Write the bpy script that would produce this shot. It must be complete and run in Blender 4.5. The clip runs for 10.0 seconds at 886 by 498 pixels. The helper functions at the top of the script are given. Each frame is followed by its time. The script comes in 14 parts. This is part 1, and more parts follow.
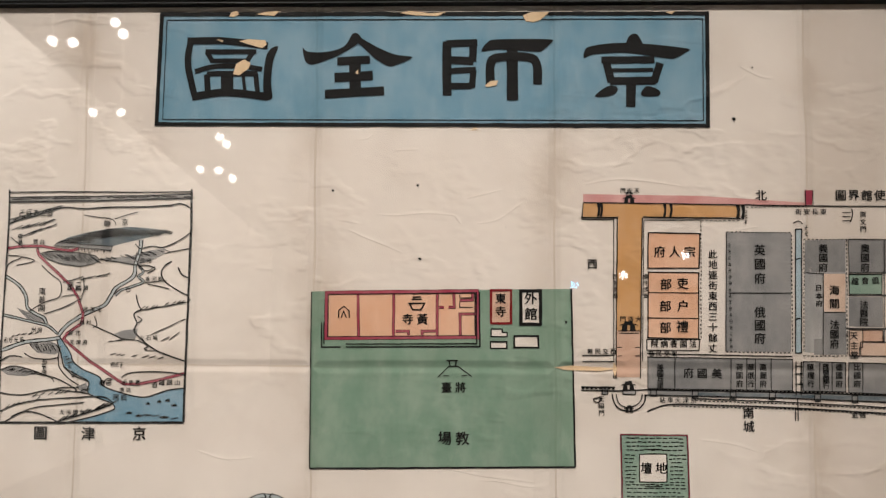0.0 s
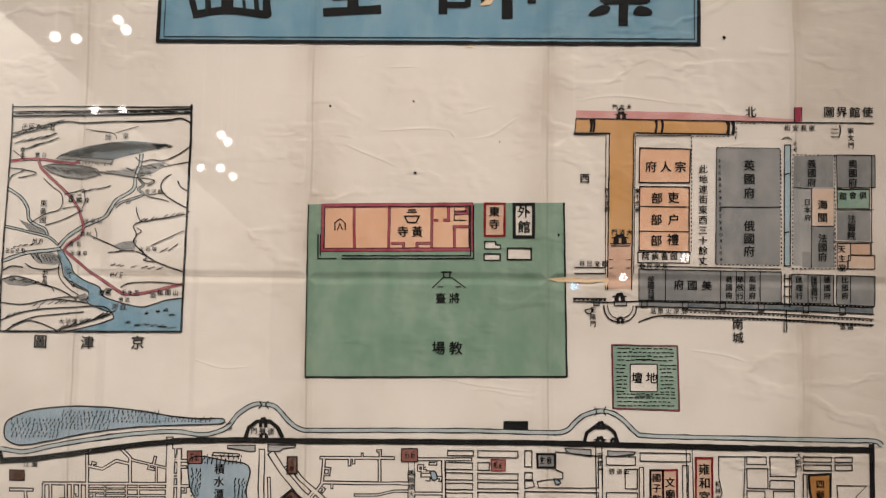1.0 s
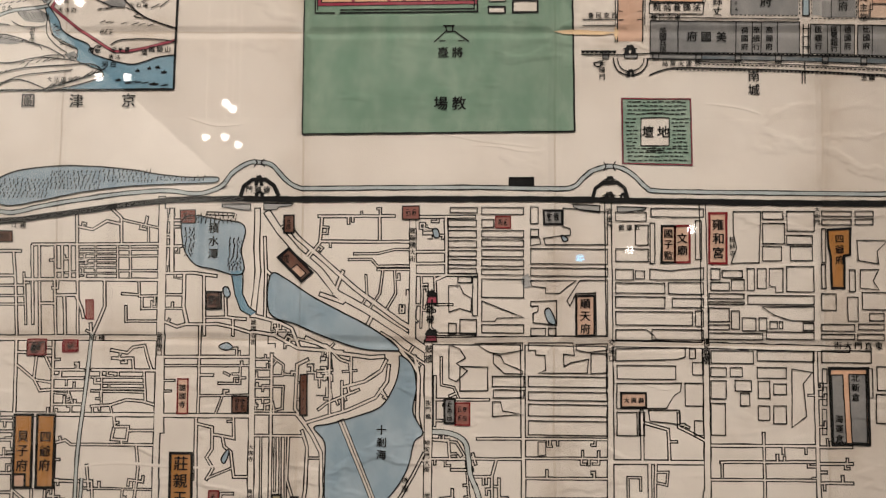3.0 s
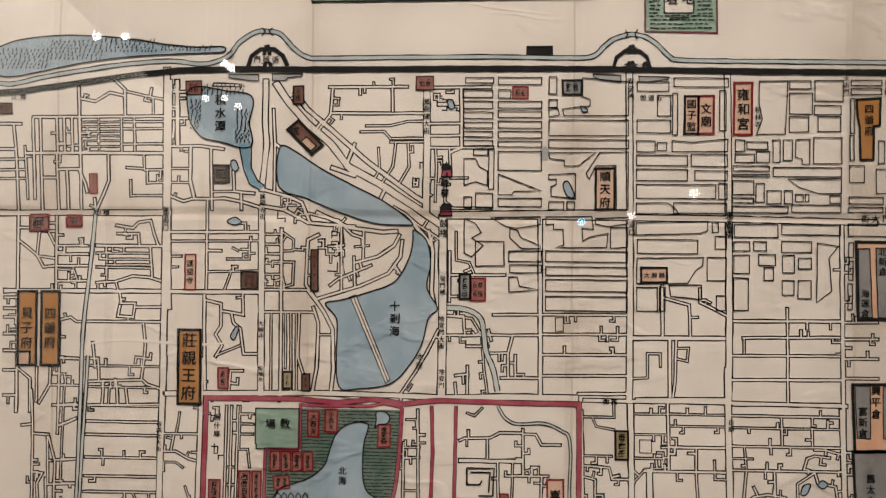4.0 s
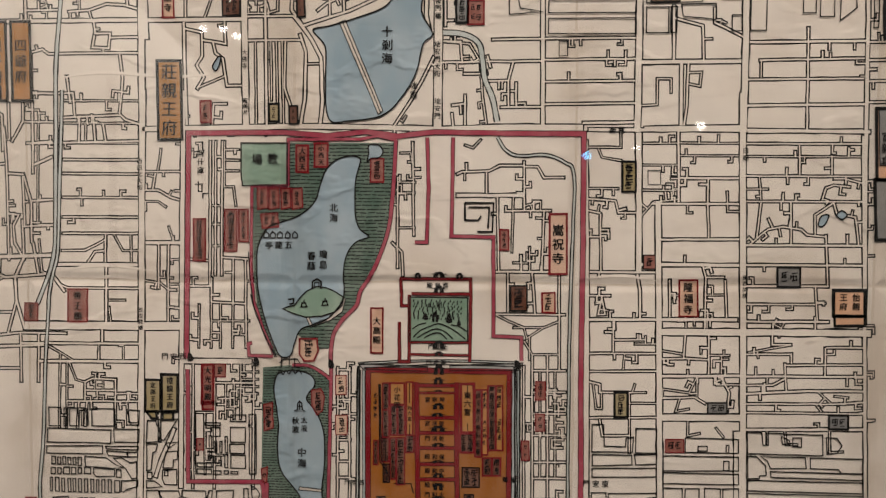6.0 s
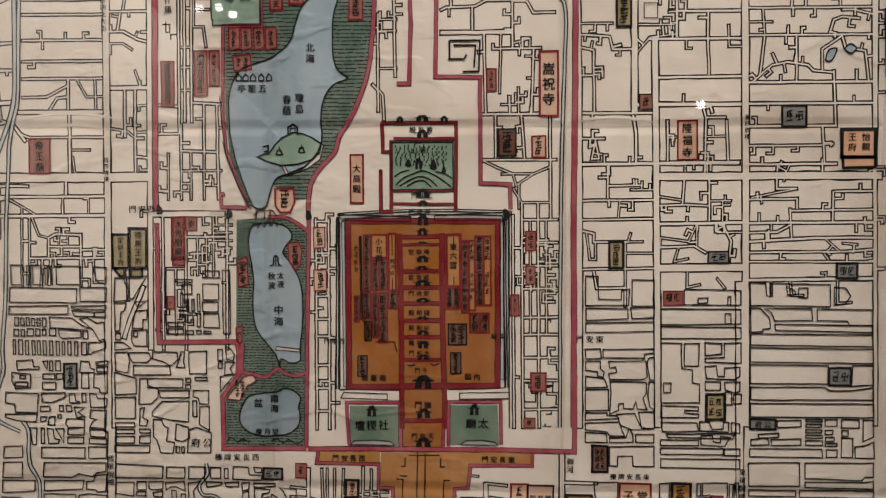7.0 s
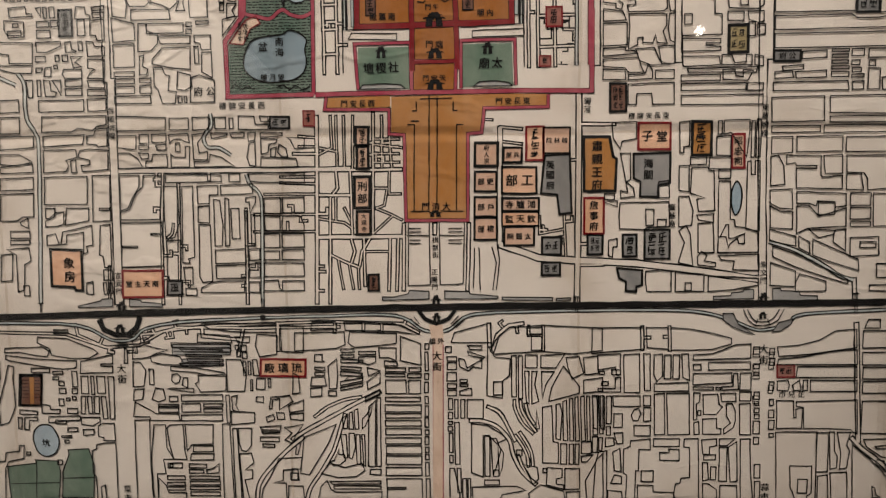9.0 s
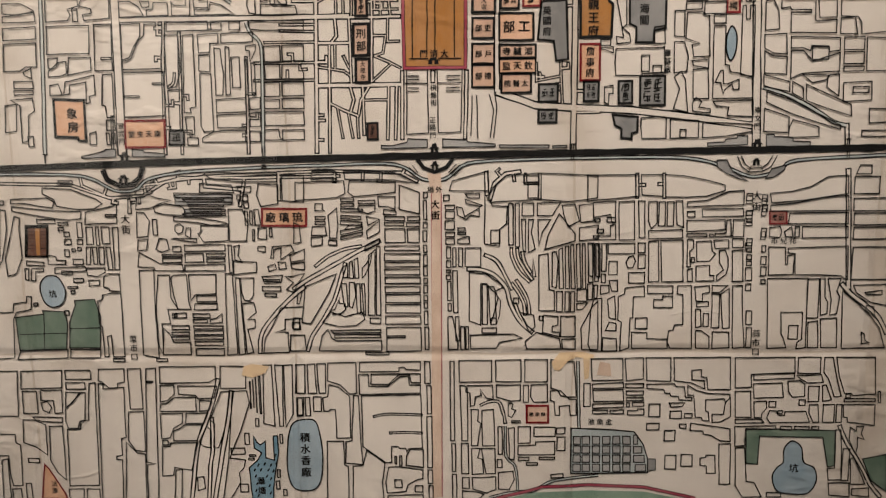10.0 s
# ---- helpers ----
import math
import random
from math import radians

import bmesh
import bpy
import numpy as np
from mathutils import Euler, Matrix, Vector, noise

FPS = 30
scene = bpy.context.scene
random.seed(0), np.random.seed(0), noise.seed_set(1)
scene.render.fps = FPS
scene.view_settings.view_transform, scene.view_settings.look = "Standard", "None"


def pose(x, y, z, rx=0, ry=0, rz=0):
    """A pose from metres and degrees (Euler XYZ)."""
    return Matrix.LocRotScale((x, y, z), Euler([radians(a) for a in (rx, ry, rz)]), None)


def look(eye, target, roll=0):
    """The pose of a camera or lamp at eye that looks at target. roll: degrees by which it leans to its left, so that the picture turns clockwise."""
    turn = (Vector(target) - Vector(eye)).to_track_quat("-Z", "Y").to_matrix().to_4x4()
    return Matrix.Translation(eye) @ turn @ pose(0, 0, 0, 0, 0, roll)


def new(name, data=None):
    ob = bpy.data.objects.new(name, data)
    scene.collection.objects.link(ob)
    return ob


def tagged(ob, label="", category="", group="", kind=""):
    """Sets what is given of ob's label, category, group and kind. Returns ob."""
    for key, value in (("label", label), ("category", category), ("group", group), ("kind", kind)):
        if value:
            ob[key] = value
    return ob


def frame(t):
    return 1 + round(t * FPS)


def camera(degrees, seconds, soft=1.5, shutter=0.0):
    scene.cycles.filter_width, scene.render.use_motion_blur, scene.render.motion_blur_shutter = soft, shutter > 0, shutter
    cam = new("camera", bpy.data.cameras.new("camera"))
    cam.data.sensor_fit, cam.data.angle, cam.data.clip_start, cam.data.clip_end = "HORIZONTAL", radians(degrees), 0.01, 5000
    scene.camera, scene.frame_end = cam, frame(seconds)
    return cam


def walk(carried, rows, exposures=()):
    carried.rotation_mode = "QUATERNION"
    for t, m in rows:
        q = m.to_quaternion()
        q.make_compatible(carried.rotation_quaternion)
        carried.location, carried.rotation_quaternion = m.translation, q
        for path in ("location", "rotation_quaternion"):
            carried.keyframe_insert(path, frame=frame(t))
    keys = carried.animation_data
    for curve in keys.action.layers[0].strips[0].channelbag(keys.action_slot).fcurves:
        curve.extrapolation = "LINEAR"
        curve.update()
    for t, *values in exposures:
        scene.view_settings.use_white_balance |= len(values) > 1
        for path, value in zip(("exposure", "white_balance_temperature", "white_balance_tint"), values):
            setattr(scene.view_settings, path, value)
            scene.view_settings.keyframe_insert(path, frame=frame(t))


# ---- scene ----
from mathutils.geometry import tessellate_polygon

cam = camera(59.6, 10.0, soft=1.35)
# seconds, place from the bell tower on the sheet, turn in degrees
SHEET_HEIGHT = 1.50
ROWS = [
    (0.0, 0.0193, -0.6238, 0.2535, 3.77, -0.25, 1.35),
    (0.5, 0.0251, -0.6245, 0.2164, 4.66, -0.50, 1.32),
    (1.0, 0.0247, -0.6286, 0.1761, 4.36, -0.60, 1.36),
    (1.5, 0.0287, -0.6244, 0.1323, 4.37, -0.70, 1.40),
    (2.0, 0.0324, -0.6168, 0.0879, 4.21, -0.73, 1.47),
    (2.5, 0.0342, -0.6038, 0.0417, 4.04, -0.73, 1.97),
    (2.7, 0.0314, -0.5971, 0.0204, 3.92, -0.63, 1.80),
    (3.8, 0.0218, -0.5778, -0.0622, 1.93, -0.52, 1.81),
    (4.0, 0.0173, -0.5701, -0.0785, 1.43, -0.68, 1.80),
    (4.5, 0.0145, -0.5617, -0.1143, 0.27, -0.58, 1.68),
    (5.0, 0.0223, -0.5487, -0.1619, -0.85, -0.49, 1.70),
    (5.2, 0.0199, -0.5470, -0.1800, -1.14, -0.37, 1.73),
    (6.3, 0.0245, -0.5243, -0.2633, -2.56, -0.38, 2.18),
    (6.5, 0.0254, -0.5144, -0.2867, -2.72, -0.31, 2.01),
    (7.0, 0.0332, -0.5094, -0.3336, -2.94, -0.01, 2.11),
    (7.5, 0.0314, -0.5120, -0.3825, -3.35, 0.42, 2.19),
    (8.0, 0.0310, -0.5024, -0.4455, -4.01, 0.69, 2.15),
    (8.5, 0.0323, -0.5069, -0.4921, -5.09, 0.73, 2.01),
    (9.0, 0.0216, -0.5070, -0.5388, -6.40, 0.72, 1.78),
    (9.5, 0.0202, -0.5146, -0.5772, -7.70, 0.76, 1.83),
    (10.0, 0.0233, -0.5256, -0.6209, -8.38, 0.80, 1.87),
]
EXPOSURES = [
    (0.0, -0.16, 6280, 10),
    (2.5, -0.16, 6400, 10),
    (5.0, -0.13, 6480, 10),
    (7.5, -0.04, 6450, 10),
    (8.5, 0.14, 6500, 10),
    (9.5, 0.28, 6500, 10),
    (10.0, 0.44, 6500, 10),
]
walk(cam, [(t, pose(x, y, SHEET_HEIGHT + z, 90 + pitch, roll, yaw)) for t, x, y, z, pitch, roll, yaw in ROWS], EXPOSURES)

# ---- light ----
world = bpy.data.worlds.new("dim_gallery")
world.use_nodes = True
scene.world = world
world.node_tree.nodes["Background"].inputs["Color"].default_value = (1.0, 0.86, 0.70, 1)
world.node_tree.nodes["Background"].inputs["Strength"].default_value = 0.02


def spot(x, y, z, target, watts, degrees, blend, radius, colour):
    data = bpy.data.lights.new("unseen_spot", "SPOT")
    data.energy, data.spot_size, data.spot_blend = watts, radians(degrees), blend
    data.shadow_soft_size, data.color = radius, colour
    ob = new("unseen_spot_beam", data)
    ob.matrix_world = look((x, y, z), target)
    return ob


# track spots on the ceiling rail, aimed at the case
WARM = (1.0, 0.95, 0.88)
spot(-1.1, -3.2, 4.5, (-0.16, 0, 1.47), 610, 25.0, 1.0, 0.06, WARM)
spot(1.1, -3.2, 4.5, (0.02, 0, 1.57), 530, 21.5, 1.0, 0.06, WARM)
# unseen lamps added to wash the pale wall mirrored in the glass
spot(-2.2, -6.0, 5.2, (-4.2, -7.5, 2.2), 900, 120, 0.6, 0.05, WARM)
spot(-2.2, -10.5, 5.2, (-4.2, -11.0, 2.0), 900, 120, 0.6, 0.05, WARM)

# ---- materials ----
PAPER = (0.62, 0.54, 0.468)
FOLDS_X = (-0.486, -0.291, -0.100, 0.0945, 0.297, 0.492)
FOLDS_Z = (0.200, -0.040, -0.280, -0.521, -0.772)


class Nodes:
    """Short hand for building a node tree."""

    def __init__(self, tree):
        self.tree = tree

    def add(self, kind, operation="", use_clamp=False, data_type=""):
        node = self.tree.nodes.new(kind)
        if operation:
            node.operation = operation
        if use_clamp:
            node.use_clamp = True
        if data_type:
            node.data_type = data_type
        return node

    def link(self, a, b):
        self.tree.links.new(a, b)

    def math(self, op, a, b=None, c=None, clamp=False):
        node = self.add("ShaderNodeMath", operation=op, use_clamp=clamp)
        for i, v in enumerate((a, b, c)):
            if v is None:
                continue
            if isinstance(v, (int, float)):
                node.inputs[i].default_value = v
            else:
                self.link(v, node.inputs[i])
        return node.outputs[0]

    def noise(self, where, scale, detail=4.0, rough=0.55, stretch=None):
        if stretch:
            m = self.add("ShaderNodeMapping")
            m.inputs["Scale"].default_value = stretch
            self.link(where, m.inputs["Vector"])
            where = m.outputs[0]
        node = self.add("ShaderNodeTexNoise")
        node.inputs["Scale"].default_value = scale
        node.inputs["Detail"].default_value = detail
        node.inputs["Roughness"].default_value = rough
        self.link(where, node.inputs["Vector"])
        return node.outputs["Fac"]

    def ramp(self, value, lo, hi, a=0.0, b=1.0):
        node = self.add("ShaderNodeMapRange")
        node.interpolation_type = "SMOOTHSTEP"
        for i, v in enumerate((lo, hi, a, b)):
            node.inputs[i + 1].default_value = v
        self.link(value, node.inputs[0])
        return node.outputs[0]

    def mix(self, fac, a, b):
        node = self.add("ShaderNodeMix", data_type="RGBA")
        for v, socket in ((fac, node.inputs[0]), (a, node.inputs[6]), (b, node.inputs[7])):
            if isinstance(v, (int, float)):
                socket.default_value = v
            elif isinstance(v, tuple):
                socket.default_value = (*v, 1)
            else:
                self.link(v, socket)
        return node.outputs[2]


def sheet_group():
    """Relief, soiling and painted fold shade of the folded, backed and flattened sheet, by place on the sheet."""
    group = bpy.data.node_groups.new("folded_sheet", "ShaderNodeTree")
    for name, kind in (("DirtShade", "NodeSocketFloat"), ("Grain", "NodeSocketFloat"), ("Wear", "NodeSocketFloat"), ("Normal", "NodeSocketVector")):
        group.interface.new_socket(name, in_out="OUTPUT", socket_type=kind)
    n = Nodes(group)
    out = n.add("NodeGroupOutput")
    geo = n.add("ShaderNodeNewGeometry")
    sub = n.add("ShaderNodeVectorMath", operation="SUBTRACT")
    n.link(geo.outputs["Position"], sub.inputs[0])
    sub.inputs[1].default_value = (0, 0, SHEET_HEIGHT)
    place = sub.outputs[0]
    sep = n.add("ShaderNodeSeparateXYZ")
    n.link(place, sep.inputs[0])
    bend = n.math("MULTIPLY", n.math("SUBTRACT", n.noise(place, 9, 3), 0.5), 0.006)
    gap = None
    for axis, folds in ((sep.outputs[0], FOLDS_X), (sep.outputs[2], FOLDS_Z)):
        where = n.math("ADD", axis, bend)
        for f in folds:
            d = n.math("ABSOLUTE", n.math("SUBTRACT", where, f))
            gap = d if gap is None else n.math("MINIMUM", gap, d)
    wide, fine = n.noise(place, 3.2, 5, 0.6), n.noise(place, 240, 3, 0.6)
    blot = n.noise(place, 16, 6, 0.65)
    foxing = n.ramp(n.noise(place, 55, 2, 0.5), 0.70, 0.78)
    crease = n.ramp(gap, 0.0002, 0.0013, 1, 0)
    band = n.ramp(gap, 0.0, 0.030, 1, 0)
    dirt_shade = n.math("ADD", n.math("MULTIPLY", n.ramp(wide, 0.35, 0.75), 0.40), n.math("MULTIPLY", n.ramp(blot, 0.42, 0.78), 0.42))
    # blotched darker bands beside the folds: shading put into the colour
    dirt_shade = n.math("ADD", dirt_shade, n.math("MULTIPLY", n.math("MULTIPLY", band, n.ramp(blot, 0.3, 0.7)), 0.55))
    # dark fold lines: soiling, and the crease's shade put into the colour
    dirt_shade = n.math("ADD", dirt_shade, n.math("MULTIPLY", crease, 0.80))
    # the easternmost panel of the sheet is darker than the rest
    dirt_shade = n.math("ADD", dirt_shade, n.ramp(sep.outputs[0], 0.2960, 0.2985, 0.0, 0.38))
    dirt_shade = n.math("ADD", dirt_shade, n.math("MULTIPLY", foxing, 0.25), clamp=True)
    n.link(dirt_shade, out.inputs["DirtShade"])
    n.link(fine, out.inputs["Grain"])
    scuff = n.ramp(n.noise(place, 95, 5, 0.7), 0.60, 0.74)
    n.link(n.math("MULTIPLY", scuff, n.ramp(gap, 0.0, 0.006, 1.0, 0.35)), out.inputs["Wear"])
    # long soft wrinkles, the folds' ridges, paper fibre
    wrinkle = n.noise(place, 11, 4, 0.55, (0.8, 1, 1.5))
    wrinkle = n.math("ABSOLUTE", n.math("SUBTRACT", wrinkle, 0.5))
    wrinkle = n.math("MULTIPLY", n.ramp(wrinkle, 0.0, 0.05, 1, 0), n.ramp(wide, 0.44, 0.62))
    height = n.math("ADD", n.math("MULTIPLY", n.ramp(gap, 0.0, 0.006, 0, 1), 1.0), n.math("MULTIPLY", wrinkle, 0.50))
    height = n.math("ADD", height, n.math("MULTIPLY", wide, 5.0))
    height = n.math("ADD", height, n.math("MULTIPLY", fine, 0.06))
    bump = n.add("ShaderNodeBump")
    bump.inputs["Strength"].default_value = 0.7
    bump.inputs["Distance"].default_value = 0.0020
    n.link(height, bump.inputs["Height"])
    n.link(bump.outputs[0], out.inputs["Normal"])
    return group


SHEET = sheet_group()


def printed(name, colour, wear=0.3, depth=0.35, rough=0.75, mottle=0.25):
    """Paper, ink or colour wash on the sheet: mottled, and rubbed through to the paper."""
    mat = bpy.data.materials.new(name)
    mat.use_nodes = True
    n = Nodes(mat.node_tree)
    bsdf = mat.node_tree.nodes["Principled BSDF"]
    sheet = n.add("ShaderNodeGroup")
    sheet.node_tree = SHEET
    geo = n.add("ShaderNodeNewGeometry")
    brush = n.noise(geo.outputs["Position"], 38, 5, 0.65, (1, 1, 0.6))
    pale = tuple(c + (p - c) * mottle for c, p in zip(colour, PAPER))
    deep = tuple(c * (1 - mottle * 0.7) for c in colour)
    col = n.mix(n.ramp(brush, 0.3, 0.7), deep, pale)
    col = n.mix(n.math("MULTIPLY", sheet.outputs["Wear"], wear), col, PAPER)
    # tone for the soiling and for the folds' painted shade
    soil_shade = tuple(c * k for c, k in zip(colour, (0.62, 0.56, 0.50)))
    col = n.mix(n.math("MULTIPLY", sheet.outputs["DirtShade"], depth), col, soil_shade)
    col = n.mix(n.ramp(sheet.outputs["Grain"], 0.35, 0.7, 0.0, 0.10), col, tuple(c * 0.8 for c in colour))
    n.link(col, bsdf.inputs["Base Color"])
    n.link(sheet.outputs["Normal"], bsdf.inputs["Normal"])
    bsdf.inputs["Roughness"].default_value = rough
    bsdf.inputs["Specular IOR Level"].default_value = 0.12
    return mat


INKS = {
    "paper": printed("aged_paper", PAPER, 0.0, 0.70, mottle=0.08),
    "ink": printed("black_ink", (0.006, 0.0052, 0.0048), 0.02, 0.0, 0.7, 0.008),
    "red": printed("crimson_wash", (0.275, 0.030, 0.055), 0.30, 0.3, mottle=0.12),
    "deepred": printed("deep_crimson_wash", (0.150, 0.0025, 0.006), 0.08, 0.2, mottle=0.05),
    "pink": printed("rose_wash", (0.50, 0.22, 0.20), 0.4, 0.3),
    "blue": printed("blue_wash", (0.130, 0.240, 0.305), 0.35, 0.40, mottle=0.14),
    "lake": printed("lake_blue_wash", (0.245, 0.315, 0.36), 0.35, 0.45, mottle=0.2),
    "lightblue": printed("pale_blue_wash", (0.30, 0.375, 0.40), 0.3, 0.4, mottle=0.2),
    "stream": printed("pale_stream_wash", (0.43, 0.44, 0.41), 0.3, 0.4, mottle=0.2),
    "moat": printed("grey_blue_wash", (0.34, 0.37, 0.36), 0.3, 0.4, mottle=0.2),
    "darkblue": printed("slate_wash", (0.06, 0.085, 0.10), 0.3, 0.3),
    "green": printed("green_wash", (0.155, 0.235, 0.165), 0.3, 0.40, mottle=0.15),
    "altargreen": printed("dark_sage_wash", (0.105, 0.155, 0.11), 0.3, 0.4, mottle=0.15),
    "sage": printed("sage_wash", (0.20, 0.285, 0.215), 0.3, 0.4, mottle=0.2),
    "deeplake": printed("deep_lake_blue_wash", (0.18, 0.235, 0.265), 0.35, 0.45, mottle=0.15),
    "darkgreen": printed("deep_green_wash", (0.075, 0.12, 0.09), 0.3, 0.35, mottle=0.15),
    "orange": printed("peach_wash", (0.60, 0.33, 0.195), 0.35, 0.35, mottle=0.2),
    "palace": printed("dark_ochre_wash", (0.255, 0.085, 0.011), 0.22, 0.45, mottle=0.08),
    "ochre": printed("ochre_wash", (0.345, 0.145, 0.032), 0.30, 0.4, mottle=0.12),
    "amber": printed("amber_wash", (0.47, 0.245, 0.09), 0.30, 0.4, mottle=0.12),
    "blush": printed("blush_wash", (0.60, 0.42, 0.31), 0.3, 0.4, mottle=0.3),
    "pale": printed("pale_peach_wash", (0.52, 0.315, 0.215), 0.3, 0.4, mottle=0.22),
    "brown": printed("brown_wash", (0.105, 0.030, 0.012), 0.20, 0.4, mottle=0.14),
    "maroon": printed("maroon_wash", (0.235, 0.075, 0.055), 0.35, 0.35, mottle=0.14),
    "grey": printed("grey_wash", (0.185, 0.176, 0.168), 0.4, 0.35, mottle=0.18),
    "midgrey": printed("pale_grey_wash", (0.30, 0.285, 0.27), 0.4, 0.35, mottle=0.2),
    "olive": printed("olive_wash", (0.27, 0.20, 0.085), 0.4, 0.35, mottle=0.2),
    "tan": printed("bare_backing", (0.60, 0.42, 0.25), 0.0, 0.3, mottle=0.08),
}
INKS["white"] = INKS["paper"]


def plain(name, colour, rough, metal=0.0, grain=80.0, vary=0.2, relief=0.15):
    mat = bpy.data.materials.new(name)
    mat.use_nodes = True
    n = Nodes(mat.node_tree)
    bsdf = mat.node_tree.nodes["Principled BSDF"]
    geo = n.add("ShaderNodeNewGeometry")
    a, b = n.noise(geo.outputs["Position"], grain, 4), n.noise(geo.outputs["Position"], grain / 14, 4)
    tone = n.math("ADD", n.math("MULTIPLY", a, 0.5), n.math("MULTIPLY", b, 0.5))
    n.link(n.mix(tone, tuple(c * (1 - vary) for c in colour), tuple(min(1, c * (1 + vary)) for c in colour)), bsdf.inputs["Base Color"])
    n.link(n.ramp(b, 0.2, 0.8, rough * 0.8, min(1, rough * 1.2)), bsdf.inputs["Roughness"])
    bsdf.inputs["Metallic"].default_value = metal
    bump = n.add("ShaderNodeBump")
    bump.inputs["Strength"].default_value = relief
    bump.inputs["Distance"].default_value = 0.002
    n.link(a, bump.inputs["Height"])
    n.link(bump.outputs[0], bsdf.inputs["Normal"])
    return mat


def glow(name, colour, strength):
    mat = bpy.data.materials.new(name)
    mat.use_nodes = True
    bsdf = mat.node_tree.nodes["Principled BSDF"]
    bsdf.inputs["Emission Color"].default_value = (*colour, 1)
    bsdf.inputs["Emission Strength"].default_value = strength
    bsdf.inputs["Base Color"].default_value = (*colour, 1)
    return mat


def pane_material():
    mat = bpy.data.materials.new("museum_glass")
    mat.use_nodes = True
    n = Nodes(mat.node_tree)
    tree = mat.node_tree
    tree.nodes.remove(tree.nodes["Principled BSDF"])
    clear, gloss, mix, fres = n.add("ShaderNodeBsdfTransparent"), n.add("ShaderNodeBsdfGlossy"), n.add("ShaderNodeMixShader"), n.add("ShaderNodeFresnel")
    gloss.inputs["Roughness"].default_value = 0.02
    fres.inputs["IOR"].default_value = 1.5
    n.link(fres.outputs[0], mix.inputs[0])
    n.link(clear.outputs[0], mix.inputs[1])
    n.link(gloss.outputs[0], mix.inputs[2])
    n.link(mix.outputs[0], tree.nodes["Material Output"].inputs["Surface"])
    return mat


BLACK_FRAME = plain("black_lacquered_wood", (0.012, 0.012, 0.012), 0.45, grain=120)
WALL_PAINT = plain("dark_gallery_paint", (0.045, 0.041, 0.039), 0.85, grain=60)
CEILING_PAINT = plain("black_ceiling_paint", (0.03, 0.03, 0.03), 0.9)
FLOOR_WOOD = plain("dark_floor_boards", (0.05, 0.034, 0.024), 0.45, grain=30)
LAMP_BODY = plain("black_lamp_metal", (0.02, 0.02, 0.02), 0.4, 0.6)
SHEEN_WALL_PLASTER = plain("pale_plaster", (0.72, 0.67, 0.60), 0.9, grain=25, vary=0.08)
GLASS = pane_material()


# ---- building helpers ----
def box_mesh(bm, x0, x1, y0, y1, z0, z1, bevel=0.0):
    made = bmesh.ops.create_cube(bm, size=1.0)["verts"]
    for v in made:
        v.co = Vector(((x0 + x1) / 2 + v.co.x * (x1 - x0), (y0 + y1) / 2 + v.co.y * (y1 - y0), (z0 + z1) / 2 + v.co.z * (z1 - z0)))
    if bevel:
        bmesh.ops.bevel(bm, geom=list({e for v in made for e in v.link_edges}), offset=bevel, segments=2, affect="EDGES")


def part(name, bm, material, parent=None, label=""):
    mesh = bpy.data.meshes.new(name)
    bm.to_mesh(mesh)
    bm.free()
    mesh.materials.append(material)
    ob = new(name, mesh)
    ob.parent = parent
    return tagged(ob, label)


def slab(name, x0, x1, y0, y1, z0, z1, material, parent=None, label="", bevel=0.0):
    bm = bmesh.new()
    box_mesh(bm, x0, x1, y0, y1, z0, z1, bevel)
    return part(name, bm, material, parent, label)


# ---- the gallery ----
HALL_X, HALL_Y, HALL_TOP = 8.0, -17.0, 5.6
tagged(slab("wall_north", -HALL_X, HALL_X, 0.040, 0.24, 0, HALL_TOP, WALL_PAINT), "dark matt painted gallery wall behind the framed map", "wall", kind="structure")
tagged(slab("wall_south", -HALL_X, HALL_X, HALL_Y - 0.2, HALL_Y, 0, HALL_TOP, WALL_PAINT), "dark matt painted wall across the gallery", "wall", kind="structure")
tagged(slab("wall_west", -HALL_X - 0.2, -HALL_X, HALL_Y, 0.24, 0, HALL_TOP, WALL_PAINT), "dark matt painted side wall of the gallery", "wall", kind="structure")
tagged(slab("wall_east", HALL_X, HALL_X + 0.2, HALL_Y, 0.24, 0, HALL_TOP, WALL_PAINT), "dark matt painted side wall of the gallery", "wall", kind="structure")
tagged(slab("floor", -HALL_X - 0.2, HALL_X + 0.2, HALL_Y - 0.2, 0.24, -0.15, 0, FLOOR_WOOD), "dark stained gallery floor", "floor", kind="structure")
tagged(slab("ceiling", -HALL_X - 0.2, HALL_X + 0.2, HALL_Y - 0.2, 0.24, HALL_TOP, HALL_TOP + 0.15, CEILING_PAINT), "black painted gallery ceiling", "ceiling", kind="structure")



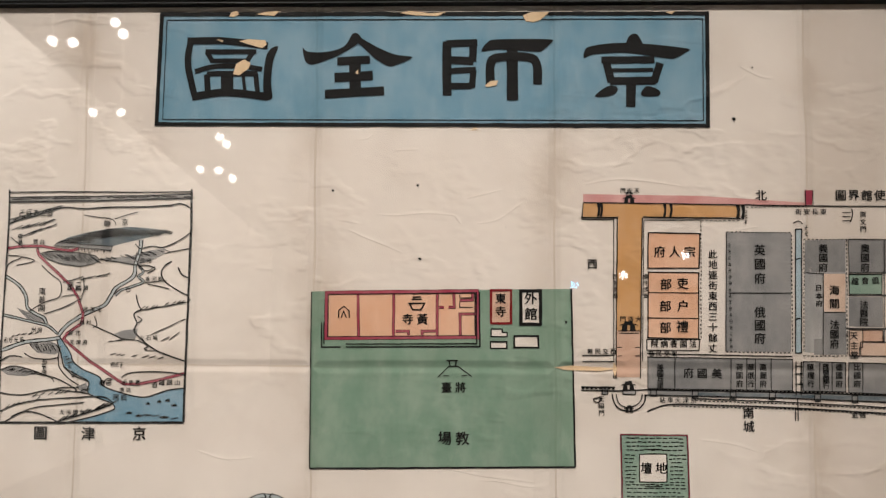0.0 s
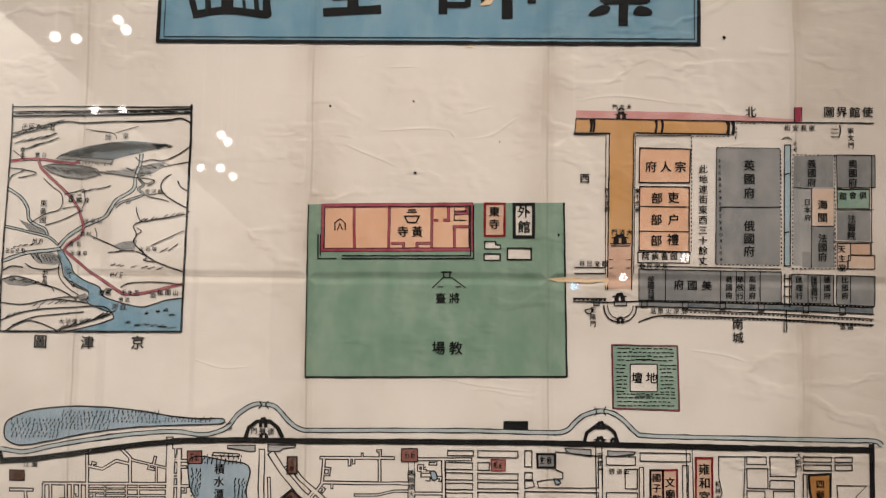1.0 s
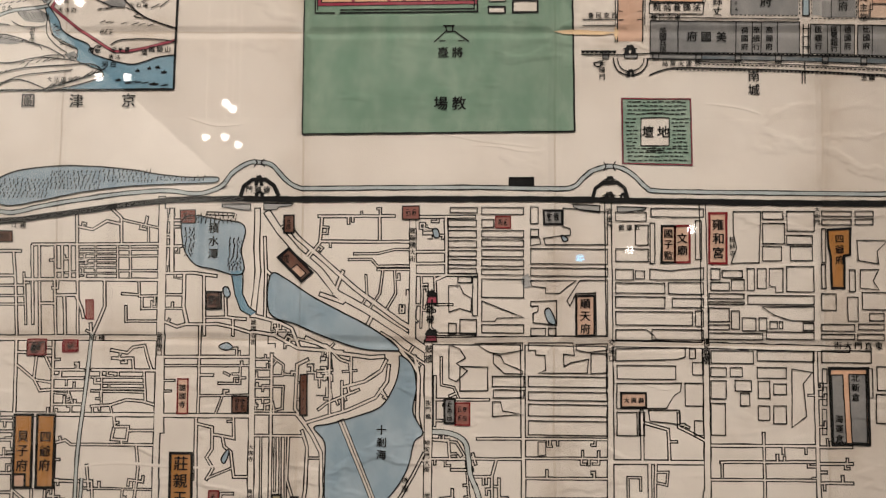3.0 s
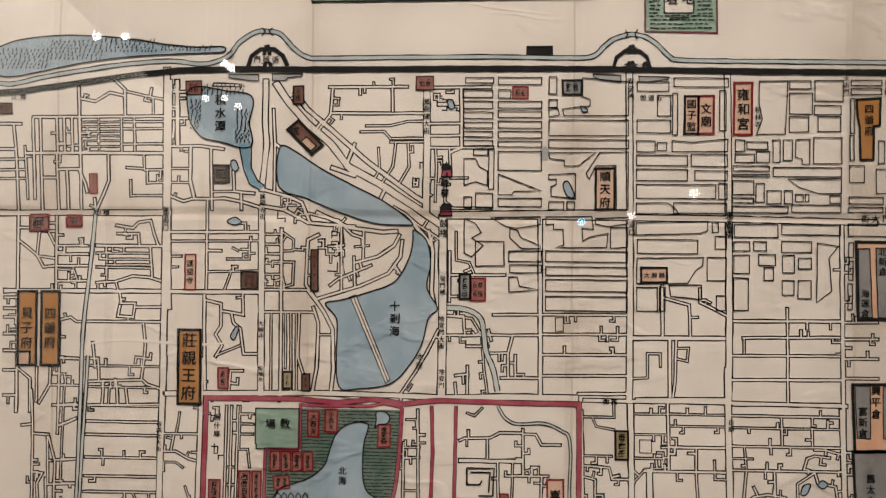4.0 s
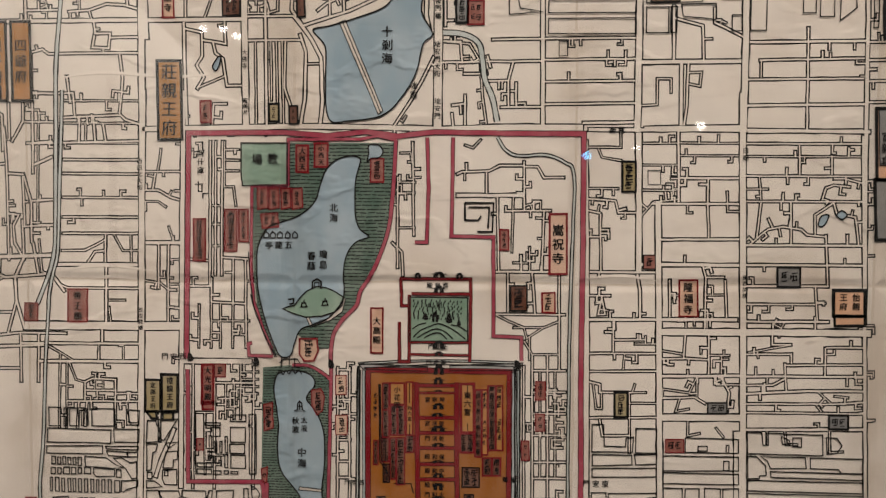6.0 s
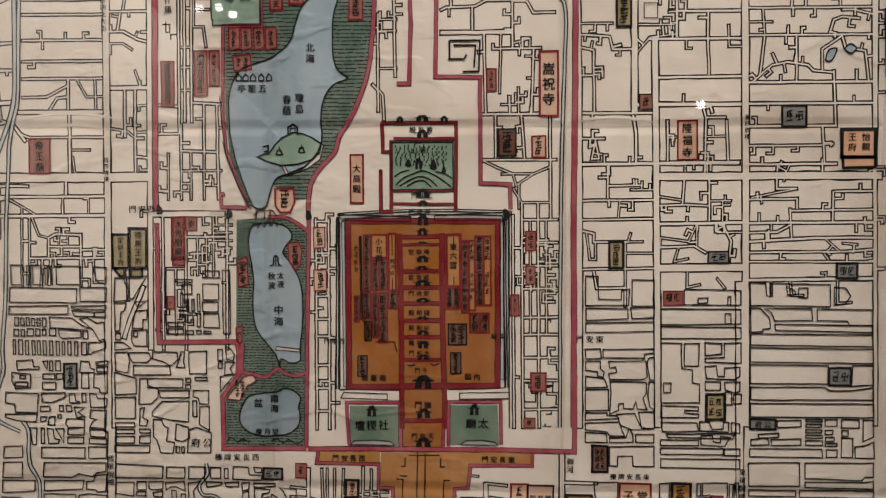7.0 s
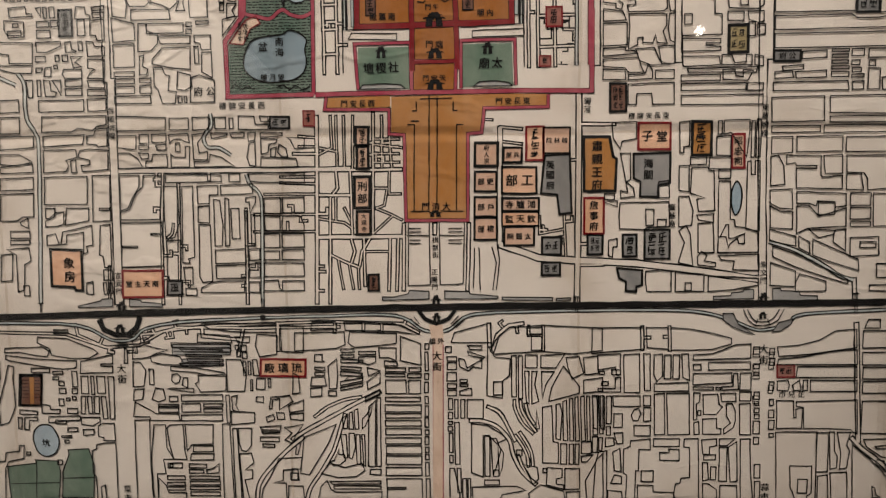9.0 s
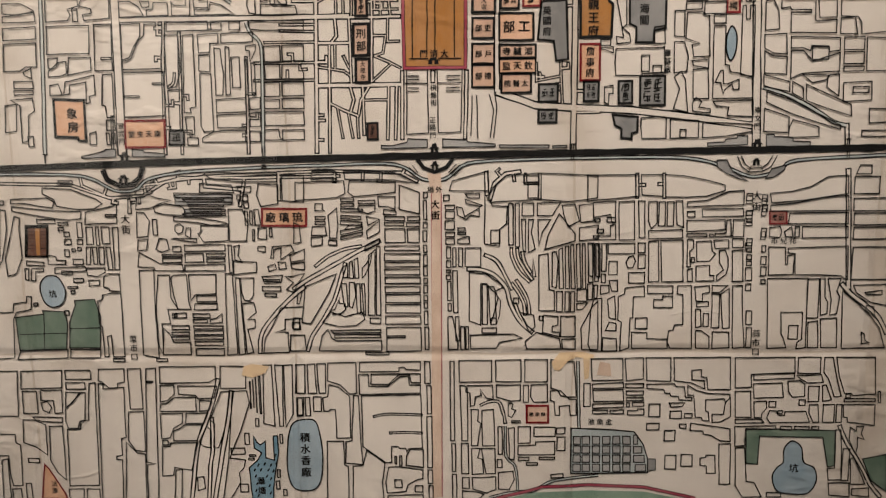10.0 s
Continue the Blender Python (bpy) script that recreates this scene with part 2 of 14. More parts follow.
# ---- pale wall across the hall, added for its mirrored sheen, washed by two lamps ----
def sheen_wall():
    bm = bmesh.new()
    # the sloped top shapes the slanting edge of the mirrored light
    ring = [bm.verts.new((-4.2, y, z)) for y, z in ((-3.0, 0.0), (-16.5, 0.0), (-16.5, 2.95), (-3.0, 4.75))]
    bm.faces.new(ring)
    grown = bmesh.ops.extrude_face_region(bm, geom=bm.faces[:])["geom"]
    for v in grown:
        if isinstance(v, bmesh.types.BMVert):
            v.co.x -= 0.18
    bmesh.ops.recalc_face_normals(bm, faces=bm.faces[:])
    ob = part("wall_sheen", bm, SHEEN_WALL_PLASTER)
    for y in (-5.6, -8.4, -11.5):
        slab("trim", -4.2, -4.16, y - 0.07, y + 0.07, 0.0, 2.9, WALL_PAINT, ob, "dark upright strip")
    return tagged(ob, "pale plastered wall with a sloping top, added for its sheen in the glass", "wall", kind="structure")


sheen_wall()
# ---- hall lamps: small spots on stems from the ceiling, seen as glints in the glass ----
LENS_GLOW = glow("warm_white_lens", (1.0, 0.93, 0.84), 26.0)
BLUE_GLOW = glow("cool_blue_lens", (0.08, 0.50, 1.0), 15.0)


def hall_lamp(name, label, x, y, z, size, lens):
    """A short can on a stem from the ceiling, its lens turned to the map."""
    lamp = tagged(new(name), label, "ceiling lamp", "hall lamps")
    lamp.matrix_world = look((x, y, z), (0, 0, SHEET_HEIGHT))
    bm = bmesh.new()
    bmesh.ops.create_cone(bm, cap_ends=True, segments=24, radius1=size * 0.62, radius2=size * 0.62, depth=size * 1.6, matrix=Matrix.Translation((0, 0, size * 0.85)))
    bmesh.ops.bevel(bm, geom=[e for e in bm.edges if e.is_manifold and e.calc_face_angle() > 1], offset=size * 0.06, segments=2, affect="EDGES")
    part("lamp_can", bm, LAMP_BODY, lamp, "black metal lamp can")
    bm = bmesh.new()
    bmesh.ops.create_uvsphere(bm, u_segments=24, v_segments=12, radius=size * 0.5, matrix=Matrix.Diagonal((1, 1, 0.25, 1)))
    part("lens", bm, lens, lamp, "glowing lens")
    bm = bmesh.new()
    bmesh.ops.create_cone(bm, cap_ends=True, segments=10, radius1=0.012, radius2=0.012, depth=HALL_TOP - z - size * 0.3, matrix=Matrix.Translation((0, 0, (HALL_TOP - z + size * 0.3) / 2)))
    stem = part("stem", bm, LAMP_BODY, lamp, "thin black stem")
    stem.matrix_basis = Matrix(lamp.matrix_world.to_3x3().inverted()).to_4x4() @ Matrix.Translation((0, 0, 0))
    return lamp


hall_lamp("blue_lamp", "small lamp with a cool blue lens on a ceiling stem", 1.17, -7.3, 1.91, 0.085, BLUE_GLOW)
hall_lamp("ceiling_spot", "black spot lamp with a lit white lens on a stem", 2.35, -7.49, 2.23, 0.09, LENS_GLOW)
hall_lamp("ceiling_spot", "black spot lamp with a lit white lens on a stem", 1.84, -8.12, 2.04, 0.09, LENS_GLOW)
hall_lamp("ceiling_spot", "black spot lamp with a lit white lens on a stem", -1.92, -5.65, 3.03, 0.066, LENS_GLOW)
hall_lamp("ceiling_spot", "black spot lamp with a lit white lens on a stem", -1.99, -6.07, 2.81, 0.066, LENS_GLOW)
hall_lamp("ceiling_spot", "black spot lamp with a lit white lens on a stem", -2.91, -4.74, 3.59, 0.066, LENS_GLOW)
hall_lamp("ceiling_spot", "black spot lamp with a lit white lens on a stem", -2.79, -4.8, 3.6, 0.066, LENS_GLOW)
hall_lamp("ceiling_spot", "black spot lamp with a lit white lens on a stem", -2.31, -4.54, 3.57, 0.066, LENS_GLOW)
hall_lamp("ceiling_spot", "black spot lamp with a lit white lens on a stem", -2.87, -5.79, 3.33, 0.066, LENS_GLOW)
hall_lamp("ceiling_spot", "black spot lamp with a lit white lens on a stem", -2.38, -6.36, 2.94, 0.066, LENS_GLOW)
hall_lamp("ceiling_spot", "black spot lamp with a lit white lens on a stem", -2.14, -6.17, 2.9, 0.066, LENS_GLOW)
hall_lamp("ceiling_spot", "black spot lamp with a lit white lens on a stem", -2.07, -5.94, 3.15, 0.066, LENS_GLOW)
hall_lamp("ceiling_spot", "black spot lamp with a lit white lens on a stem", -2.62, -5.09, 3.85, 0.066, LENS_GLOW)
hall_lamp("ceiling_spot", "black spot lamp with a lit white lens on a stem", -3.02, -5.6, 3.28, 0.066, LENS_GLOW)


# ---- unseen dark screen, added to hide two far lamps' glints from low views ----
partition = tagged(new("lamp_blocker"), "dark stepped screen on the floor, added unseen to hide two lamps", "partition")
slab("panel", 0.36, 0.66, -3.06, -3.0, 0.0, 1.532, WALL_PAINT, partition, "", 0.004)
slab("panel", 0.662, 0.87, -3.06, -3.0, 0.0, 1.585, WALL_PAINT, partition, "", 0.004)


# ---- the framed case ----
TOP, BOTTOM, LEFT, RIGHT = 0.4965, -1.16, -0.60, 0.60
case = tagged(new("picture_frame"), "black lacquered frame with a clear glass pane over the map", "picture frame")


def rail(name, x0, x1, z0, z1):
    slab(name, x0, x1, -0.009, 0.030, SHEET_HEIGHT + z0, SHEET_HEIGHT + z1, BLACK_FRAME, case, "black lacquered wooden rail", 0.002)


rail("top_rail", LEFT - 0.06, RIGHT + 0.06, TOP, TOP + 0.06)
rail("bottom_rail", LEFT - 0.06, RIGHT + 0.06, BOTTOM - 0.06, BOTTOM)
rail("side_rail", LEFT - 0.06, LEFT, BOTTOM + 0.0005, TOP - 0.0005)
rail("side_rail", RIGHT, RIGHT + 0.06, BOTTOM + 0.0005, TOP - 0.0005)
slab("backing_board", LEFT - 0.02, RIGHT + 0.02, 0.012, 0.028, SHEET_HEIGHT + BOTTOM - 0.02, SHEET_HEIGHT + TOP + 0.02, BLACK_FRAME, case, "black backing board")
pane = slab("glass_pane", LEFT - 0.01, RIGHT + 0.01, -0.0065, -0.0035, SHEET_HEIGHT + BOTTOM - 0.01, SHEET_HEIGHT + TOP + 0.01, GLASS, case, "clear reflecting glass")
pane.visible_shadow = False

# ---- drawing on the sheet: places in millimetres from the bell tower, x to the east, z to the north ----
sheet = tagged(slab("map_sheet", LEFT + 0.002, RIGHT - 0.002, 0.0, 0.0115, SHEET_HEIGHT + BOTTOM + 0.002, SHEET_HEIGHT + TOP - 0.001, INKS["paper"]),
               "old hand-coloured city map on creased yellowed paper", "map")
# heights of the layers of ink and colour over the paper, in metres
DEPTH = {"street_ink": 0.00006, "street": 0.00012, "wash": 0.00026, "red_ink": 0.00058, "red": 0.00070, "line": 0.00082, "letter": 0.00096, "tear": 0.00108}
LINE = 0.98
WASHES = [0]
PARTS = {}


class Drawing:
    """One part of the sheet: flat shapes of several inks, a little above the paper."""

    def __init__(self, name, label=""):
        self.name, self.label = name, label
        self.points, self.faces, self.inks, self.slots, self.count = [], [], [], [], 0

    def slot(self, ink):
        if ink not in self.slots:
            self.slots.append(ink)
        return self.slots.index(ink)

    def face(self, pts, ink, y):
        turn = sum(a[0] * b[1] - b[0] * a[1] for a, b in zip(pts, list(pts[1:]) + [pts[0]]))
        pts = list(pts) if turn > 0 else list(pts)[::-1]
        start = len(self.points)
        self.points += [(x / 1000, -y, SHEET_HEIGHT + z / 1000) for x, z in pts]
        self.faces.append(list(range(start, start + len(pts))))
        self.inks.append(self.slot(ink))

    def ribbon(self, pts, width, ink, y, wobble=0.30, vary=0.25):
        """A pen or brush stroke with an unsteady edge."""
        path = []
        for a, b in zip(pts, pts[1:]):
            steps = max(1, int(math.dist(a, b) / 7.0))
            path += [(a[0] + (b[0] - a[0]) * i / steps, a[1] + (b[1] - a[1]) * i / steps) for i in range(steps)]
        path.append(pts[-1])
        closed = len(pts) > 3 and math.dist(pts[0], pts[-1]) < 0.01
        path = [(x + wobble * noise.noise((x * 0.13, z * 0.13, 1.7)), z + wobble * noise.noise((x * 0.13, z * 0.13, 7.1))) for x, z in path]
        sides = []
        for i, (x, z) in enumerate(path):
            before = path[i - 1] if i else (path[-2] if closed else None)
            after = path[i + 1] if i + 1 < len(path) else (path[1] if closed else None)
            d0 = Vector((x - before[0], z - before[1])).normalized() if before else None
            d1 = Vector((after[0] - x, after[1] - z)).normalized() if after else None
            d = (d0 + d1) if d0 is not None and d1 is not None else (d0 if d0 is not None else d1)
            d = d.normalized() if d.length > 0.01 else Vector((1, 0))
            n = Vector((-d.y, d.x))
            k = 1.0 if d0 is None or d1 is None else 1 / max(0.5, n.dot(Vector((-d1.y, d1.x))))
            w = width / 2 * k * (1 + vary * noise.noise((x * 0.31, z * 0.31, self.count * 3.1)))
            sides.append(((x + n.x * w, z + n.y * w), (x - n.x * w, z - n.y * w)))
        for (a, b), (c, d) in zip(sides, sides[1:]):
            self.face((a, b, d, c), ink, y)
        self.count += 1

    def area(self, pts, ink, y):
        for tri in tessellate_polygon([[Vector((x, z, 0)) for x, z in pts]]):
            self.face([pts[i] for i in tri], ink, y)
        self.count += 1

    def done(self, parent=""):
        mesh = bpy.data.meshes.new(self.name)
        mesh.from_pydata(self.points, [], self.faces)
        for ink in self.slots:
            mesh.materials.append(INKS[ink])
        mesh.polygons.foreach_set("material_index", self.inks)
        ob = new(self.name, mesh)
        ob.parent = PARTS[parent] if parent else sheet
        PARTS[self.name] = ob
        return tagged(ob, self.label)


def pairs(v):
    return list(zip(v[0::2], v[1::2]))


def smooth(pts, closed=False, steps=5):
    """A curve through the points."""
    n, out = len(pts), []
    get = (lambda i: pts[i % n]) if closed else (lambda i: pts[max(0, min(n - 1, i))])
    for i in range(n if closed else n - 1):
        p = [get(i + k) for k in (-1, 0, 1, 2)]
        for s in range(steps):
            t = s / steps
            out.append(tuple(0.5 * (2 * p[1][a] + (p[2][a] - p[0][a]) * t + (2 * p[0][a] - 5 * p[1][a] + 4 * p[2][a] - p[3][a]) * t * t
                                    + (3 * p[1][a] - p[0][a] - 3 * p[2][a] + p[3][a]) * t ** 3) for a in (0, 1)))
    return out if closed else out + [pts[-1]]


GLYPHS = {}


def glyph(sign):
    """The outline of a written sign, as points and faces in a square of side 1 round its middle."""
    if sign not in GLYPHS:
        curve = bpy.data.curves.new("sign", "FONT")
        curve.body, curve.offset, curve.resolution_u = sign, 0.0, 3
        ob = new("sign", curve)
        bpy.context.view_layer.update()
        mesh = bpy.data.meshes.new_from_object(ob.evaluated_get(bpy.context.evaluated_depsgraph_get()))
        co = [(v.co.x, v.co.y) for v in mesh.vertices]
        faces = [list(p.vertices) for p in mesh.polygons]
        bpy.data.objects.remove(ob)
        bpy.data.meshes.remove(mesh)
        bpy.data.curves.remove(curve)
        xs, ys = [c[0] for c in co], [c[1] for c in co]
        mx, my, s = (min(xs) + max(xs)) / 2, (min(ys) + max(ys)) / 2, 0.92
        GLYPHS[sign] = ([((x - mx) / s, (y - my) / s) for x, y in co], faces)
    return GLYPHS[sign]


lanes = Drawing("street_lines", "thin black pen lines of streets and lanes")
signs = Drawing("lettering", "small black brush-written place names")
now = lanes  # the part that is being drawn


def level(kind):
    if kind == "wash":
        WASHES[0] += 1
        return DEPTH["wash"] + WASHES[0] * 0.0000007
    return DEPTH[kind] + (now.count % 67) * 0.0000015


BYWAYS = []  # lanes that side alleys may branch from


def street(width, *v):
    """A lane between two pen lines, open where it meets others."""
    pts = pairs(v)
    if width < 4.2:
        BYWAYS.append((width, pts))
    ends = list(pts)
    for i, j in ((0, 1), (-1, -2)):
        d = (Vector(pts[i]) - Vector(pts[j])).normalized() * LINE
        ends[i] = (pts[i][0] + d.x, pts[i][1] + d.y)
    lanes.ribbon(ends, width + LINE, "ink", DEPTH["street_ink"] + (lanes.count % 17) * 0.000002)
    lanes.ribbon(pts, max(0.4, width - LINE), "paper", DEPTH["street"] + (lanes.count % 83) * 0.0000015, vary=0.10)


def lane(width, *v):
    """A bending lane between two pen lines, with no alleys of its own."""
    street(width, *[c for p in smooth(pairs(v), steps=3) for c in p])
    if width < 4.2:
        BYWAYS.pop()


def block(*v):
    """A block of houses: a closed pen outline."""
    pts = pairs(v)
    lanes.ribbon(pts + pts[:1], LINE * 0.80, "ink", DEPTH["line"] + (lanes.count % 67) * 0.0000015)


def lot(x0, z0, x1, z1):
    block(x0, z0, x1, z0, x1, z1, x0, z1)


def stroke(width, *v):
    now.ribbon(pairs(v), width, "ink", level("line"))


def brush(width, *v):
    now.ribbon(smooth(pairs(v)) if len(v) > 4 else pairs(v), width, "ink", level("line"), 0.2, 0.10)


def red_line(width, *v):
    pts = pairs(v)
    width *= 1.2 if now.name == "imperial_wall" else 1
    now.ribbon(pts, width * 1.3 + 0.55, "ink", level("red_ink"), vary=0.12)
    now.ribbon(pts, width * 1.3 - 0.2, "deepred" if now.name == "palace" else "red", level("red"), vary=0.12)


def red_curve(width, *v):
    red_line(width, *[c for p in smooth(pairs(v), steps=4) for c in p])


def slants(count, width, loose, *v):
    """A row of short unsteady pen strokes, from the first place to the second, each as long as to the third."""
    a, b, c = (Vector(p) for p in pairs(v))
    rng = random.Random(count * 7 + int(abs(a.x * 3)))
    for i in range(count):
        p = a + (b - a) * (i + rng.uniform(-loose, loose)) / max(1, count - 1)
        now.ribbon([tuple(p), tuple(p + (c - a) * rng.uniform(0.55, 1.15))], width * rng.uniform(0.7, 1.3), "ink", level("line"))


def dashes(width, *v):
    pts = pairs(v)
    for a, b in zip(pts, pts[1:]):
        k = max(1, int(math.dist(a, b) / 3.2))
        for i in range(k):
            p, q = (i + 0.1) / k, (i + 0.65) / k
            now.ribbon([(a[0] + (b[0] - a[0]) * s, a[1] + (b[1] - a[1]) * s) for s in (p, q)], width, "ink", level("line"))


def solid(*v):
    now.area(smooth(pairs(v), True, 3), "ink", level("line"))


def hall(x, z, width, height):
    """The sign of a palace hall or gate tower: a tiled roof with turned-up eaves over a low block."""
    roof = ((-0.5, 0.02), (-0.44, 0.14), (-0.26, 0.20), (-0.20, 0.46), (-0.06, 0.42), (0.06, 0.50), (0.20, 0.46), (0.26, 0.20), (0.44, 0.14), (0.5, 0.02), (0.30, 0.06), (-0.30, 0.06))
    now.area([(x + a * width, z + b * height) for a, b in roof], "ink", level("line"))
    for side in (-1, 1):
        now.area([(x + side * a * width, z + b * height) for a, b in ((0.07, 0.06), (0.33, 0.06), (0.38, -0.5), (0.07, -0.5))], "ink", level("line"))


def crease(*v):
    """A sharp low ridge pressed into the paper."""
    pts = smooth(pairs(v))
    bm = bmesh.new()
    rows = []
    for i, (x, z) in enumerate(pts):
        a, b = pts[max(0, i - 1)], pts[min(len(pts) - 1, i + 1)]
        d = Vector((b[0] - a[0], b[1] - a[1])).normalized()
        taper = math.sin(math.pi * (i + 0.5) / len(pts)) ** 0.5
        up = 1 if d.x >= 0 else -1
        rows.append([bm.verts.new(((x - d.y * up * w * taper) / 1000, -h * taper - 0.00001, SHEET_HEIGHT + (z + d.x * up * w * taper) / 1000)) for w, h in ((2.4, 0), (0, 0.00026), (-0.8, 0))])
    for p, q in zip(rows, rows[1:]):
        for k in (0, 1):
            bm.faces.new((p[k], p[k + 1], q[k + 1], q[k]))
    bmesh.ops.recalc_face_normals(bm, faces=bm.faces[:])
    part("crease", bm, INKS["paper"], sheet, "sharp pressed crease in the paper")


def plot(ink, border, width, *v):
    """A coloured plot with its outline."""
    pts = pairs(v)
    if ink != "none":
        now.area(pts, ink, level("tear" if ink == "tan" else "wash"))
    if border != "none":
        now.ribbon(pts + pts[:1], width, "deepred" if border == "red" else border, level("line"))


def lake(*v):
    global now
    rest, now = now, Drawing("lake", "pale blue lake with a black outline")
    pts = smooth(pairs(v), True)
    now.area(pts, "deeplake" if rest.name == "south_gardens" else "lake", level("wash"))
    now.ribbon(pts + pts[:1], 1.0, "ink", level("line"))
    now.done()
    now = rest


def canal(width, *v):
    pts = smooth(pairs(v))
    narrow = now is lanes
    now.ribbon(pts, width * (0.75 if narrow else 1) + 0.9, "ink", level("wash"))
    now.ribbon(pts, width * (0.75 if narrow else 1) - 0.8, "stream" if narrow else "moat", level("wash"))


def grass(x0, z0, x1, z1, step=1.9, length=2.6, slant=0.0):
    """Short ragged pen ticks that fill a plot."""
    rng = random.Random(int(abs(x0 * 7 + z0 * 3)))
    z = min(z0, z1) + step / 2
    while z < max(z0, z1):
        x = min(x0, x1) + rng.random() * 2
        while x + length < max(x0, x1):
            l = length * rng.uniform(0.6, 1.3)
            dz = rng.uniform(-0.3, 0.3)
            now.ribbon([(x, z + dz), (x + l * (1 - slant), z + dz + l * slant)], 0.5 if now.name == "hill_lines" else 0.85, "ink", level("line"))
            x += l + rng.uniform(0.3, 1.4)
        z += step


def hatch(step, length, *v):
    """Rows of unsteady pen dashes that fill a plot up to its edge."""
    pts = pairs(v)
    rng = random.Random(len(pts) + int(abs(pts[0][0])))
    z, top, y = min(p[1] for p in pts) + step / 2, max(p[1] for p in pts), level("wash")
    while z < top:
        cuts = sorted(a[0] + (b[0] - a[0]) * (z - a[1]) / (b[1] - a[1]) for a, b in zip(pts, pts[1:] + pts[:1]) if (a[1] > z) != (b[1] > z))
        for lo, hi in zip(cuts[::2], cuts[1::2]):
            x = lo + rng.uniform(0.2, 1.0)
            while x < hi - 0.6:
                e = min(hi - 0.3, x + length * rng.uniform(0.5, 1.5))
                dz = rng.uniform(-0.18, 0.18)
                now.ribbon([(x, z + dz), (e, z + dz + rng.uniform(-0.25, 0.25))], 0.72, "ink", y)
                x = e + rng.uniform(0.35, 1.0)
        z += step * rng.uniform(0.9, 1.1)


def write(size, along, text, x, z):
    """A name written down (v) or across (h), from the middle of its first sign."""
    step, size = size, size * 0.90
    for sign in text:
        co, faces = glyph(sign)
        y = DEPTH["letter"] + (signs.count % 5) * 0.000004
        lean = 0.05 * noise.noise((x * 0.2, z * 0.2, 3.3))
        for k, (dx, dz) in enumerate(((-0.022, -0.012), (0.022, 0.012))):
            for f in faces:
                signs.face([(x + (co[i][0] + dx + lean * co[i][1]) * size, z + (co[i][1] + dz - lean * co[i][0]) * size) for i in f], "ink", y + k * 0.000025)
        signs.count += 1
        x, z = (x, z - step * 1.12) if along == "v" else (x + step * 1.22, z)


def bars(x0, z0, x1, z1, columns, rows, size=0.88):
    """Writing too small to read: close-set short bars."""
    rng = random.Random(int(abs(x0 * 11 + z1 * 5)) + columns)
    while min(abs(x1 - x0) / columns, abs(z1 - z0) / rows) > 9.5:
        columns, rows = columns * 2, rows * 2
    w, h = (x1 - x0) / columns, (z1 - z0) / rows
    for c in range(columns):
        for r in range(rows):
            mx, mz = x0 + (c + 0.5) * w + rng.uniform(-0.05, 0.05) * w, z0 + (r + 0.5) * h
            sx, sz = min(abs(w), abs(h) * 1.15) * size / 2, min(abs(h), abs(w) * 1.2) * size / 2
            pen = min(sx, sz) * 0.27
            for k in range(rng.randint(3, 4)):
                z = mz + sz * (rng.uniform(-0.15, 0.15) + (0.9, -0.85, 0.05, 0.45)[k])
                a, e = -sx * rng.uniform(0.35, 1), sx * rng.uniform(0.35, 1)
                now.ribbon([(mx + a, z), (mx + e, z + sz * rng.uniform(0.0, 0.22))], pen, "ink", level("letter"))
            for k in range(rng.randint(2, 3)):
                x = mx + sx * (rng.uniform(-0.2, 0.2) + (0.0, -0.6, 0.65)[k])
                now.ribbon([(x, mz + sz * rng.uniform(0.2, 1)), (x + sx * rng.uniform(-0.35, 0.2), mz - sz * rng.uniform(0.2, 1))], pen * 1.15, "ink", level("letter") + 0.00001)


def side_alleys():
    """Short blind alleys and notches along the lanes, thick in some quarters and rare in others."""
    rng = random.Random(41)
    for width, pts in list(BYWAYS):
        for a, b in zip(pts, pts[1:]):
            d = Vector(b) - Vector(a)
            for _ in range(int(d.length / 12.0 + rng.random())):
                p = Vector(a) + d * rng.uniform(0.1, 0.9)
                if noise.noise((p.x * 0.022, p.y * 0.022, 1.7)) < rng.uniform(-0.15, 0.35):
                    continue
                side = Vector((-d.y, d.x)).normalized() * rng.choice((-1, 1))
                q = p + side * (width / 2 + rng.uniform(2.0, 5.5))
                way = [p, q]
                if rng.random() < 0.45:
                    way.append(q + d.normalized() * rng.choice((-1, 1)) * rng.uniform(2.0, 4.5))
                street(rng.uniform(1.5, 2.1), *[c for v in way for c in v])


def tangle(x0, z0, x1, z1, count, seed):
    """Blind alleys and crooked courts inside a block."""
    rng = random.Random(seed)
    lo_x, hi_x, lo_z, hi_z = min(x0, x1), max(x0, x1), min(z0, z1), max(z0, z1)
    for _ in range(count):
        x, z = rng.uniform(lo_x, hi_x), rng.uniform(lo_z, hi_z)
        way, pts = rng.randrange(4), [(x, z)]
        for _ in range(rng.randint(2, 5)):
            l = rng.uniform(2.5, 8.0)
            x = min(hi_x, max(lo_x, x + (l, 0, -l, 0)[way]))
            z = min(hi_z, max(lo_z, z + (0, l, 0, -l)[way]))
            if math.dist(pts[-1], (x, z)) > 1.2:
                pts.append((x, z))
            way = (way + rng.choice((1, 3))) % 4
        if len(pts) > 1:
            if rng.random() < 0.55:
                street(1.8, *[c for p in pts for c in p])
            else:
                lanes.ribbon(pts, LINE, "ink", DEPTH["street_ink"] + 0.00005)



# title panel
now = Drawing("title_panel", "blue panel with a black double border")
plot("blue", "none", 0, -230, 489.3, 219.4, 488.3, 218.7, 395.2, -232.1, 397)
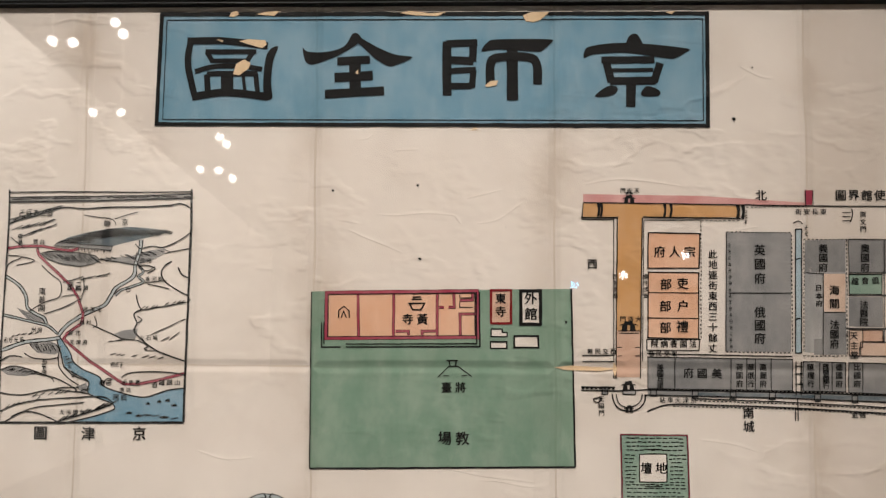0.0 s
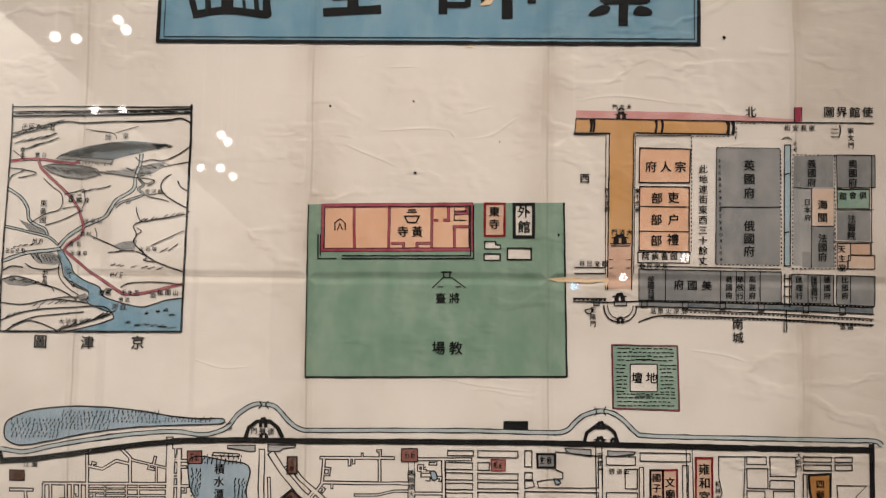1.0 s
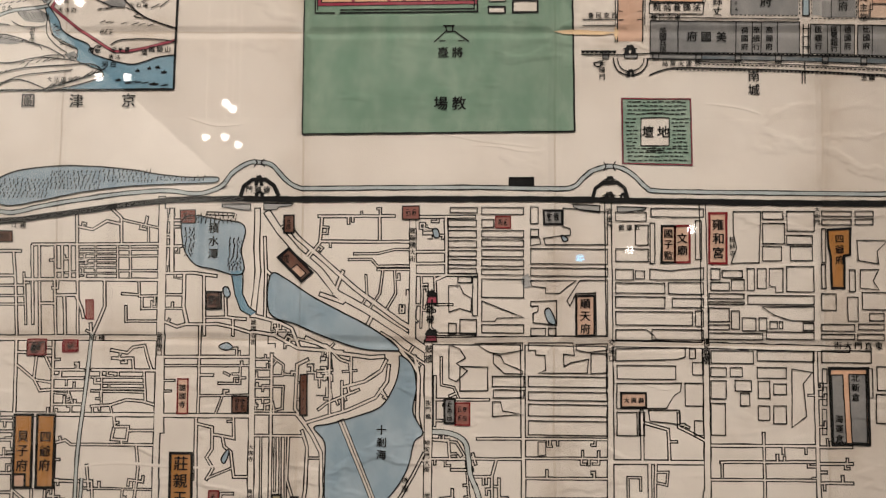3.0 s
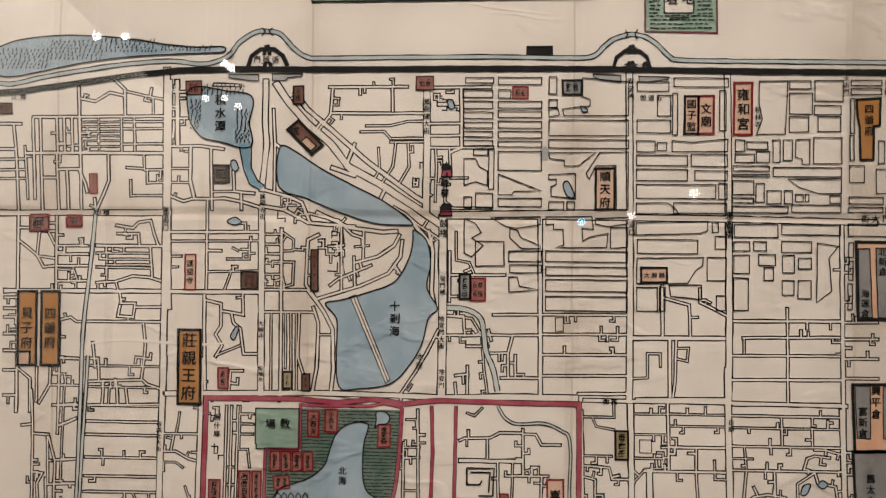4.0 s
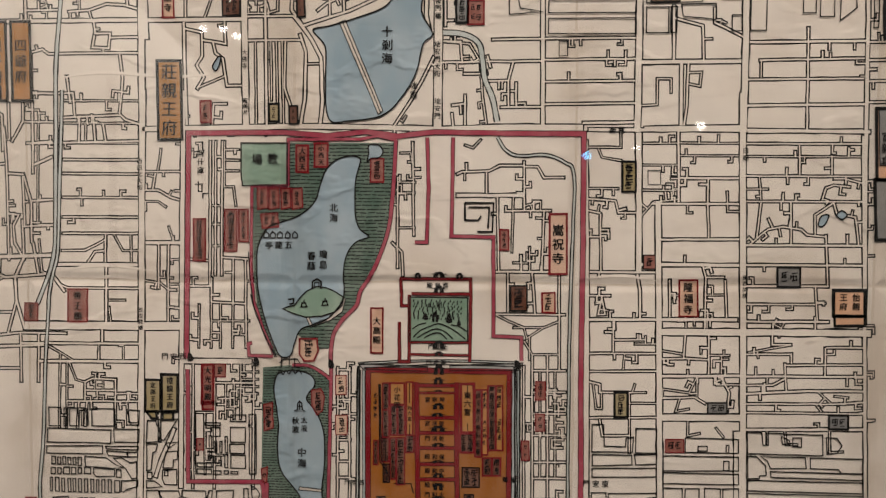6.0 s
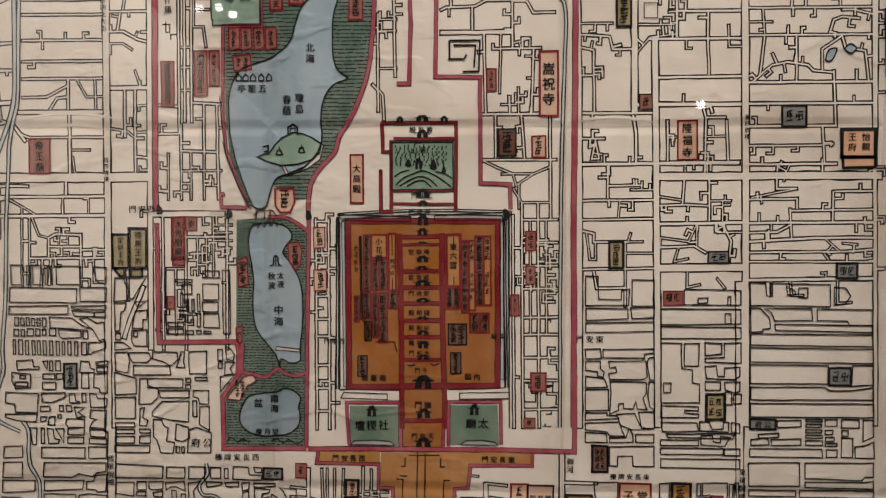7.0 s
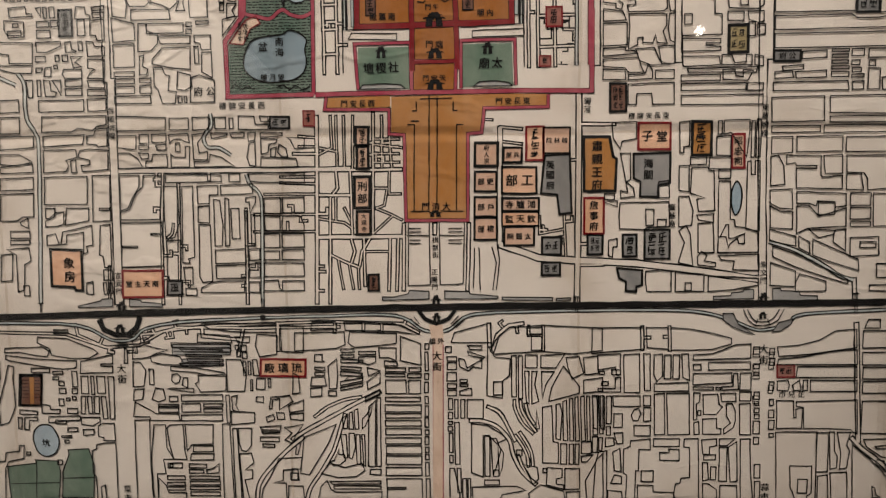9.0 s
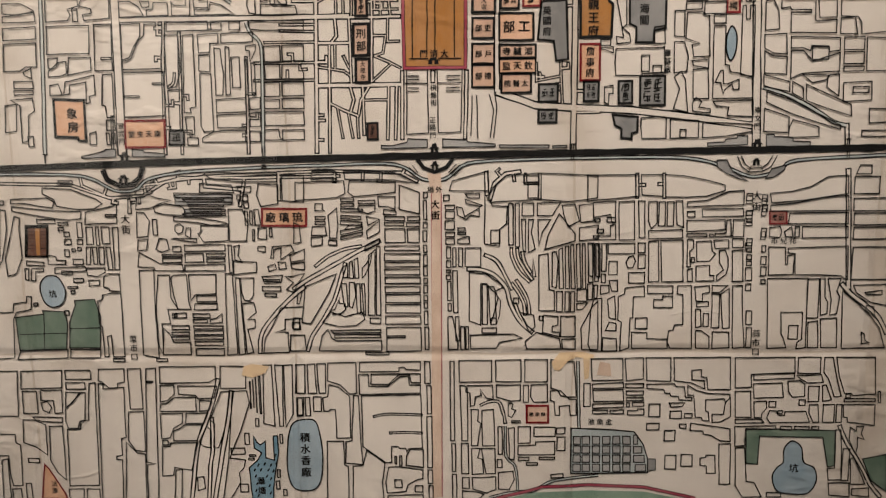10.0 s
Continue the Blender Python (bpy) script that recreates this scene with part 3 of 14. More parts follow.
stroke(3.2, -230, 489.3, 219.4, 488.3, 218.7, 395.2, -232.1, 397, -230, 489.3)
stroke(0.73, -225.6, 484.5, 215.7, 483.6, 215.1, 399.4, -227, 400.8, -225.6, 484.5)
now.done()
now = Drawing("character", "bold black brush-written title")
brush(5.94, -208.1, 466.7, -176, 466.6, -141.1, 462.2)
brush(5.48, -205.2, 465.8, -207.3, 453.9, -206, 439.6, -200.8, 420.6)
brush(6.39, -203.1, 419.6, -175, 423.4, -139.4, 419.5)
solid(-139.2, 459.4, -132.2, 461.7, -136.6, 448.9, -137.7, 429.9, -136.5, 418.6, -143.1, 418.6, -144.3, 434.7, -142.8, 451.3)
brush(4.11, -192.8, 457.6, -150.4, 457.5)
brush(4.11, -191.8, 457.6, -186.9, 450)
brush(4.11, -153.2, 457.5, -157.8, 449.9)
brush(3.65, -188.8, 450, -155.9, 449.9)
brush(4.11, -201.3, 441, -184.9, 445.2, -161.4, 445.2, -145.4, 442.7)
brush(5.02, -191.4, 438.6, -190, 422.9)
brush(4.57, -191.4, 439.1, -149.1, 439)
brush(4.11, -150.5, 439, -148.8, 422.9)
brush(10.05, -174.5, 439, -174.1, 422.9)
brush(2.74, -161.3, 438.5, -159.1, 422.9)
now.done("title_panel")
now = Drawing("character", "bold black brush-written title")
solid(-112, 460.7, -107.7, 457.3, -91.4, 457.3, -77.4, 462, -71, 472.4, -65.4, 471.5, -65.3, 464.8, -82, 454.4, -93.6, 449.7, -104.3, 446.4, -110, 449.8)
solid(-69.1, 472.4, -63.5, 468.6, -49.4, 460.5, -35.3, 454.7, -20.9, 452.3, -35.2, 445.8, -40.8, 444.8, -51.6, 451, -63.4, 461.9, -70, 466.7)
brush(6.85, -83.3, 449.2, -56.3, 450.5)
brush(7.76, -85.4, 435.5, -53.8, 437.3)
brush(7.31, -93.2, 421.8, -44.4, 424.5)
brush(9.59, -68.8, 451.1, -68.1, 425.1)
now.done("title_panel")
now = Drawing("character", "bold black brush-written title")
brush(7.31, 6.9, 465.5, 7.1, 420.2)
brush(5.94, 6.5, 463.6, 32, 464.5)
brush(6.39, 28.8, 464.5, 27.9, 448.4)
brush(6.39, 10.3, 449.9, 28.8, 448.9)
brush(5.02, 10.3, 440.9, 30.7, 441.8)
brush(5.48, 28.8, 441.8, 27.4, 426.7)
brush(5.48, 10.3, 428.2, 27.4, 428.2)
solid(35.3, 456.9, 39.9, 464.4, 48.2, 467.2, 89.9, 467.1, 92.6, 464.3, 85.2, 457.7, 79.7, 456.7, 48.2, 458.7)
brush(9.13, 60.3, 462.5, 60.7, 416.4)
brush(7.31, 42.7, 429.5, 42.7, 446.5, 49.2, 452.1, 73.7, 452, 80.6, 445.4, 81, 429.4)
now.done("title_panel")
now = Drawing("character", "bold black brush-written title")
solid(152.5, 460.3, 155.3, 468.7, 160, 471.6, 163.6, 469.7, 167.2, 462.1, 166.2, 458.3, 154.3, 458.4)
solid(119.3, 451, 119.3, 456.6, 124.9, 461.3, 154.4, 464, 202, 459.2, 201, 455.4, 193.6, 451.2, 186.3, 450.8, 154.3, 455.6, 126.7, 454.2)
brush(5.94, 133.1, 449.5, 176.2, 449.9)
brush(6.39, 136.7, 449, 141.2, 431.2)
brush(6.39, 180.7, 447, 175.5, 431.1)
brush(3.2, 140.3, 441, 175.2, 441.4)
brush(6.39, 140.2, 432.1, 176.9, 432.5)
brush(7.76, 157.2, 431.6, 156.5, 410.6)
solid(127.3, 419.5, 137.9, 427.9, 145.7, 427, 144.7, 422.3, 137.8, 419.5)
solid(164.9, 422.3, 170, 427.9, 179.5, 424.6, 179.5, 419.9, 167.6, 419.4)
now.done("title_panel")
now = Drawing("torn_patch", "torn patches showing tan backing")
plot("tan", "none", 0, -173.7, 487.2, -171.9, 491, -167.2, 491.9, -165.2, 489.1, -169.9, 486.7)
now.done("title_panel")
now = Drawing("torn_patch", "torn patches showing tan backing")
plot("tan", "none", 0, -152, 489, -143.6, 490.9, -131.3, 491.8, -136, 487.5, -147.3, 488.5)
now.done("title_panel")
now = Drawing("torn_patch", "torn patches showing tan backing")
plot("tan", "none", 0, -31.9, 489.4, -24, 491.3, -7.6, 489.3, 6.4, 490.2, -1.1, 486.9, -19.3, 487.5)
now.done("title_panel")
now = Drawing("torn_patch", "torn patches showing tan backing")
plot("tan", "none", 0, 69.1, 487.1, 76.1, 489.9, 90.9, 489.8, 83.5, 483.2, 77.9, 481.4, 71.4, 482.3)
now.done("title_panel")
now = Drawing("torn_patch", "torn patches showing tan backing")
plot("tan", "none", 0, 185, 489.4, 194.2, 490.3, 190.5, 487.5)
now.done("title_panel")
now = Drawing("torn_patch", "torn patches showing tan backing")
plot("tan", "none", 0, -164.7, 466.1, -157.2, 468, -143.1, 467, -142.1, 463.2, -145.8, 460.3, -157.1, 463.7)
now.done("title_panel")
now = Drawing("torn_patch", "torn patches showing tan backing")
plot("tan", "none", 0, -167.1, 447.1, -160.6, 450.9, -154.9, 448, -156.7, 443.2, -164.1, 437.6, -169.3, 438.5)
now.done("title_panel")
now = Drawing("torn_patch", "torn patches showing tan backing")
plot("tan", "none", 0, -184.1, 468.1, -177.9, 467.1, -178.8, 465.2)
now.done("title_panel")
now = Drawing("torn_patch", "torn patches showing tan backing")
plot("tan", "none", 0, 38.1, 428.6, 42.7, 432.4, 49.2, 432.8, 47.3, 428.6, 39.9, 427.2)
now.done("title_panel")
now = Drawing("torn_patch", "torn patches showing tan backing")
plot("tan", "none", 0, -68.7, 439.2, -65.9, 442.1, -65.9, 438.3)
now.done("title_panel")
now = Drawing("torn_patch", "torn patches showing tan backing")
plot("tan", "none", 0, 26.1, 391.2, 29.8, 394.4, 32.6, 392.6)
now.done("title_panel")

# inset view of the road to the sea
now = Drawing("inset_view", "small landscape view with river, hills and sea")
plot("blue", "none", 0, -306.9, 223.4, -301.5, 216.1, -296.6, 208.9, -294, 202.1, -285, 195.8, -272.4, 190.4, -269.8, 183.7, -261.4, 180.1, -249.8, 176.6, -235.9, 174.4, -226.8, 176.8, -215.4, 180.4, -203.5, 181.9, -203.3, 154.9, -301.1, 154.1, -292.8, 155.6, -270, 160.2, -259.1, 164.8, -261, 168.8, -272.2, 173.3, -281.6, 177.7, -281, 186.3, -289.5, 191.2, -300.8, 198, -304.4, 207.9, -308.6, 219.3)
plot("darkblue", "none", 0, -310.2, 299.3, -301.9, 303.5, -288.9, 306.8, -280.6, 308.7, -268, 310.6, -252.7, 312, -237.7, 311.1, -218.1, 308.8, -228.2, 305.5, -242.1, 301.8, -255.1, 299, -265.2, 296.2, -278.3, 297.1, -293.3, 297.5)
plot("grey", "ink", 0.6, -313.4, 296.5, -310.2, 299.3, -288.6, 297.5, -265.2, 296.2, -266.5, 292.5, -288.5, 294.7)
plot("grey", "ink", 0.7, -324.3, 290, -317.4, 291.9, -306.2, 291.4, -292.1, 290.6, -278.9, 288.3, -276, 285.1, -279.7, 281.8, -291.7, 279.5, -305.8, 281.3, -317.1, 284.9)
plot("grey", "none", 0, -275.1, 286, -262.6, 287, -250, 287.5, -243.6, 290.7, -233.4, 293, -222.8, 294.5, -222.2, 290.3, -231.4, 285.2, -244.2, 281, -262.5, 283.7)
plot("grey", "none", 0, -331.2, 216, -324.8, 219.2, -316.5, 219.7, -308.9, 216.6, -304.1, 212, -310, 207.9, -324.4, 209.2)
plot("grey", "none", 0, -262.9, 224.6, -254.6, 227.8, -242.7, 229.2, -244.3, 221, -255.3, 221)
plot("grey", "none", 0, -342.7, 245.7, -334.1, 242.5, -321.9, 238.9, -319.8, 234.3, -333, 236.1)
plot("grey", "none", 0, -353.6, 194.9, -346.3, 199.5, -335.1, 196.8, -323.8, 192.4, -333.9, 190.5, -347.9, 191.3)
plot("grey", "none", 0, -291.5, 182.6, -283.7, 185.4, -280.8, 180, -286.2, 176.3)
plot("midgrey", "none", 0, -352.5, 336, -308.8, 336.6, -243.2, 337.6, -201.7, 339, -201.6, 335.8, -243.1, 334.3, -308.6, 332.8, -352.3, 331.8)
plot("midgrey", "none", 0, -351.3, 317.8, -333.6, 322.5, -309.4, 329.1, -308.4, 326.8, -331.6, 320.2, -351.1, 314.1)
slants(22, 0.8, 0.35, -309.3, 300.2, -267.6, 310.6, -288.6, 298)
slants(26, 0.7, 0.5, -289, 307.3, -223.7, 309.7, -275.7, 303.1)
slants(18, 0.8, 0.2, -311.9, 295.6, -267, 293, -311.8, 293.3)
slants(14, 0.7, 0.4, -321.1, 290.5, -280.8, 287.4, -313.4, 284.9)
slants(12, 0.8, 0.5, -273.3, 286.5, -225.1, 293.5, -266.7, 283.7)
slants(9, 0.9, 0.4, -329.4, 216.9, -308.9, 216.1, -325.4, 210.5)
slants(8, 0.7, 0.4, -349, 309, -323.9, 313.7, -337.9, 313.7)
slants(7, 0.7, 0.4, -342.2, 303.4, -320, 310.9, -331.2, 308.1)
slants(8, 0.7, 0.5, -352.7, 195.8, -326.6, 192.3, -347.2, 197.7)
slants(34, 0.8, 0.6, -352, 334.6, -205.8, 337.2, -346.3, 334.2)
slants(12, 0.9, 0.5, -350.3, 316.4, -311.3, 327.7, -345.7, 319.2)
slants(9, 0.8, 0.5, -240.4, 244.8, -203.5, 250.9, -236.7, 247.5)
slants(8, 0.7, 0.5, -230.5, 224.7, -206.8, 235.8, -225, 227.5)
slants(7, 0.7, 0.6, -267, 208.2, -222.6, 204.8, -261.5, 210)
slants(7, 0.7, 0.6, -267.3, 218.2, -255.3, 219.6, -263.6, 219.6)
slants(9, 0.7, 0.6, -346.4, 222.3, -325.1, 225.1, -342.7, 224.1)
slants(7, 0.7, 0.6, -292.2, 267.9, -273.7, 271.7, -286.7, 270.3)
slants(10, 0.9, 0.5, -306.6, 154.5, -262.9, 168.4, -301.2, 158.2)
slants(9, 0.8, 0.5, -325.8, 174.2, -284.4, 179.1, -321.3, 177)
slants(7, 0.7, 0.5, -348.6, 165, -323, 171.5, -345, 167.8)
slants(6, 0.7, 0.3, -237.8, 160, -214.8, 157.1, -232.3, 161.4)
slants(8, 0.7, 0.3, -301.1, 206.1, -295, 189.8, -297.5, 207.1)
stroke(1.5, -352.3, 342.6, -351.7, 316.4, -352.5, 280.2, -353.6, 238.7, -354.2, 197.6, -353.2, 153.3)
stroke(1.1, -352.2, 340.3, -308.9, 340.8, -243.3, 340.4, -201.2, 340.9)
stroke(1.2, -352.5, 336, -308.8, 336.6, -243.2, 337.6, -201.7, 339)
stroke(1.5, -352.4, 332.3, -308.6, 332.8, -243.1, 334.3, -201.6, 335.8)
stroke(1.9, -201.3, 343.2, -201, 313, -201.6, 266.9, -202.5, 212.2, -203.3, 154.5)
stroke(1.8, -353.7, 153.3, -297.3, 153.7, -203.3, 154.5)
brush(1.3, -351.1, 314.6, -341, 318.3, -330.7, 320.7, -308.4, 327.7, -289.6, 326.8, -266.3, 328.2, -242.9, 328.3, -219.6, 329.7, -211.2, 331.1, -205.6, 329.7, -201.3, 326.5)
brush(0.8, -351.3, 317.8, -333.6, 322.5, -309.4, 329.1)
brush(0.7, -289.5, 321.7, -277.7, 319.8, -265.9, 318, -263, 313.3)
brush(0.7, -264.1, 318.5, -254.4, 321.7, -245.1, 324.1)
brush(0.9, -246.6, 298.1, -241.9, 294.4, -232.6, 296.3, -223.3, 295.4, -210.4, 301, -201.3, 307.5)
brush(0.8, -222.2, 290.3, -211.6, 292.6, -201, 294.5)
brush(0.9, -276, 285.1, -262.5, 283.7, -246.1, 281, -235.9, 280.6, -229.7, 277.8, -235.7, 274.1)
brush(0.8, -251, 287.5, -245.3, 284.2, -241.4, 278.7, -235.7, 276, -229.8, 279.7)
brush(1.1, -216, 283.9, -221.5, 280.6, -224.5, 274.2, -221.6, 267.8, -214, 262.3, -201.8, 255.9)
brush(1.2, -210.8, 278.8, -207.8, 273.3, -201.7, 270.1)
brush(0.8, -239.6, 266.3, -229.4, 267.3, -219.7, 268.2)
brush(0.8, -235.4, 265.4, -224.7, 263.2, -217.7, 261.4)
brush(1, -244.4, 256.7, -243.3, 251.2, -239.4, 244.8, -228.8, 246.2, -217.3, 248.1, -203.5, 250.9)
brush(1.2, -239.4, 244.8, -245.8, 241.1, -243.3, 233.8, -245.4, 228.3, -242.5, 223.8, -234, 216.5, -226.4, 211.6, -216.2, 207.6, -202.3, 203.1)
brush(0.9, -280.3, 232.2, -269.9, 227.7, -262.9, 224.6, -254.4, 221, -244.2, 220.1)
brush(0.8, -278.2, 239.1, -276.1, 232.3, -279.3, 230)
brush(0.8, -243.3, 220.1, -233.9, 215.6, -236.6, 212.9, -227.8, 211.1)
brush(0.8, -243, 239.3, -239.2, 236.5, -242.8, 233.8)
brush(0.8, -351, 288.5, -339.7, 287.2, -348.9, 282.5, -352.4, 277.9)
brush(0.8, -339.7, 287.2, -329.3, 284, -344.1, 280.2)
brush(0.8, -323, 280.3, -315.8, 273.4, -307.1, 266.5, -307.6, 255, -319.5, 250.4, -327.7, 245.7, -332.3, 242.5)
brush(0.8, -305.2, 266.5, -296, 268.9, -288.6, 271.2)
brush(0.7, -288.6, 271.2, -287.3, 261.1, -289.9, 254.6)
brush(0.8, -288.9, 253.7, -304.5, 245.8, -320.1, 240.7)
brush(0.8, -349.7, 303.4, -343.9, 298.8, -338.1, 294.1)
brush(0.7, -305.7, 255, -296.5, 256.4, -290.8, 254.6)
brush(0.9, -305.2, 215.2, -306.7, 206.1, -305.5, 197.9, -298.7, 189.8, -289.2, 183.5)
brush(0.8, -302.7, 198.9, -294.1, 191.7, -281, 186.3)
brush(1, -354.8, 202.2, -346.6, 206.8, -336.4, 205.9)
brush(0.9, -334.7, 209.1, -327.1, 205.1, -314, 204.2, -305.8, 206.1)
brush(1, -354.5, 195.3, -343.1, 198.6, -331.4, 196.4, -319.6, 192.4, -303.2, 187.1, -290.9, 179.9)
brush(0.8, -323.8, 192.4, -312.6, 189.7, -309.6, 186.1)
brush(1, -353.8, 177.2, -335.1, 175.5, -312.2, 179.8, -289, 178.1, -281.6, 176.8)
brush(0.9, -316.8, 178.8, -303, 181.6, -289.1, 181.7)
brush(1, -353.1, 162.3, -339.5, 167.8, -321.1, 171.6, -293.5, 173.6, -270.4, 174.6, -261.1, 170.2)
brush(0.9, -343.7, 158.3, -325.5, 165.2, -302.5, 168.1, -284.1, 170)
brush(1, -349.1, 153.7, -334.6, 161.5, -322.5, 161.2, -306.6, 155)
brush(1.4, -308.9, 153.6, -283.8, 161, -261.9, 168.4)
brush(0.9, -299.2, 153.7, -274.5, 159.3, -259.1, 164.8)
brush(0.9, -254.8, 190.1, -247.1, 193.8, -229.6, 194.8, -215.8, 194.4, -202.9, 192.3)
brush(0.8, -269.8, 183.7, -266.3, 189.1, -261.7, 188.3)
brush(0.7, -216.5, 220.3, -208.4, 226.7)
brush(0.7, -223.4, 219.3, -216.6, 223)
canal(2.2, -353.1, 271.4, -341.6, 264.1, -335.6, 254.9, -333.8, 245.7, -326.6, 240.7, -320, 237.5, -317.9, 232.5)
canal(1.8, -354.1, 240.1, -335.3, 235.6, -316.9, 231.1, -308.3, 224.8)
canal(2.6, -355.2, 210.4, -336.8, 217.3, -318.3, 219.7, -306.3, 221.6)
canal(2.6, -242.1, 301.3, -242.7, 292.1, -246.1, 281.5, -247.7, 271.3, -261.3, 262.1, -265.7, 255.2, -271.1, 247.8, -286.6, 240.9, -300.2, 232.1, -307.3, 223.4)
canal(1.6, -243.3, 280.6, -239.4, 275, -243.5, 271.4, -239.6, 266.8, -257.1, 260.3, -262, 255.7)
brush(0.9, -308.6, 220.7, -304.4, 207.9, -300.8, 198, -289.5, 191.2, -281, 186.3, -281.6, 177.7, -272.2, 173.3, -261, 168.8, -259.1, 164.8)
brush(0.9, -306.9, 223.4, -301.5, 216.1, -296.6, 208.9, -294, 202.1, -285, 195.8, -272.4, 190.4, -269.8, 183.7, -261.4, 180.1, -249.8, 176.6, -235.9, 174.4, -226.8, 176.8, -215.4, 180.4, -203.5, 181.9)
stroke(1.5, -234.4, 169, -230.7, 169.1)
stroke(0.8, -232.5, 169.1, -232.1, 170.9)
stroke(1.5, -224.6, 170.9, -221.4, 170.9)
stroke(0.8, -223, 170.9, -222.6, 172.7)
stroke(1.5, -218.4, 171.9, -214.7, 171.9)
stroke(0.8, -216.6, 171.9, -216.2, 173.7)
stroke(1.5, -213.7, 167.9, -209.1, 167.9)
stroke(0.8, -211.4, 167.9, -211, 169.7)
stroke(1.5, -249.8, 161.7, -245.2, 161.8)
stroke(0.8, -247.5, 161.8, -247.1, 163.6)
stroke(1.5, -242.1, 159.5, -237.1, 159.6)
stroke(0.8, -239.6, 159.6, -239.2, 161.4)
stroke(1.5, -222.4, 158.4, -215.5, 158.4)
stroke(0.8, -218.9, 158.4, -218.5, 160.2)
red_line(1.5, -352.2, 294.1, -340, 296, -323.6, 296, -310.9, 293.8, -298.7, 292.4, -293.2, 294.3)
red_line(1.5, -327.8, 294.2, -325.7, 288.6, -311.2, 275.3, -299.1, 264.2, -292.7, 255.1, -287.6, 241.3, -288.2, 233.6, -300, 225.3, -303.1, 220.7, -294.9, 213.9, -280.6, 202.6, -266.5, 193.7, -252.3, 184.7, -240.8, 184.8, -224.8, 188.1, -202.9, 193.6)
write(6.2, "v", "東黃園", -321.8, 259.2)
write(5.6, "h", "師", -270, 314.7)
write(5.6, "h", "京", -255.6, 316.1)
write(4.6, "h", "通州", -240.6, 284.3)
write(4.4, "h", "香河縣", -235.5, 269.5)
write(4.4, "h", "白", -251.1, 260.8)
write(4.6, "h", "河運北", -285.8, 244.6)
write(4.8, "h", "武清", -292, 262)
write(4.4, "h", "楊村", -288.2, 234)
write(4.8, "h", "倉北", -297.2, 225.7)
write(4.4, "h", "天津府", -296, 218)
write(4.4, "h", "塘沽", -254, 180.2)
write(5.4, "h", "道", -227.5, 184.4)
write(5.2, "h", "鐵關山", -221.6, 186.3)
write(5.4, "h", "河白", -258.5, 174.3)
write(4.6, "h", "大沽砲台", -302.3, 162.2)
write(4.4, "h", "火石塢", -238.7, 222)
write(4.4, "h", "州府", -328, 227.9)
write(4.4, "h", "南苑", -302.2, 285.9)
write(4.4, "v", "盧溝", -341.8, 304.3)
write(4.6, "h", "豐台", -328.9, 299.7)
bars(-344.1, 320.2, -314.7, 325.8, 5, 1)
bars(-264, 197.4, -252.7, 202.7, 3, 1)
bars(-272.7, 182.8, -261.5, 188.2, 2, 1)
bars(-351.9, 217.3, -335, 221.8, 4, 1)
bars(-320.5, 191.5, -315.4, 204.2, 1, 3)
bars(-294, 287.8, -280.8, 291.5, 3, 1)
bars(-254.3, 183, -238.5, 188.3, 3, 1)
bars(-302.4, 259.7, -289.1, 266.5, 2, 1)
now.done()
now = signs
write(11.97, "h", "圖", -318.9, 145.3)
write(11.97, "h", "津", -280.1, 145.2)
write(11.97, "h", "京", -238.7, 145.7)

# parade ground
now = Drawing("parade_ground", "green parade ground with a walled temple")
plot("green", "none", 0, -101.7, 259.9, 107.5, 262.8, 109.5, 122.3, -101.1, 119.2)
stroke(0.92, -101.7, 259.9, -101.1, 119.2)
stroke(1.38, -101.1, 119.2, 109.5, 122.3)
stroke(1.38, 107.5, 262.8, 109.5, 122.3)
plot("orange", "none", 0, -89.5, 259.1, 32, 260.9, 32.3, 223.8, -89.6, 222.3)
red_line(1.84, -89.5, 259.1, 32, 260.9, 32.3, 223.8, -89.6, 222.3, -89.5, 259.1)
stroke(0.69, -88.1, 257.7, 30.1, 259, 30.4, 225.2, -87.8, 223.7, -88.1, 257.7)
red_line(1.38, -63.9, 258.3, -63.2, 223)
red_line(1.38, -35.1, 258.5, -35, 223.2)
red_line(1.38, 0.1, 258.8, 0, 223.5)
red_line(1.38, -33.3, 228.3, -23.1, 228.4, -23, 225.2)
red_line(1.38, -12, 225.3, -12, 228.5, -0.9, 228.6)
red_line(1.38, 1.6, 247.6, 5.3, 247.6)
red_line(1.38, 9, 247.7, 13.6, 247.7, 13.5, 258.9)
red_line(1.38, 18.2, 253.3, 28.3, 253.4, 28.3, 259)
red_line(1.38, 18.5, 224.6, 18.3, 242.2, 31.2, 242.3)
stroke(0.69, 18.1, 258, 18.2, 255.2, 28.3, 255.3)
stroke(0.69, 18.2, 253.3, 18.2, 247.7, 28.4, 247.8)
stroke(1.15, -93.2, 235.2, -92.7, 215.3, -77.4, 215.4)
stroke(0.92, -91.3, 235.3, -90.9, 217.6)
stroke(1.15, -73.3, 215.5, 34.2, 216.4, 33.8, 260)
stroke(0.92, -73.3, 217.8, 31.8, 218.7, 31.5, 259.9)
plot("pale", "red", 1.84, 43.1, 261.4, 59.2, 261.5, 59.3, 235.1, 43.2, 235)
plot("white", "ink", 2.76, 67, 261.1, 82.7, 261.2, 82.7, 234.4, 67.1, 234.3)
plot("white", "ink", 0.92, 43.3, 230.4, 52, 230.4, 52, 227.7, 56.1, 227.7, 56.1, 224.5, 43.3, 224.4)
plot("white", "ink", 1.15, 42.9, 220.2, 55.7, 220.3, 55.7, 215.3, 42.9, 215.1)
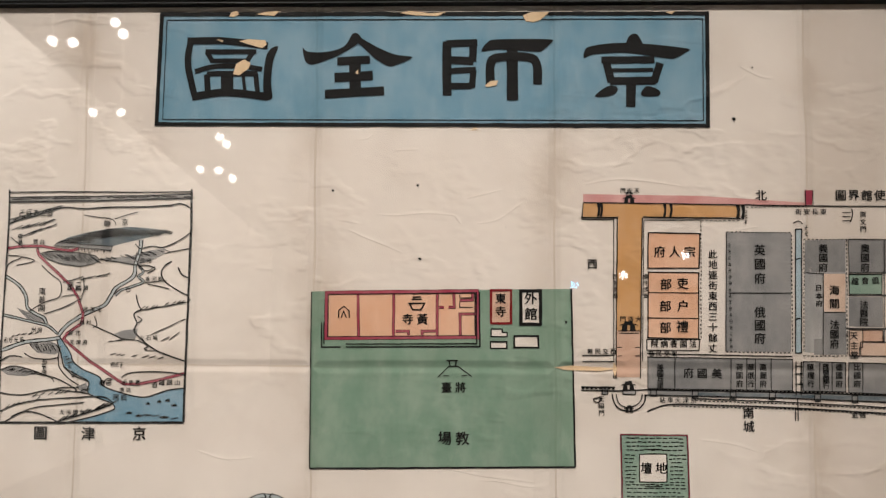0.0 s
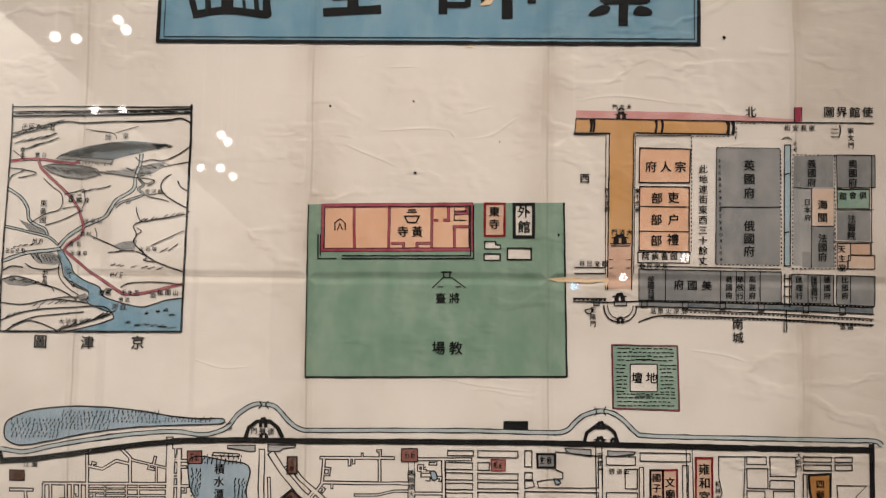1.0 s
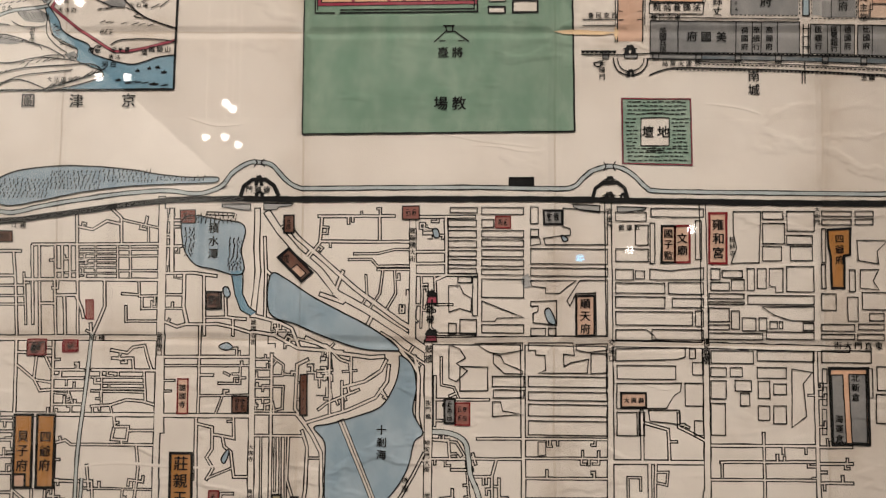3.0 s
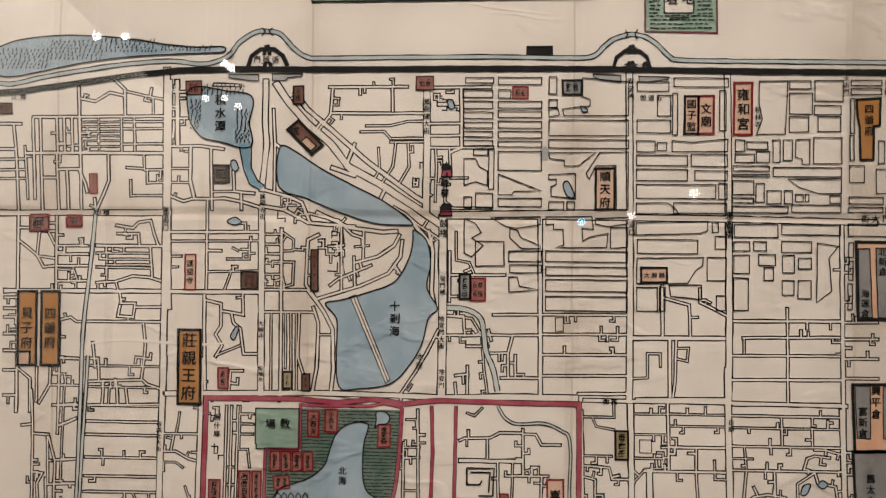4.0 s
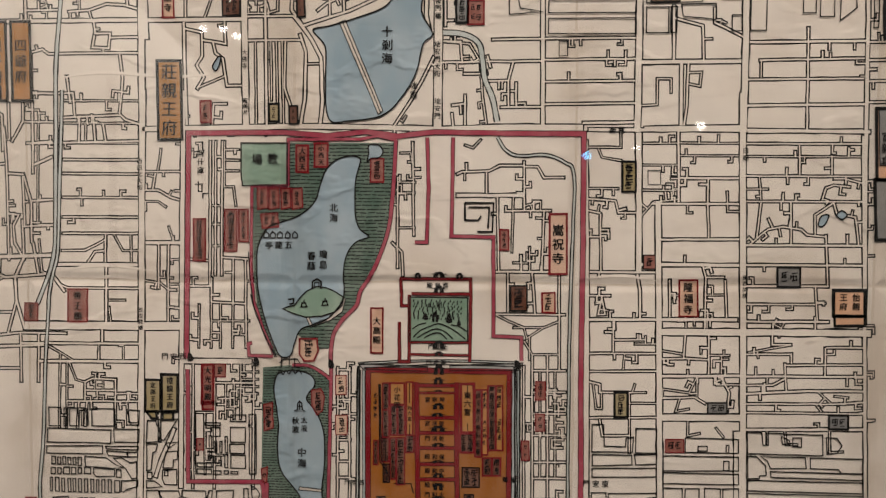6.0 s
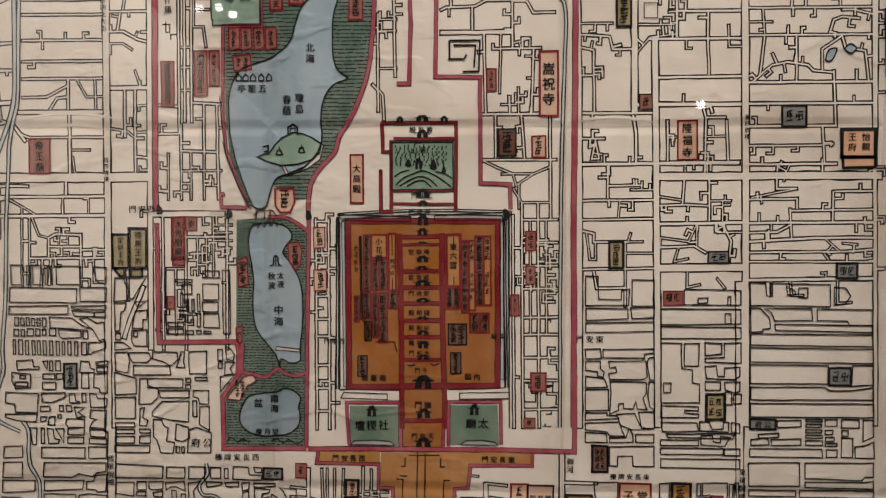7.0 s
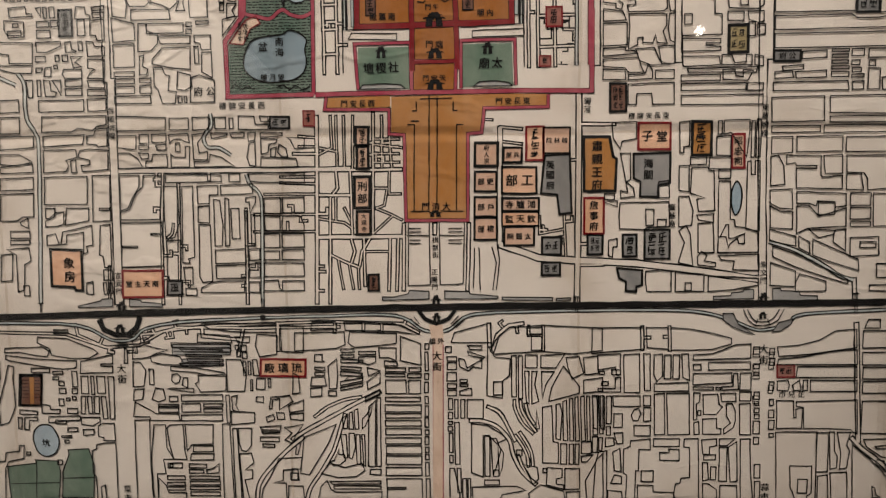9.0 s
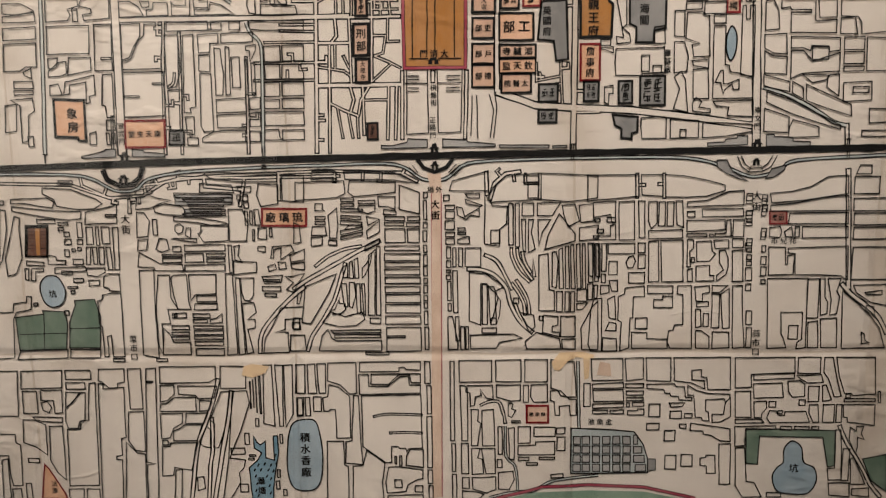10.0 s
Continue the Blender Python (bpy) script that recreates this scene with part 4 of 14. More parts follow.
plot("white", "ink", 1.38, 61.6, 225, 80.9, 225.1, 80.9, 215.9, 61.7, 215.8)
stroke(0.92, -79.3, 238.6, -79.4, 244.7, -75.3, 248, -71.1, 244.7, -71, 238.7)
stroke(0.92, -77.5, 238.6, -75.3, 244.2, -73.3, 238.7)
stroke(1.15, -20.7, 254, -12.3, 254)
stroke(1.15, -22.5, 250.7, -10.4, 250.8, -13.2, 245.6, -19.6, 245.6, -22.5, 250.7)
stroke(1.15, -19.8, 255.8, -13.3, 255.9)
stroke(0.92, 0.9, 192.2, 9.5, 200.6, 16.8, 200.7, 27.9, 192.5)
stroke(1.15, 7.6, 205.2, 16.8, 205.2)
stroke(0.92, 9.5, 205.2, 10.4, 200.6)
stroke(0.92, 15.4, 205.2, 15, 200.6)
stroke(0.69, 5, 193.2, 9.6, 193.2)
stroke(0.69, 19.7, 193.3, 24.2, 193.4)
write(9.67, "h", "寺黃", -23.7, 238.1)
write(9.21, "v", "東寺", 50.9, 255)
write(11.05, "v", "外館", 74.9, 255.1)
write(9.21, "h", "臺將", 7.8, 184.1)
write(11.51, "h", "場教", 6.4, 144)
now.done()
now = Drawing("earth_altar", "green square altar ground with red border")
plot("sage", "none", 0, 145.8, 147.4, 198, 148, 198.7, 97.1, 146.3, 97.3)
red_line(0.6, 145.8, 147.9, 198, 147.6, 198.7, 96.6, 146.3, 97.7, 145.8, 147.9)
plot("white", "ink", 0.8, 160.2, 132.8, 181.6, 133.1, 181.4, 111.4, 160.1, 111.1)
stroke(0.7, 164, 136.6, 178, 136.8)
stroke(0.7, 164, 107.6, 178, 107.8)
grass(148.9, 145.5, 196.5, 134.6, 3.0, 3.2)
grass(148.7, 109.6, 196.1, 98.7, 3.0, 3.2)
grass(147.9, 134.6, 158.6, 109.6, 3.0, 3.2)
grass(183, 134.6, 197, 109.6, 3.0, 3.2)
write(9.6, "h", "壇地", 165.4, 122.3)
now.done()

# legation quarter plan
now = Drawing("legation_plan", "plan of streets with grey and orange plots")
plot("pink", "none", 0, 117.6, 339.4, 211.9, 338.1, 295.1, 332.7, 295, 330, 211.8, 331.3, 117.5, 332.5)
plot("amber", "none", 0, 117.5, 332, 141.6, 331.6, 175.6, 331.7, 243.3, 329.9, 243.1, 320.8, 175.5, 321.1, 117.4, 321)
plot("amber", "none", 0, 145.6, 321.5, 165.1, 321.6, 162.6, 230, 143.3, 229.9)
plot("pale", "none", 0, 143.3, 229.9, 162.6, 230, 161.7, 192.9, 142.5, 192.8)
plot("red", "none", 0, 294.9, 342.8, 301.2, 342.8, 300.4, 330.9, 294.6, 330.9)
stroke(0.9, 117.5, 332.5, 211.8, 331.3, 295, 330, 359, 329.7)
stroke(1.1, 115.6, 320.1, 145.6, 320.2)
stroke(0.7, 115.6, 318.7, 141.9, 318.8, 140.7, 191.9)
stroke(1.1, 165.1, 320.7, 243.1, 319.9)
stroke(0.7, 166.4, 318.4, 211.6, 318.5)
stroke(0.9, 144.7, 320.2, 142.4, 191.9)
stroke(0.9, 164.6, 320.2, 161.7, 192)
stroke(0.6, 165.9, 318.4, 163.6, 205.4)
stroke(0.8, 116.5, 320.1, 117.5, 332)
stroke(0.7, 295.3, 342.8, 295, 330)
stroke(0.7, 301.2, 342.8, 300.9, 330.9)
dashes(0.8, 211.5, 318, 209.9, 222.7, 169.7, 222.4)
dashes(0.7, 244.2, 328.6, 295, 329.6)
dashes(0.8, 211.5, 318, 243.1, 318.1)
solid(128.4, 331.6, 130.7, 331.6, 131.1, 327, 130.2, 321.5, 128.4, 321.5, 129.3, 326.5)
solid(130.7, 331.6, 133, 331.6, 133.4, 327, 132.4, 321.5, 130.6, 321.5, 131.6, 326.5)
solid(181.5, 331.2, 183.8, 331.2, 184.1, 326.6, 183.2, 321.1, 181.3, 321.1, 182.3, 326.6)
solid(186.5, 331.2, 188.7, 331.2, 189.1, 326.6, 188.1, 321.2, 186.3, 321.2, 187.3, 326.6)
solid(239.3, 330.8, 242.4, 330.4, 242.8, 325.8, 241.7, 319.4, 239.5, 320.3, 240.5, 325.8)
solid(243.3, 330.8, 246.5, 330.4, 246.8, 325.8, 245.8, 319.4, 243.6, 320.3, 244.6, 325.8)
hall(154.4, 335.3, 11, 7)
hall(154.4, 340.4, 8, 2.2)
hall(152.8, 233.6, 15, 8)
stroke(0.7, 144.6, 229.5, 161.7, 229.6)
stroke(0.7, 145.5, 227.7, 160.8, 227.8)
stroke(0.6, 143.6, 216.5, 147.2, 216.5)
stroke(0.6, 157.9, 216.5, 161.5, 216.6)
stroke(0.6, 143.5, 209.7, 147.1, 209.8)
stroke(0.6, 157.9, 209.8, 161.4, 209.9)
plot("orange", "ink", 0.9, 169.4, 308.3, 210.5, 307.5, 209.1, 279.8, 168.6, 279.7)
plot("orange", "ink", 0.9, 169, 276.5, 209, 276.2, 208.1, 223.5, 167.9, 224.2)
stroke(0.7, 168.8, 260.2, 208.7, 259.9)
stroke(0.7, 168.5, 239.9, 208.4, 239.7)
plot("white", "ink", 0.8, 167, 222.9, 209, 223.1, 208, 214.2, 166.9, 214.4)
plot("grey", "none", 0, 231.6, 308.9, 283.3, 308.6, 280.9, 213.3, 229.3, 213.8)
dashes(0.8, 231.6, 308.9, 283.3, 308.6)
dashes(0.9, 283.2, 307.2, 281.7, 212.8)
dashes(0.8, 229.3, 213.4, 280.9, 212.8)
stroke(0.7, 231.6, 308.9, 229.3, 213.8)
stroke(0.7, 232.9, 260, 282, 260.2)
plot("lightblue", "ink", 0.9, 286.5, 311.3, 291.4, 311.3, 288.8, 212.9, 284, 212.8)
stroke(1, 285.4, 286.8, 289.9, 288.2)
stroke(1, 284.2, 239.2, 288.7, 240.5)
brush(0.7, 284.3, 315.9, 288.9, 317.7, 292.4, 315.4)
plot("midgrey", "none", 0, 293.8, 302.3, 326, 303.3, 324.2, 211.7, 291.5, 213.3)
plot("grey", "none", 0, 293.8, 302.3, 326, 303.3, 324.8, 277.1, 293.2, 276.9)
plot("grey", "none", 0, 306.5, 244.6, 324.3, 244.7, 324.2, 211.7, 298.6, 211.6, 298.9, 224.1, 306, 224.1)
plot("grey", "ink", 0.6, 327.8, 303.3, 359, 303.3, 358.1, 276.7, 327.9, 276.6)
plot("blush", "none", 0, 308.3, 275.6, 325.2, 275.7, 324.3, 245.6, 307.5, 245.5)
plot("sage", "ink", 0.7, 327.9, 275.3, 353.6, 275.4, 353.1, 259.6, 327.4, 259.5)
plot("grey", "none", 0, 327.3, 257.3, 354, 257.4, 353.2, 233.3, 326.6, 234)
plot("blush", "ink", 0.6, 326.6, 231.3, 337.2, 231.4, 336.7, 217.1, 334.1, 217.1, 333.9, 210.9, 326, 210.9)
plot("pale", "ink", 0.6, 337.2, 231.4, 353.1, 231.5, 352.8, 222.1, 336.9, 222)
plot("blush", "ink", 0.6, 335.1, 221.6, 356.3, 221.7, 356, 211, 334.8, 210.9)
dashes(0.8, 292.1, 303.2, 358.1, 303.3)
dashes(0.8, 326.5, 303.3, 324.6, 210.9)
dashes(0.7, 292.9, 300.5, 290.6, 212.9)
dashes(0.8, 289.7, 210.6, 355.1, 210.6)
stroke(0.7, 293.2, 276.5, 308.3, 275.6)
stroke(0.7, 307.4, 275.6, 305.6, 210.7)
stroke(0.7, 307.5, 245.1, 324.8, 245.2)
stroke(0.7, 326.5, 258.6, 356.7, 258.8)
stroke(0.7, 325.7, 232.7, 355.8, 232.4)
stroke(0.7, 356.3, 303.3, 353.7, 221.7)
plot("grey", "ink", 0.7, 167.7, 209, 281.6, 207.9, 281, 183.1, 167.4, 184.1)
plot("grey", "ink", 0.7, 289.6, 206.2, 323.1, 205.5, 322.5, 182.5, 289, 183.1)
plot("grey", "ink", 0.7, 325.4, 205.5, 355.8, 204.8, 355, 181, 324.7, 182.1)
stroke(0.7, 189.1, 208.2, 188.7, 183.3)
stroke(0.7, 233.2, 208.5, 232.7, 183.6)
stroke(0.7, 245.7, 208.6, 245.2, 183.7)
stroke(0.7, 252.4, 208.6, 251.8, 183.8)
stroke(0.7, 264.8, 208.7, 264.2, 183.9)
stroke(0.6, 302.8, 205.4, 302.2, 182.4)
stroke(0.6, 312.5, 205.4, 311.9, 182.4)
stroke(0.6, 336.4, 205.6, 335.7, 182.6)
stroke(0.8, 166.8, 211.7, 281.7, 210.1)
stroke(0.9, 284.2, 206.2, 283.6, 179.6)
stroke(0.9, 288.2, 206.2, 287.5, 179.6)
stroke(0.8, 283.3, 202.6, 289.5, 202.6)
stroke(0.8, 283.1, 196.4, 289.3, 196.4)
stroke(0.8, 282.9, 188.4, 289.1, 188.5)
stroke(0.8, 282.8, 182.2, 288.9, 182.3)
plot("grey", "none", 0, 167.4, 183.2, 280.1, 182.2, 354.1, 180.1, 353.9, 175.2, 280, 177.8, 167.3, 178.7)
plot("darkblue", "none", 0, 202.1, 181.2, 280.1, 180.4, 354, 178.8, 353.9, 175.7, 280, 177.8, 202, 179)
stroke(0.9, 114.6, 182.3, 142.3, 182.1, 167.4, 183.2, 280.1, 181.8, 354.1, 180.1)
stroke(1.2, 114.6, 185, 141.5, 184.8)
dashes(1.5, 114.6, 184.1, 142.4, 183.9)
stroke(0.9, 164.6, 179.1, 280, 177.3, 353.9, 174.8)
dashes(1.6, 167.4, 183.6, 280.1, 182.2, 354.1, 180.5)
plot("grey", "ink", 0.8, 131.2, 185.1, 135.7, 185.2, 135.6, 179.4, 131.1, 179.3)
plot("grey", "ink", 0.8, 169.6, 184.1, 174.1, 184.1, 174, 178.3, 169.5, 178.3)
plot("grey", "ink", 0.8, 202.5, 183.4, 207, 183.4, 206.9, 177.7, 202.4, 177.6)
plot("grey", "ink", 0.8, 232.3, 182.7, 236.7, 182.8, 236.6, 177, 232.2, 177)
plot("grey", "ink", 0.8, 262.8, 182.1, 267.3, 182.1, 267.1, 176.4, 262.7, 176.3)
plot("grey", "ink", 0.8, 298.2, 181, 302.6, 181, 302.4, 175.3, 298, 175.3)
plot("grey", "ink", 0.8, 327.2, 179.9, 331.6, 179.9, 331.5, 174.2, 327.1, 174.2)
stroke(0.8, 202, 176.8, 279.9, 174.2, 353.8, 170.8)
dashes(0.9, 204.6, 175, 279.9, 172.9, 353.7, 169.5)
brush(1.1, 166.7, 165.9, 173.4, 169, 186.8, 171.8, 217.9, 171.6, 279.8, 169.8, 353.6, 166)
dashes(0.9, 186.8, 170.4, 279.8, 168.9, 353.6, 165.1)
brush(1.1, 139.2, 179.9, 140.5, 173.2, 144.4, 168.3, 152, 166.2, 159.6, 168, 164.6, 173.4, 165.5, 179.6)
brush(0.8, 142.3, 179.9, 143.6, 174.1, 146.7, 170.6, 152, 169.3, 158.3, 171.1, 161.9, 175.1, 162.8, 179.6)
hall(152.2, 186.2, 12, 8)
hall(152.5, 168, 8, 6)
plot("midgrey", "ink", 0.8, 147.7, 183, 157.5, 183.1, 157.5, 179.5, 147.7, 179.5)
brush(0.9, 124.4, 175.7, 129.8, 176.7, 128.9, 173.1, 125.3, 173.5, 124.4, 175.7)
stroke(0.8, 115.7, 205.1, 140.3, 205.3)
stroke(0.8, 115.7, 210, 140.4, 210.2)
stroke(0.9, 284.8, 177.4, 284.8, 159.7)
stroke(0.9, 282.9, 169, 287.7, 169)
stroke(0.9, 282.6, 159.7, 282.9, 169)
stroke(0.7, 324, 324.6, 330.2, 324.6)
stroke(0.7, 323.9, 321.4, 330.1, 321.4)
stroke(0.7, 323.8, 318.2, 330, 318.2)
brush(0.8, 331.2, 327.8, 332, 323.2, 330, 316.9)
write(9.8, "h", "府人宗", 178.2, 292.9)
write(9.8, "h", "部", 182.8, 267)
write(9.8, "h", "吏", 196.3, 267.6)
write(9.8, "h", "部", 182.1, 249.4)
write(9.8, "h", "户", 195.6, 249.5)
write(9.8, "h", "部", 181.9, 232.4)
write(10.2, "h", "禮", 195.3, 233.3)
write(6.2, "h", "院病養國法", 173.2, 219.3)
write(9.5, "h", "英", 257.8, 294.5)
write(9.5, "h", "國", 257.6, 283.1)
write(9.5, "h", "府", 257.3, 271.8)
write(9.5, "h", "俄", 256.7, 244.9)
write(9.5, "h", "國", 256.5, 234.5)
write(9.5, "h", "府", 256.3, 224.3)
write(7.6, "h", "此", 220.5, 291.2)
write(7.6, "h", "地", 220.4, 282.8)
write(7.6, "h", "連", 220.2, 274.4)
write(7.6, "h", "街", 220.1, 266.1)
write(7.6, "h", "東", 219.9, 257.7)
write(7.6, "h", "西", 219.7, 249.4)
write(7.6, "h", "三", 219.6, 241.1)
write(7.6, "h", "十", 219.4, 232.8)
write(7.6, "h", "餘", 219.3, 224.5)
write(7.6, "h", "丈", 219.1, 216.2)
write(7.6, "h", "義", 308, 296)
write(7.6, "h", "國", 307.8, 288.3)
write(7.6, "h", "府", 307.5, 280.6)
write(7.6, "h", "奧", 341, 296.1)
write(7.6, "h", "國", 340.7, 288.4)
write(7.6, "h", "府", 340.5, 280.7)
write(8.6, "h", "海", 315.9, 262.6)
write(8.6, "h", "關", 315.6, 251.9)
write(7.8, "h", "法", 315.2, 235.3)
write(7.8, "h", "國", 314.9, 227.7)
write(7.8, "h", "府", 314.7, 220.1)
write(7.2, "h", "法", 338.7, 251.1)
write(7.2, "h", "醫", 338.5, 244.3)
write(7.2, "h", "院", 338.3, 237.6)
write(6.6, "v", "天主堂", 330, 226.5)
write(5.6, "v", "日本府", 303.5, 264.4)
write(6.4, "h", "館", 332.2, 269.9)
write(6.4, "h", "會", 340.2, 270.4)
write(6.4, "h", "俱", 348.2, 270.4)
write(8.6, "h", "府", 199.6, 196.7)
write(8.6, "h", "國", 210.3, 196.3)
write(8.6, "h", "美", 221.9, 196.4)
write(5.9, "h", "美", 177.4, 201)
write(5.9, "h", "國", 177.3, 196.1)
write(5.9, "h", "兵", 177.3, 191.2)
write(5.9, "h", "房", 177.2, 186.3)
write(5.9, "h", "荷", 239.8, 201.4)
write(5.9, "h", "國", 239.6, 194.9)
write(5.9, "h", "府", 239.5, 188.4)
write(5.9, "h", "華", 248.7, 201.5)
write(5.9, "h", "俄", 248.5, 195)
write(5.9, "h", "行", 248.4, 188.5)
write(5.9, "h", "高", 258.4, 201.6)
write(5.9, "h", "麗", 258.3, 195)
write(5.9, "h", "府", 258.1, 188.5)
write(5.9, "h", "匯", 295.6, 201.8)
write(5.9, "h", "理", 295.5, 195.3)
write(5.9, "h", "行", 295.3, 188.8)
write(5.9, "h", "匯", 307.6, 201.9)
write(5.9, "h", "豐", 307.4, 197)
write(5.9, "h", "銀", 307.3, 192.1)
write(5.9, "h", "行", 307.2, 187.2)
write(5.9, "h", "德", 317.7, 201.9)
write(5.9, "h", "國", 317.6, 195.4)
write(5.9, "h", "府", 317.4, 188.9)
write(5.9, "h", "比", 331.9, 202)
write(5.9, "h", "國", 331.7, 195.5)
write(5.9, "h", "府", 331.5, 189)
write(9.4, "h", "圖", 323, 338.7)
write(9.4, "h", "界", 333.3, 338.7)
write(9.4, "h", "館", 343.6, 338.7)
write(9.4, "h", "使", 353.9, 338.8)
write(9.6, "h", "北", 259.7, 338.6)
write(8.8, "h", "西", 124.4, 282.7)
write(9.4, "v", "南城", 246.1, 165.6)
write(5.4, "h", "街安長東", 289.1, 325.4)
write(4.6, "h", "門安天", 149.4, 342.2)
write(5, "h", "門清大", 148.3, 238.9)
write(5, "h", "巷民交西", 122, 213.2)
write(5, "h", "巷民交東", 170.4, 211.7)
write(5, "v", "正陽門", 130.7, 175.8)
write(5, "h", "站車火津京", 178.8, 175.3)
write(5.4, "v", "崇文門", 340, 323.3)
write(5, "h", "道鐵", 329, 164.5)
write(4.6, "v", "東千步廊", 167.2, 272.9)
write(4.6, "v", "西千步廊", 142.4, 272.8)
bars(232.4, 214.8, 235.1, 300.3, 1, 17)
bars(293.3, 305, 296.6, 315, 1, 2)
bars(246, 314.9, 248.8, 326.7, 1, 3)
bars(323.3, 224.2, 325.5, 242, 1, 3)
now.done()

# moat and north wall
now = Drawing("moat", "blue-grey lake and moat")
lake(-344.9, 71.6, -342.6, 81.2, -326.3, 89.1, -298.6, 93.1, -270.8, 93.5, -238.3, 91.2, -210.4, 87, -187.3, 85.1, -169, 85.4, -165.2, 83.6, -169.7, 80.9, -191.8, 80.1, -219.3, 78.8, -246.9, 76.6, -279, 71.7, -306.5, 65.9, -329.5, 61.9, -341.7, 65.4)
canal(3.22, -347.9, 59, -336.2, 57.3, -326.9, 56.6, -306.3, 61.4, -274.2, 67.2, -237.5, 72.3, -205.4, 74.5, -182.3, 72.2, -164.1, 77.8, -155.3, 88.2, -144, 96.1, -132.6, 97.1, -123.4, 94.5, -113.9, 84.3, -103.7, 77.7, -90.9, 77, -27.3, 77.9, 36.1, 78.4, 90.2, 77.8, 108.1, 79, 116.2, 86.2, 123.9, 92.1, 135.1, 95.3, 146.3, 93.7, 155.2, 88, 164.1, 79.3, 175.3, 76.4, 242, 75.6, 330.5, 75.1, 351.7, 74.9, 357.7, 71.1)
now.done()
now = Drawing("city_wall", "thick black city wall with gates")
stroke(4.61, -347.3, 49.1, -319.7, 51.3, -278.4, 57.3, -237.1, 63.3, -200.5, 67.4, -154.7, 68.5, -90.7, 68.5, 0, 69.4, 90.2, 69.8, 157.3, 69, 241.9, 68.1, 347.9, 67.9)
stroke(4.14, 349, 72.7, 348.5, 30.8)
stroke(4.61, -347.8, 57.2, -346.4, 49.1)
stroke(3.22, -147.9, 70.4, -145.8, 78.5, -139.1, 83.5, -128.6, 83.7, -122, 78.8, -118.2, 70.8)
stroke(2.76, 122.9, 69.4, 125.2, 78.3, 131.5, 82.8, 142.2, 83, 147.6, 78.6, 150.2, 69.8)
hall(-134, 83.1, 9.21, 8.29)
hall(-133.3, 72.6, 10.13, 4.14)
hall(136.4, 84.5, 10.13, 6.91)
hall(135.9, 72.3, 11.05, 7.37)
hall(146.2, 72.4, 6.45, 5.53)
plot("midgrey", "ink", 0.69, -162.3, 64.4, -139.9, 64.7, -139.8, 59.8, -145.3, 59.7, -162.3, 62.1)
plot("midgrey", "ink", 0.69, -129.9, 65.3, -107.1, 65.2, -107.9, 63.4, -117.9, 62.3, -119.7, 60.1, -129.7, 59.9)
plot("midgrey", "ink", 0.69, 108.1, 65.7, 128.7, 65.1, 128.7, 59.8, 114.4, 61.3, 109, 63.5)
plot("midgrey", "ink", 0.69, 141.7, 64.4, 164, 63.8, 162.6, 62, 147.5, 60.1, 142.1, 60)
plot("ink", "ink", 0.69, 59.5, 86.3, 78.4, 86.5, 78.5, 80.3, 59.5, 80)
stroke(0.92, -138.2, 99.7, -135.4, 97.1, -138, 93.4)
stroke(0.92, -129.9, 99.8, -132.6, 97.1, -129.8, 93.5)
stroke(0.92, 131.5, 98.8, 133.3, 95.3, 131.5, 91.7)
stroke(0.92, 140.5, 99, 138.7, 95.4, 140.5, 91.8)
stroke(0.69, -164.2, 80.5, -159.7, 82.3)
stroke(0.69, -162.2, 76, -158.6, 78.3)
write(5.53, "h", "門勝德", -141.2, 75.9)
now.done()

# north city, between the wall and the drum tower
now = Drawing("north_lakes", "blue lakes with reeds")
lake(-192.8, 52.3, -182.5, 55.1, -162.1, 51.8, -148.6, 50.2, -143.5, 44, -146.1, 28.9, -143.8, 13.1, -150.9, 9.5, -167.6, 13.7, -181.2, 17, -190.1, 27, -193.2, 40.3)
lake(-123.2, 9.9, -111.6, 7.4, -93.5, -4.6, -71.1, -16.4, -44.4, -29.9, -23.9, -45.1, -30.9, -46.9, -52.8, -45.6, -79.4, -37.4, -101.7, -28.2, -123.3, -19)
plot("blue", "none", 0, -154.5, 12.1, -145.6, 13.1, -145, -5.4, -139.4, -14.9, -133.9, -19.2, -138.3, -21.9, -145.6, -17.6, -150.4, -5.4)
stroke(0.88, -153.6, 10.3, -150.4, -5.4, -145.6, -17.6, -137.4, -21.9)
stroke(0.88, -144.7, 13.1, -144.2, -5.3, -139.4, -14.9, -133, -19.2)
lake(-159.5, -0.3, -155.9, -0.3, -154, -5.5, -156.6, -8.2, -159.4, -4.7)
grass(-191.2, 44.8, -181.4, 22.7, 1.6, 2.2, 0.8)
grass(-182.5, 54.7, -148.5, 48.4, 1.8, 2.4, 0.9)
grass(-157.2, 38.5, -143.8, 12.2, 1.6, 2.2, 0.8)
write(8.85, "v", "積水潭", -168.2, 45.5)
lake(86.9, -15.6, 90.8, -13.9, 95.1, -23.3, 93.4, -25.9, 89.1, -23.4)
lake(99.3, 41.8, 102.8, 41, 104.5, 38.4, 101, 37.5)
lake(1.5, 45.8, 5, 45.9, 6.4, 40.6, 2.9, 39.7)
now.done()
now = lanes
street(5.75, -208, 60.2, -207.5, 11.3, -207.3, -38.7, -205.4, -111.4)
street(3.54, -201.7, 60.2, -200.3, 11.4)
street(4.42, -134.6, 61, -134.5, 30, -133.1, 12.4, -136.5, -22.7)
street(2.21, -128.5, 38.9, -126.9, 12.5, -126.9, -23.7)
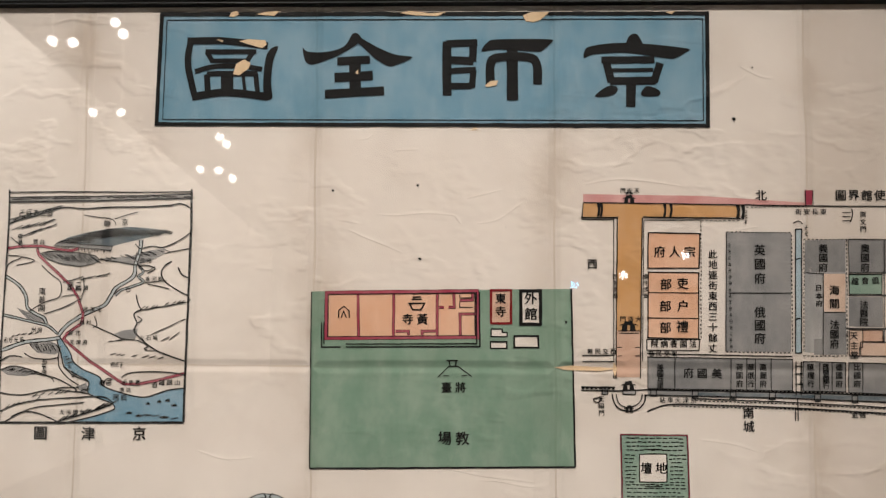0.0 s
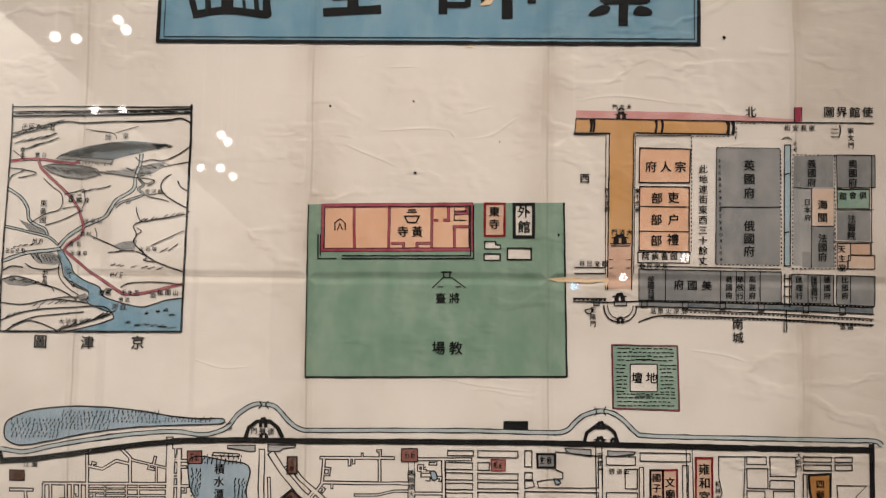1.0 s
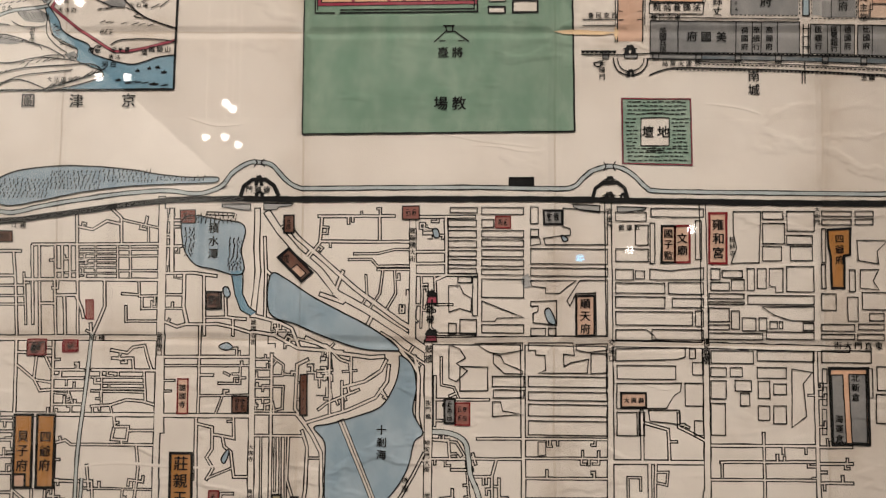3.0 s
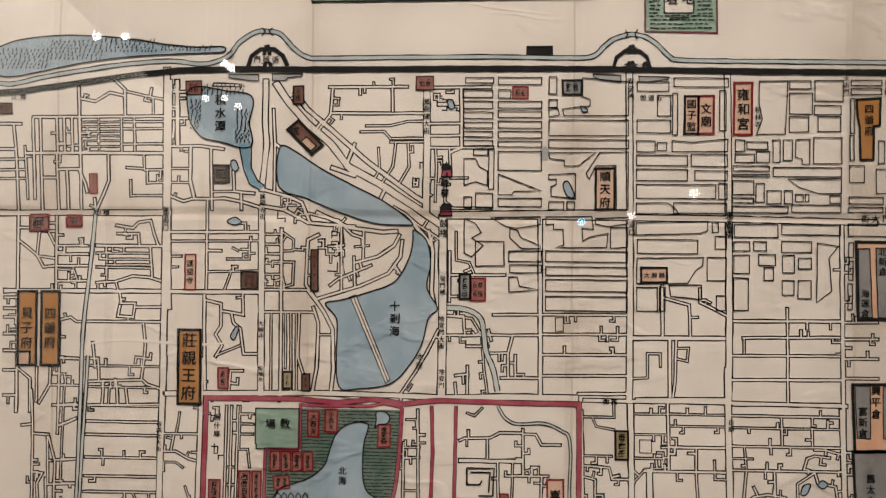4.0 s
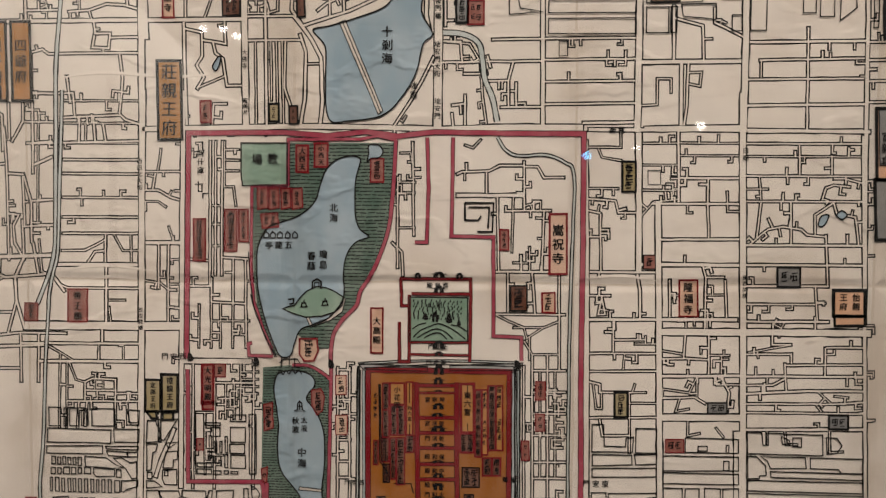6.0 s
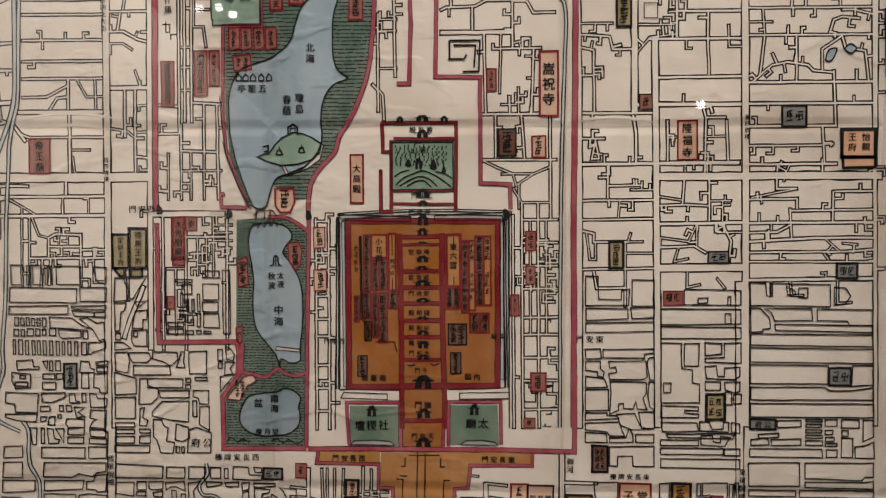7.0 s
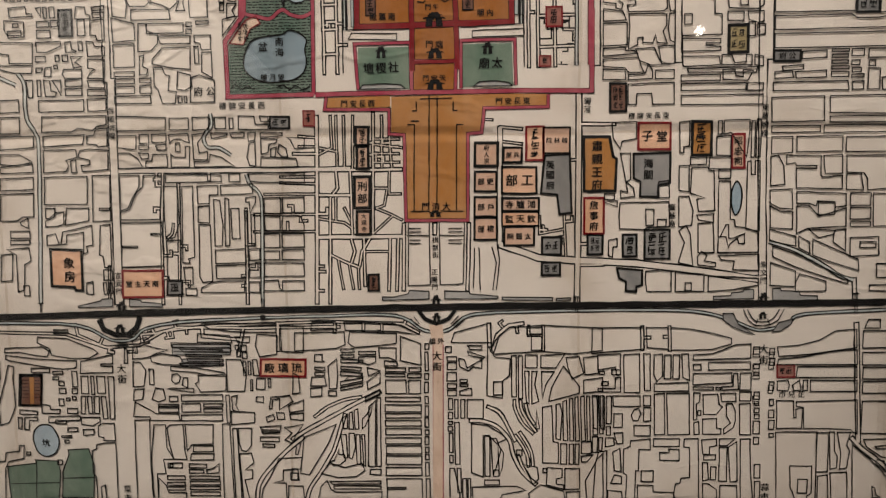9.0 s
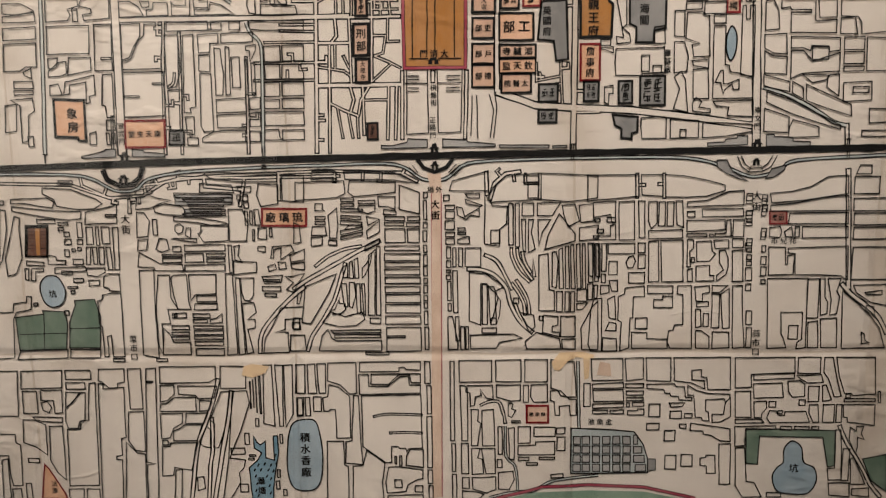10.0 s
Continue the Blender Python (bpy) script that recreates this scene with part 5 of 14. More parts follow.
street(5.31, -127.3, 58.4, -117, 43.5, -103.2, 28.2, -85.1, 13.1, -71.4, -4.2, -49, -16.1, -22.4, -33, -1, -47.5)
street(3.54, -112.8, 51.5, -103.5, 39.2, -85.3, 24, -58.2, 0.3, -22.5, -25.2, -15.4, -29.4)
street(2.65, -126.9, 13.1, -111.4, 0.4, -93.4, -8.1, -80, -14, -66.5, -21.6, -48.8, -30, -35.3, -44.9)
street(2.65, -67.3, 13.3, -73.6, -4.3, -65.9, -10.7)
street(2.65, -43.7, -19.5, -48.8, -30)
street(2.65, -137.4, -21, -115.1, -26.7, -106.1, -30.9, -99.5, -46.1)
street(2.65, -137.1, -33.6, -119.2, -36.4, -101.3, -46, -66, -48.4)
street(3.1, -84.6, -4.4, -66.8, -10.7)
street(5.31, -14.3, 63.3, -13.5, 14.1, -13.6, -39)
street(2.65, 11.5, 55.6, 12.1, 11, 3.4, 7.2)
street(4.42, -2.6, -39.1, 35.8, -38, 70.5, -37.4, 135.7, -36.3)
street(4.42, -334.3, -40.9, -280.1, -40, -204.1, -39.5)
street(2.21, -87, 55.3, -28.3, 56)
street(2.21, -85.6, 35.9, -50.1, 35.9, -16.5, 36.4)
street(2.21, -84.3, 54.5, -85.6, 35, -95.3, 21.6)
street(2.21, -39.8, 55, -39.5, 37.4)
street(2.21, -14.2, 55.3, 10.6, 55.6, 33.5, 55.9)
street(2.21, -13.7, 28.6, 11, 28.8)
street(2.21, -13.6, 19.4, 11.1, 19.7)
street(2.21, -13.5, 10.6, 35.3, 11.3)
street(1.77, -58.8, 26.6, -41, 26.8, -27.8, 30.1, -16.4, 30.2)
street(1.77, -63.1, 22.1, -45.4, 22.4, -40.9, 17.2, -16.2, 17.5)
street(1.77, -40.8, 14.6, -16.1, 14.9)
street(1.77, -49.6, 10.1, -48.4, -6.1, -52.9, -14)
street(1.77, -36.6, 14.7, -38.7, -3.7, -47.7, -16.9)
street(1.77, -27.6, 13.9, -26.4, -3.6, -34.2, -16.9)
street(1.77, -23.5, 35.8, -16.5, 35.9)
street(1.77, -7.2, 9.8, -6.2, -3.2, -7.1, -29.3)
street(1.77, 3.2, 10.8, 4.5, -11.8, 16.7, -11.6)
street(1.77, 0.1, -11.8, 0.3, -29.1, 6.1, -34.2, 34.4, -33.7)
street(2.21, -310.8, 31.7, -208.8, 33)
street(2.21, -248.4, 59.7, -241.3, 53.1, -240.4, 32.6)
street(1.77, -241.2, 51.7, -209.2, 45)
street(1.77, -219.8, 47.2, -219.2, 34.2)
street(2.21, -275, 46, -263.6, 43.9, -252.5, 50.7, -241.1, 48.1)
street(2.21, -276.4, 54.9, -272, -38.1)
street(2.65, -275.3, 31.2, -274.1, 5.9)
street(1.77, -243.6, 33, -242.4, 5.5)
street(1.77, -233.6, 32.2, -232.5, 6.5)
street(1.33, -274.2, 28.1, -243.4, 28.5)
street(1.33, -274, 24.6, -243.3, 25)
street(1.33, -273.9, 21, -243.1, 21.4)
street(1.33, -273.7, 17.5, -242.9, 17.9)
street(1.33, -273.6, 13.9, -242.8, 14.3)
street(1.33, -273.3, 9.5, -242.6, 9.9)
street(1.33, -260.8, 31.9, -259.6, 5.3)
street(1.77, -242.5, 28.6, -208.6, 29)
street(1.77, -242.3, 23.2, -208.4, 23.7)
street(1.77, -241.8, 11.7, -207.9, 12.2)
street(2.65, -316, 4.5, -273.1, 5.1, -207.7, 5.1)
street(2.21, -287.1, 31.5, -285.8, 4.9)
street(2.21, -281.2, 31.6, -279.9, 5)
street(2.21, -292.6, 31.9, -291.3, 4.8)
street(2.21, -305.4, 31.8, -304, 4.6)
street(2.21, -310.8, 31.2, -307.7, -29.9)
street(1.77, -316.5, 9.8, -313.1, -30)
street(2.21, -338, 26.4, -319.7, 26.6)
street(2.21, -325.6, 26.5, -323.3, 7.5, -336.9, 7.3)
street(1.77, -336.5, -0.3, -316, 0)
street(1.77, -336.1, -8.3, -315.6, -8)
street(1.77, -335.7, -14.9, -315.3, -14.6)
street(2.21, -323.3, 7.5, -319.9, -38.9)
street(2.21, -303.9, 3.3, -301.8, -38.6)
street(2.21, -303.1, -13.9, -290.4, -13.7)
street(2.21, -292.2, 4.8, -289.2, -38.4)
street(2.21, -290.7, -7.6, -274.8, -7.3, -269.8, -18.3, -268.1, -24.8)
street(2.21, -283.9, -7.5, -281.9, -38.2)
street(2.21, -252.7, 4.5, -251.8, -15.8, -255.9, -26.8, -261.2, -38.8)
street(2.21, -262.5, -29.1, -261.2, -38.8)
street(1.77, -225.7, 4.9, -225.2, -6.6, -238.7, -5.9)
street(1.77, -207.2, -7.2, -225.2, -7.5)
street(1.77, -206.8, -16.8, -222.5, -17.1, -223, -7.5)
street(1.77, -235.2, -15.5, -234.7, -26.9, -206.4, -26.5)
street(2.21, -204.9, 51.3, -193.7, 51.4)
street(2.21, -207.7, 31.3, -192.9, 31.4)
street(2.21, -207.5, 10.4, -183.2, 10.8, -165.2, 8.4)
street(2.65, -190.3, 10.7, -190.3, -14.8, -187.1, -27.9)
street(2.21, -206.1, -26.5, -195.1, -30.7, -188.5, -28.8, -163.9, -28.4, -150.5, -30.8, -137, -34.9)
street(2.21, -175, 9.1, -173.4, -37.3)
street(1.77, -207.4, -6.3, -190.6, -6.1)
street(1.77, -207.4, -16.8, -190.2, -16.6)
street(2.21, -157.9, -7.7, -157, -23, -141.8, -24.5)
street(2.21, -151.6, -23.5, -151.2, -36.9)
street(1.77, -173.9, -23.3, -157.4, -23.1)
street(2.21, -173.6, 57, -153.3, 56.3)
tangle(-123.9, -26.9, -96.9, -45.9, 4, 14)
tangle(-8.4, 53.6, 9.5, 38.5, 4, 15)
tangle(-23, 5.2, -15.4, -29.4, 3, 16)
now = signs
write(5.31, "v", "安定門", 135.9, 60.6)
write(4.87, "v", "舊鼓樓大街", -14, 44.8)
write(6.19, "v", "北新橋", 207.6, -37.6)
write(5.31, "v", "交道口", 137.4, -38.8)
write(6.19, "h", "街大門直東", 305.1, -38.9)
write(5.31, "v", "新街口", -207.7, -39.2)
write(5.31, "h", "街橫", -259.3, -39.6)
write(5.31, "h", "江瀾", -325.3, 47.1)
write(4.87, "h", "營道五", 144.9, 48.5)
write(4.87, "v", "柏林寺", 228.2, 40)
write(4.42, "v", "大街門", 291.9, 63.3)
now = Drawing("bell_tower", "small dark red tower with a black roof")
plot("red", "ink", 0.87, -1.9, -5.4, 4.7, -5.3, 5.2, -10.9, -2.7, -11)
solid(-2.7, -5.4, -1.5, -1.5, 0.3, -1, 1.1, 0.7, 2, -1, 3.7, -1.9, 5.5, -5.3)
stroke(1.31, -3.1, -11, 5.6, -10.9)
solid(0.8, -11, 0.8, -7.9, 2.1, -7.9, 2.1, -10.9)
now.done()
now = Drawing("drum_tower", "small broad dark red tower with a black roof")
plot("red", "ink", 0.87, -2.8, -35.1, 4.6, -35, 5.5, -39.7, -3.6, -39.8)
solid(-3.7, -33.8, -2, -31.2, -0.2, -29.9, 1.9, -30.7, 4.5, -30.3, 5.4, -33.3, 4.6, -35, -2.8, -35.1)
stroke(1.31, -4, -39.8, 5.9, -39.7)
stroke(0.66, -2.8, -36.8, 4.6, -36.7)
now.done()
now = Drawing("temple_plot", "small red-edged temple plot")
plot("maroon", "ink", 0.88, -194.9, 59.4, -183.1, 59.6, -182.8, 49.3, -194.5, 49.2)
bars(-192.7, 51, -184.9, 57.8, 2, 2)
now.done()
now = Drawing("temple_plot", "small red-edged temple plot")
plot("maroon", "ink", 0.88, -22.2, 63.6, -9.4, 63.8, -9.2, 53.6, -22.1, 53.5)
bars(-20.3, 55.3, -11.1, 62, 2, 1)
now.done()
now = Drawing("temple_plot", "small red-edged temple plot")
plot("maroon", "red", 0.88, 49.3, 56.1, 60.7, 56.2, 60.8, 47.4, 49.4, 47.3)
bars(51.1, 49.1, 59, 54.4, 2, 1)
now.done()
now = Drawing("mansion_plot", "ochre mansion plot with a thick black border")
plot("brown", "ink", 1.33, -113.8, 55.9, -106.2, 56, -105.8, 42.7, -113.4, 42.6)
bars(-111.7, 44.4, -107.9, 54.2, 1, 2)
now.done()
now = Drawing("office_plot", "dark small office plot")
plot("grey", "ink", 1.77, 86.1, 60.9, 100.1, 61.1, 100.1, 50.6, 86.2, 50.4)
bars(87.9, 52.2, 98.4, 59.3, 2, 1)
now.done()
now = Drawing("office_plot", "dark small office plot")
plot("pale", "ink", 1.77, 110.7, -4.1, 124.5, -3.8, 124.5, -33.9, 110.7, -34.2)
write(8.43, "v", "順天府", 117.6, -9.8)
now.done()
now = Drawing("temple_plot", "small red-edged temple plot")
plot("pale", "red", 1.77, 211.2, 59.7, 224.1, 59.9, 223.7, 21.8, 210.8, 21.6)
write(9.56, "v", "雍和宮", 217.6, 51.2)
now.done()
now = Drawing("temple_plot", "small red-edged temple plot")
plot("pale", "ink", 1.77, 175.3, 49.7, 185.2, 49.9, 185, 22.1, 175.1, 21.9)
write(7.33, "v", "國子監", 180.2, 43.9)
now.done()
now = Drawing("temple_plot", "small red-edged temple plot")
plot("pale", "red", 1.77, 185.2, 49.9, 196.4, 50, 196.2, 22.2, 185, 22.1)
write(8.28, "v", "文廟", 190.7, 40.6)
now.done()
now = Drawing("mansion_plot", "ochre mansion plot with a thick black border")
plot("brown", "ink", 1.77, -172.8, -4, -161.2, -3.8, -160.8, -16.1, -172.4, -16.3)
write(8.28, "v", "府", -166.8, -10.1)
now.done()
now = Drawing("temple_plot", "small red-edged temple plot")
plot("maroon", "red", 0.88, -266.5, -10.7, -260.7, -10.6, -260, -25.6, -265.8, -25.7)
bars(-264.1, -23.9, -262.4, -12.4, 1, 3)
now.done()
now = Drawing("temple_plot", "small red-edged temple plot")
plot("brown", "ink", 0.88, -311.5, -44, -297, -43.8, -296.5, -54.3, -311, -54.5)
bars(-309.2, -52.7, -298.8, -45.5, 1, 1)
now.done()
now = Drawing("temple_plot", "small red-edged temple plot")
plot("maroon", "red", 0.88, -283.5, -44, -272.2, -43.8, -271.9, -50.8, -283.1, -51)
bars(-281.4, -49.2, -273.9, -45.6, 1, 1)
now.done()
now = Drawing("temple_plot", "small red-edged temple plot")
plot("brown", "ink", 0.88, -338.8, 42, -326.9, 42.2, -326.5, 34.1, -338.4, 34)
bars(-336.6, 35.8, -328.6, 40.4, 2, 1)
now.done()
now = Drawing("mansion_plot", "ochre mansion plot with a thick black border")
plot("ochre", "ink", 1.77, 299.3, 47.8, 316.3, 48.9, 315.9, 29.1, 311.6, 28.1, 311.1, 4.1, 301.8, 4, 301.4, 27.1, 299.9, 35.7)
write(7.08, "v", "四爺府", 308.1, 41)
now.done()
now = Drawing("mansion_plot", "ochre mansion plot with a thick black border")
plot("brown", "ink", 2.21, -117.4, 23.2, -109.5, 30.3, -91.2, 12.1, -99.1, 5)
plot("pale", "ink", 0.88, -107.3, 14.5, -103, 18.1, -95.7, 11.2, -100, 7.6)
write(7.08, "h", "成", -112, 22.4)
now.done()
now = signs
write(6.56, "v", "鐘樓", 0, -15.3)
write(6.56, "v", "鼓樓", -0.5, -45.3)

# middle city, between the drum tower and the imperial city
now = Drawing("back_lakes", "blue lake with a causeway")
lake(-22.4, -50.6, -13.3, -58, -9.8, -74.4, -12.1, -92.9, -4.5, -108, -11, -115.4, -15.8, -135.2, -26.3, -152.5, -39.3, -164.2, -60.7, -167.8, -76.4, -166.3, -78.4, -136.7, -78.6, -116.9, -87, -105.5, -73, -102.1, -53.2, -96.1, -36, -88.6, -26.3, -72.9, -23.1, -58.9)
plot("paper", "ink", 0.62, -68.9, -100.4, -64.8, -98.7, -38.5, -160.9, -41.8, -163.4)
stroke(0.62, -66.8, -99.5, -40.2, -161.7)
write(8.21, "v", "十剎海", -35.8, -106.6)
lake(-160.9, -44.5, -155.5, -42.4, -150.8, -45.7, -155.4, -48.2, -160.8, -46.6)
lake(-157.4, -130.2, -153.3, -123.5, -151.6, -125.1, -154.8, -133.4)
now.done()
now = lanes
street(4.51, 1.8, -39.8, 70.5, -39.4, 135.9, -39.8, 206.8, -40.1, 313.9, -41.9)
street(6.16, -1.1, -39.1, -0.4, -107.1, -0.6, -173.5)
street(2.05, 4.2, -83.3, 45.2, -83)
street(1.64, 8.9, -51.7, 9.1, -72.2, 18.5, -74.1, 22.7, -83.1)
street(2.05, 36.5, -112.1, 71.2, -111.7)
street(2.05, 34.3, -127.2, 71.3, -126.9)
street(2.05, 29.4, -140.4, 47.8, -140.2, 51, -127.1)
street(2.05, 47.8, -140.2, 47.9, -158.2)
street(2.05, 42.6, -158.3, 71.6, -157.9)
street(2.05, 53.1, -141.4, 53.3, -158.1)
street(3.28, 70.5, -41, 71.7, -172.1)
street(2.05, 71.2, -111.7, 134.1, -111.1)
street(2.05, 71.3, -126, 134.2, -125.4)
street(2.05, 71.4, -140.9, 134.3, -140.2)
street(2.05, 71.6, -156.2, 134.5, -155.5)
plot("none", "ink", 0.62, 82.2, -113.7, 87.9, -113.6, 87.9, -123.4, 82.3, -123.5)
street(2.46, 98.9, -169, 134.6, -168.5)
street(4.92, 134.9, 69.6, 135.9, -40.6, 136.5, -113.9, 136.3, -175)
street(2.05, -0.5, -127.7, 34.3, -127.2)
street(2.05, 2.9, -113.2, 14.8, -113.5, 16.2, -128.3)
street(2.05, 33.3, -123.2, 35.4, -131.3)
street(2.05, 17.1, -135.6, 33.4, -135.4)
street(2.05, 18, -150, 18.1, -156.1, 9.1, -157)
street(2.05, 18.1, -156.1, 18.2, -170.4)
street(2.05, 9.1, -162.4, 10.3, -173.3)
street(2.05, 4.1, -66, 4.4, -103)
canal(4.92, 2.9, -107.5, 16.8, -108.6, 27.1, -115, 30.1, -127.3, 31.8, -139.6, 36.9, -151.8, 40.3, -168.1)
street(1.64, 4.6, -113.6, 21, -115.1, 28.4, -127.3, 30.3, -151.9, 33, -169.8)
street(2.05, -3.6, -123.6, -11.6, -140.1, -19.7, -154.5, -31.5, -172.5)
street(2.87, -11.7, -50.6, -8.2, -66.1, -8.8, -94.9, -7, -105.1)
street(3.28, -46.1, -33, -22.8, -45.7, -9.2, -61.8)
street(2.05, -37.4, -33.5, -29.1, -38.3, -20.8, -45.7, -0.9, -58.7)
street(2.87, -95.2, -37.9, -70.2, -49.3, -45.4, -52.4, -34.7, -51.5)
street(2.05, -101.4, -38.8, -78.6, -44, -68.1, -54.2, -59.8, -57)
street(2.46, -33, -54, -37.1, -62.2, -49.4, -70.6, -66.5, -75.2)
street(2.46, -30.9, -58.1, -32.1, -70.4, -41, -82.8, -61.5, -92.1, -94.9, -102.7)
street(2.05, -36.9, -75.4, -31.9, -83.6)
street(2.05, -59.8, -50.6, -59.7, -73.4)
street(2.05, -66.7, -70.7, -65.6, -93.4)
street(1.64, -66, -63.3, -55.6, -62.4)
street(2.05, -76.4, -47.7, -75.5, -96.6)
street(2.05, -84.3, -92.3, -78.1, -87.3, -53.4, -76.8)
street(2.87, -100.8, -95.7, -94.5, -103.1, -88.2, -112.1, -81.8, -124.4, -80.7, -153.2, -82.2, -169.7)
street(2.46, -93, -54.4, -101.2, -58.6, -102.1, -91.6, -94.5, -102.3)
street(2.46, -96.5, -108.1, -92.2, -120.4, -93.1, -153.3, -95.8, -169.9)
street(1.64, -92.4, -128.7, -81.8, -128.5)
street(2.05, -106.7, -112.2, -107.3, -145.3, -102.2, -159.6)
tangle(-93, -52.3, -74, -87.2, 6, 37)
street(4.92, -209.5, 69.4, -208.2, -42.8, -208, -96.7, -207.8, -179.6)
street(2.46, -320, -39.3, -318.1, -189.4)
street(2.46, -290.8, -42.4, -290.1, -97.4)
street(3.28, -329.5, -99.1, -266, -98.5, -210.5, -98)
street(2.05, -319.5, -51.8, -308.9, -51.7, -304.6, -54.2, -291.9, -54.1)
street(2.05, -319.7, -60.7, -304.4, -72.6, -291.6, -74.5)
street(2.05, -304.6, -72.6, -300, -80.9, -291.6, -80)
street(2.05, -305.1, -72, -303.7, -54.2)
street(2.05, -297, -54.1, -291.8, -64.1)
canal(3.69, -260.8, -36.8, -263, -63.9, -266, -97.2, -268.6, -126.4, -269.4, -163.8, -270.3, -222, -272.4, -263.5, -284.6, -297.8)
street(2.05, -290.5, -64.9, -266.4, -64.8)
street(2.05, -290.4, -71.2, -266.3, -71)
street(2.05, -290.3, -79.9, -266.2, -79.8)
street(2.05, -290.2, -91.2, -266.1, -91)
street(1.64, -290.3, -82.2, -276.7, -83.2, -273.7, -91.1)
street(2.46, -260.1, -64.7, -208.1, -64.4)
street(1.64, -260, -70.1, -219.2, -69.8)
street(1.64, -251.1, -74.6, -218.6, -74.4)
street(1.64, -251, -78.8, -218.3, -78.6)
street(1.64, -259.9, -80.5, -218.1, -81)
street(1.64, -252, -70.1, -251.7, -90.9)
street(2.05, -259.7, -92.2, -245, -91.2, -232.4, -87, -219.8, -87.7, -210.6, -90.5)
street(1.64, -245, -90.8, -242.8, -97.8)
street(2.05, -245.5, -49.2, -232.9, -51.2, -228.7, -47, -219.5, -45.3)
street(2.05, -244.6, -55.5, -228.6, -55.4, -227.4, -64.5)
street(2.05, -219.5, -45.3, -216.8, -55.3, -213.1, -64.4)
street(2.05, -219.5, -64.5, -217.5, -88.4)
street(2.05, -286.8, -120.3, -278.4, -118.1, -274.1, -121.4, -210.2, -120.8)
street(2.05, -241.5, -99.1, -240.6, -107.4, -230.1, -107.3, -231.2, -117.7, -242.6, -117, -241.4, -108.6)
street(2.05, -230.4, -110.1, -210.3, -110)
street(2.05, -235.4, -116.9, -234.5, -121)
street(2.05, -223.6, -121.7, -221.3, -138.3, -223.9, -163.2)
street(2.05, -261.3, -136.7, -259, -155.4)
street(2.05, -286.5, -149, -256.9, -148.7, -255.9, -165.7)
street(2.05, -265.1, -165.8, -223.1, -164, -219.7, -167.3, -209.6, -170.5)
street(2.05, -252.5, -164.4, -253.1, -182.7)
street(2.05, -286, -184, -210.3, -182.1)
street(2.05, -242.5, -169.7, -241.4, -182.5)
street(2.05, -235.8, -169.7, -233.8, -182.4)
street(2.05, -286.8, -120.3, -286, -189)
street(2.05, -303.3, -155.9, -303, -180.9)
street(2.05, -318.5, -156.1, -308.3, -164.3, -307.9, -189.3)
street(2.05, -329.4, -104.1, -319.2, -104)
street(2.05, -329.3, -112.4, -319.1, -112.3)
street(2.05, -329.2, -118.7, -319, -118.6)
street(2.05, -329, -131.2, -318.8, -131.1)
street(2.05, -328.9, -143.7, -318.7, -143.6)
street(2.05, -328.7, -158.3, -318.5, -158.2)
street(2.05, -328.4, -177, -318.3, -176.9)
street(2.05, -176.9, -28.6, -176.6, -96.4)
street(3.28, -205, -98.3, -135.3, -97.7)
street(2.46, -205.5, -53.9, -135.8, -53.1)
street(1.64, -205.5, -60.6, -135.7, -59.7)
street(1.64, -205.3, -71.8, -195.7, -71.7)
street(1.64, -205.2, -80.1, -198.1, -80)
street(1.64, -176.7, -83.2, -135.5, -81.9)
street(1.64, -161.4, -73.5, -144.7, -73.4, -144.8, -59.8)
street(1.64, -157.3, -65.2, -153.1, -67.2)
street(2.05, -176.7, -67.4, -165.6, -67.3)
street(1.64, -163.6, -97.9, -157.9, -82.2)
street(4.92, -136, -34, -134.4, -174.5)
street(2.46, -177.8, -99.7, -177.5, -125.4, -176.1, -170.9)
street(2.05, -177.8, -104, -165.2, -106.7, -165, -123.2, -169.1, -129.4, -164, -137.7, -168.9, -146)
street(2.05, -165.1, -112.1, -148.4, -114.8, -149.4, -98.2)
street(2.05, -157.5, -113.3, -155.8, -121, -150.4, -125.1, -147.8, -143.7)
street(1.64, -168.3, -145, -148.8, -136.9)
street(2.05, -148.1, -143.7, -137.2, -143.6)
street(2.05, -158.2, -170.7, -157.1, -156.2, -147.9, -156.1)
street(2.46, -120.8, -50.5, -119.8, -174.3)
street(1.64, -135.8, -54.7, -120.8, -54.6)
street(1.64, -135.7, -62.1, -120.7, -62.1)
street(1.64, -135.6, -69.2, -120.6, -69.1)
street(1.64, -135.5, -76.2, -120.6, -76.1)
street(1.64, -135.4, -84.4, -120.5, -84.4)
street(1.64, -135.3, -93.9, -120.4, -93.9)
street(2.05, -135.3, -96, -100.8, -95.7)
street(2.05, -135.1, -112.5, -95.1, -112.1)
street(1.64, -127.6, -112.5, -127, -170.3)
street(1.64, -116.8, -112.3, -116.3, -153.6)
street(1.64, -113, -112.3, -112, -171.9)
street(1.64, -109, -112.3, -107.8, -171.8)
street(1.64, -120.8, -52.7, -111.6, -58.7, -112.3, -66.9, -120.7, -67.1)
street(1.64, -120.6, -75.2, -111.4, -75.2, -112, -91.7, -119.5, -93.8)
street(4.1, -207.8, -173.8, -93.8, -171.5, -35.9, -172.4, 1.1, -173.5)
street(4.92, -0.6, -173.7, 46, -172.1, 99, -172.2)
street(2.46, 159.7, -89.3, 160.1, -127.1)
street(2.05, 159.8, -97.9, 179.2, -103.3, 180.2, -126.9)
street(2.05, 187.1, -91.1, 187.2, -101.2, 208.2, -111.6)
street(3.28, 136.5, -127.7, 205.5, -127)
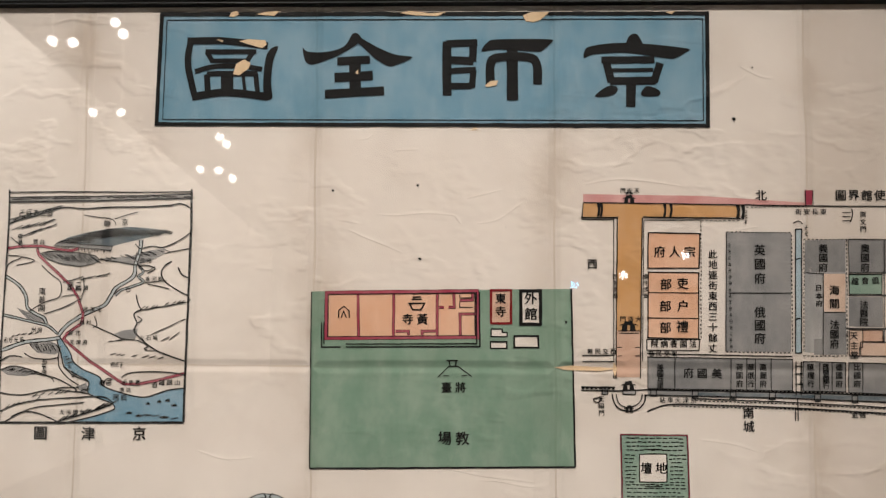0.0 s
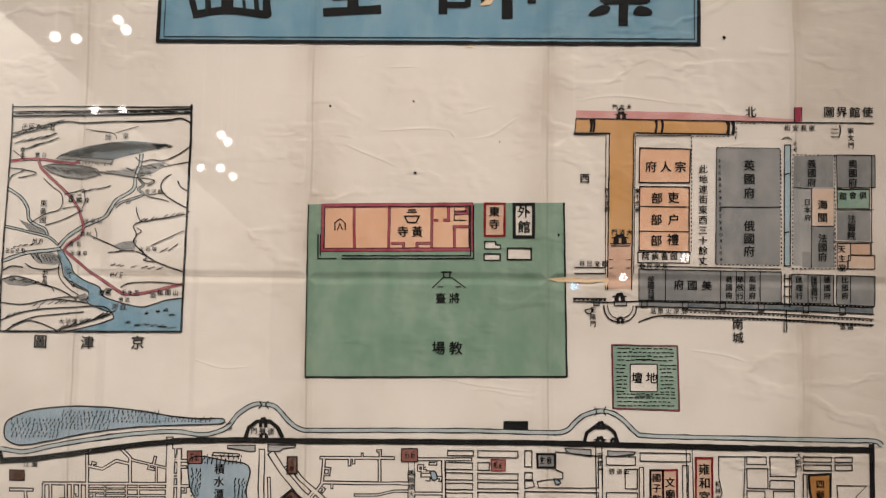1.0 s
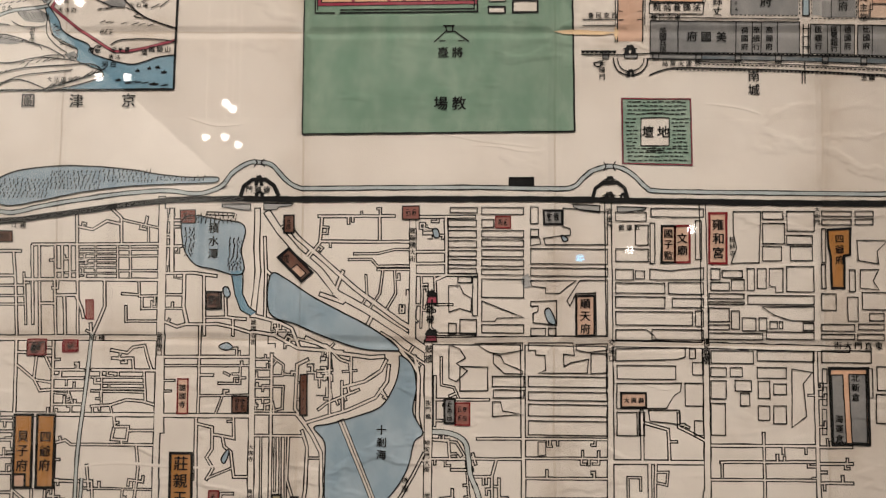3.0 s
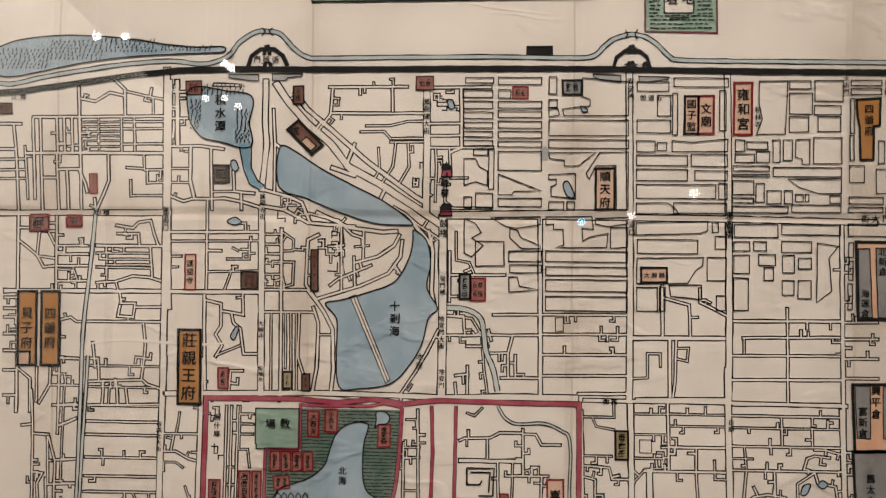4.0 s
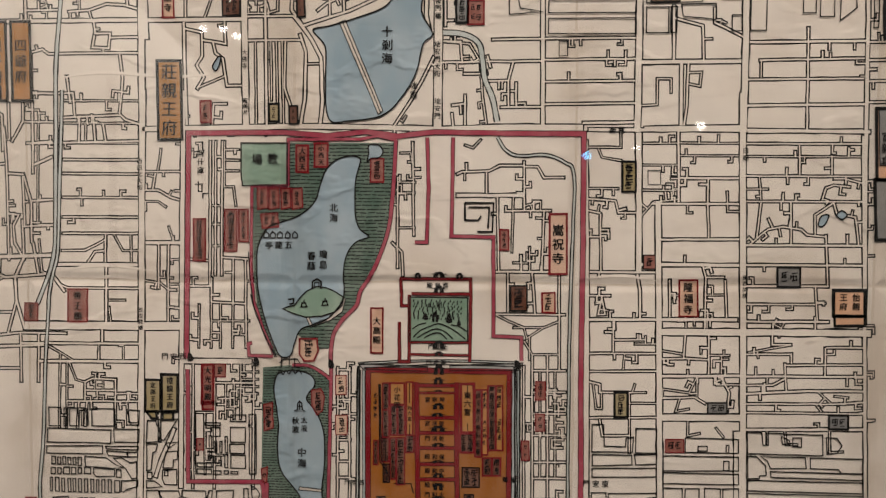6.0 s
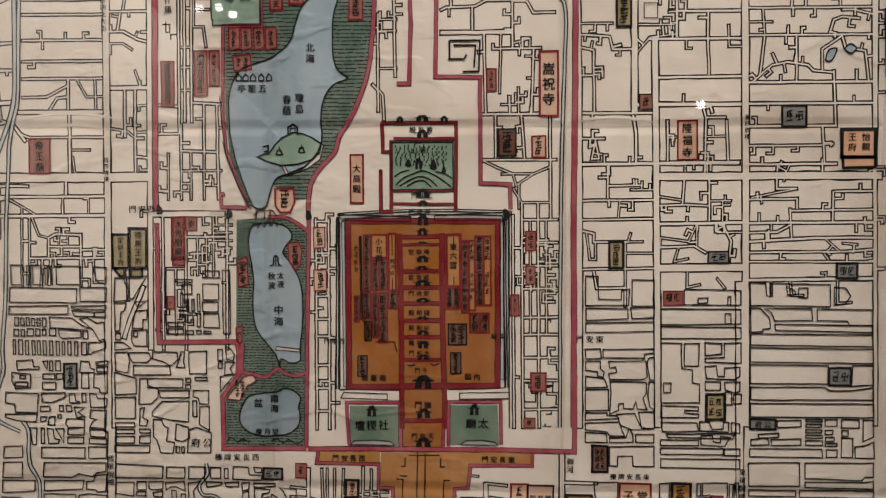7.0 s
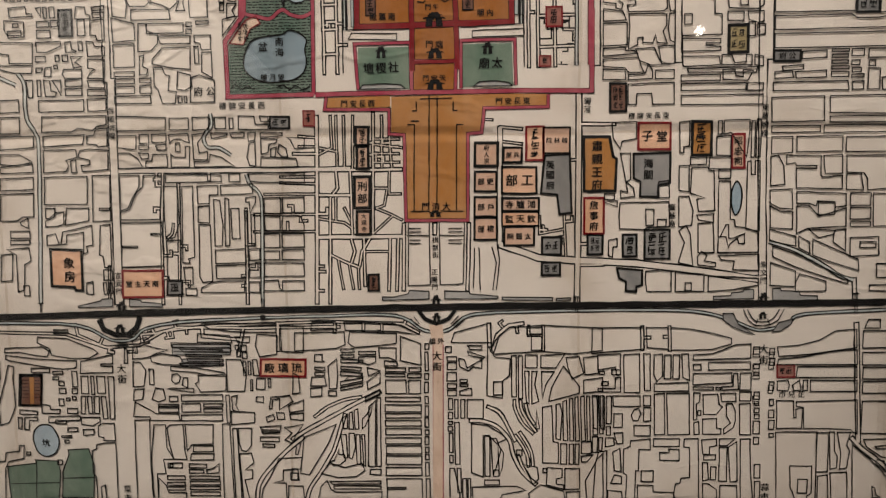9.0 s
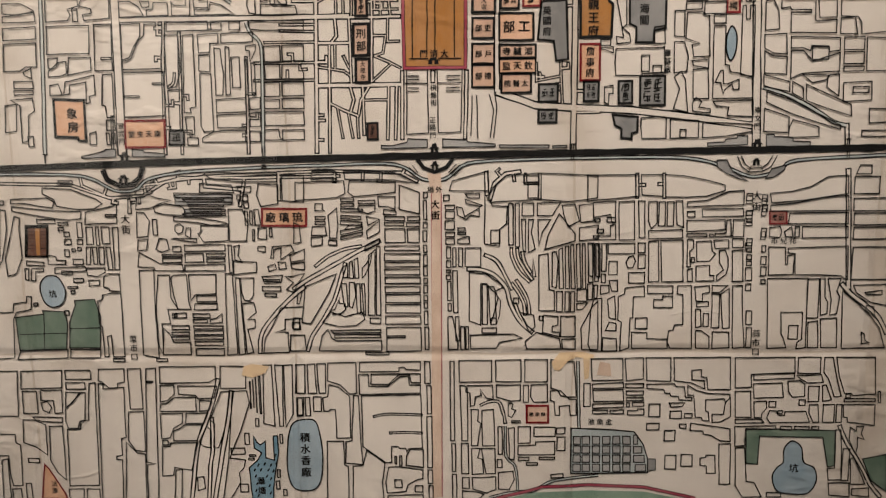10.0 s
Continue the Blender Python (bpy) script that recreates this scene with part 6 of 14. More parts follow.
street(2.87, 165.3, -127.4, 165.7, -170.5)
street(2.05, 169.9, -127.4, 169.2, -158.3, 167.7, -170.5)
street(1.64, 149.3, -139, 158.5, -138.9, 158.6, -148.3)
street(1.64, 149.3, -139, 149.4, -156.5, 136.4, -157.3)
street(1.64, 169.7, -134.8, 178.7, -134.6, 177.9, -144, 169.5, -142.2)
street(3.28, 141.1, -172.5, 205.9, -171.6)
street(4.92, 206.3, 69.6, 207.6, -40.1, 208.2, -113.2, 207.9, -174)
street(2.46, 210.7, -114.4, 289.3, -113.6)
street(2.05, 217.6, -126.5, 287.5, -125.3)
street(2.05, 208.1, -139.5, 287.6, -138.7)
street(2.46, 208, -157, 289.7, -156)
street(2.46, 211.2, -174.8, 287.8, -173.8)
street(2.05, 249.8, -104.7, 250.4, -173.5)
street(1.64, 218.8, -126.5, 218.9, -138.2)
street(3.28, 288.8, -43.7, 289.8, -172.9, 291.9, -286.6)
street(2.05, 289.3, -114.4, 314.4, -114.1)
street(2.05, 289.4, -126.5, 314.5, -126.2)
street(2.05, 289.6, -140.6, 314.6, -140.4)
street(2.05, 289.7, -154.8, 314.7, -154.5)
now = signs
write(4.51, "v", "新街口", -207.8, -36.9)
write(4.51, "v", "護國寺街", -135.2, -26.6)
write(4.51, "v", "後門橋", -0.7, -85.8)
write(4.51, "v", "地安門大街", -1.2, -115.3)
write(4.51, "v", "地安門", -0.8, -154.3)
write(4.92, "v", "北新橋", 208.4, -36.9)
write(4.92, "h", "街寬", 119.2, -174)
write(5.75, "v", "冰窖", -17.3, -143.4)
write(4.1, "v", "西四北大街", -209.7, -196.2)
write(4.1, "v", "大佛寺", -135, -120.8)
write(3.69, "v", "龍頭井", -134.6, -153.9)
now = Drawing("mansion_plot", "ochre mansion plot with a thick black border")
plot("ochre", "ink", 2.05, -318.4, -99.4, -304.4, -99.2, -303.7, -154.2, -317.7, -154.4)
write(9.75, "v", "貝子府", -311.2, -115.7)
now.done()
now = Drawing("mansion_plot", "ochre mansion plot with a thick black border")
plot("ochre", "ink", 2.05, -300.6, -99.2, -287.1, -99.1, -286.4, -154, -299.9, -154.2)
write(9.46, "v", "四爺府", -293.6, -115.9)
now.done()
now = signs
plot("pale", "ink", 1.64, -317.8, -144.4, -308.5, -144.3, -308.4, -154.3, -317.7, -154.4)
now = Drawing("mansion_plot", "ochre mansion plot with a thick black border")
plot("ochre", "ink", 2.05, -196.7, -126.4, -180, -126.3, -179.3, -180.9, -196.1, -181.1)
write(11.54, "v", "莊親王府", -188.3, -134.1)
now.done()
now = Drawing("temple_plot", "small red-edged temple plot")
plot("pale", "red", 1.23, -192.8, -70.4, -184.8, -70.4, -184.5, -96.5, -192.5, -96.6)
write(5.61, "v", "護國寺", -188.7, -77.1)
now.done()
now = Drawing("office_plot", "dark small office plot")
plot("brown", "ink", 1.23, -150.4, -82.9, -138.3, -82.8, -138.2, -95.2, -150.3, -95.3)
bars(-148.6, -93.7, -140, -84.5, 2, 2)
now.done()
now = Drawing("temple_plot", "small red-edged temple plot")
plot("brown", "ink", 1.23, -98.6, -66, -93.2, -66, -92.9, -96.5, -98.3, -96.5)
bars(-96.7, -94.9, -94.9, -67.6, 1, 4)
now.done()
now = Drawing("temple_plot", "small red-edged temple plot")
plot("grey", "ink", 1.64, 11.6, -82.8, 19.4, -82.7, 19.6, -100.8, 11.8, -100.9)
bars(13.4, -99.2, 17.8, -84.4, 1, 3)
now.done()
now = Drawing("temple_plot", "small red-edged temple plot")
plot("maroon", "red", 1.23, 19.8, -85.6, 30.5, -85.5, 30.6, -101.9, 20, -102)
bars(21.6, -100.3, 28.9, -87.2, 2, 2)
now.done()
now = Drawing("office_plot", "dark small office plot")
plot("pale", "ink", 1.64, 144.3, -76.4, 162.8, -76.2, 162.9, -86.8, 144.4, -87)
write(4.49, "h", "大興縣", 148.2, -81.7)
now.done()
now = Drawing("mansion_plot", "ochre mansion plot with a thick black border")
plot("brown", "ink", 1.23, -173, -3.6, -163, -3.5, -162.9, -16.8, -172.9, -16.8)
bars(-171.2, -15.2, -164.7, -5.2, 1, 1)
now.done()
now = Drawing("temple_plot", "small red-edged temple plot")
plot("maroon", "red", 1.23, -310.7, -41.7, -296.3, -41.6, -296.1, -53.3, -310.5, -53.4)
bars(-308.9, -51.7, -297.9, -43.3, 2, 1)
now.done()
now = Drawing("temple_plot", "small red-edged temple plot")
plot("maroon", "red", 1.23, -282.3, -42, -271.3, -41.9, -271.2, -49.8, -282.2, -49.9)
bars(-280.5, -48.2, -273, -43.6, 2, 1)
now.done()
now = Drawing("temple_plot", "small red-edged temple plot")
plot("maroon", "red", 1.23, -166.3, -154.2, -158.8, -154.1, -158.6, -169, -166.1, -169.1)
bars(-164.5, -167.4, -160.4, -155.8, 1, 2)
now.done()
now = Drawing("office_plot", "dark small office plot")
plot("olive", "ink", 1.64, -118, -156.1, -111.3, -156, -111.2, -168.4, -117.8, -168.5)
bars(-116.2, -166.8, -113, -157.7, 1, 2)
now.done()
now = Drawing("temple_plot", "small red-edged temple plot")
plot("brown", "ink", 1.23, -103.9, -157.6, -98, -157.5, -97.9, -169.9, -103.7, -170)
bars(-102.1, -168.3, -99.7, -159.2, 1, 2)
now.done()
now = Drawing("granary_plot", "grey granary plot with a peach lane")
plot("orange", "ink", 2.2, 298.6, -56, 326.8, -55.7, 327, -111.7, 300.1, -112)
plot("grey", "ink", 0.8, 300.2, -60.9, 308.3, -60.8, 310.2, -110.7, 300.9, -110.4)
plot("grey", "ink", 0.8, 312.7, -60.3, 325.2, -60.2, 325.4, -110.5, 314.2, -110.6)
write(6.4, "v", "海運倉", 305, -93.2)
write(6.4, "v", "北新倉", 317.5, -62.7)
now.done()
now = Drawing("granary_plot", "grey granary plot with a peach court")
plot("orange", "ink", 2.2, 296, -158.9, 330.5, -158.4, 331.2, -206.5, 297.6, -207.2)
plot("grey", "ink", 0.7, 297.6, -159.7, 308.5, -159.5, 308.8, -197.7, 299.2, -197.4)
plot("grey", "ink", 0.7, 317.7, -159.8, 328.9, -159.6, 329.6, -197.3, 318, -197.5)
write(7.4, "v", "興平倉", 312.5, -163.1)
write(7, "v", "富新倉", 303.2, -177.9)
now.done()
now = Drawing("granary_plot", "grey granary plot")
plot("grey", "ink", 2.2, 296.3, -206.8, 328, -206.3, 329.9, -247, 298.2, -247.9)
write(7, "v", "舊太倉", 308.7, -226)
now.done()

# imperial city
now = Drawing("western_gardens", "blue lakes in dark green gardens")
plot("darkgreen", "none", 0, -129.4, -214.5, -104.4, -214.5, -104.2, -182.9, -30.2, -183, -32, -213.7, -34.9, -241.6, -42.5, -263, -53.8, -284.1, -57.6, -295.4, -70.5, -309.8, -75.1, -326.6, -85.1, -327.4, -98, -317.6, -108.8, -332.5, -114.9, -331.5, -126.3, -304.1, -129.5, -270.1)
hatch(2.5, 6, -128.7, -214.5, -104.4, -214.5, -104.2, -182.9, -30.2, -183, -32, -213.7, -34.9, -241.6, -42.5, -263, -53.8, -284.1, -57.6, -295.4, -70.5, -309.8, -75.1, -326.6, -85.1, -327.4, -98, -317.6, -108.8, -332.5, -114.9, -331.5, -126.3, -304.1, -129.5, -270.1)
plot("sage", "ink", 0.8, -137.6, -183.2, -105, -183.3, -105.1, -213, -137, -213, -137, -209.3, -137.8, -209.3)
lake(-54.5, -193.7, -62, -192.2, -71.5, -195.2, -78.6, -202.6, -82.4, -213, -85.5, -223.1, -93.1, -230.9, -100.7, -235.4, -111.4, -238.8, -119, -242.2, -123.6, -249.3, -126.7, -258.8, -126.8, -270.1, -126.1, -285.2, -122.8, -301.1, -117.2, -317.8, -111.1, -331.8, -103.4, -332.1, -100.3, -323, -95.7, -313.4, -86.5, -309.9, -76.6, -305.3, -67.5, -294.7, -65.2, -284.9, -65.9, -276.6, -64.8, -265.3, -61.4, -256.7, -56.1, -251.4, -48.1, -248, -54.2, -242.8, -57.2, -234.2, -57.9, -221.2, -57.2, -208.2, -54.9, -198.9)
lake(-48.1, -184.5, -41.4, -184.8, -38.4, -189.3, -41.4, -193.3, -46.6, -193.7, -49.3, -195.9, -48.5, -190.7)
plot("sage", "ink", 0.9, -108.6, -299.1, -104.8, -297.6, -100.2, -296.4, -96.4, -291.1, -91.8, -286.5, -84.5, -283.1, -78.1, -283.8, -72, -286.4, -65.9, -290.5, -66.7, -296.2, -71.7, -300.8, -81.2, -303.8, -92.6, -304.7, -101.8, -302.1)
plot("paper", "ink", 0.6, -65.9, -290.1, -64.4, -291.7, -66.7, -300.7, -75.1, -306.8, -85.8, -310.7, -86.5, -309.2, -76.6, -305.3, -69, -297.7)
plot("paper", "ink", 0.6, -92.2, -304.7, -90.3, -304.3, -87.3, -310.7, -88.8, -311.9)
stroke(1.2, -87.6, -284.2, -87.6, -279.7, -84.5, -277.8, -81.5, -279.7, -81.5, -284.6)
stroke(0.7, -86.1, -283.5, -86.1, -280.4, -83, -280.4, -83, -283.8)
stroke(0.9, -95.6, -297.5, -91.4, -297.5, -92.6, -294.8, -94.9, -294.8, -95.6, -297.5)
stroke(1.1, -95.6, -294.9, -91.8, -294.5)
stroke(0.8, -93.7, -294.8, -93.3, -292.2)
stroke(0.9, -80.8, -296.3, -76.6, -296.3, -77.7, -293.6, -80, -293.6, -80.8, -296.3)
stroke(1.1, -80.8, -293.6, -77, -293.2)
stroke(0.8, -78.9, -293.6, -78.5, -291)
stroke(1.1, -104.8, -292.6, -101, -291.9, -101, -295.3, -104, -295.7)
stroke(0.8, -121.7, -249.3, -121.7, -246.7, -120.1, -244.8, -118.2, -246.7, -118.3, -249.3, -121.7, -249.3)
stroke(0.8, -117.1, -249.3, -117.1, -246.7, -115.6, -244.8, -113.7, -246.7, -113.7, -249.3, -117.1, -249.3)
stroke(0.8, -112.2, -249.3, -112.2, -246.7, -110.6, -244.8, -108.7, -246.7, -108.7, -249.3, -112.2, -249.3)
stroke(0.8, -106.8, -249.3, -106.8, -246.7, -105.3, -244.8, -103.4, -246.7, -103.4, -249.3, -106.8, -249.3)
stroke(0.8, -101.5, -249.3, -101.5, -246.7, -100, -244.8, -98.1, -246.7, -98.1, -249.3, -101.5, -249.3)
plot("maroon", "red", 0.9, -126.4, -214.9, -119.2, -214.5, -118.9, -228, -126.1, -229.5)
bars(-125.3, -226.8, -120.4, -216.7, 1, 3)
plot("maroon", "red", 0.9, -118.1, -214.9, -111.2, -214.5, -110.9, -227.9, -117.8, -229.5)
bars(-116.9, -226.8, -112.4, -216.7, 1, 3)
plot("maroon", "red", 0.9, -109.7, -214.9, -103.3, -214.5, -102.9, -227.9, -109.4, -229.4)
bars(-108.6, -226.8, -104.5, -216.7, 1, 3)
plot("maroon", "red", 0.9, -102.1, -214.9, -94.9, -214.5, -94.6, -227.9, -101.8, -229.4)
bars(-101, -226.8, -96.1, -216.7, 1, 3)
plot("maroon", "red", 0.9, -123.9, -232.8, -112.1, -232.1, -111.4, -241.4, -122.8, -242.6)
bars(-122.4, -240.3, -112.9, -234.3, 2, 2)
write(6.4, "v", "北海", -72.7, -227.9)
write(5.65, "h", "亭龍五", -118.2, -254.3)
write(6.4, "v", "瓊島", -79.9, -260.5)
write(6.4, "v", "春蔭", -88.3, -261.6)
write(8, "h", "場", -126.6, -194.7)
write(8, "h", "教", -115.6, -194)
plot("darkgreen", "none", 0, -122.9, -340.7, -105.7, -339, -89.9, -339.1, -79.4, -344.8, -74.6, -349.4, -76.5, -442, -85, -444.3, -96.4, -440.8, -104.1, -445.7, -119.4, -442.6, -120.2, -425.9, -123.6, -422, -124.1, -411.4)
hatch(1.9, 2.3, -122.5, -341.4, -105.7, -339, -89.9, -339.1, -79.4, -344.8, -74.9, -349.4, -76.9, -441.2, -85, -443.9, -96.4, -440.8, -104.1, -445.4, -119, -442.3, -119.8, -425.9, -123.6, -422, -123.7, -411.4)
lake(-114.3, -349.7, -111.2, -344.5, -102, -342.4, -92.6, -343.6, -87, -347.7, -86, -353, -90.2, -358.2, -91.8, -363, -87.4, -368.7, -82.6, -376.2, -79.7, -386, -78.8, -397.3, -79.4, -411.6, -80.9, -426.8, -81, -434.4, -87.5, -436.3, -94, -433.6, -95.2, -438.5, -97.3, -430.5, -103.7, -422.9, -109.3, -415.3, -112.1, -405.8, -112.6, -392.6, -111.6, -381.3, -113.2, -370, -114.9, -358.7)
plot("paper", "ink", 0.6, -96.8, -425.2, -80.5, -426.8, -80.5, -428.7, -97.3, -427.5)
brush(0.8, -112.7, -345.3, -110.4, -342.3, -108.5, -345.7, -106.6, -342.3, -104.4, -345, -102, -341.6, -99.8, -344.6, -97.5, -341.7, -95.3, -345.1)
stroke(0.9, -100.7, -371.2, -93.1, -371.3, -95, -370.1, -95.3, -365.6, -96.8, -364.1, -98.3, -366, -98.4, -370.1, -100.7, -371.2)
stroke(0.7, -96.8, -364.8, -96.9, -370.5)
stroke(0.8, -98.4, -367.8, -95.3, -367.9)
plot("maroon", "red", 0.8, -88.3, -356.3, -81.8, -354.9, -79.3, -360.5, -80.6, -371, -84.5, -373.9, -88.1, -367.2)
plot("maroon", "red", 0.8, -122.3, -366.9, -116.2, -365.4, -115.4, -383.5, -122, -385.7)
plot("maroon", "red", 0.8, -124.1, -412.9, -119.9, -411.4, -120.1, -422.8, -123.6, -422)
bars(-86.8, -371, -81, -357.8, 1, 3)
bars(-121.6, -383.5, -116.6, -368.4, 1, 3)
bars(-123.4, -420.5, -120.5, -413.7, 1, 1)
write(5.2, "v", "太液", -93.6, -377.6)
write(5.6, "v", "秋波", -99.7, -378)
write(6.8, "v", "中海", -95.2, -400.6)
now.done()
now = Drawing("south_gardens", "blue lake and green altar grounds")
plot("darkgreen", "none", 0, -119.4, -443.4, -104.2, -446.9, -96.4, -441.9, -85, -445, -76.6, -442.4, -77.4, -492.9, -132.5, -493, -131.7, -460.2)
hatch(1.86, 2.23, -119.4, -443.8, -104.2, -446.9, -96.4, -441.9, -85, -445, -76.9, -442.8, -77.8, -492.5, -132.1, -492.6, -131.4, -460.6)
lake(-115.9, -459.1, -106.7, -456.8, -96.7, -455.7, -92.4, -453.4, -86.7, -454.6, -81.1, -459.5, -82.3, -465.7, -81.3, -472.5, -83.7, -480.2, -91.5, -484.8, -105, -486, -114.6, -484.1, -121.4, -478.3, -122.4, -471, -119.9, -464.1)
plot("blush", "red", 0.8, -131, -461, -125.4, -453.3, -119.5, -446.1, -113.3, -444.2, -110.7, -448.8, -117.3, -451.8, -122.2, -461.8)
bars(-125.7, -459.5, -118.3, -447.6, 2, 3)
brush(0.8, -131.3, -489.9, -128.1, -487.2, -124.3, -490.2, -120.4, -487.9, -115.9, -490.6)
brush(0.8, -101.2, -489.8, -97.3, -487.9, -92.8, -490.6, -88.9, -488.3, -84.3, -491, -79.7, -488.7)
write(6, "v", "南海", -98.7, -460.3)
write(6.4, "h", "盆", -109.5, -463.3)
write(4.6, "h", "樓月望", -109.5, -482.9)
now.done()
now = Drawing("altar_ground", "dark green walled altar ground")
plot("altargreen", "none", 0, -47.9, -464.9, -14.5, -465, -14.8, -491.3, -48.3, -491.3)
plot("midgrey", "ink", 0.7, -47.5, -491.3, -45.2, -488.7, -32.2, -487.9, -20.8, -488.6, -17.8, -491.3)
red_line(1.49, -14, -491.7, -14.1, -462.3, -50.2, -462.6, -48.3, -491.7)
hall(-33.1, -468, 8, 7.6)
write(7.4, "h", "壇", -41.3, -477.9)
write(7.4, "h", "稷", -33.3, -477.9)
write(7.4, "h", "社", -25.3, -477.5)
now.done()
now = Drawing("altar_ground", "dark green walled altar ground")
plot("altargreen", "none", 0, 19.1, -463.9, 50.7, -463.5, 51.8, -489.7, 18.6, -490.9)
plot("midgrey", "ink", 0.7, 26.1, -490.5, 29.9, -487.8, 40.5, -487.1, 48.8, -488.6, 51, -490.5)
red_line(1.49, 18.2, -491.7, 18.4, -461.6, 52.6, -461.3, 53.3, -490.1)
hall(35.3, -466.5, 8, 7.6)
write(7.4, "h", "廟", 33, -476)
write(7.4, "h", "太", 41.3, -475.7)
now.done()
now = Drawing("imperial_wall", "crimson imperial wall line")
red_line(2.26, -177.3, -335, -174.7, -176.5, -107.1, -176, -77, -178.2, -50.7, -175.3, -28.3, -178.3, -2.2, -175.4, 49.7, -176.3, 99.8, -176.4, 100.2, -258, 99.9, -340.2, 100.8, -408.3, 101, -478.1)
red_line(1.88, -176.6, -342.7, -176.7, -423, -123.9, -422.3, -122.4, -428.8, -123.3, -444.4)
red_line(1.4, -104.8, -213, -104.6, -180.7, -77.1, -180.7, -53.8, -180.4, -42.5, -178.2, -29, -181.2)
red_line(1.3, -104.8, -213, -130.2, -213.4, -131, -270.1, -129.3, -293.5, -123.2, -311.7, -114.9, -331.5)
red_curve(1.7, -29.4, -181.2, -30.9, -210, -34.2, -241.6, -41.3, -263.3, -47, -275.4, -53.8, -285.6, -56.8, -296.1, -66, -305.6, -72.1, -315.1, -74.4, -326.6, -74.4, -341.8)
red_line(1.4, -130.6, -323.2, -133.3, -324, -132.6, -332.4, -115.7, -332.6)
stroke(0.8, -132.8, -258.8, -131.8, -278.4, -129.3, -296.6, -123.3, -313.2, -114.2, -333)
stroke(0.7, -131.5, -289, -127.8, -303.4, -118.7, -323.1, -113, -333)
red_line(1.51, -74.3, -333, -74.7, -359.1, -76, -411.7, -77.5, -494.1)
red_curve(1.4, -102, -338.7, -89.9, -339.1, -79.4, -344.8, -74.6, -349.4)
red_curve(1.5, -120.6, -442.6, -111.8, -444.6, -104.1, -445.7, -96.4, -440.4, -90.7, -443.5, -83.1, -445, -76.5, -442)
red_line(1.8, -120.1, -422.8, -121, -442.6, -133.7, -459.5, -133.7, -494.9, -77.5, -494.1)
red_line(1.86, -76.2, -494.3, -46.3, -493.9, 1.9, -493.8, 57.2, -493.7, 101.8, -494.3, 101.7, -442.9)
red_line(1.51, -7.8, -179.1, -6.5, -213.8, -7.8, -251.7, -16.1, -251.7)
red_line(1.51, 10.1, -179.1, 9.9, -213.8, 9.4, -247.2, 38.5, -247.8, 39.1, -316.6, 58.5, -317.2, 58.7, -333.8)
solid(-176.5, -336.6, -175.7, -330.4, -172.6, -333.5, -172.6, -336.5)
solid(-129.5, -339.2, -128.7, -333.1, -125.6, -335.4, -125.6, -339.2)
solid(-76.3, -340.3, -75.9, -334.2, -72.8, -336.4, -72.8, -340.2)
solid(54.3, -339.1, 54.2, -333.1, 58, -335.3, 58, -339.1)
stroke(0.75, -111, -337.5, -108, -334.5, -98.4, -334.4, -95.7, -338.2)
stroke(0.75, -109.5, -333.7, -109.5, -340.6)
stroke(0.75, -104.1, -332.9, -104.2, -340.5)
stroke(0.75, -100.3, -333.6, -100.3, -340.5)
now.done()
now = Drawing("temple_plot", "small red-edged temple plot")
plot("maroon", "red", 1.51, -98.9, -184.9, -90.6, -184.9, -90.6, -203.4, -99, -203.4)
write(4.93, "v", "大西天", -94.7, -188.7)
now.done()
now = Drawing("temple_plot", "small red-edged temple plot")
plot("maroon", "red", 1.51, -86.1, -183.4, -77, -183.4, -77.1, -199.7, -86.1, -199.7)
write(4.26, "v", "小西天", -81.5, -186.9)
now.done()
now = Drawing("temple_plot", "small red-edged temple plot")
plot("maroon", "red", 1.13, -47, -193.8, -38, -193.8, -38, -210.1, -47, -210.1)
bars(-45.5, -208.6, -39.5, -195.3, 1, 3)
now.done()
now = Drawing("temple_plot", "small red-edged temple plot")
plot("maroon", "red", 1.13, -171.5, -236.4, -163.1, -236.4, -163.4, -265.7, -171.8, -265.8)
bars(-170.3, -264.3, -164.6, -237.9, 1, 5)
now.done()
now = Drawing("temple_plot", "small red-edged temple plot")
plot("maroon", "red", 1.13, -149.3, -229.6, -140.9, -229.6, -141.1, -258.9, -149.5, -258.9)
bars(-148, -257.4, -142.4, -231.1, 1, 5)
now.done()
now = Drawing("temple_plot", "small red-edged temple plot")
plot("maroon", "red", 1.13, -139.4, -229.6, -132.9, -229.6, -133.1, -252.1, -139.5, -252.1)
bars(-138, -250.6, -134.4, -231.1, 1, 4)
now.done()
now = Drawing("temple_plot", "small red-edged temple plot")
plot("pale", "red", 1.3, -96.6, -320.2, -84.4, -320, -83.6, -328.5, -86.8, -335.6, -93.4, -335.8, -96.8, -331)
bars(-94.9, -332.8, -85.7, -321.3, 1, 2)
now.done()
now = Drawing("temple_plot", "small red-edged temple plot")
plot("pale", "red", 1.51, 77, -231.5, 88.8, -231.4, 89.3, -272.9, 77.4, -273)
write(8.67, "v", "嵩祝寺", 83, -242.6)
now.done()
now = Drawing("temple_plot", "small red-edged temple plot")
plot("maroon", "red", 1.13, 42.9, -242.6, 48.9, -242.6, 49, -256.7, 43, -256.7)
bars(44.5, -255.3, 47.4, -244.1, 1, 3)
now.done()
now = Drawing("temple_plot", "small red-edged temple plot")
plot("brown", "ink", 1.13, 50.7, -281.3, 61.9, -281.3, 62.1, -298.5, 50.9, -298.5)
bars(52.4, -297, 60.4, -282.8, 1, 2)
now.done()
now = Drawing("temple_plot", "small red-edged temple plot")
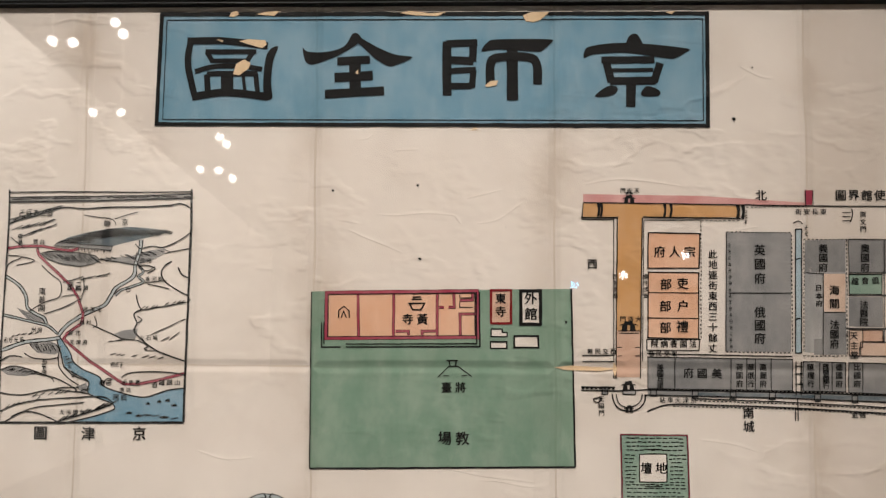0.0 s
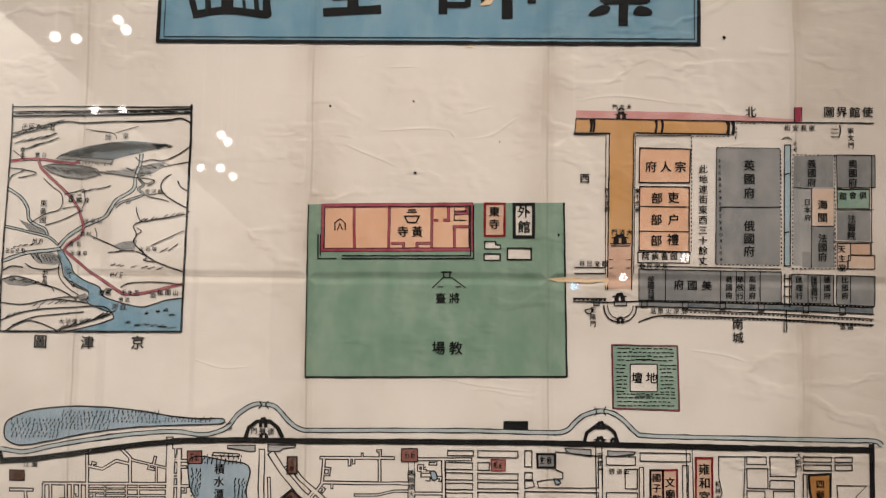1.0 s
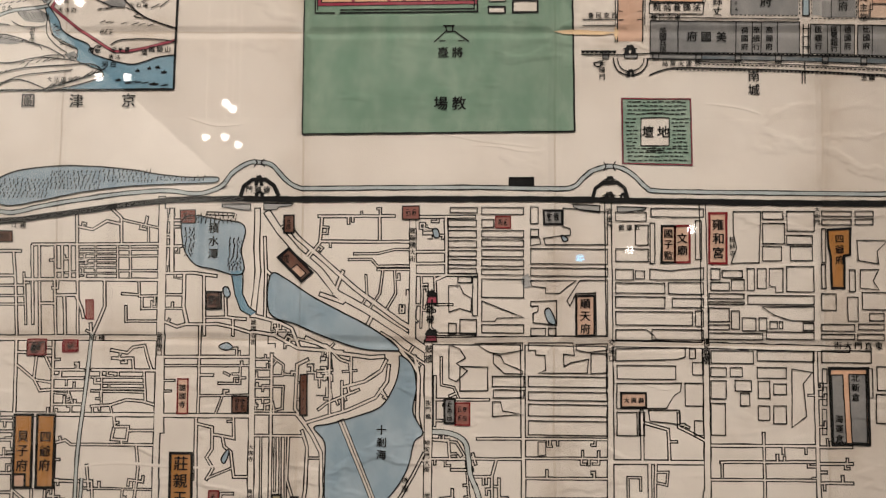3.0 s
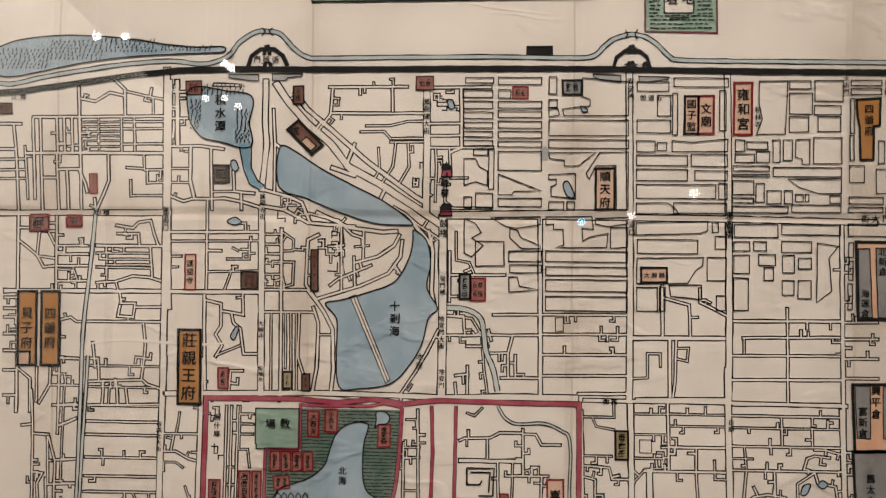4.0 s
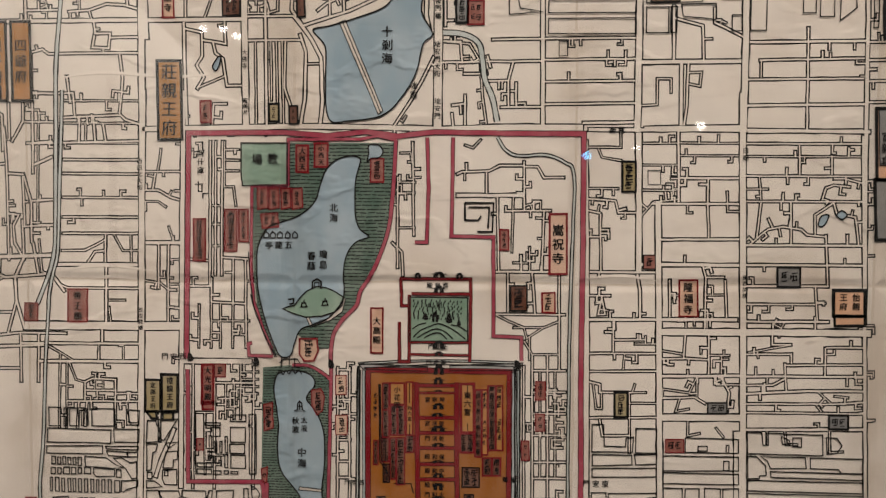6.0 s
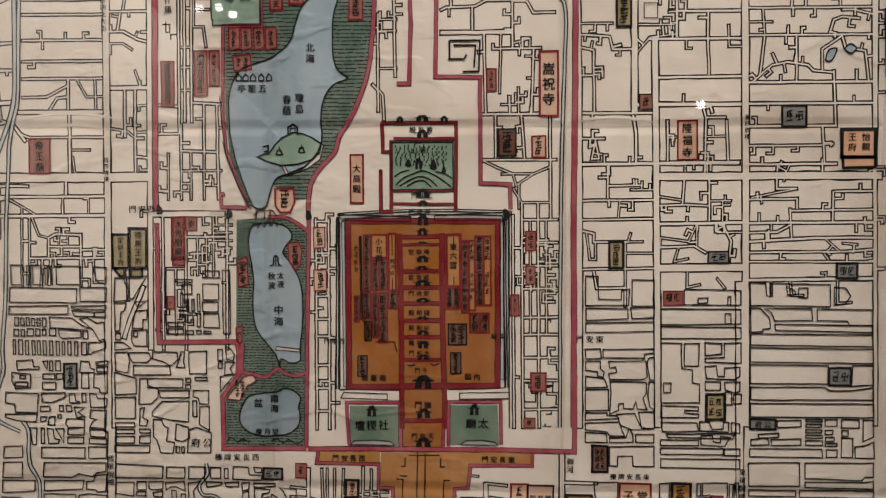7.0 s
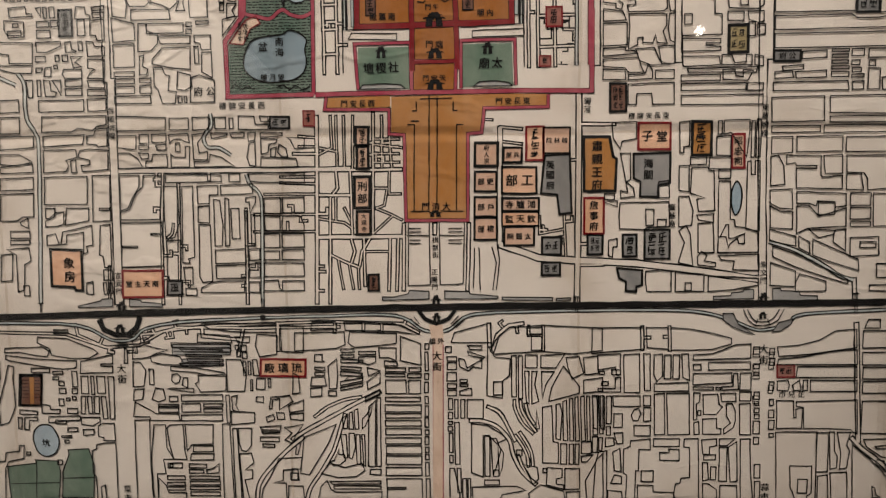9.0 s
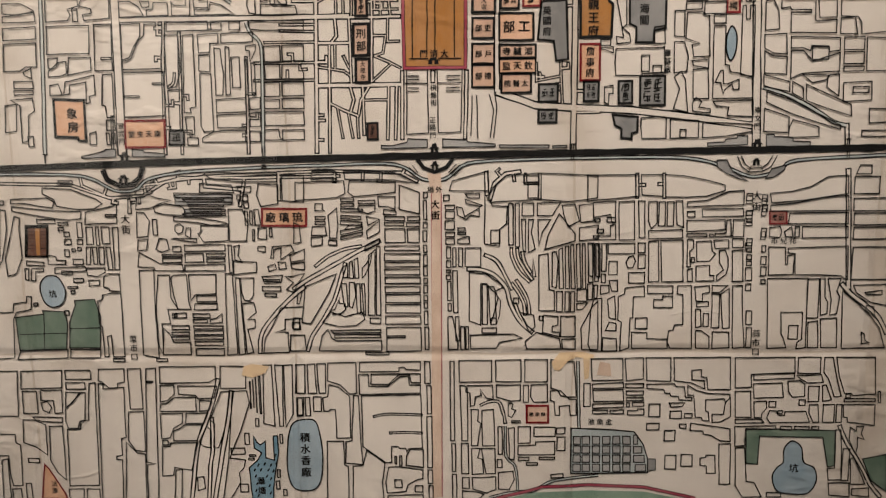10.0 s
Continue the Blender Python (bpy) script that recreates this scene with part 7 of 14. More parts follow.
plot("pale", "red", 1.13, 72.4, -286.1, 81.3, -286, 81.5, -299.8, 72.6, -299.9)
bars(74, -298.4, 79.9, -287.5, 1, 2)
now.done()
now = Drawing("temple_plot", "small red-edged temple plot")
plot("pale", "red", 1.13, -46.6, -298, -38.2, -297.9, -38.2, -329.3, -46.5, -329.4)
write(5.96, "v", "大高殿", -42.4, -306.9)
now.done()
now = Drawing("temple_plot", "small red-edged temple plot")
plot("pale", "red", 1.13, 166.1, -276.3, 178.6, -276.2, 179.2, -301.4, 166.7, -301.5)
write(6.95, "v", "隆福寺", 172.5, -281.2)
now.done()
now = Drawing("mansion_plot", "ochre mansion plot with a thick black border")
plot("orange", "ink", 2.26, 270.6, -282.4, 291.6, -282.3, 292.1, -300, 271.1, -300.1)
now.done()
now = Drawing("mansion_plot", "ochre mansion plot with a thick black border")
plot("orange", "ink", 1.88, 271.8, -300.1, 292.1, -300, 292.3, -306.6, 272, -306.8)
now.done()
now = Drawing("office_plot", "dark small office plot")
plot("grey", "ink", 1.51, 232.4, -267.1, 247.7, -267.1, 248, -280.3, 232.8, -280.4)
bars(234.2, -278.9, 246.3, -268.6, 2, 1)
now.done()
now = Drawing("office_plot", "dark small office plot")
plot("olive", "ink", 1.51, 126.2, -195.4, 135.3, -195.4, 135.7, -215.9, 126.5, -215.9)
bars(127.9, -214.5, 133.9, -196.9, 1, 3)
now.done()
now = Drawing("temple_plot", "small red-edged temple plot")
plot("maroon", "ink", 0.75, 141.6, -259.4, 149.7, -259.3, 149.8, -269, 141.7, -269)
bars(143.2, -267.5, 148.2, -260.8, 1, 1)
now.done()
now = Drawing("office_plot", "dark small office plot")
plot("olive", "ink", 1.51, 123.2, -355, 132.1, -354.9, 132.4, -371.9, 123.5, -372)
bars(124.9, -370.5, 130.7, -356.5, 1, 3)
now.done()
now = Drawing("office_plot", "dark small office plot")
plot("grey", "ink", 1.13, 187.1, -361.1, 200.3, -361, 200.5, -368.5, 187.2, -368.7)
bars(188.7, -367.1, 198.9, -362.5, 2, 1)
now.done()
now = Drawing("office_plot", "dark small office plot")
plot("grey", "ink", 1.51, 269.5, -368.5, 282.6, -368.3, 282.9, -378.1, 269.8, -378.2)
bars(271.2, -376.7, 281.2, -369.9, 2, 1)
now.done()
now = Drawing("temple_plot", "small red-edged temple plot")
plot("maroon", "red", 0.75, 158.7, -387.1, 171.3, -386.9, 171.5, -396, 158.9, -396.2)
bars(160.3, -394.6, 169.9, -388.5, 2, 1)
now.done()
now = Drawing("temple_plot", "small red-edged temple plot")
plot("maroon", "red", 1.13, -261.9, -286.7, -247.9, -286.6, -248.3, -309.6, -262.3, -309.7)
write(6.4, "v", "帝王廟", -255.2, -291.2)
now.done()
now = Drawing("temple_plot", "small red-edged temple plot")
plot("maroon", "red", 0.75, -293.3, -296.8, -283.9, -296.8, -284.2, -309, -293.6, -309.1)
bars(-292, -307.5, -285.5, -298.3, 1, 2)
now.done()
now = Drawing("mansion_plot", "ochre mansion plot with a thick black border")
plot("olive", "ink", 1.88, -206.9, -350.7, -196, -350.6, -196.3, -372.9, -207.2, -373)
write(4.37, "v", "定郡王府", -201.5, -354.3)
now.done()
now = Drawing("ponds", "blue ponds and green plots")
plot("olive", "ink", 1.88, -206.5, -373, -199.5, -372.9, -198.7, -378.3, -202.6, -378.4)
now.done()
now = Drawing("mansion_plot", "ochre mansion plot with a thick black border")
plot("olive", "ink", 2.26, -195.2, -346.7, -183.6, -346.6, -183.9, -372.8, -195.6, -372.9)
write(5.21, "v", "禮親王府", -189.4, -350.8)
now.done()
now = Drawing("mansion_plot", "ochre mansion plot with a thick black border")
plot("olive", "ink", 1.88, -194.8, -373.7, -187, -373.6, -187.1, -379, -194.9, -379.1)
now.done()
now = Drawing("office_plot", "dark small office plot")
plot("grey", "ink", 1.51, -241.9, -438.1, -233.3, -437.9, -233.6, -454.4, -242.2, -454.6)
bars(-240.6, -453, -234.9, -439.5, 1, 3)
now.done()
now = Drawing("temple_plot", "small red-edged temple plot")
plot("maroon", "red", 0.75, -294.8, -436.5, -286.9, -436.4, -287.1, -445.1, -295, -445.2)
bars(-293.4, -443.6, -288.5, -438, 1, 1)
now.done()
now = Drawing("temple_plot", "small red-edged temple plot")
plot("maroon", "red", 1.88, -166.1, -339.2, -158, -339.1, -158.3, -366.7, -166.4, -366.8)
write(5.55, "v", "大光明殿", -162.1, -343.4)
now.done()
now = Drawing("temple_plot", "small red-edged temple plot")
plot("maroon", "red", 1.51, -166, -365.6, -158.2, -365.6, -158.3, -371, -166, -371)
now.done()
now = Drawing("temple_plot", "small red-edged temple plot")
plot("maroon", "red", 0.75, -157.2, -338.7, -149.5, -338.6, -149.6, -347.8, -157.3, -347.9)
bars(-155.7, -346.3, -151.1, -340.2, 1, 1)
now.done()
now = Drawing("temple_plot", "small red-edged temple plot")
plot("maroon", "red", 0.75, -170.1, -391.9, -165.5, -391.9, -165.6, -400.4, -170.2, -400.4)
bars(-168.7, -398.9, -167, -393.4, 1, 1)
now.done()
now = Drawing("temple_plot", "small red-edged temple plot")
plot("pale", "red", 0.75, -71.3, -345.6, -63.7, -345.5, -63.7, -359.2, -71.3, -359.3)
bars(-69.8, -357.7, -65.2, -347, 1, 2)
now.done()
now = Drawing("temple_plot", "small red-edged temple plot")
plot("pale", "red", 0.75, -71.4, -373.8, -62.9, -373.7, -63, -387.5, -71.4, -387.6)
bars(-69.8, -386.1, -64.5, -375.3, 1, 2)
now.done()
now = Drawing("temple_plot", "small red-edged temple plot")
plot("maroon", "red", 0.75, 68.6, -348, 75.3, -348, 75.5, -360.8, 68.7, -360.9)
bars(70.2, -359.4, 73.9, -349.5, 1, 2)
now.done()
now = Drawing("temple_plot", "small red-edged temple plot")
plot("maroon", "red", 0.75, 68.9, -370.7, 74.9, -370.7, 75, -382.8, 69, -382.9)
bars(70.5, -381.3, 73.4, -372.2, 1, 2)
now.done()
now = Drawing("temple_plot", "small red-edged temple plot")
plot("maroon", "red", 0.75, 59.3, -389.8, 64.5, -389.8, 64.7, -403.5, 59.4, -403.6)
bars(60.9, -402, 63.1, -391.3, 1, 2)
now.done()
now = Drawing("temple_plot", "small red-edged temple plot")
plot("maroon", "red", 1.13, 72.7, -441.7, 82.5, -441.5, 82.6, -453.8, 72.8, -454)
bars(74.3, -452.4, 81, -443.1, 1, 2)
now.done()
now = Drawing("office_plot", "dark small office plot")
plot("grey", "ink", 1.51, 266.3, -437, 280.3, -436.8, 280.6, -448.2, 266.7, -448.4)
bars(268.1, -446.9, 278.9, -438.4, 2, 1)
now.done()
now = Drawing("office_plot", "dark small office plot")
plot("olive", "ink", 1.88, 187.6, -455.1, 199.5, -454.9, 199.9, -471.7, 188, -471.9)
bars(189.4, -470.4, 198.1, -456.4, 2, 2)
now.done()
now = Drawing("ponds", "blue ponds and green plots")
now.done()

# hill and palace
now = Drawing("palace_moat", "grey moat round the palace")
plot("midgrey", "ink", 0.7, -55.5, -336.9, -6.9, -338.5, -6.9, -341.9, -52.2, -341)
plot("midgrey", "ink", 0.7, 8.8, -337.6, 59.6, -335.2, 57, -340.3, 8.8, -341.3)
plot("moat", "ink", 0.45, -56.3, -340.6, -54.5, -340.6, -54.2, -451.9, -56.9, -451.9)
plot("moat", "ink", 0.45, -52.6, -341.8, -50.7, -341.8, -50, -452, -51.9, -452)
plot("moat", "ink", 0.45, 51.4, -341.7, 53.7, -341.8, 54.9, -446.1, 52.6, -446.1)
plot("moat", "ink", 0.45, 55.9, -340.3, 58.1, -340.3, 58.6, -446.1, 56.4, -446.1)
plot("white", "ink", 0.6, -51.6, -455.8, -22.8, -456.6, -22.8, -460.4, -54, -459.6)
plot("white", "ink", 0.6, 25.6, -455.5, 58.6, -454.8, 58.6, -459, 25.6, -459.7)
now.done()
now = Drawing("palace", "ochre walled palace with black halls")
plot("green", "ink", 0.75, -19.7, -289.9, 20.9, -289.7, 21.1, -320.5, -19.7, -320.8)
red_line(1.51, -26.6, -277.2, 23, -277, 23.1, -287.4, -18.2, -287.7)
red_line(1.51, -20.5, -296, -25, -296, -25.8, -277.2)
red_line(1.51, -19.7, -288.4, -19.6, -335.2, -26.4, -335.3, -26.5, -307.3)
red_line(1.51, 23.1, -288.2, 22.7, -334.8)
red_line(1.13, -19.6, -321.6, 22.6, -321.3)
red_line(1.13, -19.6, -329.9, 22.6, -330.3)
grass(-17.5, -292.2, 18.7, -306.2, 1.7, 2.2, 0.8)
solid(-9.9, -305.3, -8.4, -300.4, -6.1, -305.3)
hall(-1.6, -303.4, 6.02, 7.53)
solid(5.9, -307.1, 8.2, -300.3, 10.5, -307)
solid(13.5, -309.3, 15, -304.8, 16.5, -309.3)
brush(0.9, -16.7, -317.8, -11.5, -313, -4, -309.8, 1.2, -308.4, 7.9, -310.7, 14.5, -314.8, 19.7, -318.9)
brush(0.9, -14.1, -318.5, -7.8, -314.6, -1, -312.1, 5.6, -314, 10.8, -318.8)
brush(0.9, -9.3, -318.6, -3.3, -315.3, 1.9, -315, 6.7, -319.1)
brush(0.9, -17.4, -312.2, -12.9, -309.3, -7.7, -307.9)
brush(0.9, 9.4, -308.9, 15.3, -310.1, 20.5, -313.4)
hall(-13.8, -274.9, 6.02, 4.52)
hall(0.9, -274.1, 11.29, 4.52)
hall(15.2, -274.8, 6.78, 4.52)
hall(0.9, -284.2, 9.79, 5.27)
hall(1.1, -322.9, 11.29, 6.02)
hall(1.2, -340.3, 9.79, 7.53)
hall(1.2, -329.4, 8.28, 3.76)
plot("palace", "none", 0, -46.9, -343, 50.5, -342.2, 50, -449.7, -47.6, -450.6)
plot("palace", "none", 0, -12.4, -448.4, 15.1, -448, 15.3, -479.7, -12.3, -480.2)
plot("paper", "none", 0, -51.5, -453.7, -13.1, -453.1, -13.1, -460.8, -51.5, -462.3)
plot("paper", "none", 0, 16.6, -452.6, 53.1, -452, 53.2, -459.7, 16.7, -461.1)
plot("brown", "red", 0.94, -38.2, -350.6, -33.6, -350.5, -33.6, -369.2, -38.1, -369.2)
plot("brown", "red", 0.94, -38.1, -369.6, -33.6, -369.6, -33.5, -389.1, -38.1, -389.1)
plot("ochre", "red", 1.13, -32.8, -350.5, -23, -350.4, -22.9, -365.3, -32.8, -365.4)
plot("brown", "red", 1.13, -32.4, -366.1, -27.9, -366.1, -27.8, -387.1, -32.4, -387.2)
plot("brown", "red", 1.13, -27.5, -366.1, -22.6, -366, -22.5, -387, -27.5, -387.1)
plot("ochre", "red", 1.13, -21.5, -349.7, -16.9, -349.6, -16.8, -387, -21.4, -387)
plot("brown", "red", 0.94, -38.9, -388.4, -33.5, -388.3, -33.5, -406.3, -38.9, -406.4)
plot("brown", "red", 0.94, -32.8, -389.1, -28.6, -389, -28.5, -418.6, -32.7, -418.6)
plot("brown", "red", 0.94, -28.2, -389, -22.5, -388.9, -22.4, -422.3, -28.1, -422.4)
plot("brown", "red", 0.94, -21.7, -387, -16, -387, -16, -399.2, -21.7, -399.3)
plot("brown", "red", 0.75, -44.6, -391.1, -41.2, -391.1, -41.2, -408.4, -44.6, -408.4)
plot("brown", "ink", 0.75, -37.7, -407.9, -33.1, -407.9, -33.1, -421, -37.7, -421)
plot("ochre", "red", 1.88, 16.7, -350.4, 25.8, -350.3, 26, -384.5, 17, -384.6)
plot("brown", "red", 1.51, 16.2, -385.4, 26, -385.3, 26.1, -398.7, 16.3, -398.8)
plot("brown", "red", 1.13, 26.6, -354.5, 31.1, -354.4, 31.5, -401.6, 26.9, -401.7)
plot("ochre", "red", 1.13, 31.5, -354.4, 35.2, -354.4, 35.6, -400.1, 31.8, -400.1)
plot("brown", "red", 1.13, 35.6, -351.4, 40.9, -351.3, 41.2, -396.9, 36, -397)
plot("ochre", "red", 1.13, 41.2, -351.3, 45.7, -351.3, 46.2, -396.9, 41.6, -396.9)
plot("brown", "red", 1.13, 32.2, -402.4, 38.6, -402.3, 38.7, -414.9, 32.3, -415)
plot("brown", "red", 1.13, 39, -402.3, 44.7, -402.2, 44.8, -414.9, 39.1, -414.9)
plot("brown", "ink", 0.94, 17.9, -409.5, 30, -409.3, 30.1, -423.1, 18, -423.3)
plot("brown", "ink", 0.75, -42.3, -431.1, -36.2, -431, -36.1, -445, -42.3, -445)
plot("brown", "ink", 0.75, 19.5, -428.7, 26.3, -428.6, 26.4, -442.4, 19.6, -442.5)
stroke(0.56, -19.2, -350.4, -19.1, -364.1)
stroke(0.56, -19.1, -379.3, -19.1, -387)
stroke(0.56, 21.3, -351.5, 21.3, -359.1)
stroke(0.56, 21.5, -378.1, 21.5, -383.4)
stroke(0.75, -40.8, -351.4, -40, -406.4, -36.9, -410.2, -34.7, -414.8)
stroke(0.75, -39.7, -351.3, -38.9, -404.9, -35.8, -409.5)
bars(-37.8, -368.9, -34, -351.3, 1, 4)
bars(-37.7, -388.8, -34, -370.3, 1, 4)
bars(-32, -386.8, -28.3, -366.9, 1, 4)
bars(-27.1, -386.7, -22.9, -366.8, 1, 4)
bars(-38.5, -406, -33.9, -389.1, 1, 3)
bars(-32.4, -417.9, -29, -390.2, 1, 6)
bars(-27.8, -421.7, -22.9, -390.1, 1, 5)
bars(-21.3, -398.9, -16.4, -387.7, 1, 2)
bars(-44.2, -408, -41.6, -391.9, 1, 4)
bars(-44.6, -375.8, -41.6, -356.7, 1, 4)
bars(-37.3, -420.6, -33.5, -408.7, 1, 3)
bars(17, -398, 20.8, -386.5, 1, 3)
bars(21.6, -398, 25.7, -386.4, 1, 3)
bars(27.3, -400.9, 30.7, -355.2, 1, 8)
bars(31.9, -367.3, 34.9, -355.9, 1, 3)
bars(32.2, -394, 35, -374.9, 1, 4)
bars(36.1, -373.4, 40.5, -352.1, 1, 4)
bars(36.3, -396.2, 40.7, -374.8, 1, 4)
bars(41.7, -367.2, 45.4, -352, 1, 3)
bars(41.9, -390.1, 45.6, -374.8, 1, 3)
bars(33.1, -414.3, 38.3, -403.1, 1, 2)
bars(39.9, -414.2, 44.3, -403, 1, 2)
bars(18.7, -422.1, 29.2, -410.5, 2, 2)
bars(-41.9, -444.3, -36.5, -431.8, 1, 3)
bars(20, -441.7, 26, -429.3, 1, 3)
write(3.39, "v", "西六宮", -19.1, -367.9)
red_line(2.82, -48.4, -341.5, 50.5, -341.4, 50.8, -450.5, -48.4, -452.1, -48.4, -341.5)
red_line(2.45, -14.3, -349.6, -13.3, -409.9, -13.1, -480.2)
red_line(2.45, 13.7, -349.3, 14.1, -409.5, 16, -479.7)
red_line(1.88, -13.5, -351.9, 13.7, -351.6)
red_line(1.13, -12.7, -357.2, 13.8, -356.9)
red_line(1.88, -12.7, -374.7, 13.9, -374.4)
red_line(1.88, -12.6, -385.4, 13.9, -385.1)
red_line(1.88, -12.6, -396.1, 14, -395.8)
red_line(1.88, -12.5, -407.6, 14.1, -407.2)
red_line(1.88, -12.5, -418.4, 14.1, -418)
red_line(1.51, -12.5, -433.8, 14.2, -433.4)
red_line(1.88, -12.4, -450.8, 14.3, -450.3)
red_line(1.88, -12.3, -474.8, 14.5, -474.3)
hall(0.9, -348.3, 9.03, 5.27)
hall(1, -366.2, 10.54, 4.52)
hall(0.6, -372.3, 11.29, 3.01)
hall(1, -382.2, 13.55, 4.52)
hall(1.1, -393.6, 12.04, 3.01)
hall(1.1, -405.5, 10.54, 2.26)
hall(1.2, -415.1, 10.54, 3.01)
hall(1.2, -423.2, 9.03, 5.27)
hall(1.3, -431.6, 10.54, 3.76)
hall(1.3, -448.2, 15.06, 9.03)
hall(1.4, -468.7, 10.54, 3.76)
hall(0.9, -355.5, 7.53, 1.51)
write(4.14, "h", "宮寧坤", -6.6, -361.7)
write(4.14, "h", "宮清乾", -6.6, -378.4)
write(4.14, "h", "門清乾", -6.5, -389.1)
write(4.14, "h", "殿和保", -6.5, -402.1)
write(4.14, "h", "殿和中", -6.4, -412.1)
write(4.14, "h", "殿和太", -6.4, -422.1)
write(4.14, "h", "門和太", -6.4, -429)
write(4.14, "h", "門午", -2.5, -440.5)
write(5.27, "v", "東六宮", 21.3, -358.3)
write(4.89, "v", "小花園", -27.9, -355)
stroke(0.75, -40.1, -351.4, -40, -406.4, -36.9, -410.2)
stroke(0.75, -30.1, -421.7, -23.9, -421.6, -17.8, -421.5, -16.3, -428.4)
stroke(0.75, -29.3, -410.1, -27.8, -420.9)
write(4.89, "h", "殿薰南", -37.7, -445.8)
write(4.89, "h", "閣內", 31, -444.6)
stroke(0.75, -9.4, -436.8, -5.6, -437.5, -4, -435.9)
stroke(0.75, 5.9, -435.8, 8.2, -437.3, 11.9, -435.7)
stroke(0.75, -51.5, -340.1, -1.5, -336.6, 53.1, -337.6)
stroke(0.75, -53.8, -341.6, -54.6, -453.8, -14.7, -453.9)
stroke(0.75, -55.3, -338.6, -57.6, -453.8, -57.7, -481.1)
stroke(0.75, 18.1, -453.3, 55.4, -451.9, 54.3, -339.1)
stroke(0.75, 57.3, -339.1, 58.4, -451.9, 58.7, -478.9)
now.done()
now = lanes
canal(1.88, -55.3, -337, -1.5, -334.3, 57.2, -335.3)
canal(1.88, 54.3, -337.6, 56.9, -451.9)
canal(1.88, -55.3, -338.6, -56.1, -453.8)
now = signs
write(5.27, "h", "門安西", -192.7, -333.6)
write(5.27, "h", "門安東", 104.7, -419)
write(5.27, "v", "西什庫", -166.4, -190.7)
write(4.14, "h", "門武神", -6, -335.1)
write(4.52, "h", "殿皇壽", -5.5, -281.6)
write(4.89, "h", "山景", -4.7, -295.1)
write(4.52, "h", "華東", 48.2, -417.5)
write(4.14, "h", "門華西", -63, -421.4)
write(3.76, "v", "東四牌樓", 210.8, -274.2)
write(3.76, "v", "西四牌樓", -210.1, -300.9)
write(4.52, "v", "白廟", 209.4, -187.5)
write(4.14, "h", "門北上", -4.5, -324.5)
write(4.14, "h", "街寬", 119.6, -173.5)
now = Drawing("ponds", "blue ponds and green plots")
write(5.65, "v", "怡親", 285.9, -287.1)
write(5.65, "v", "王府", 277.3, -287.2)
now.done()

# streets west and east of the imperial city
now = lanes
street(4.89, -207.4, -146.7, -208.1, -191.4, -209.1, -259.1, -209.5, -316.2, -211.3, -412.6, -212.8, -483.9)
street(3.76, -178.5, -146.9, -178.8, -175.8, -180.2, -259, -182.2, -427.8)
canal(3.01, -264.5, -146.5, -267.6, -221.4, -269.1, -259.3, -272.5, -274.5, -275.6, -289.8, -277.2, -312.8, -279.4, -343.6, -281.2, -390.2, -284.3, -425.4, -284.7, -445, -292.3, -464.8, -289.4, -476.7, -273.6, -485.1)
street(1.51, -263.9, -154, -210.2, -154.2)
street(1.51, -264.2, -169.6, -210.5, -169.8)
street(1.51, -264.5, -183.5, -210.7, -183.6)
street(1.88, -264.7, -195.3, -210.8, -195.3)
street(1.88, -264.9, -205.1, -211, -205.1)
street(1.88, -265.3, -221.8, -211.2, -221.8)
street(1.88, -265.5, -235.6, -211.4, -235.5)
street(1.88, -265.8, -247.2, -211.6, -247)
street(1.51, -248, -168.9, -248.3, -182.4)
street(3.01, -269.3, -269.2, -211.9, -269)
street(1.88, -269.6, -282.9, -261.9, -285.9, -209.3, -285.7)
street(2.26, -234.4, -269.8, -235.1, -312.5)
street(1.88, -234.8, -247.1, -235.1, -267.5)
street(1.88, -266, -259.3, -249.7, -259.2, -234.8, -251.5)
street(1.88, -247.9, -267.6, -242.7, -260, -235.7, -259.2)
street(1.51, -229, -247.1, -222.6, -259.2, -209.1, -259)
street(1.51, -216.7, -247, -216.5, -267.5)
street(1.51, -234.8, -294.2, -221.2, -294.1)
street(1.51, -231.5, -312.5, -232.9, -299.1)
street(6.4, -293.7, -312.9, -246.8, -312.6, -209.9, -312.4, -180.8, -312.1)
street(1.88, -293.3, -168.8, -271.1, -168.9)
street(1.88, -290.8, -183.8, -271.5, -183.8)
street(1.51, -282, -168.8, -283.5, -240.4)
street(1.51, -283.1, -223.3, -271.5, -223.3)
street(1.51, -283.5, -241.1, -271.8, -241.1)
street(1.51, -282.6, -251.8, -281.1, -274.6, -273.3, -276.5)
street(1.51, -292.6, -263.2, -273.1, -263.1)
street(1.88, -208.3, -203.4, -179.3, -203.4)
street(1.88, -208.5, -216.5, -196.9, -216.5, -187.4, -221.4, -181.7, -223.2)
street(1.88, -198.7, -204.5, -200.8, -215.8)
street(1.51, -208.6, -224.4, -197.1, -224.4, -191.3, -228.1)
street(3.01, -206.3, -253.4, -180.1, -253.3)
street(1.88, -196.7, -253.4, -197.1, -285.6)
street(1.88, -189.8, -253.3, -190.6, -312.2)
street(1.51, -209.2, -279.7, -195.9, -281.8, -190.2, -286.3)
street(1.51, -188.7, -265.1, -182.2, -265.1)
street(1.51, -189, -282.5, -182.4, -282.5)
street(1.51, -189.6, -242.1, -185.7, -253.3)
street(1.51, -194.6, -187.7, -196.8, -202.6)
street(2.26, -297.1, -325.6, -209.7, -325)
street(2.26, -237.8, -312.6, -238, -324)
street(2.63, -284.2, -338.3, -209.9, -337.7)
street(1.51, -279.8, -325.5, -258.9, -337.7)
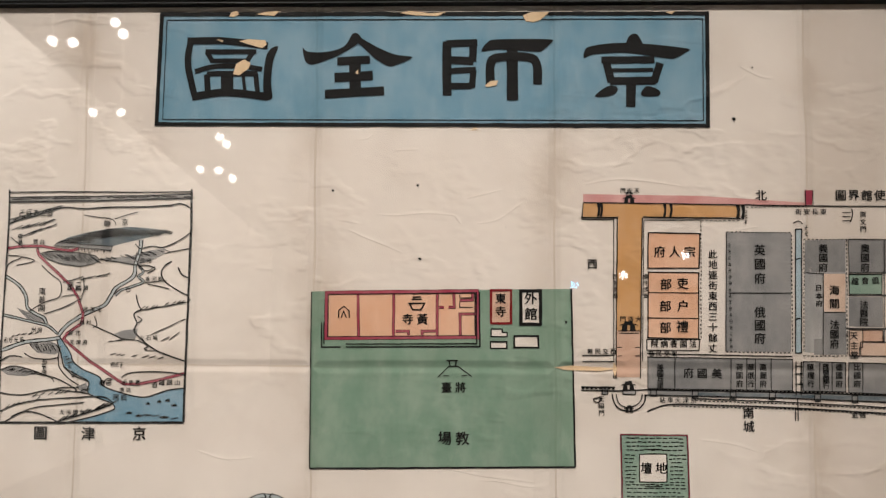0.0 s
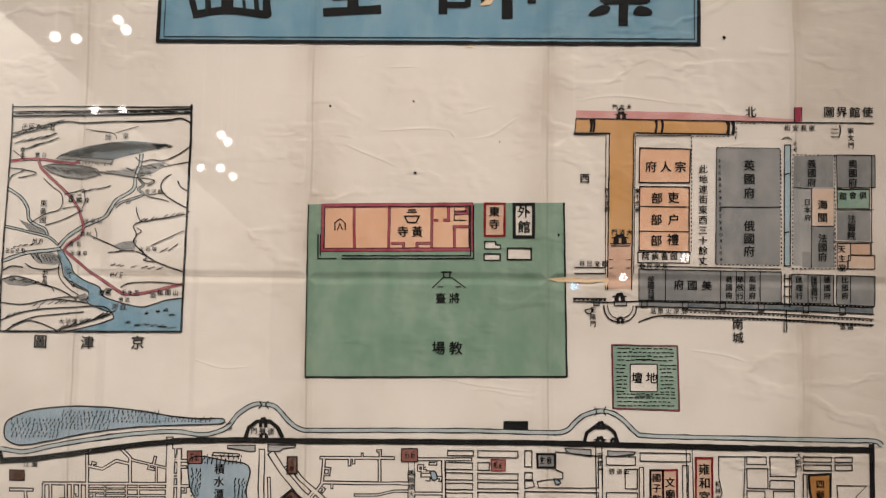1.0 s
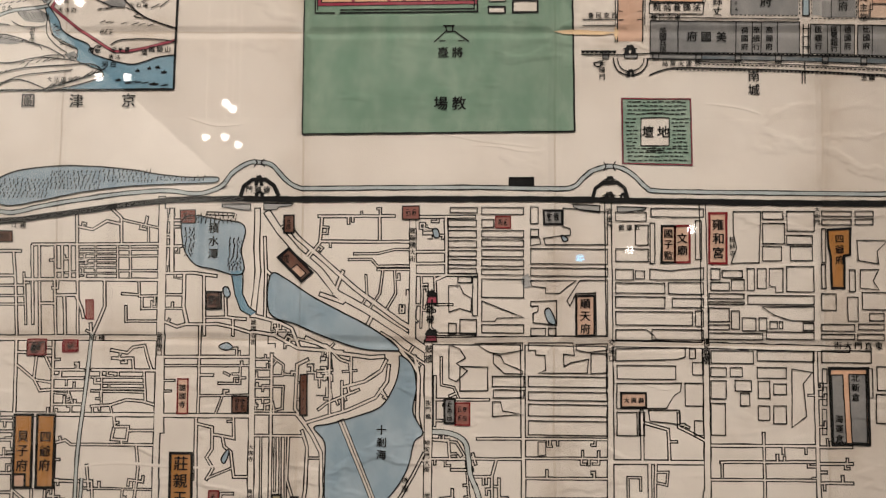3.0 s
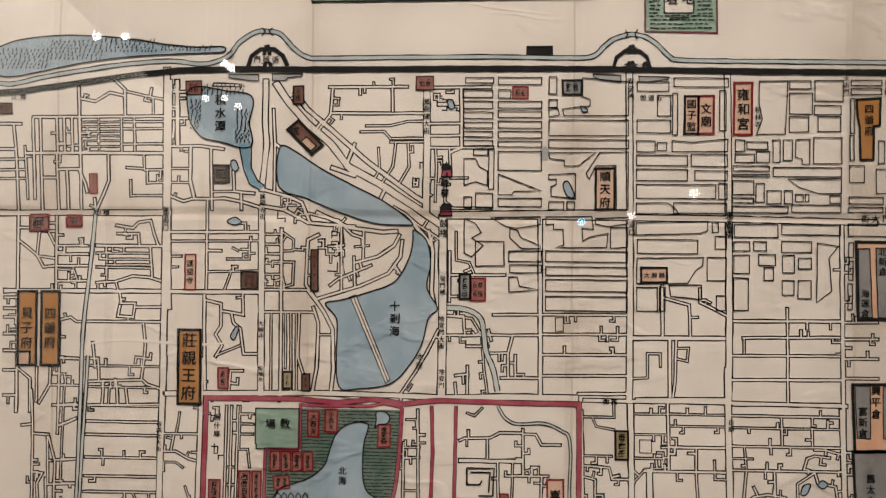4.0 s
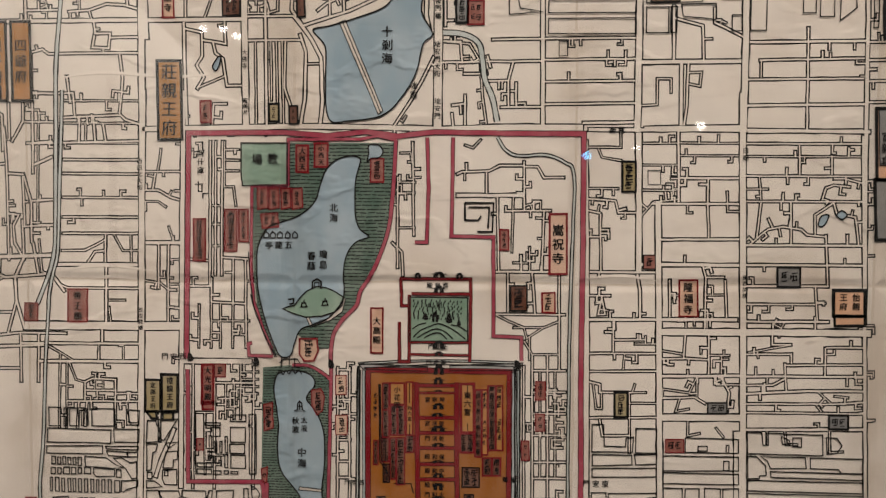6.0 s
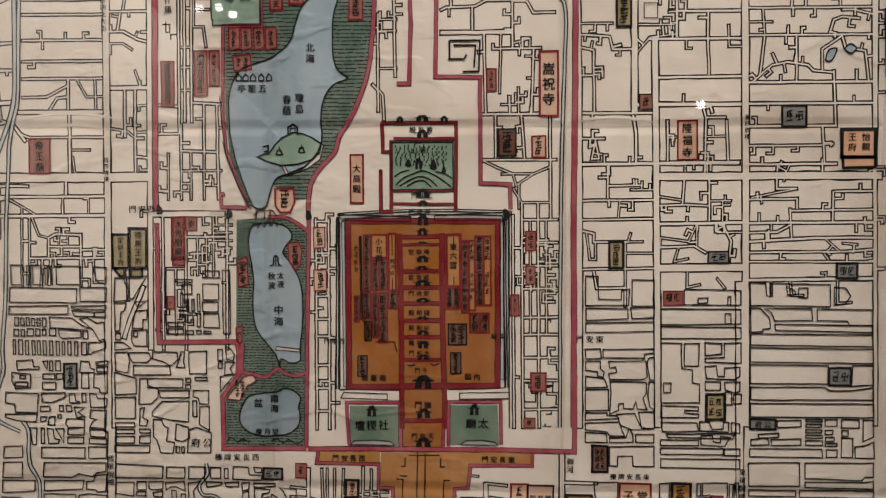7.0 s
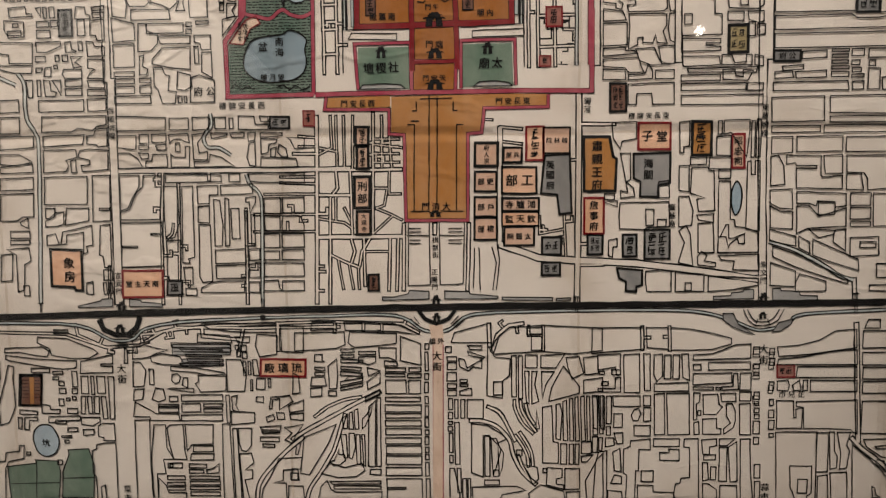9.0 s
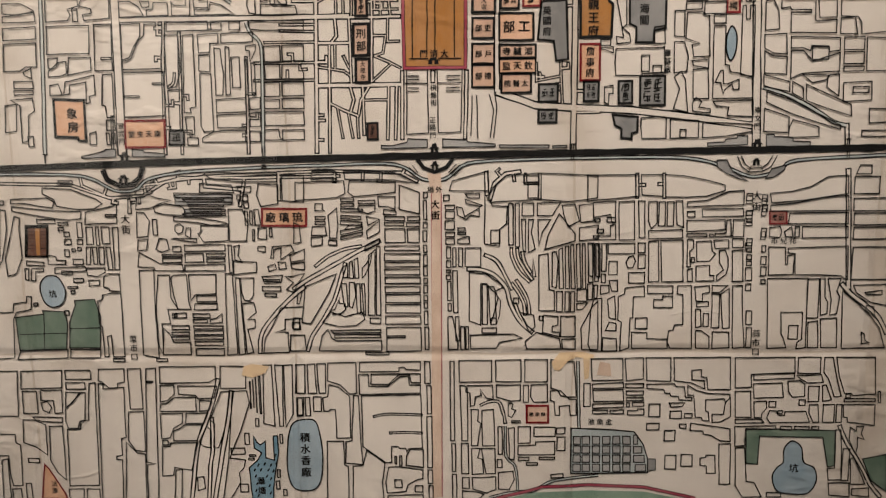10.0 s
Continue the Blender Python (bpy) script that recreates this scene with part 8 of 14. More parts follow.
street(1.51, -240.4, -325.2, -240.6, -336.7)
street(1.51, -222.9, -325.1, -223, -336.6)
street(1.51, -268.6, -332, -269.7, -386.2)
street(1.51, -263.6, -338.1, -264.5, -386.1)
street(1.88, -264.2, -366.7, -250.9, -366.5, -210.4, -366.2)
street(1.51, -262.3, -338.1, -257.2, -351.2, -250.6, -353)
street(1.88, -250.6, -353, -245.5, -350.3, -228.7, -350.9, -229.3, -384.9)
street(1.88, -250.6, -353, -250.9, -365.8)
street(1.88, -250.7, -358.8, -228.8, -358.6)
street(1.13, -243.6, -350.4, -243.7, -358.7)
street(1.13, -237.7, -350.6, -237.8, -358.7)
street(1.88, -255.3, -366.6, -256.8, -386)
street(1.88, -249.4, -366.5, -251.2, -384.4)
street(1.88, -228.9, -360.9, -210.3, -360.7)
street(1.51, -220.6, -366.3, -219.9, -382.5, -210.7, -382.4)
street(1.88, -197.1, -373.7, -197.4, -394.7)
street(1.88, -159.5, -182.2, -160.5, -283.5)
street(1.88, -155.7, -182.2, -156.6, -275.9)
street(1.88, -151.1, -182.2, -152, -275.9)
street(1.88, -180.3, -264.3, -161.1, -265.7)
street(1.51, -149.6, -182.2, -149.9, -213.9, -143.4, -213.9, -141.6, -226.9)
street(1.51, -149.7, -187.8, -139.4, -187.8)
street(1.51, -149.7, -195.2, -139.5, -195.2)
street(1.51, -149.8, -202.7, -139.5, -202.7)
street(1.51, -158.8, -227, -152.3, -227)
street(1.51, -158.9, -240.1, -152.4, -240.1)
street(1.51, -159.1, -255.2, -152.6, -255.1)
street(1.88, -151.9, -263.3, -132.4, -264.5)
street(1.88, -143.9, -263.8, -144.1, -296.7)
street(1.88, -180.5, -283.7, -159.4, -283.5)
street(1.88, -159.3, -277.8, -159.5, -294.9, -134.5, -295.9)
street(1.51, -168.3, -296.8, -168.7, -327.3)
street(1.51, -159.5, -294.9, -159.8, -327.3)
street(1.51, -153, -295.2, -153.2, -327.2)
street(1.51, -144.1, -296.7, -144.4, -327.1)
street(1.51, -159.6, -308.2, -132.7, -308)
street(1.88, -135.1, -264.3, -134.8, -327.1)
street(4.14, -181.1, -336.9, -131, -336.6)
street(1.88, -172.7, -336.9, -173.7, -428)
street(1.88, -157.2, -336.8, -158.1, -427.8)
street(1.88, -129.5, -340.4, -130.2, -427.4)
street(1.51, -164.5, -373.3, -164.6, -417.8)
street(1.51, -171.9, -373.4, -157.5, -373.3)
street(1.88, -157.3, -352.1, -129.6, -351.9)
street(1.51, -149.6, -352, -149.8, -377.8)
street(1.51, -143.4, -352, -143.7, -377.7)
street(1.51, -138.6, -336.7, -139, -377.7)
street(1.51, -138.7, -344.2, -126.4, -344.2)
street(1.51, -138.8, -349.4, -126.5, -349.1)
street(1.51, -138.8, -354.5, -126.5, -354.5)
street(1.51, -138.9, -359.5, -126.6, -359.5)
tangle(-155.8, -354, -131.3, -376.8, 5, 57)
tangle(-170.9, -182.1, -160.8, -232.6, 3, 58)
street(1.88, -69.8, -339.8, -70, -481.3)
street(1.88, -61.4, -339.8, -61.5, -481.1)
street(1.88, -70.5, -341.7, -60.6, -341.7)
street(1.88, -70.6, -362.7, -60.6, -362.6)
street(1.88, -70.6, -391.5, -60.7, -391.3)
street(1.88, -70.6, -406.8, -60.7, -406.7)
street(1.88, -70.7, -418.4, -60.7, -418.3)
street(1.88, -70.7, -437.8, -60.7, -437.6)
street(1.88, -70.7, -453.3, -60.7, -453.1)
street(1.88, -70.8, -468.8, -60.7, -468.7)
street(1.88, 60.3, -337.5, 61.7, -478.9)
street(1.88, 66.1, -329.2, 67.8, -478.7)
street(1.88, 76.6, -329.1, 78.4, -478.6)
canal(2.63, 40.5, -178.8, 46.1, -187.3, 55.4, -191.7, 73.9, -191, 86.9, -196.1, 93.6, -205.7, 92.8, -258.1, 91.6, -332.7, 92, -478.3)
street(1.88, 67, -340.5, 89.5, -340.3)
street(1.88, 67.2, -355.6, 89.6, -355.4)
street(1.88, 67.4, -370.7, 89.8, -370.5)
street(1.88, 67.5, -385.9, 90, -385.7)
street(1.88, 67.7, -405, 90.3, -404.7)
street(1.88, 67.8, -416.4, 90.4, -416.1)
street(1.88, 68, -431.8, 90.6, -431.4)
street(1.88, 68.2, -447.1, 90.8, -446.7)
street(1.88, 68.4, -466.4, 91.1, -466)
street(1.51, 82, -340.4, 82.9, -416.2)
street(1.51, 71.5, -340.5, 72.4, -416.3)
tangle(68.2, -342.4, 89.6, -408.5, 10, 60)
tangle(69, -420.2, 90.5, -477.6, 10, 61)
street(1.88, -28.2, -206.4, -28.1, -269.7)
street(1.88, -17.8, -182.4, -16.9, -247.2)
street(1.51, -26.4, -189.8, -18.9, -189.8, -18.5, -195.3)
street(1.51, -28.2, -210.1, -16.2, -210.1)
street(1.51, -28.2, -217.5, -16.2, -217.5)
street(1.51, -28.1, -241.7, -16.1, -241.7)
street(1.88, -31.9, -251.8, -25.1, -258.5, -24.3, -275.3)
street(3.01, 12.9, -219, 59.4, -218.9)
street(1.88, 33.3, -202.7, 33.4, -217.5)
street(1.88, 59.2, -195.4, 59.5, -229.3)
street(1.88, 12.9, -204.6, 16.6, -202.7, 35.2, -202, 42.5, -198.3, 59.2, -198.3)
street(1.51, 18.4, -202.7, 18.5, -208.2)
street(1.51, 18.3, -184.3, 23.9, -186.1, 29.4, -180.6)
street(1.88, 59.2, -199, 68.5, -199.1, 73, -206.4, 87, -206.4)
street(1.88, 51.8, -229.3, 78, -229.2)
street(1.51, 59.5, -226.1, 70.6, -223)
street(1.88, 40.8, -218.9, 42.5, -271.7)
street(1.51, 52, -218.9, 51.3, -258.2)
street(1.88, 73.2, -229.3, 72.2, -271.1)
stroke(1.13, 18.6, -224.1, 38.3, -224.1, 37.7, -244.1, 27.3, -244.2)
stroke(1.13, 21.2, -227.1, 35.4, -227.1, 34.7, -241.9)
stroke(1.13, 18.6, -224.1, 18.6, -236, 28, -236, 29.8, -233)
street(2.26, 39.4, -271.7, 88.6, -271.4)
street(1.51, 52.4, -265.6, 61.8, -265.6, 61.7, -258.2)
street(1.51, 63.5, -254.5, 63.7, -271.2)
street(1.88, 39.7, -301.2, 88.2, -301.3)
street(1.88, 48.8, -271.6, 49, -300)
street(1.88, 65.4, -271.5, 67.8, -301.3)
street(1.88, 84.1, -271.4, 84.9, -340.3)
street(1.51, 39.5, -301.2, 51, -306.8, 60.3, -310.5, 62.3, -317.9, 73.4, -310.4, 84.5, -305.9)
street(1.51, 60.4, -319.8, 66.2, -329.2, 84.8, -329.1)
street(1.51, 52.9, -310.5, 73.4, -310.4)
street(1.51, 64.2, -316.6, 64.3, -333)
street(4.52, 100.6, -180.8, 102.5, -258, 103.6, -340.2, 104.8, -478.1)
street(3.01, 103.1, -173.5, 203.3, -173.7, 292.5, -174.7)
street(4.52, 137.2, -175.4, 138.2, -232.8)
street(4.52, 138.2, -232.8, 138.8, -270.9)
street(1.51, 100.7, -185.5, 125.3, -185.6, 125, -173.5)
street(1.51, 109.5, -185.5, 112.5, -192.5, 125.4, -194.7)
street(1.51, 101.4, -213.8, 123.9, -213.7)
street(1.88, 101.6, -220.9, 122.2, -222.2, 124.2, -230.3, 138.2, -230.3)
street(1.88, 112, -231.4, 112.6, -271.4)
street(1.88, 102.2, -246.9, 111.5, -246.9)
street(1.88, 101.8, -228.6, 112, -230.9)
street(1.51, 139.8, -182.7, 164.2, -182.7)
street(1.51, 140.1, -197.6, 164.6, -197.7)
plot("none", "ink", 0.56, 143.8, -201.3, 152.2, -201.3, 152.4, -210.8, 144, -210.8)
street(1.51, 140.4, -214.8, 163.5, -214.8)
street(1.51, 138.2, -234.2, 147.9, -222.9, 165.1, -220.9)
street(2.26, 164, -173.6, 165.1, -222.9)
street(1.51, 164.2, -182.5, 204.9, -182.6)
street(1.51, 164.4, -191.1, 205.1, -191.1)
street(2.26, 164.7, -206.4, 205.5, -206.4)
street(2.26, 146.9, -224, 205.9, -223.9)
street(1.88, 184.8, -207.1, 184.8, -222.9, 186, -247.4)
street(1.51, 197.7, -215.5, 198.4, -229.1, 208.6, -229.1)
street(2.26, 151.7, -248.6, 206.5, -248.1)
street(3.01, 138.7, -266, 206.9, -265.8)
street(4.52, 151.1, -222.5, 153.2, -313.5, 156.7, -477.1)
street(2.26, 105.2, -271.4, 149.9, -271.2)
street(1.88, 102.9, -287.7, 119.5, -287.7)
street(1.88, 113.8, -287.7, 111.2, -300.8, 116, -300.7, 113.2, -287.7)
street(2.26, 137.8, -272.7, 139.8, -283.8, 140.1, -304)
street(2.63, 103.1, -304.5, 150.5, -303.9, 206.3, -303.5)
street(3.01, 156, -303.8, 206.3, -303.5)
street(1.88, 182.1, -265.9, 184.4, -274.4, 184.3, -302.1)
street(1.88, 184.4, -274.3, 196.9, -274.3)
street(1.51, 184.4, -286.6, 197.2, -286.5)
street(1.88, 197.7, -276.1, 199, -302.1)
street(1.88, 159.9, -276.3, 160.4, -302.3)
street(1.51, 160.1, -287.4, 165.6, -286.7)
street(5.27, 154.3, -312.4, 206.5, -312, 296.8, -311.7)
street(1.51, 171.4, -303.7, 171.6, -309.7)
street(1.51, 185.9, -303.6, 185.9, -309.6)
street(4.89, 207, -148.4, 207.9, -199.1, 209.3, -257.7, 210.6, -313.1, 211.6, -369.1, 213.8, -476)
street(1.88, 207.6, -182.8, 288.5, -182.9)
street(1.88, 208, -204.8, 289.2, -204.8)
street(1.88, 208.4, -222.1, 289.7, -222)
street(1.51, 207.8, -191.5, 288.7, -191.6)
street(1.88, 245.7, -183.6, 246.3, -203.9)
street(1.88, 267.5, -190.8, 267.9, -203.9)
street(1.51, 219.1, -204.8, 220.7, -221)
street(1.51, 208.2, -213.7, 225.2, -213.7)
street(2.26, 209.2, -252.1, 290.6, -251.9)
street(1.88, 213.2, -252.1, 221.3, -244.8, 225.9, -241.1, 235.7, -239.2, 248.4, -241, 252.1, -244.7, 264.9, -246)
street(1.88, 220.8, -222.8, 218.2, -247.6)
street(1.88, 240.7, -222.1, 241.5, -252.1)
street(1.88, 225.8, -233.8, 229, -240.5)
street(1.88, 264.8, -244.7, 266.9, -279.5)
street(1.88, 279.2, -244.6, 279.4, -251.9)
street(1.88, 269.5, -222.8, 271.6, -230.1, 284.2, -232.6, 287, -251.9)
street(1.88, 257.5, -245.2, 257.2, -231.2, 269.5, -222.8)
street(1.88, 261.6, -221, 263.9, -213, 269.2, -210.8, 280, -211.9)
street(1.88, 269.1, -206.4, 276.2, -206.4, 289.3, -209.6)
street(2.26, 209.5, -265.7, 291.1, -265.4)
street(2.26, 209.8, -280.1, 267.6, -279.9)
street(1.88, 210.1, -292.7, 258.9, -292.4)
street(1.88, 258.5, -279.9, 260.5, -304.3)
street(2.26, 210.4, -304.6, 268.3, -304.2)
street(1.51, 238.5, -304.8, 235.7, -310)
street(3.01, 288.3, -177.5, 297.6, -474.5)
street(1.88, 121.7, -305.5, 122, -326.9)
street(1.88, 121.9, -318.2, 144.1, -318.1)
street(1.51, 136.7, -321.1, 153.4, -320.9)
street(1.88, 105.3, -328.1, 153.5, -327.4)
street(1.88, 105.5, -340.5, 153.8, -339.7)
street(1.51, 129.7, -327.7, 128.9, -339.2)
street(1.51, 137.2, -349.2, 135.5, -354.9, 144.8, -354.8)
street(1.88, 105.6, -347.7, 113.1, -349.5, 113.2, -355.1, 135.5, -354.9)
street(1.51, 133.7, -362.4, 154.2, -362.3)
street(1.51, 133.6, -354.9, 133.9, -372.4)
street(1.88, 106, -373, 154.5, -372)
street(1.51, 108.4, -348.4, 110.7, -366.5, 114.4, -366.4, 114.3, -355.1)
street(1.88, 113.4, -374, 115.5, -385.4, 134.1, -385.1, 134.3, -397.3)
street(1.51, 134.1, -385.1, 133.9, -372.5)
street(1.88, 153.6, -331.2, 172, -330.6, 187.5, -331.3)
street(1.88, 171.4, -312.3, 170.2, -330.6)
street(1.88, 187.1, -312.1, 187.7, -341.3)
street(1.51, 187.4, -328.1, 201.4, -328.1)
street(1.51, 196, -328.1, 196.2, -341.2)
street(1.51, 153.4, -325, 170.4, -327.7)
street(2.63, 153.8, -343.2, 211.1, -342.1)
street(1.51, 154, -351.8, 174.4, -354.5, 179.9, -342.7)
street(1.51, 179.7, -344, 179.9, -358.6)
street(1.88, 154.2, -358.6, 178.1, -357.5, 185.6, -361.9)
street(1.51, 168.3, -357.9, 165.4, -367.8, 174.6, -365.8)
street(1.88, 195.9, -342.4, 202, -354.2, 200.5, -369.3)
street(1.51, 191.3, -342.5, 194.5, -348.7, 211.2, -348.5)
street(5.27, 154.5, -372, 211.6, -371.4)
street(1.51, 174, -371.8, 174.2, -384.6, 182.3, -382.7)
street(1.51, 193.4, -378.8, 198.4, -385.1)
street(1.88, 230.3, -311.9, 230.5, -320.4, 243.3, -320.3)
street(1.51, 243.3, -320.3, 214.2, -326.1)
street(1.88, 210.9, -327.3, 243.5, -326.6, 243.7, -333.3)
street(1.88, 267, -322, 292.8, -321.8)
street(1.88, 266.3, -322, 266.5, -342)
street(1.88, 239.3, -333.3, 240.7, -352.9)
street(1.88, 239.3, -334.5, 293.2, -333.6)
street(2.26, 211.1, -342.5, 293.4, -341.8)
street(1.88, 211.2, -349, 231.3, -348.3, 240, -343.7)
street(2.26, 211.3, -354.7, 236.9, -353.1, 255.1, -352.2, 293.8, -351.8)
street(1.88, 211.5, -361.6, 273.6, -361, 294, -359.6)
street(1.51, 261.9, -352.1, 271.3, -361)
street(1.51, 273.5, -355.4, 282.6, -356.4)
street(1.88, 211.6, -367.6, 294.2, -367.5)
street(1.51, 260.9, -361.1, 264.7, -366.3)
street(2.63, 211.8, -379.7, 294.6, -378.3)
street(1.51, 228.3, -379.4, 228.6, -389.6)
street(1.51, 240.3, -379.2, 241.5, -389.5, 248.8, -389.4)
street(1.51, 270.6, -378.7, 271, -394.7, 280.1, -393.9)
lake(259.2, -237.7, 261.2, -231.9, 266.2, -231.2, 264.2, -237, 261.4, -239.2)
lake(271.2, -231.1, 274.7, -228.2, 278.4, -231.1, 274.9, -234.1)

# ministries and legations, south of the palace
now = Drawing("palace_forecourt", "ochre palace forecourt with a crimson border")
plot("ochre", "none", 0, -69.5, -496.6, -27.8, -495.6, -27.9, -503, -69.7, -503.2)
plot("ochre", "none", 0, 32.2, -494.9, 73.3, -496.1, 73.3, -504.2, 32.1, -504.4)
red_line(1.5, -69.5, -495.8, -70.5, -504, -28.7, -504.5, -29, -520.1, -19.3, -520.9, -18.9, -576.5, 21.7, -576.8, 22.3, -520.6, 31.2, -520, 32.8, -504.5, 74, -504.2, 74, -496.1)
plot("ochre", "none", 0, -27, -496.4, 32.2, -495.6, 31.9, -519.2, 21.6, -520.6, 20.9, -576, -18.1, -575.7, -18.6, -520.2, -27.5, -518.6)
plot("palace", "none", 0, -12.9, -454.1, 15, -454.5, 14.5, -492.5, -13.6, -492.1)
red_line(1.49, -12.8, -448.3, -13.6, -492.8)
red_line(1.49, 15.8, -448.7, 14.5, -493.2)
red_line(1.12, -13.3, -473.8, 15.5, -474.2)
hall(1.6, -469.2, 11.9, 6.7)
hall(1.3, -489, 13.39, 6.7)
hall(1.9, -446, 10.42, 5.21)
hall(0.4, -572.1, 9.67, 4.46)
stroke(0.74, -2.5, -495.9, -3.7, -566.8)
stroke(0.74, 2.6, -496, 1.6, -566.8)
stroke(0.74, -17, -514.2, -12.5, -514.3, -13.5, -570.5)
stroke(0.74, -14.7, -512, -9.5, -512.1)
stroke(0.74, 19.4, -514.6, 15, -514.6, 14.3, -569.9)
stroke(0.74, -15.7, -570.5, -3, -570.5)
stroke(0.74, 3.8, -570.6, 18.7, -570.7)
stroke(0.74, -10.8, -499.5, -10.9, -505.4, -13.8, -505.4)
stroke(0.74, 12.9, -499.8, 12.9, -505.7, 15.8, -505.7)
stroke(0.74, -8.5, -498.1, 12.2, -497.6)
write(5.58, "h", "門清大", -5.9, -567.5)
write(5.21, "h", "門端", -2, -463.7)
write(4.46, "h", "門安天", -4.6, -484.9)
write(4.84, "h", "門安長西", -57.7, -500.4)
write(4.84, "h", "門安長東", 42.4, -500.2)
now.done()
now = Drawing("ministry_plot", "peach ministry plot with a black border")
plot("pale", "ink", 1.86, -50.6, -515.3, -42.3, -515.4, -42.6, -527.4, -50.9, -527.3)
bars(-49.3, -525.8, -43.9, -516.9, 1, 2)
now.done()
now = Drawing("ministry_plot", "peach ministry plot with a black border")
plot("pale", "ink", 1.86, -50.1, -528, -42.6, -528.1, -43, -542.3, -50.5, -542.3)
bars(-48.9, -540.8, -44.2, -529.6, 1, 2)
now.done()
now = Drawing("ministry_plot", "peach ministry plot with a black border")
plot("pale", "ink", 1.86, -52.1, -547.5, -42.3, -547.6, -42.8, -568, -52.6, -567.9)
write(6.96, "v", "刑部", -47.4, -553.8)
now.done()
now = Drawing("ministry_plot", "peach ministry plot with a black border")
plot("pale", "ink", 1.86, -51.1, -570.2, -42.1, -570.3, -42.4, -585.5, -51.5, -585.4)
write(3.76, "v", "大理寺", -46.7, -573.5)
now.done()
now = Drawing("ministry_plot", "peach ministry plot with a black border")
plot("pale", "ink", 1.86, 26.7, -526.6, 41.5, -526.7, 41.4, -541.6, 26.5, -541.5)
write(3.76, "v", "府人宗", 34.1, -529.9)
now.done()
now = Drawing("ministry_plot", "peach ministry plot with a black border")
plot("pale", "ink", 1.49, 26.5, -545.2, 40.6, -545.4, 40.5, -558.1, 26.4, -558)
write(4.88, "h", "部吏", 30.5, -551.6)
now.done()
now = Drawing("ministry_plot", "peach ministry plot with a black border")
plot("pale", "ink", 1.49, 26.3, -561.7, 40.8, -561.8, 40.7, -574.6, 26.2, -574.5)
write(5.03, "h", "部戶", 30.4, -568.2)
now.done()
now = Drawing("ministry_plot", "peach ministry plot with a black border")
plot("pale", "ink", 1.49, 26.2, -575.3, 40.7, -575.4, 40.6, -589.8, 26, -589.7)
write(5.03, "h", "部禮", 30.3, -582.5)
now.done()
now = Drawing("ministry_plot", "peach ministry plot with a black border")
plot("pale", "ink", 1.49, 45.2, -529.8, 57, -529.9, 56.9, -539.5, 45.1, -539.4)
write(3.96, "h", "部兵", 48.6, -534.6)
now.done()
now = Drawing("ministry_plot", "peach ministry plot with a black border")
plot("orange", "ink", 1.49, 44.3, -542.4, 66.5, -542.6, 66.5, -559.8, 44.2, -559.6)
write(8.23, "h", "部工", 50.4, -551)
now.done()
now = Drawing("ministry_plot", "peach ministry plot with a black border")
plot("pale", "ink", 1.49, 44.2, -562.6, 68, -562.8, 67.9, -571.1, 44.1, -570.9)
write(5.89, "h", "寺臚鴻", 48.9, -566.8)
now.done()
now = Drawing("ministry_plot", "peach ministry plot with a black border")
plot("orange", "ink", 1.12, 44.1, -571.6, 67.9, -571.8, 67.9, -580.9, 44, -580.7)
write(5.89, "h", "監天欽", 48.8, -576.2)
now.done()
now = Drawing("ministry_plot", "peach ministry plot with a black border")
plot("pale", "ink", 1.49, 45.5, -581.5, 64.9, -581.6, 64.9, -593.7, 45.5, -593.6)
write(4.68, "h", "院醫太", 49.5, -587.6)
now.done()
now = Drawing("ministry_plot", "peach ministry plot with a black border")
plot("orange", "red", 1.49, 60, -516.6, 71, -516.7, 71, -538.2, 59.9, -538.1)
bars(61.4, -536.6, 69.6, -518.2, 1, 3)
now.done()
now = Drawing("ministry_plot", "peach ministry plot with a black border")
plot("pale", "ink", 1.12, 71, -517.4, 87.9, -517.6, 87.9, -533.9, 71, -533.7)
write(4.07, "h", "院林翰", 74.6, -525.6)
now.done()
now = Drawing("legation_plot", "grey legation plot")
plot("grey", "ink", 1.49, 136.8, -584.3, 153, -584.4, 153.2, -603.3, 136.9, -603.2)
bars(138.4, -601.7, 151.5, -585.9, 2, 2)
now.done()
now = Drawing("legation_plot", "grey legation plot")
plot("grey", "ink", 1.49, 122.8, -587.2, 131.6, -587.3, 131.7, -601.7, 122.9, -601.6)
bars(124.3, -600.1, 130.2, -588.8, 1, 2)
now.done()
now = Drawing("legation_plot", "grey legation plot")
plot("grey", "ink", 1.49, 70.1, -588.4, 82.8, -588.5, 82.7, -599.9, 70.1, -599.8)
bars(71.6, -598.3, 81.3, -590, 2, 1)
now.done()
now = Drawing("legation_plot", "grey legation plot")
plot("grey", "ink", 1.49, 70.1, -605.1, 82, -605.2, 82, -613.6, 70, -613.5)
bars(71.5, -612, 80.5, -606.7, 2, 1)
now.done()
now = Drawing("legation_plot", "grey legation plot")
plot("grey", "ink", 1.49, 99.8, -587.1, 109.5, -587.2, 109.5, -600, 99.9, -600)
bars(101.3, -598.5, 108, -588.7, 2, 2)
now.done()
now = Drawing("mansion_plot", "ochre mansion plot with a thick black border")
plot("orange", "red", 1.49, 97.6, -563, 110.1, -563.1, 110.2, -586.4, 97.6, -586.3)
write(6.2, "v", "詹事府", 103.8, -567.7)
now.done()
now = Drawing("temple_plot", "small red-edged temple plot")
plot("orange", "red", 1.49, 131.8, -515.2, 152.2, -515.4, 152.4, -532.3, 131.9, -532.1)
write(7.62, "h", "子堂", 137.5, -523.7)
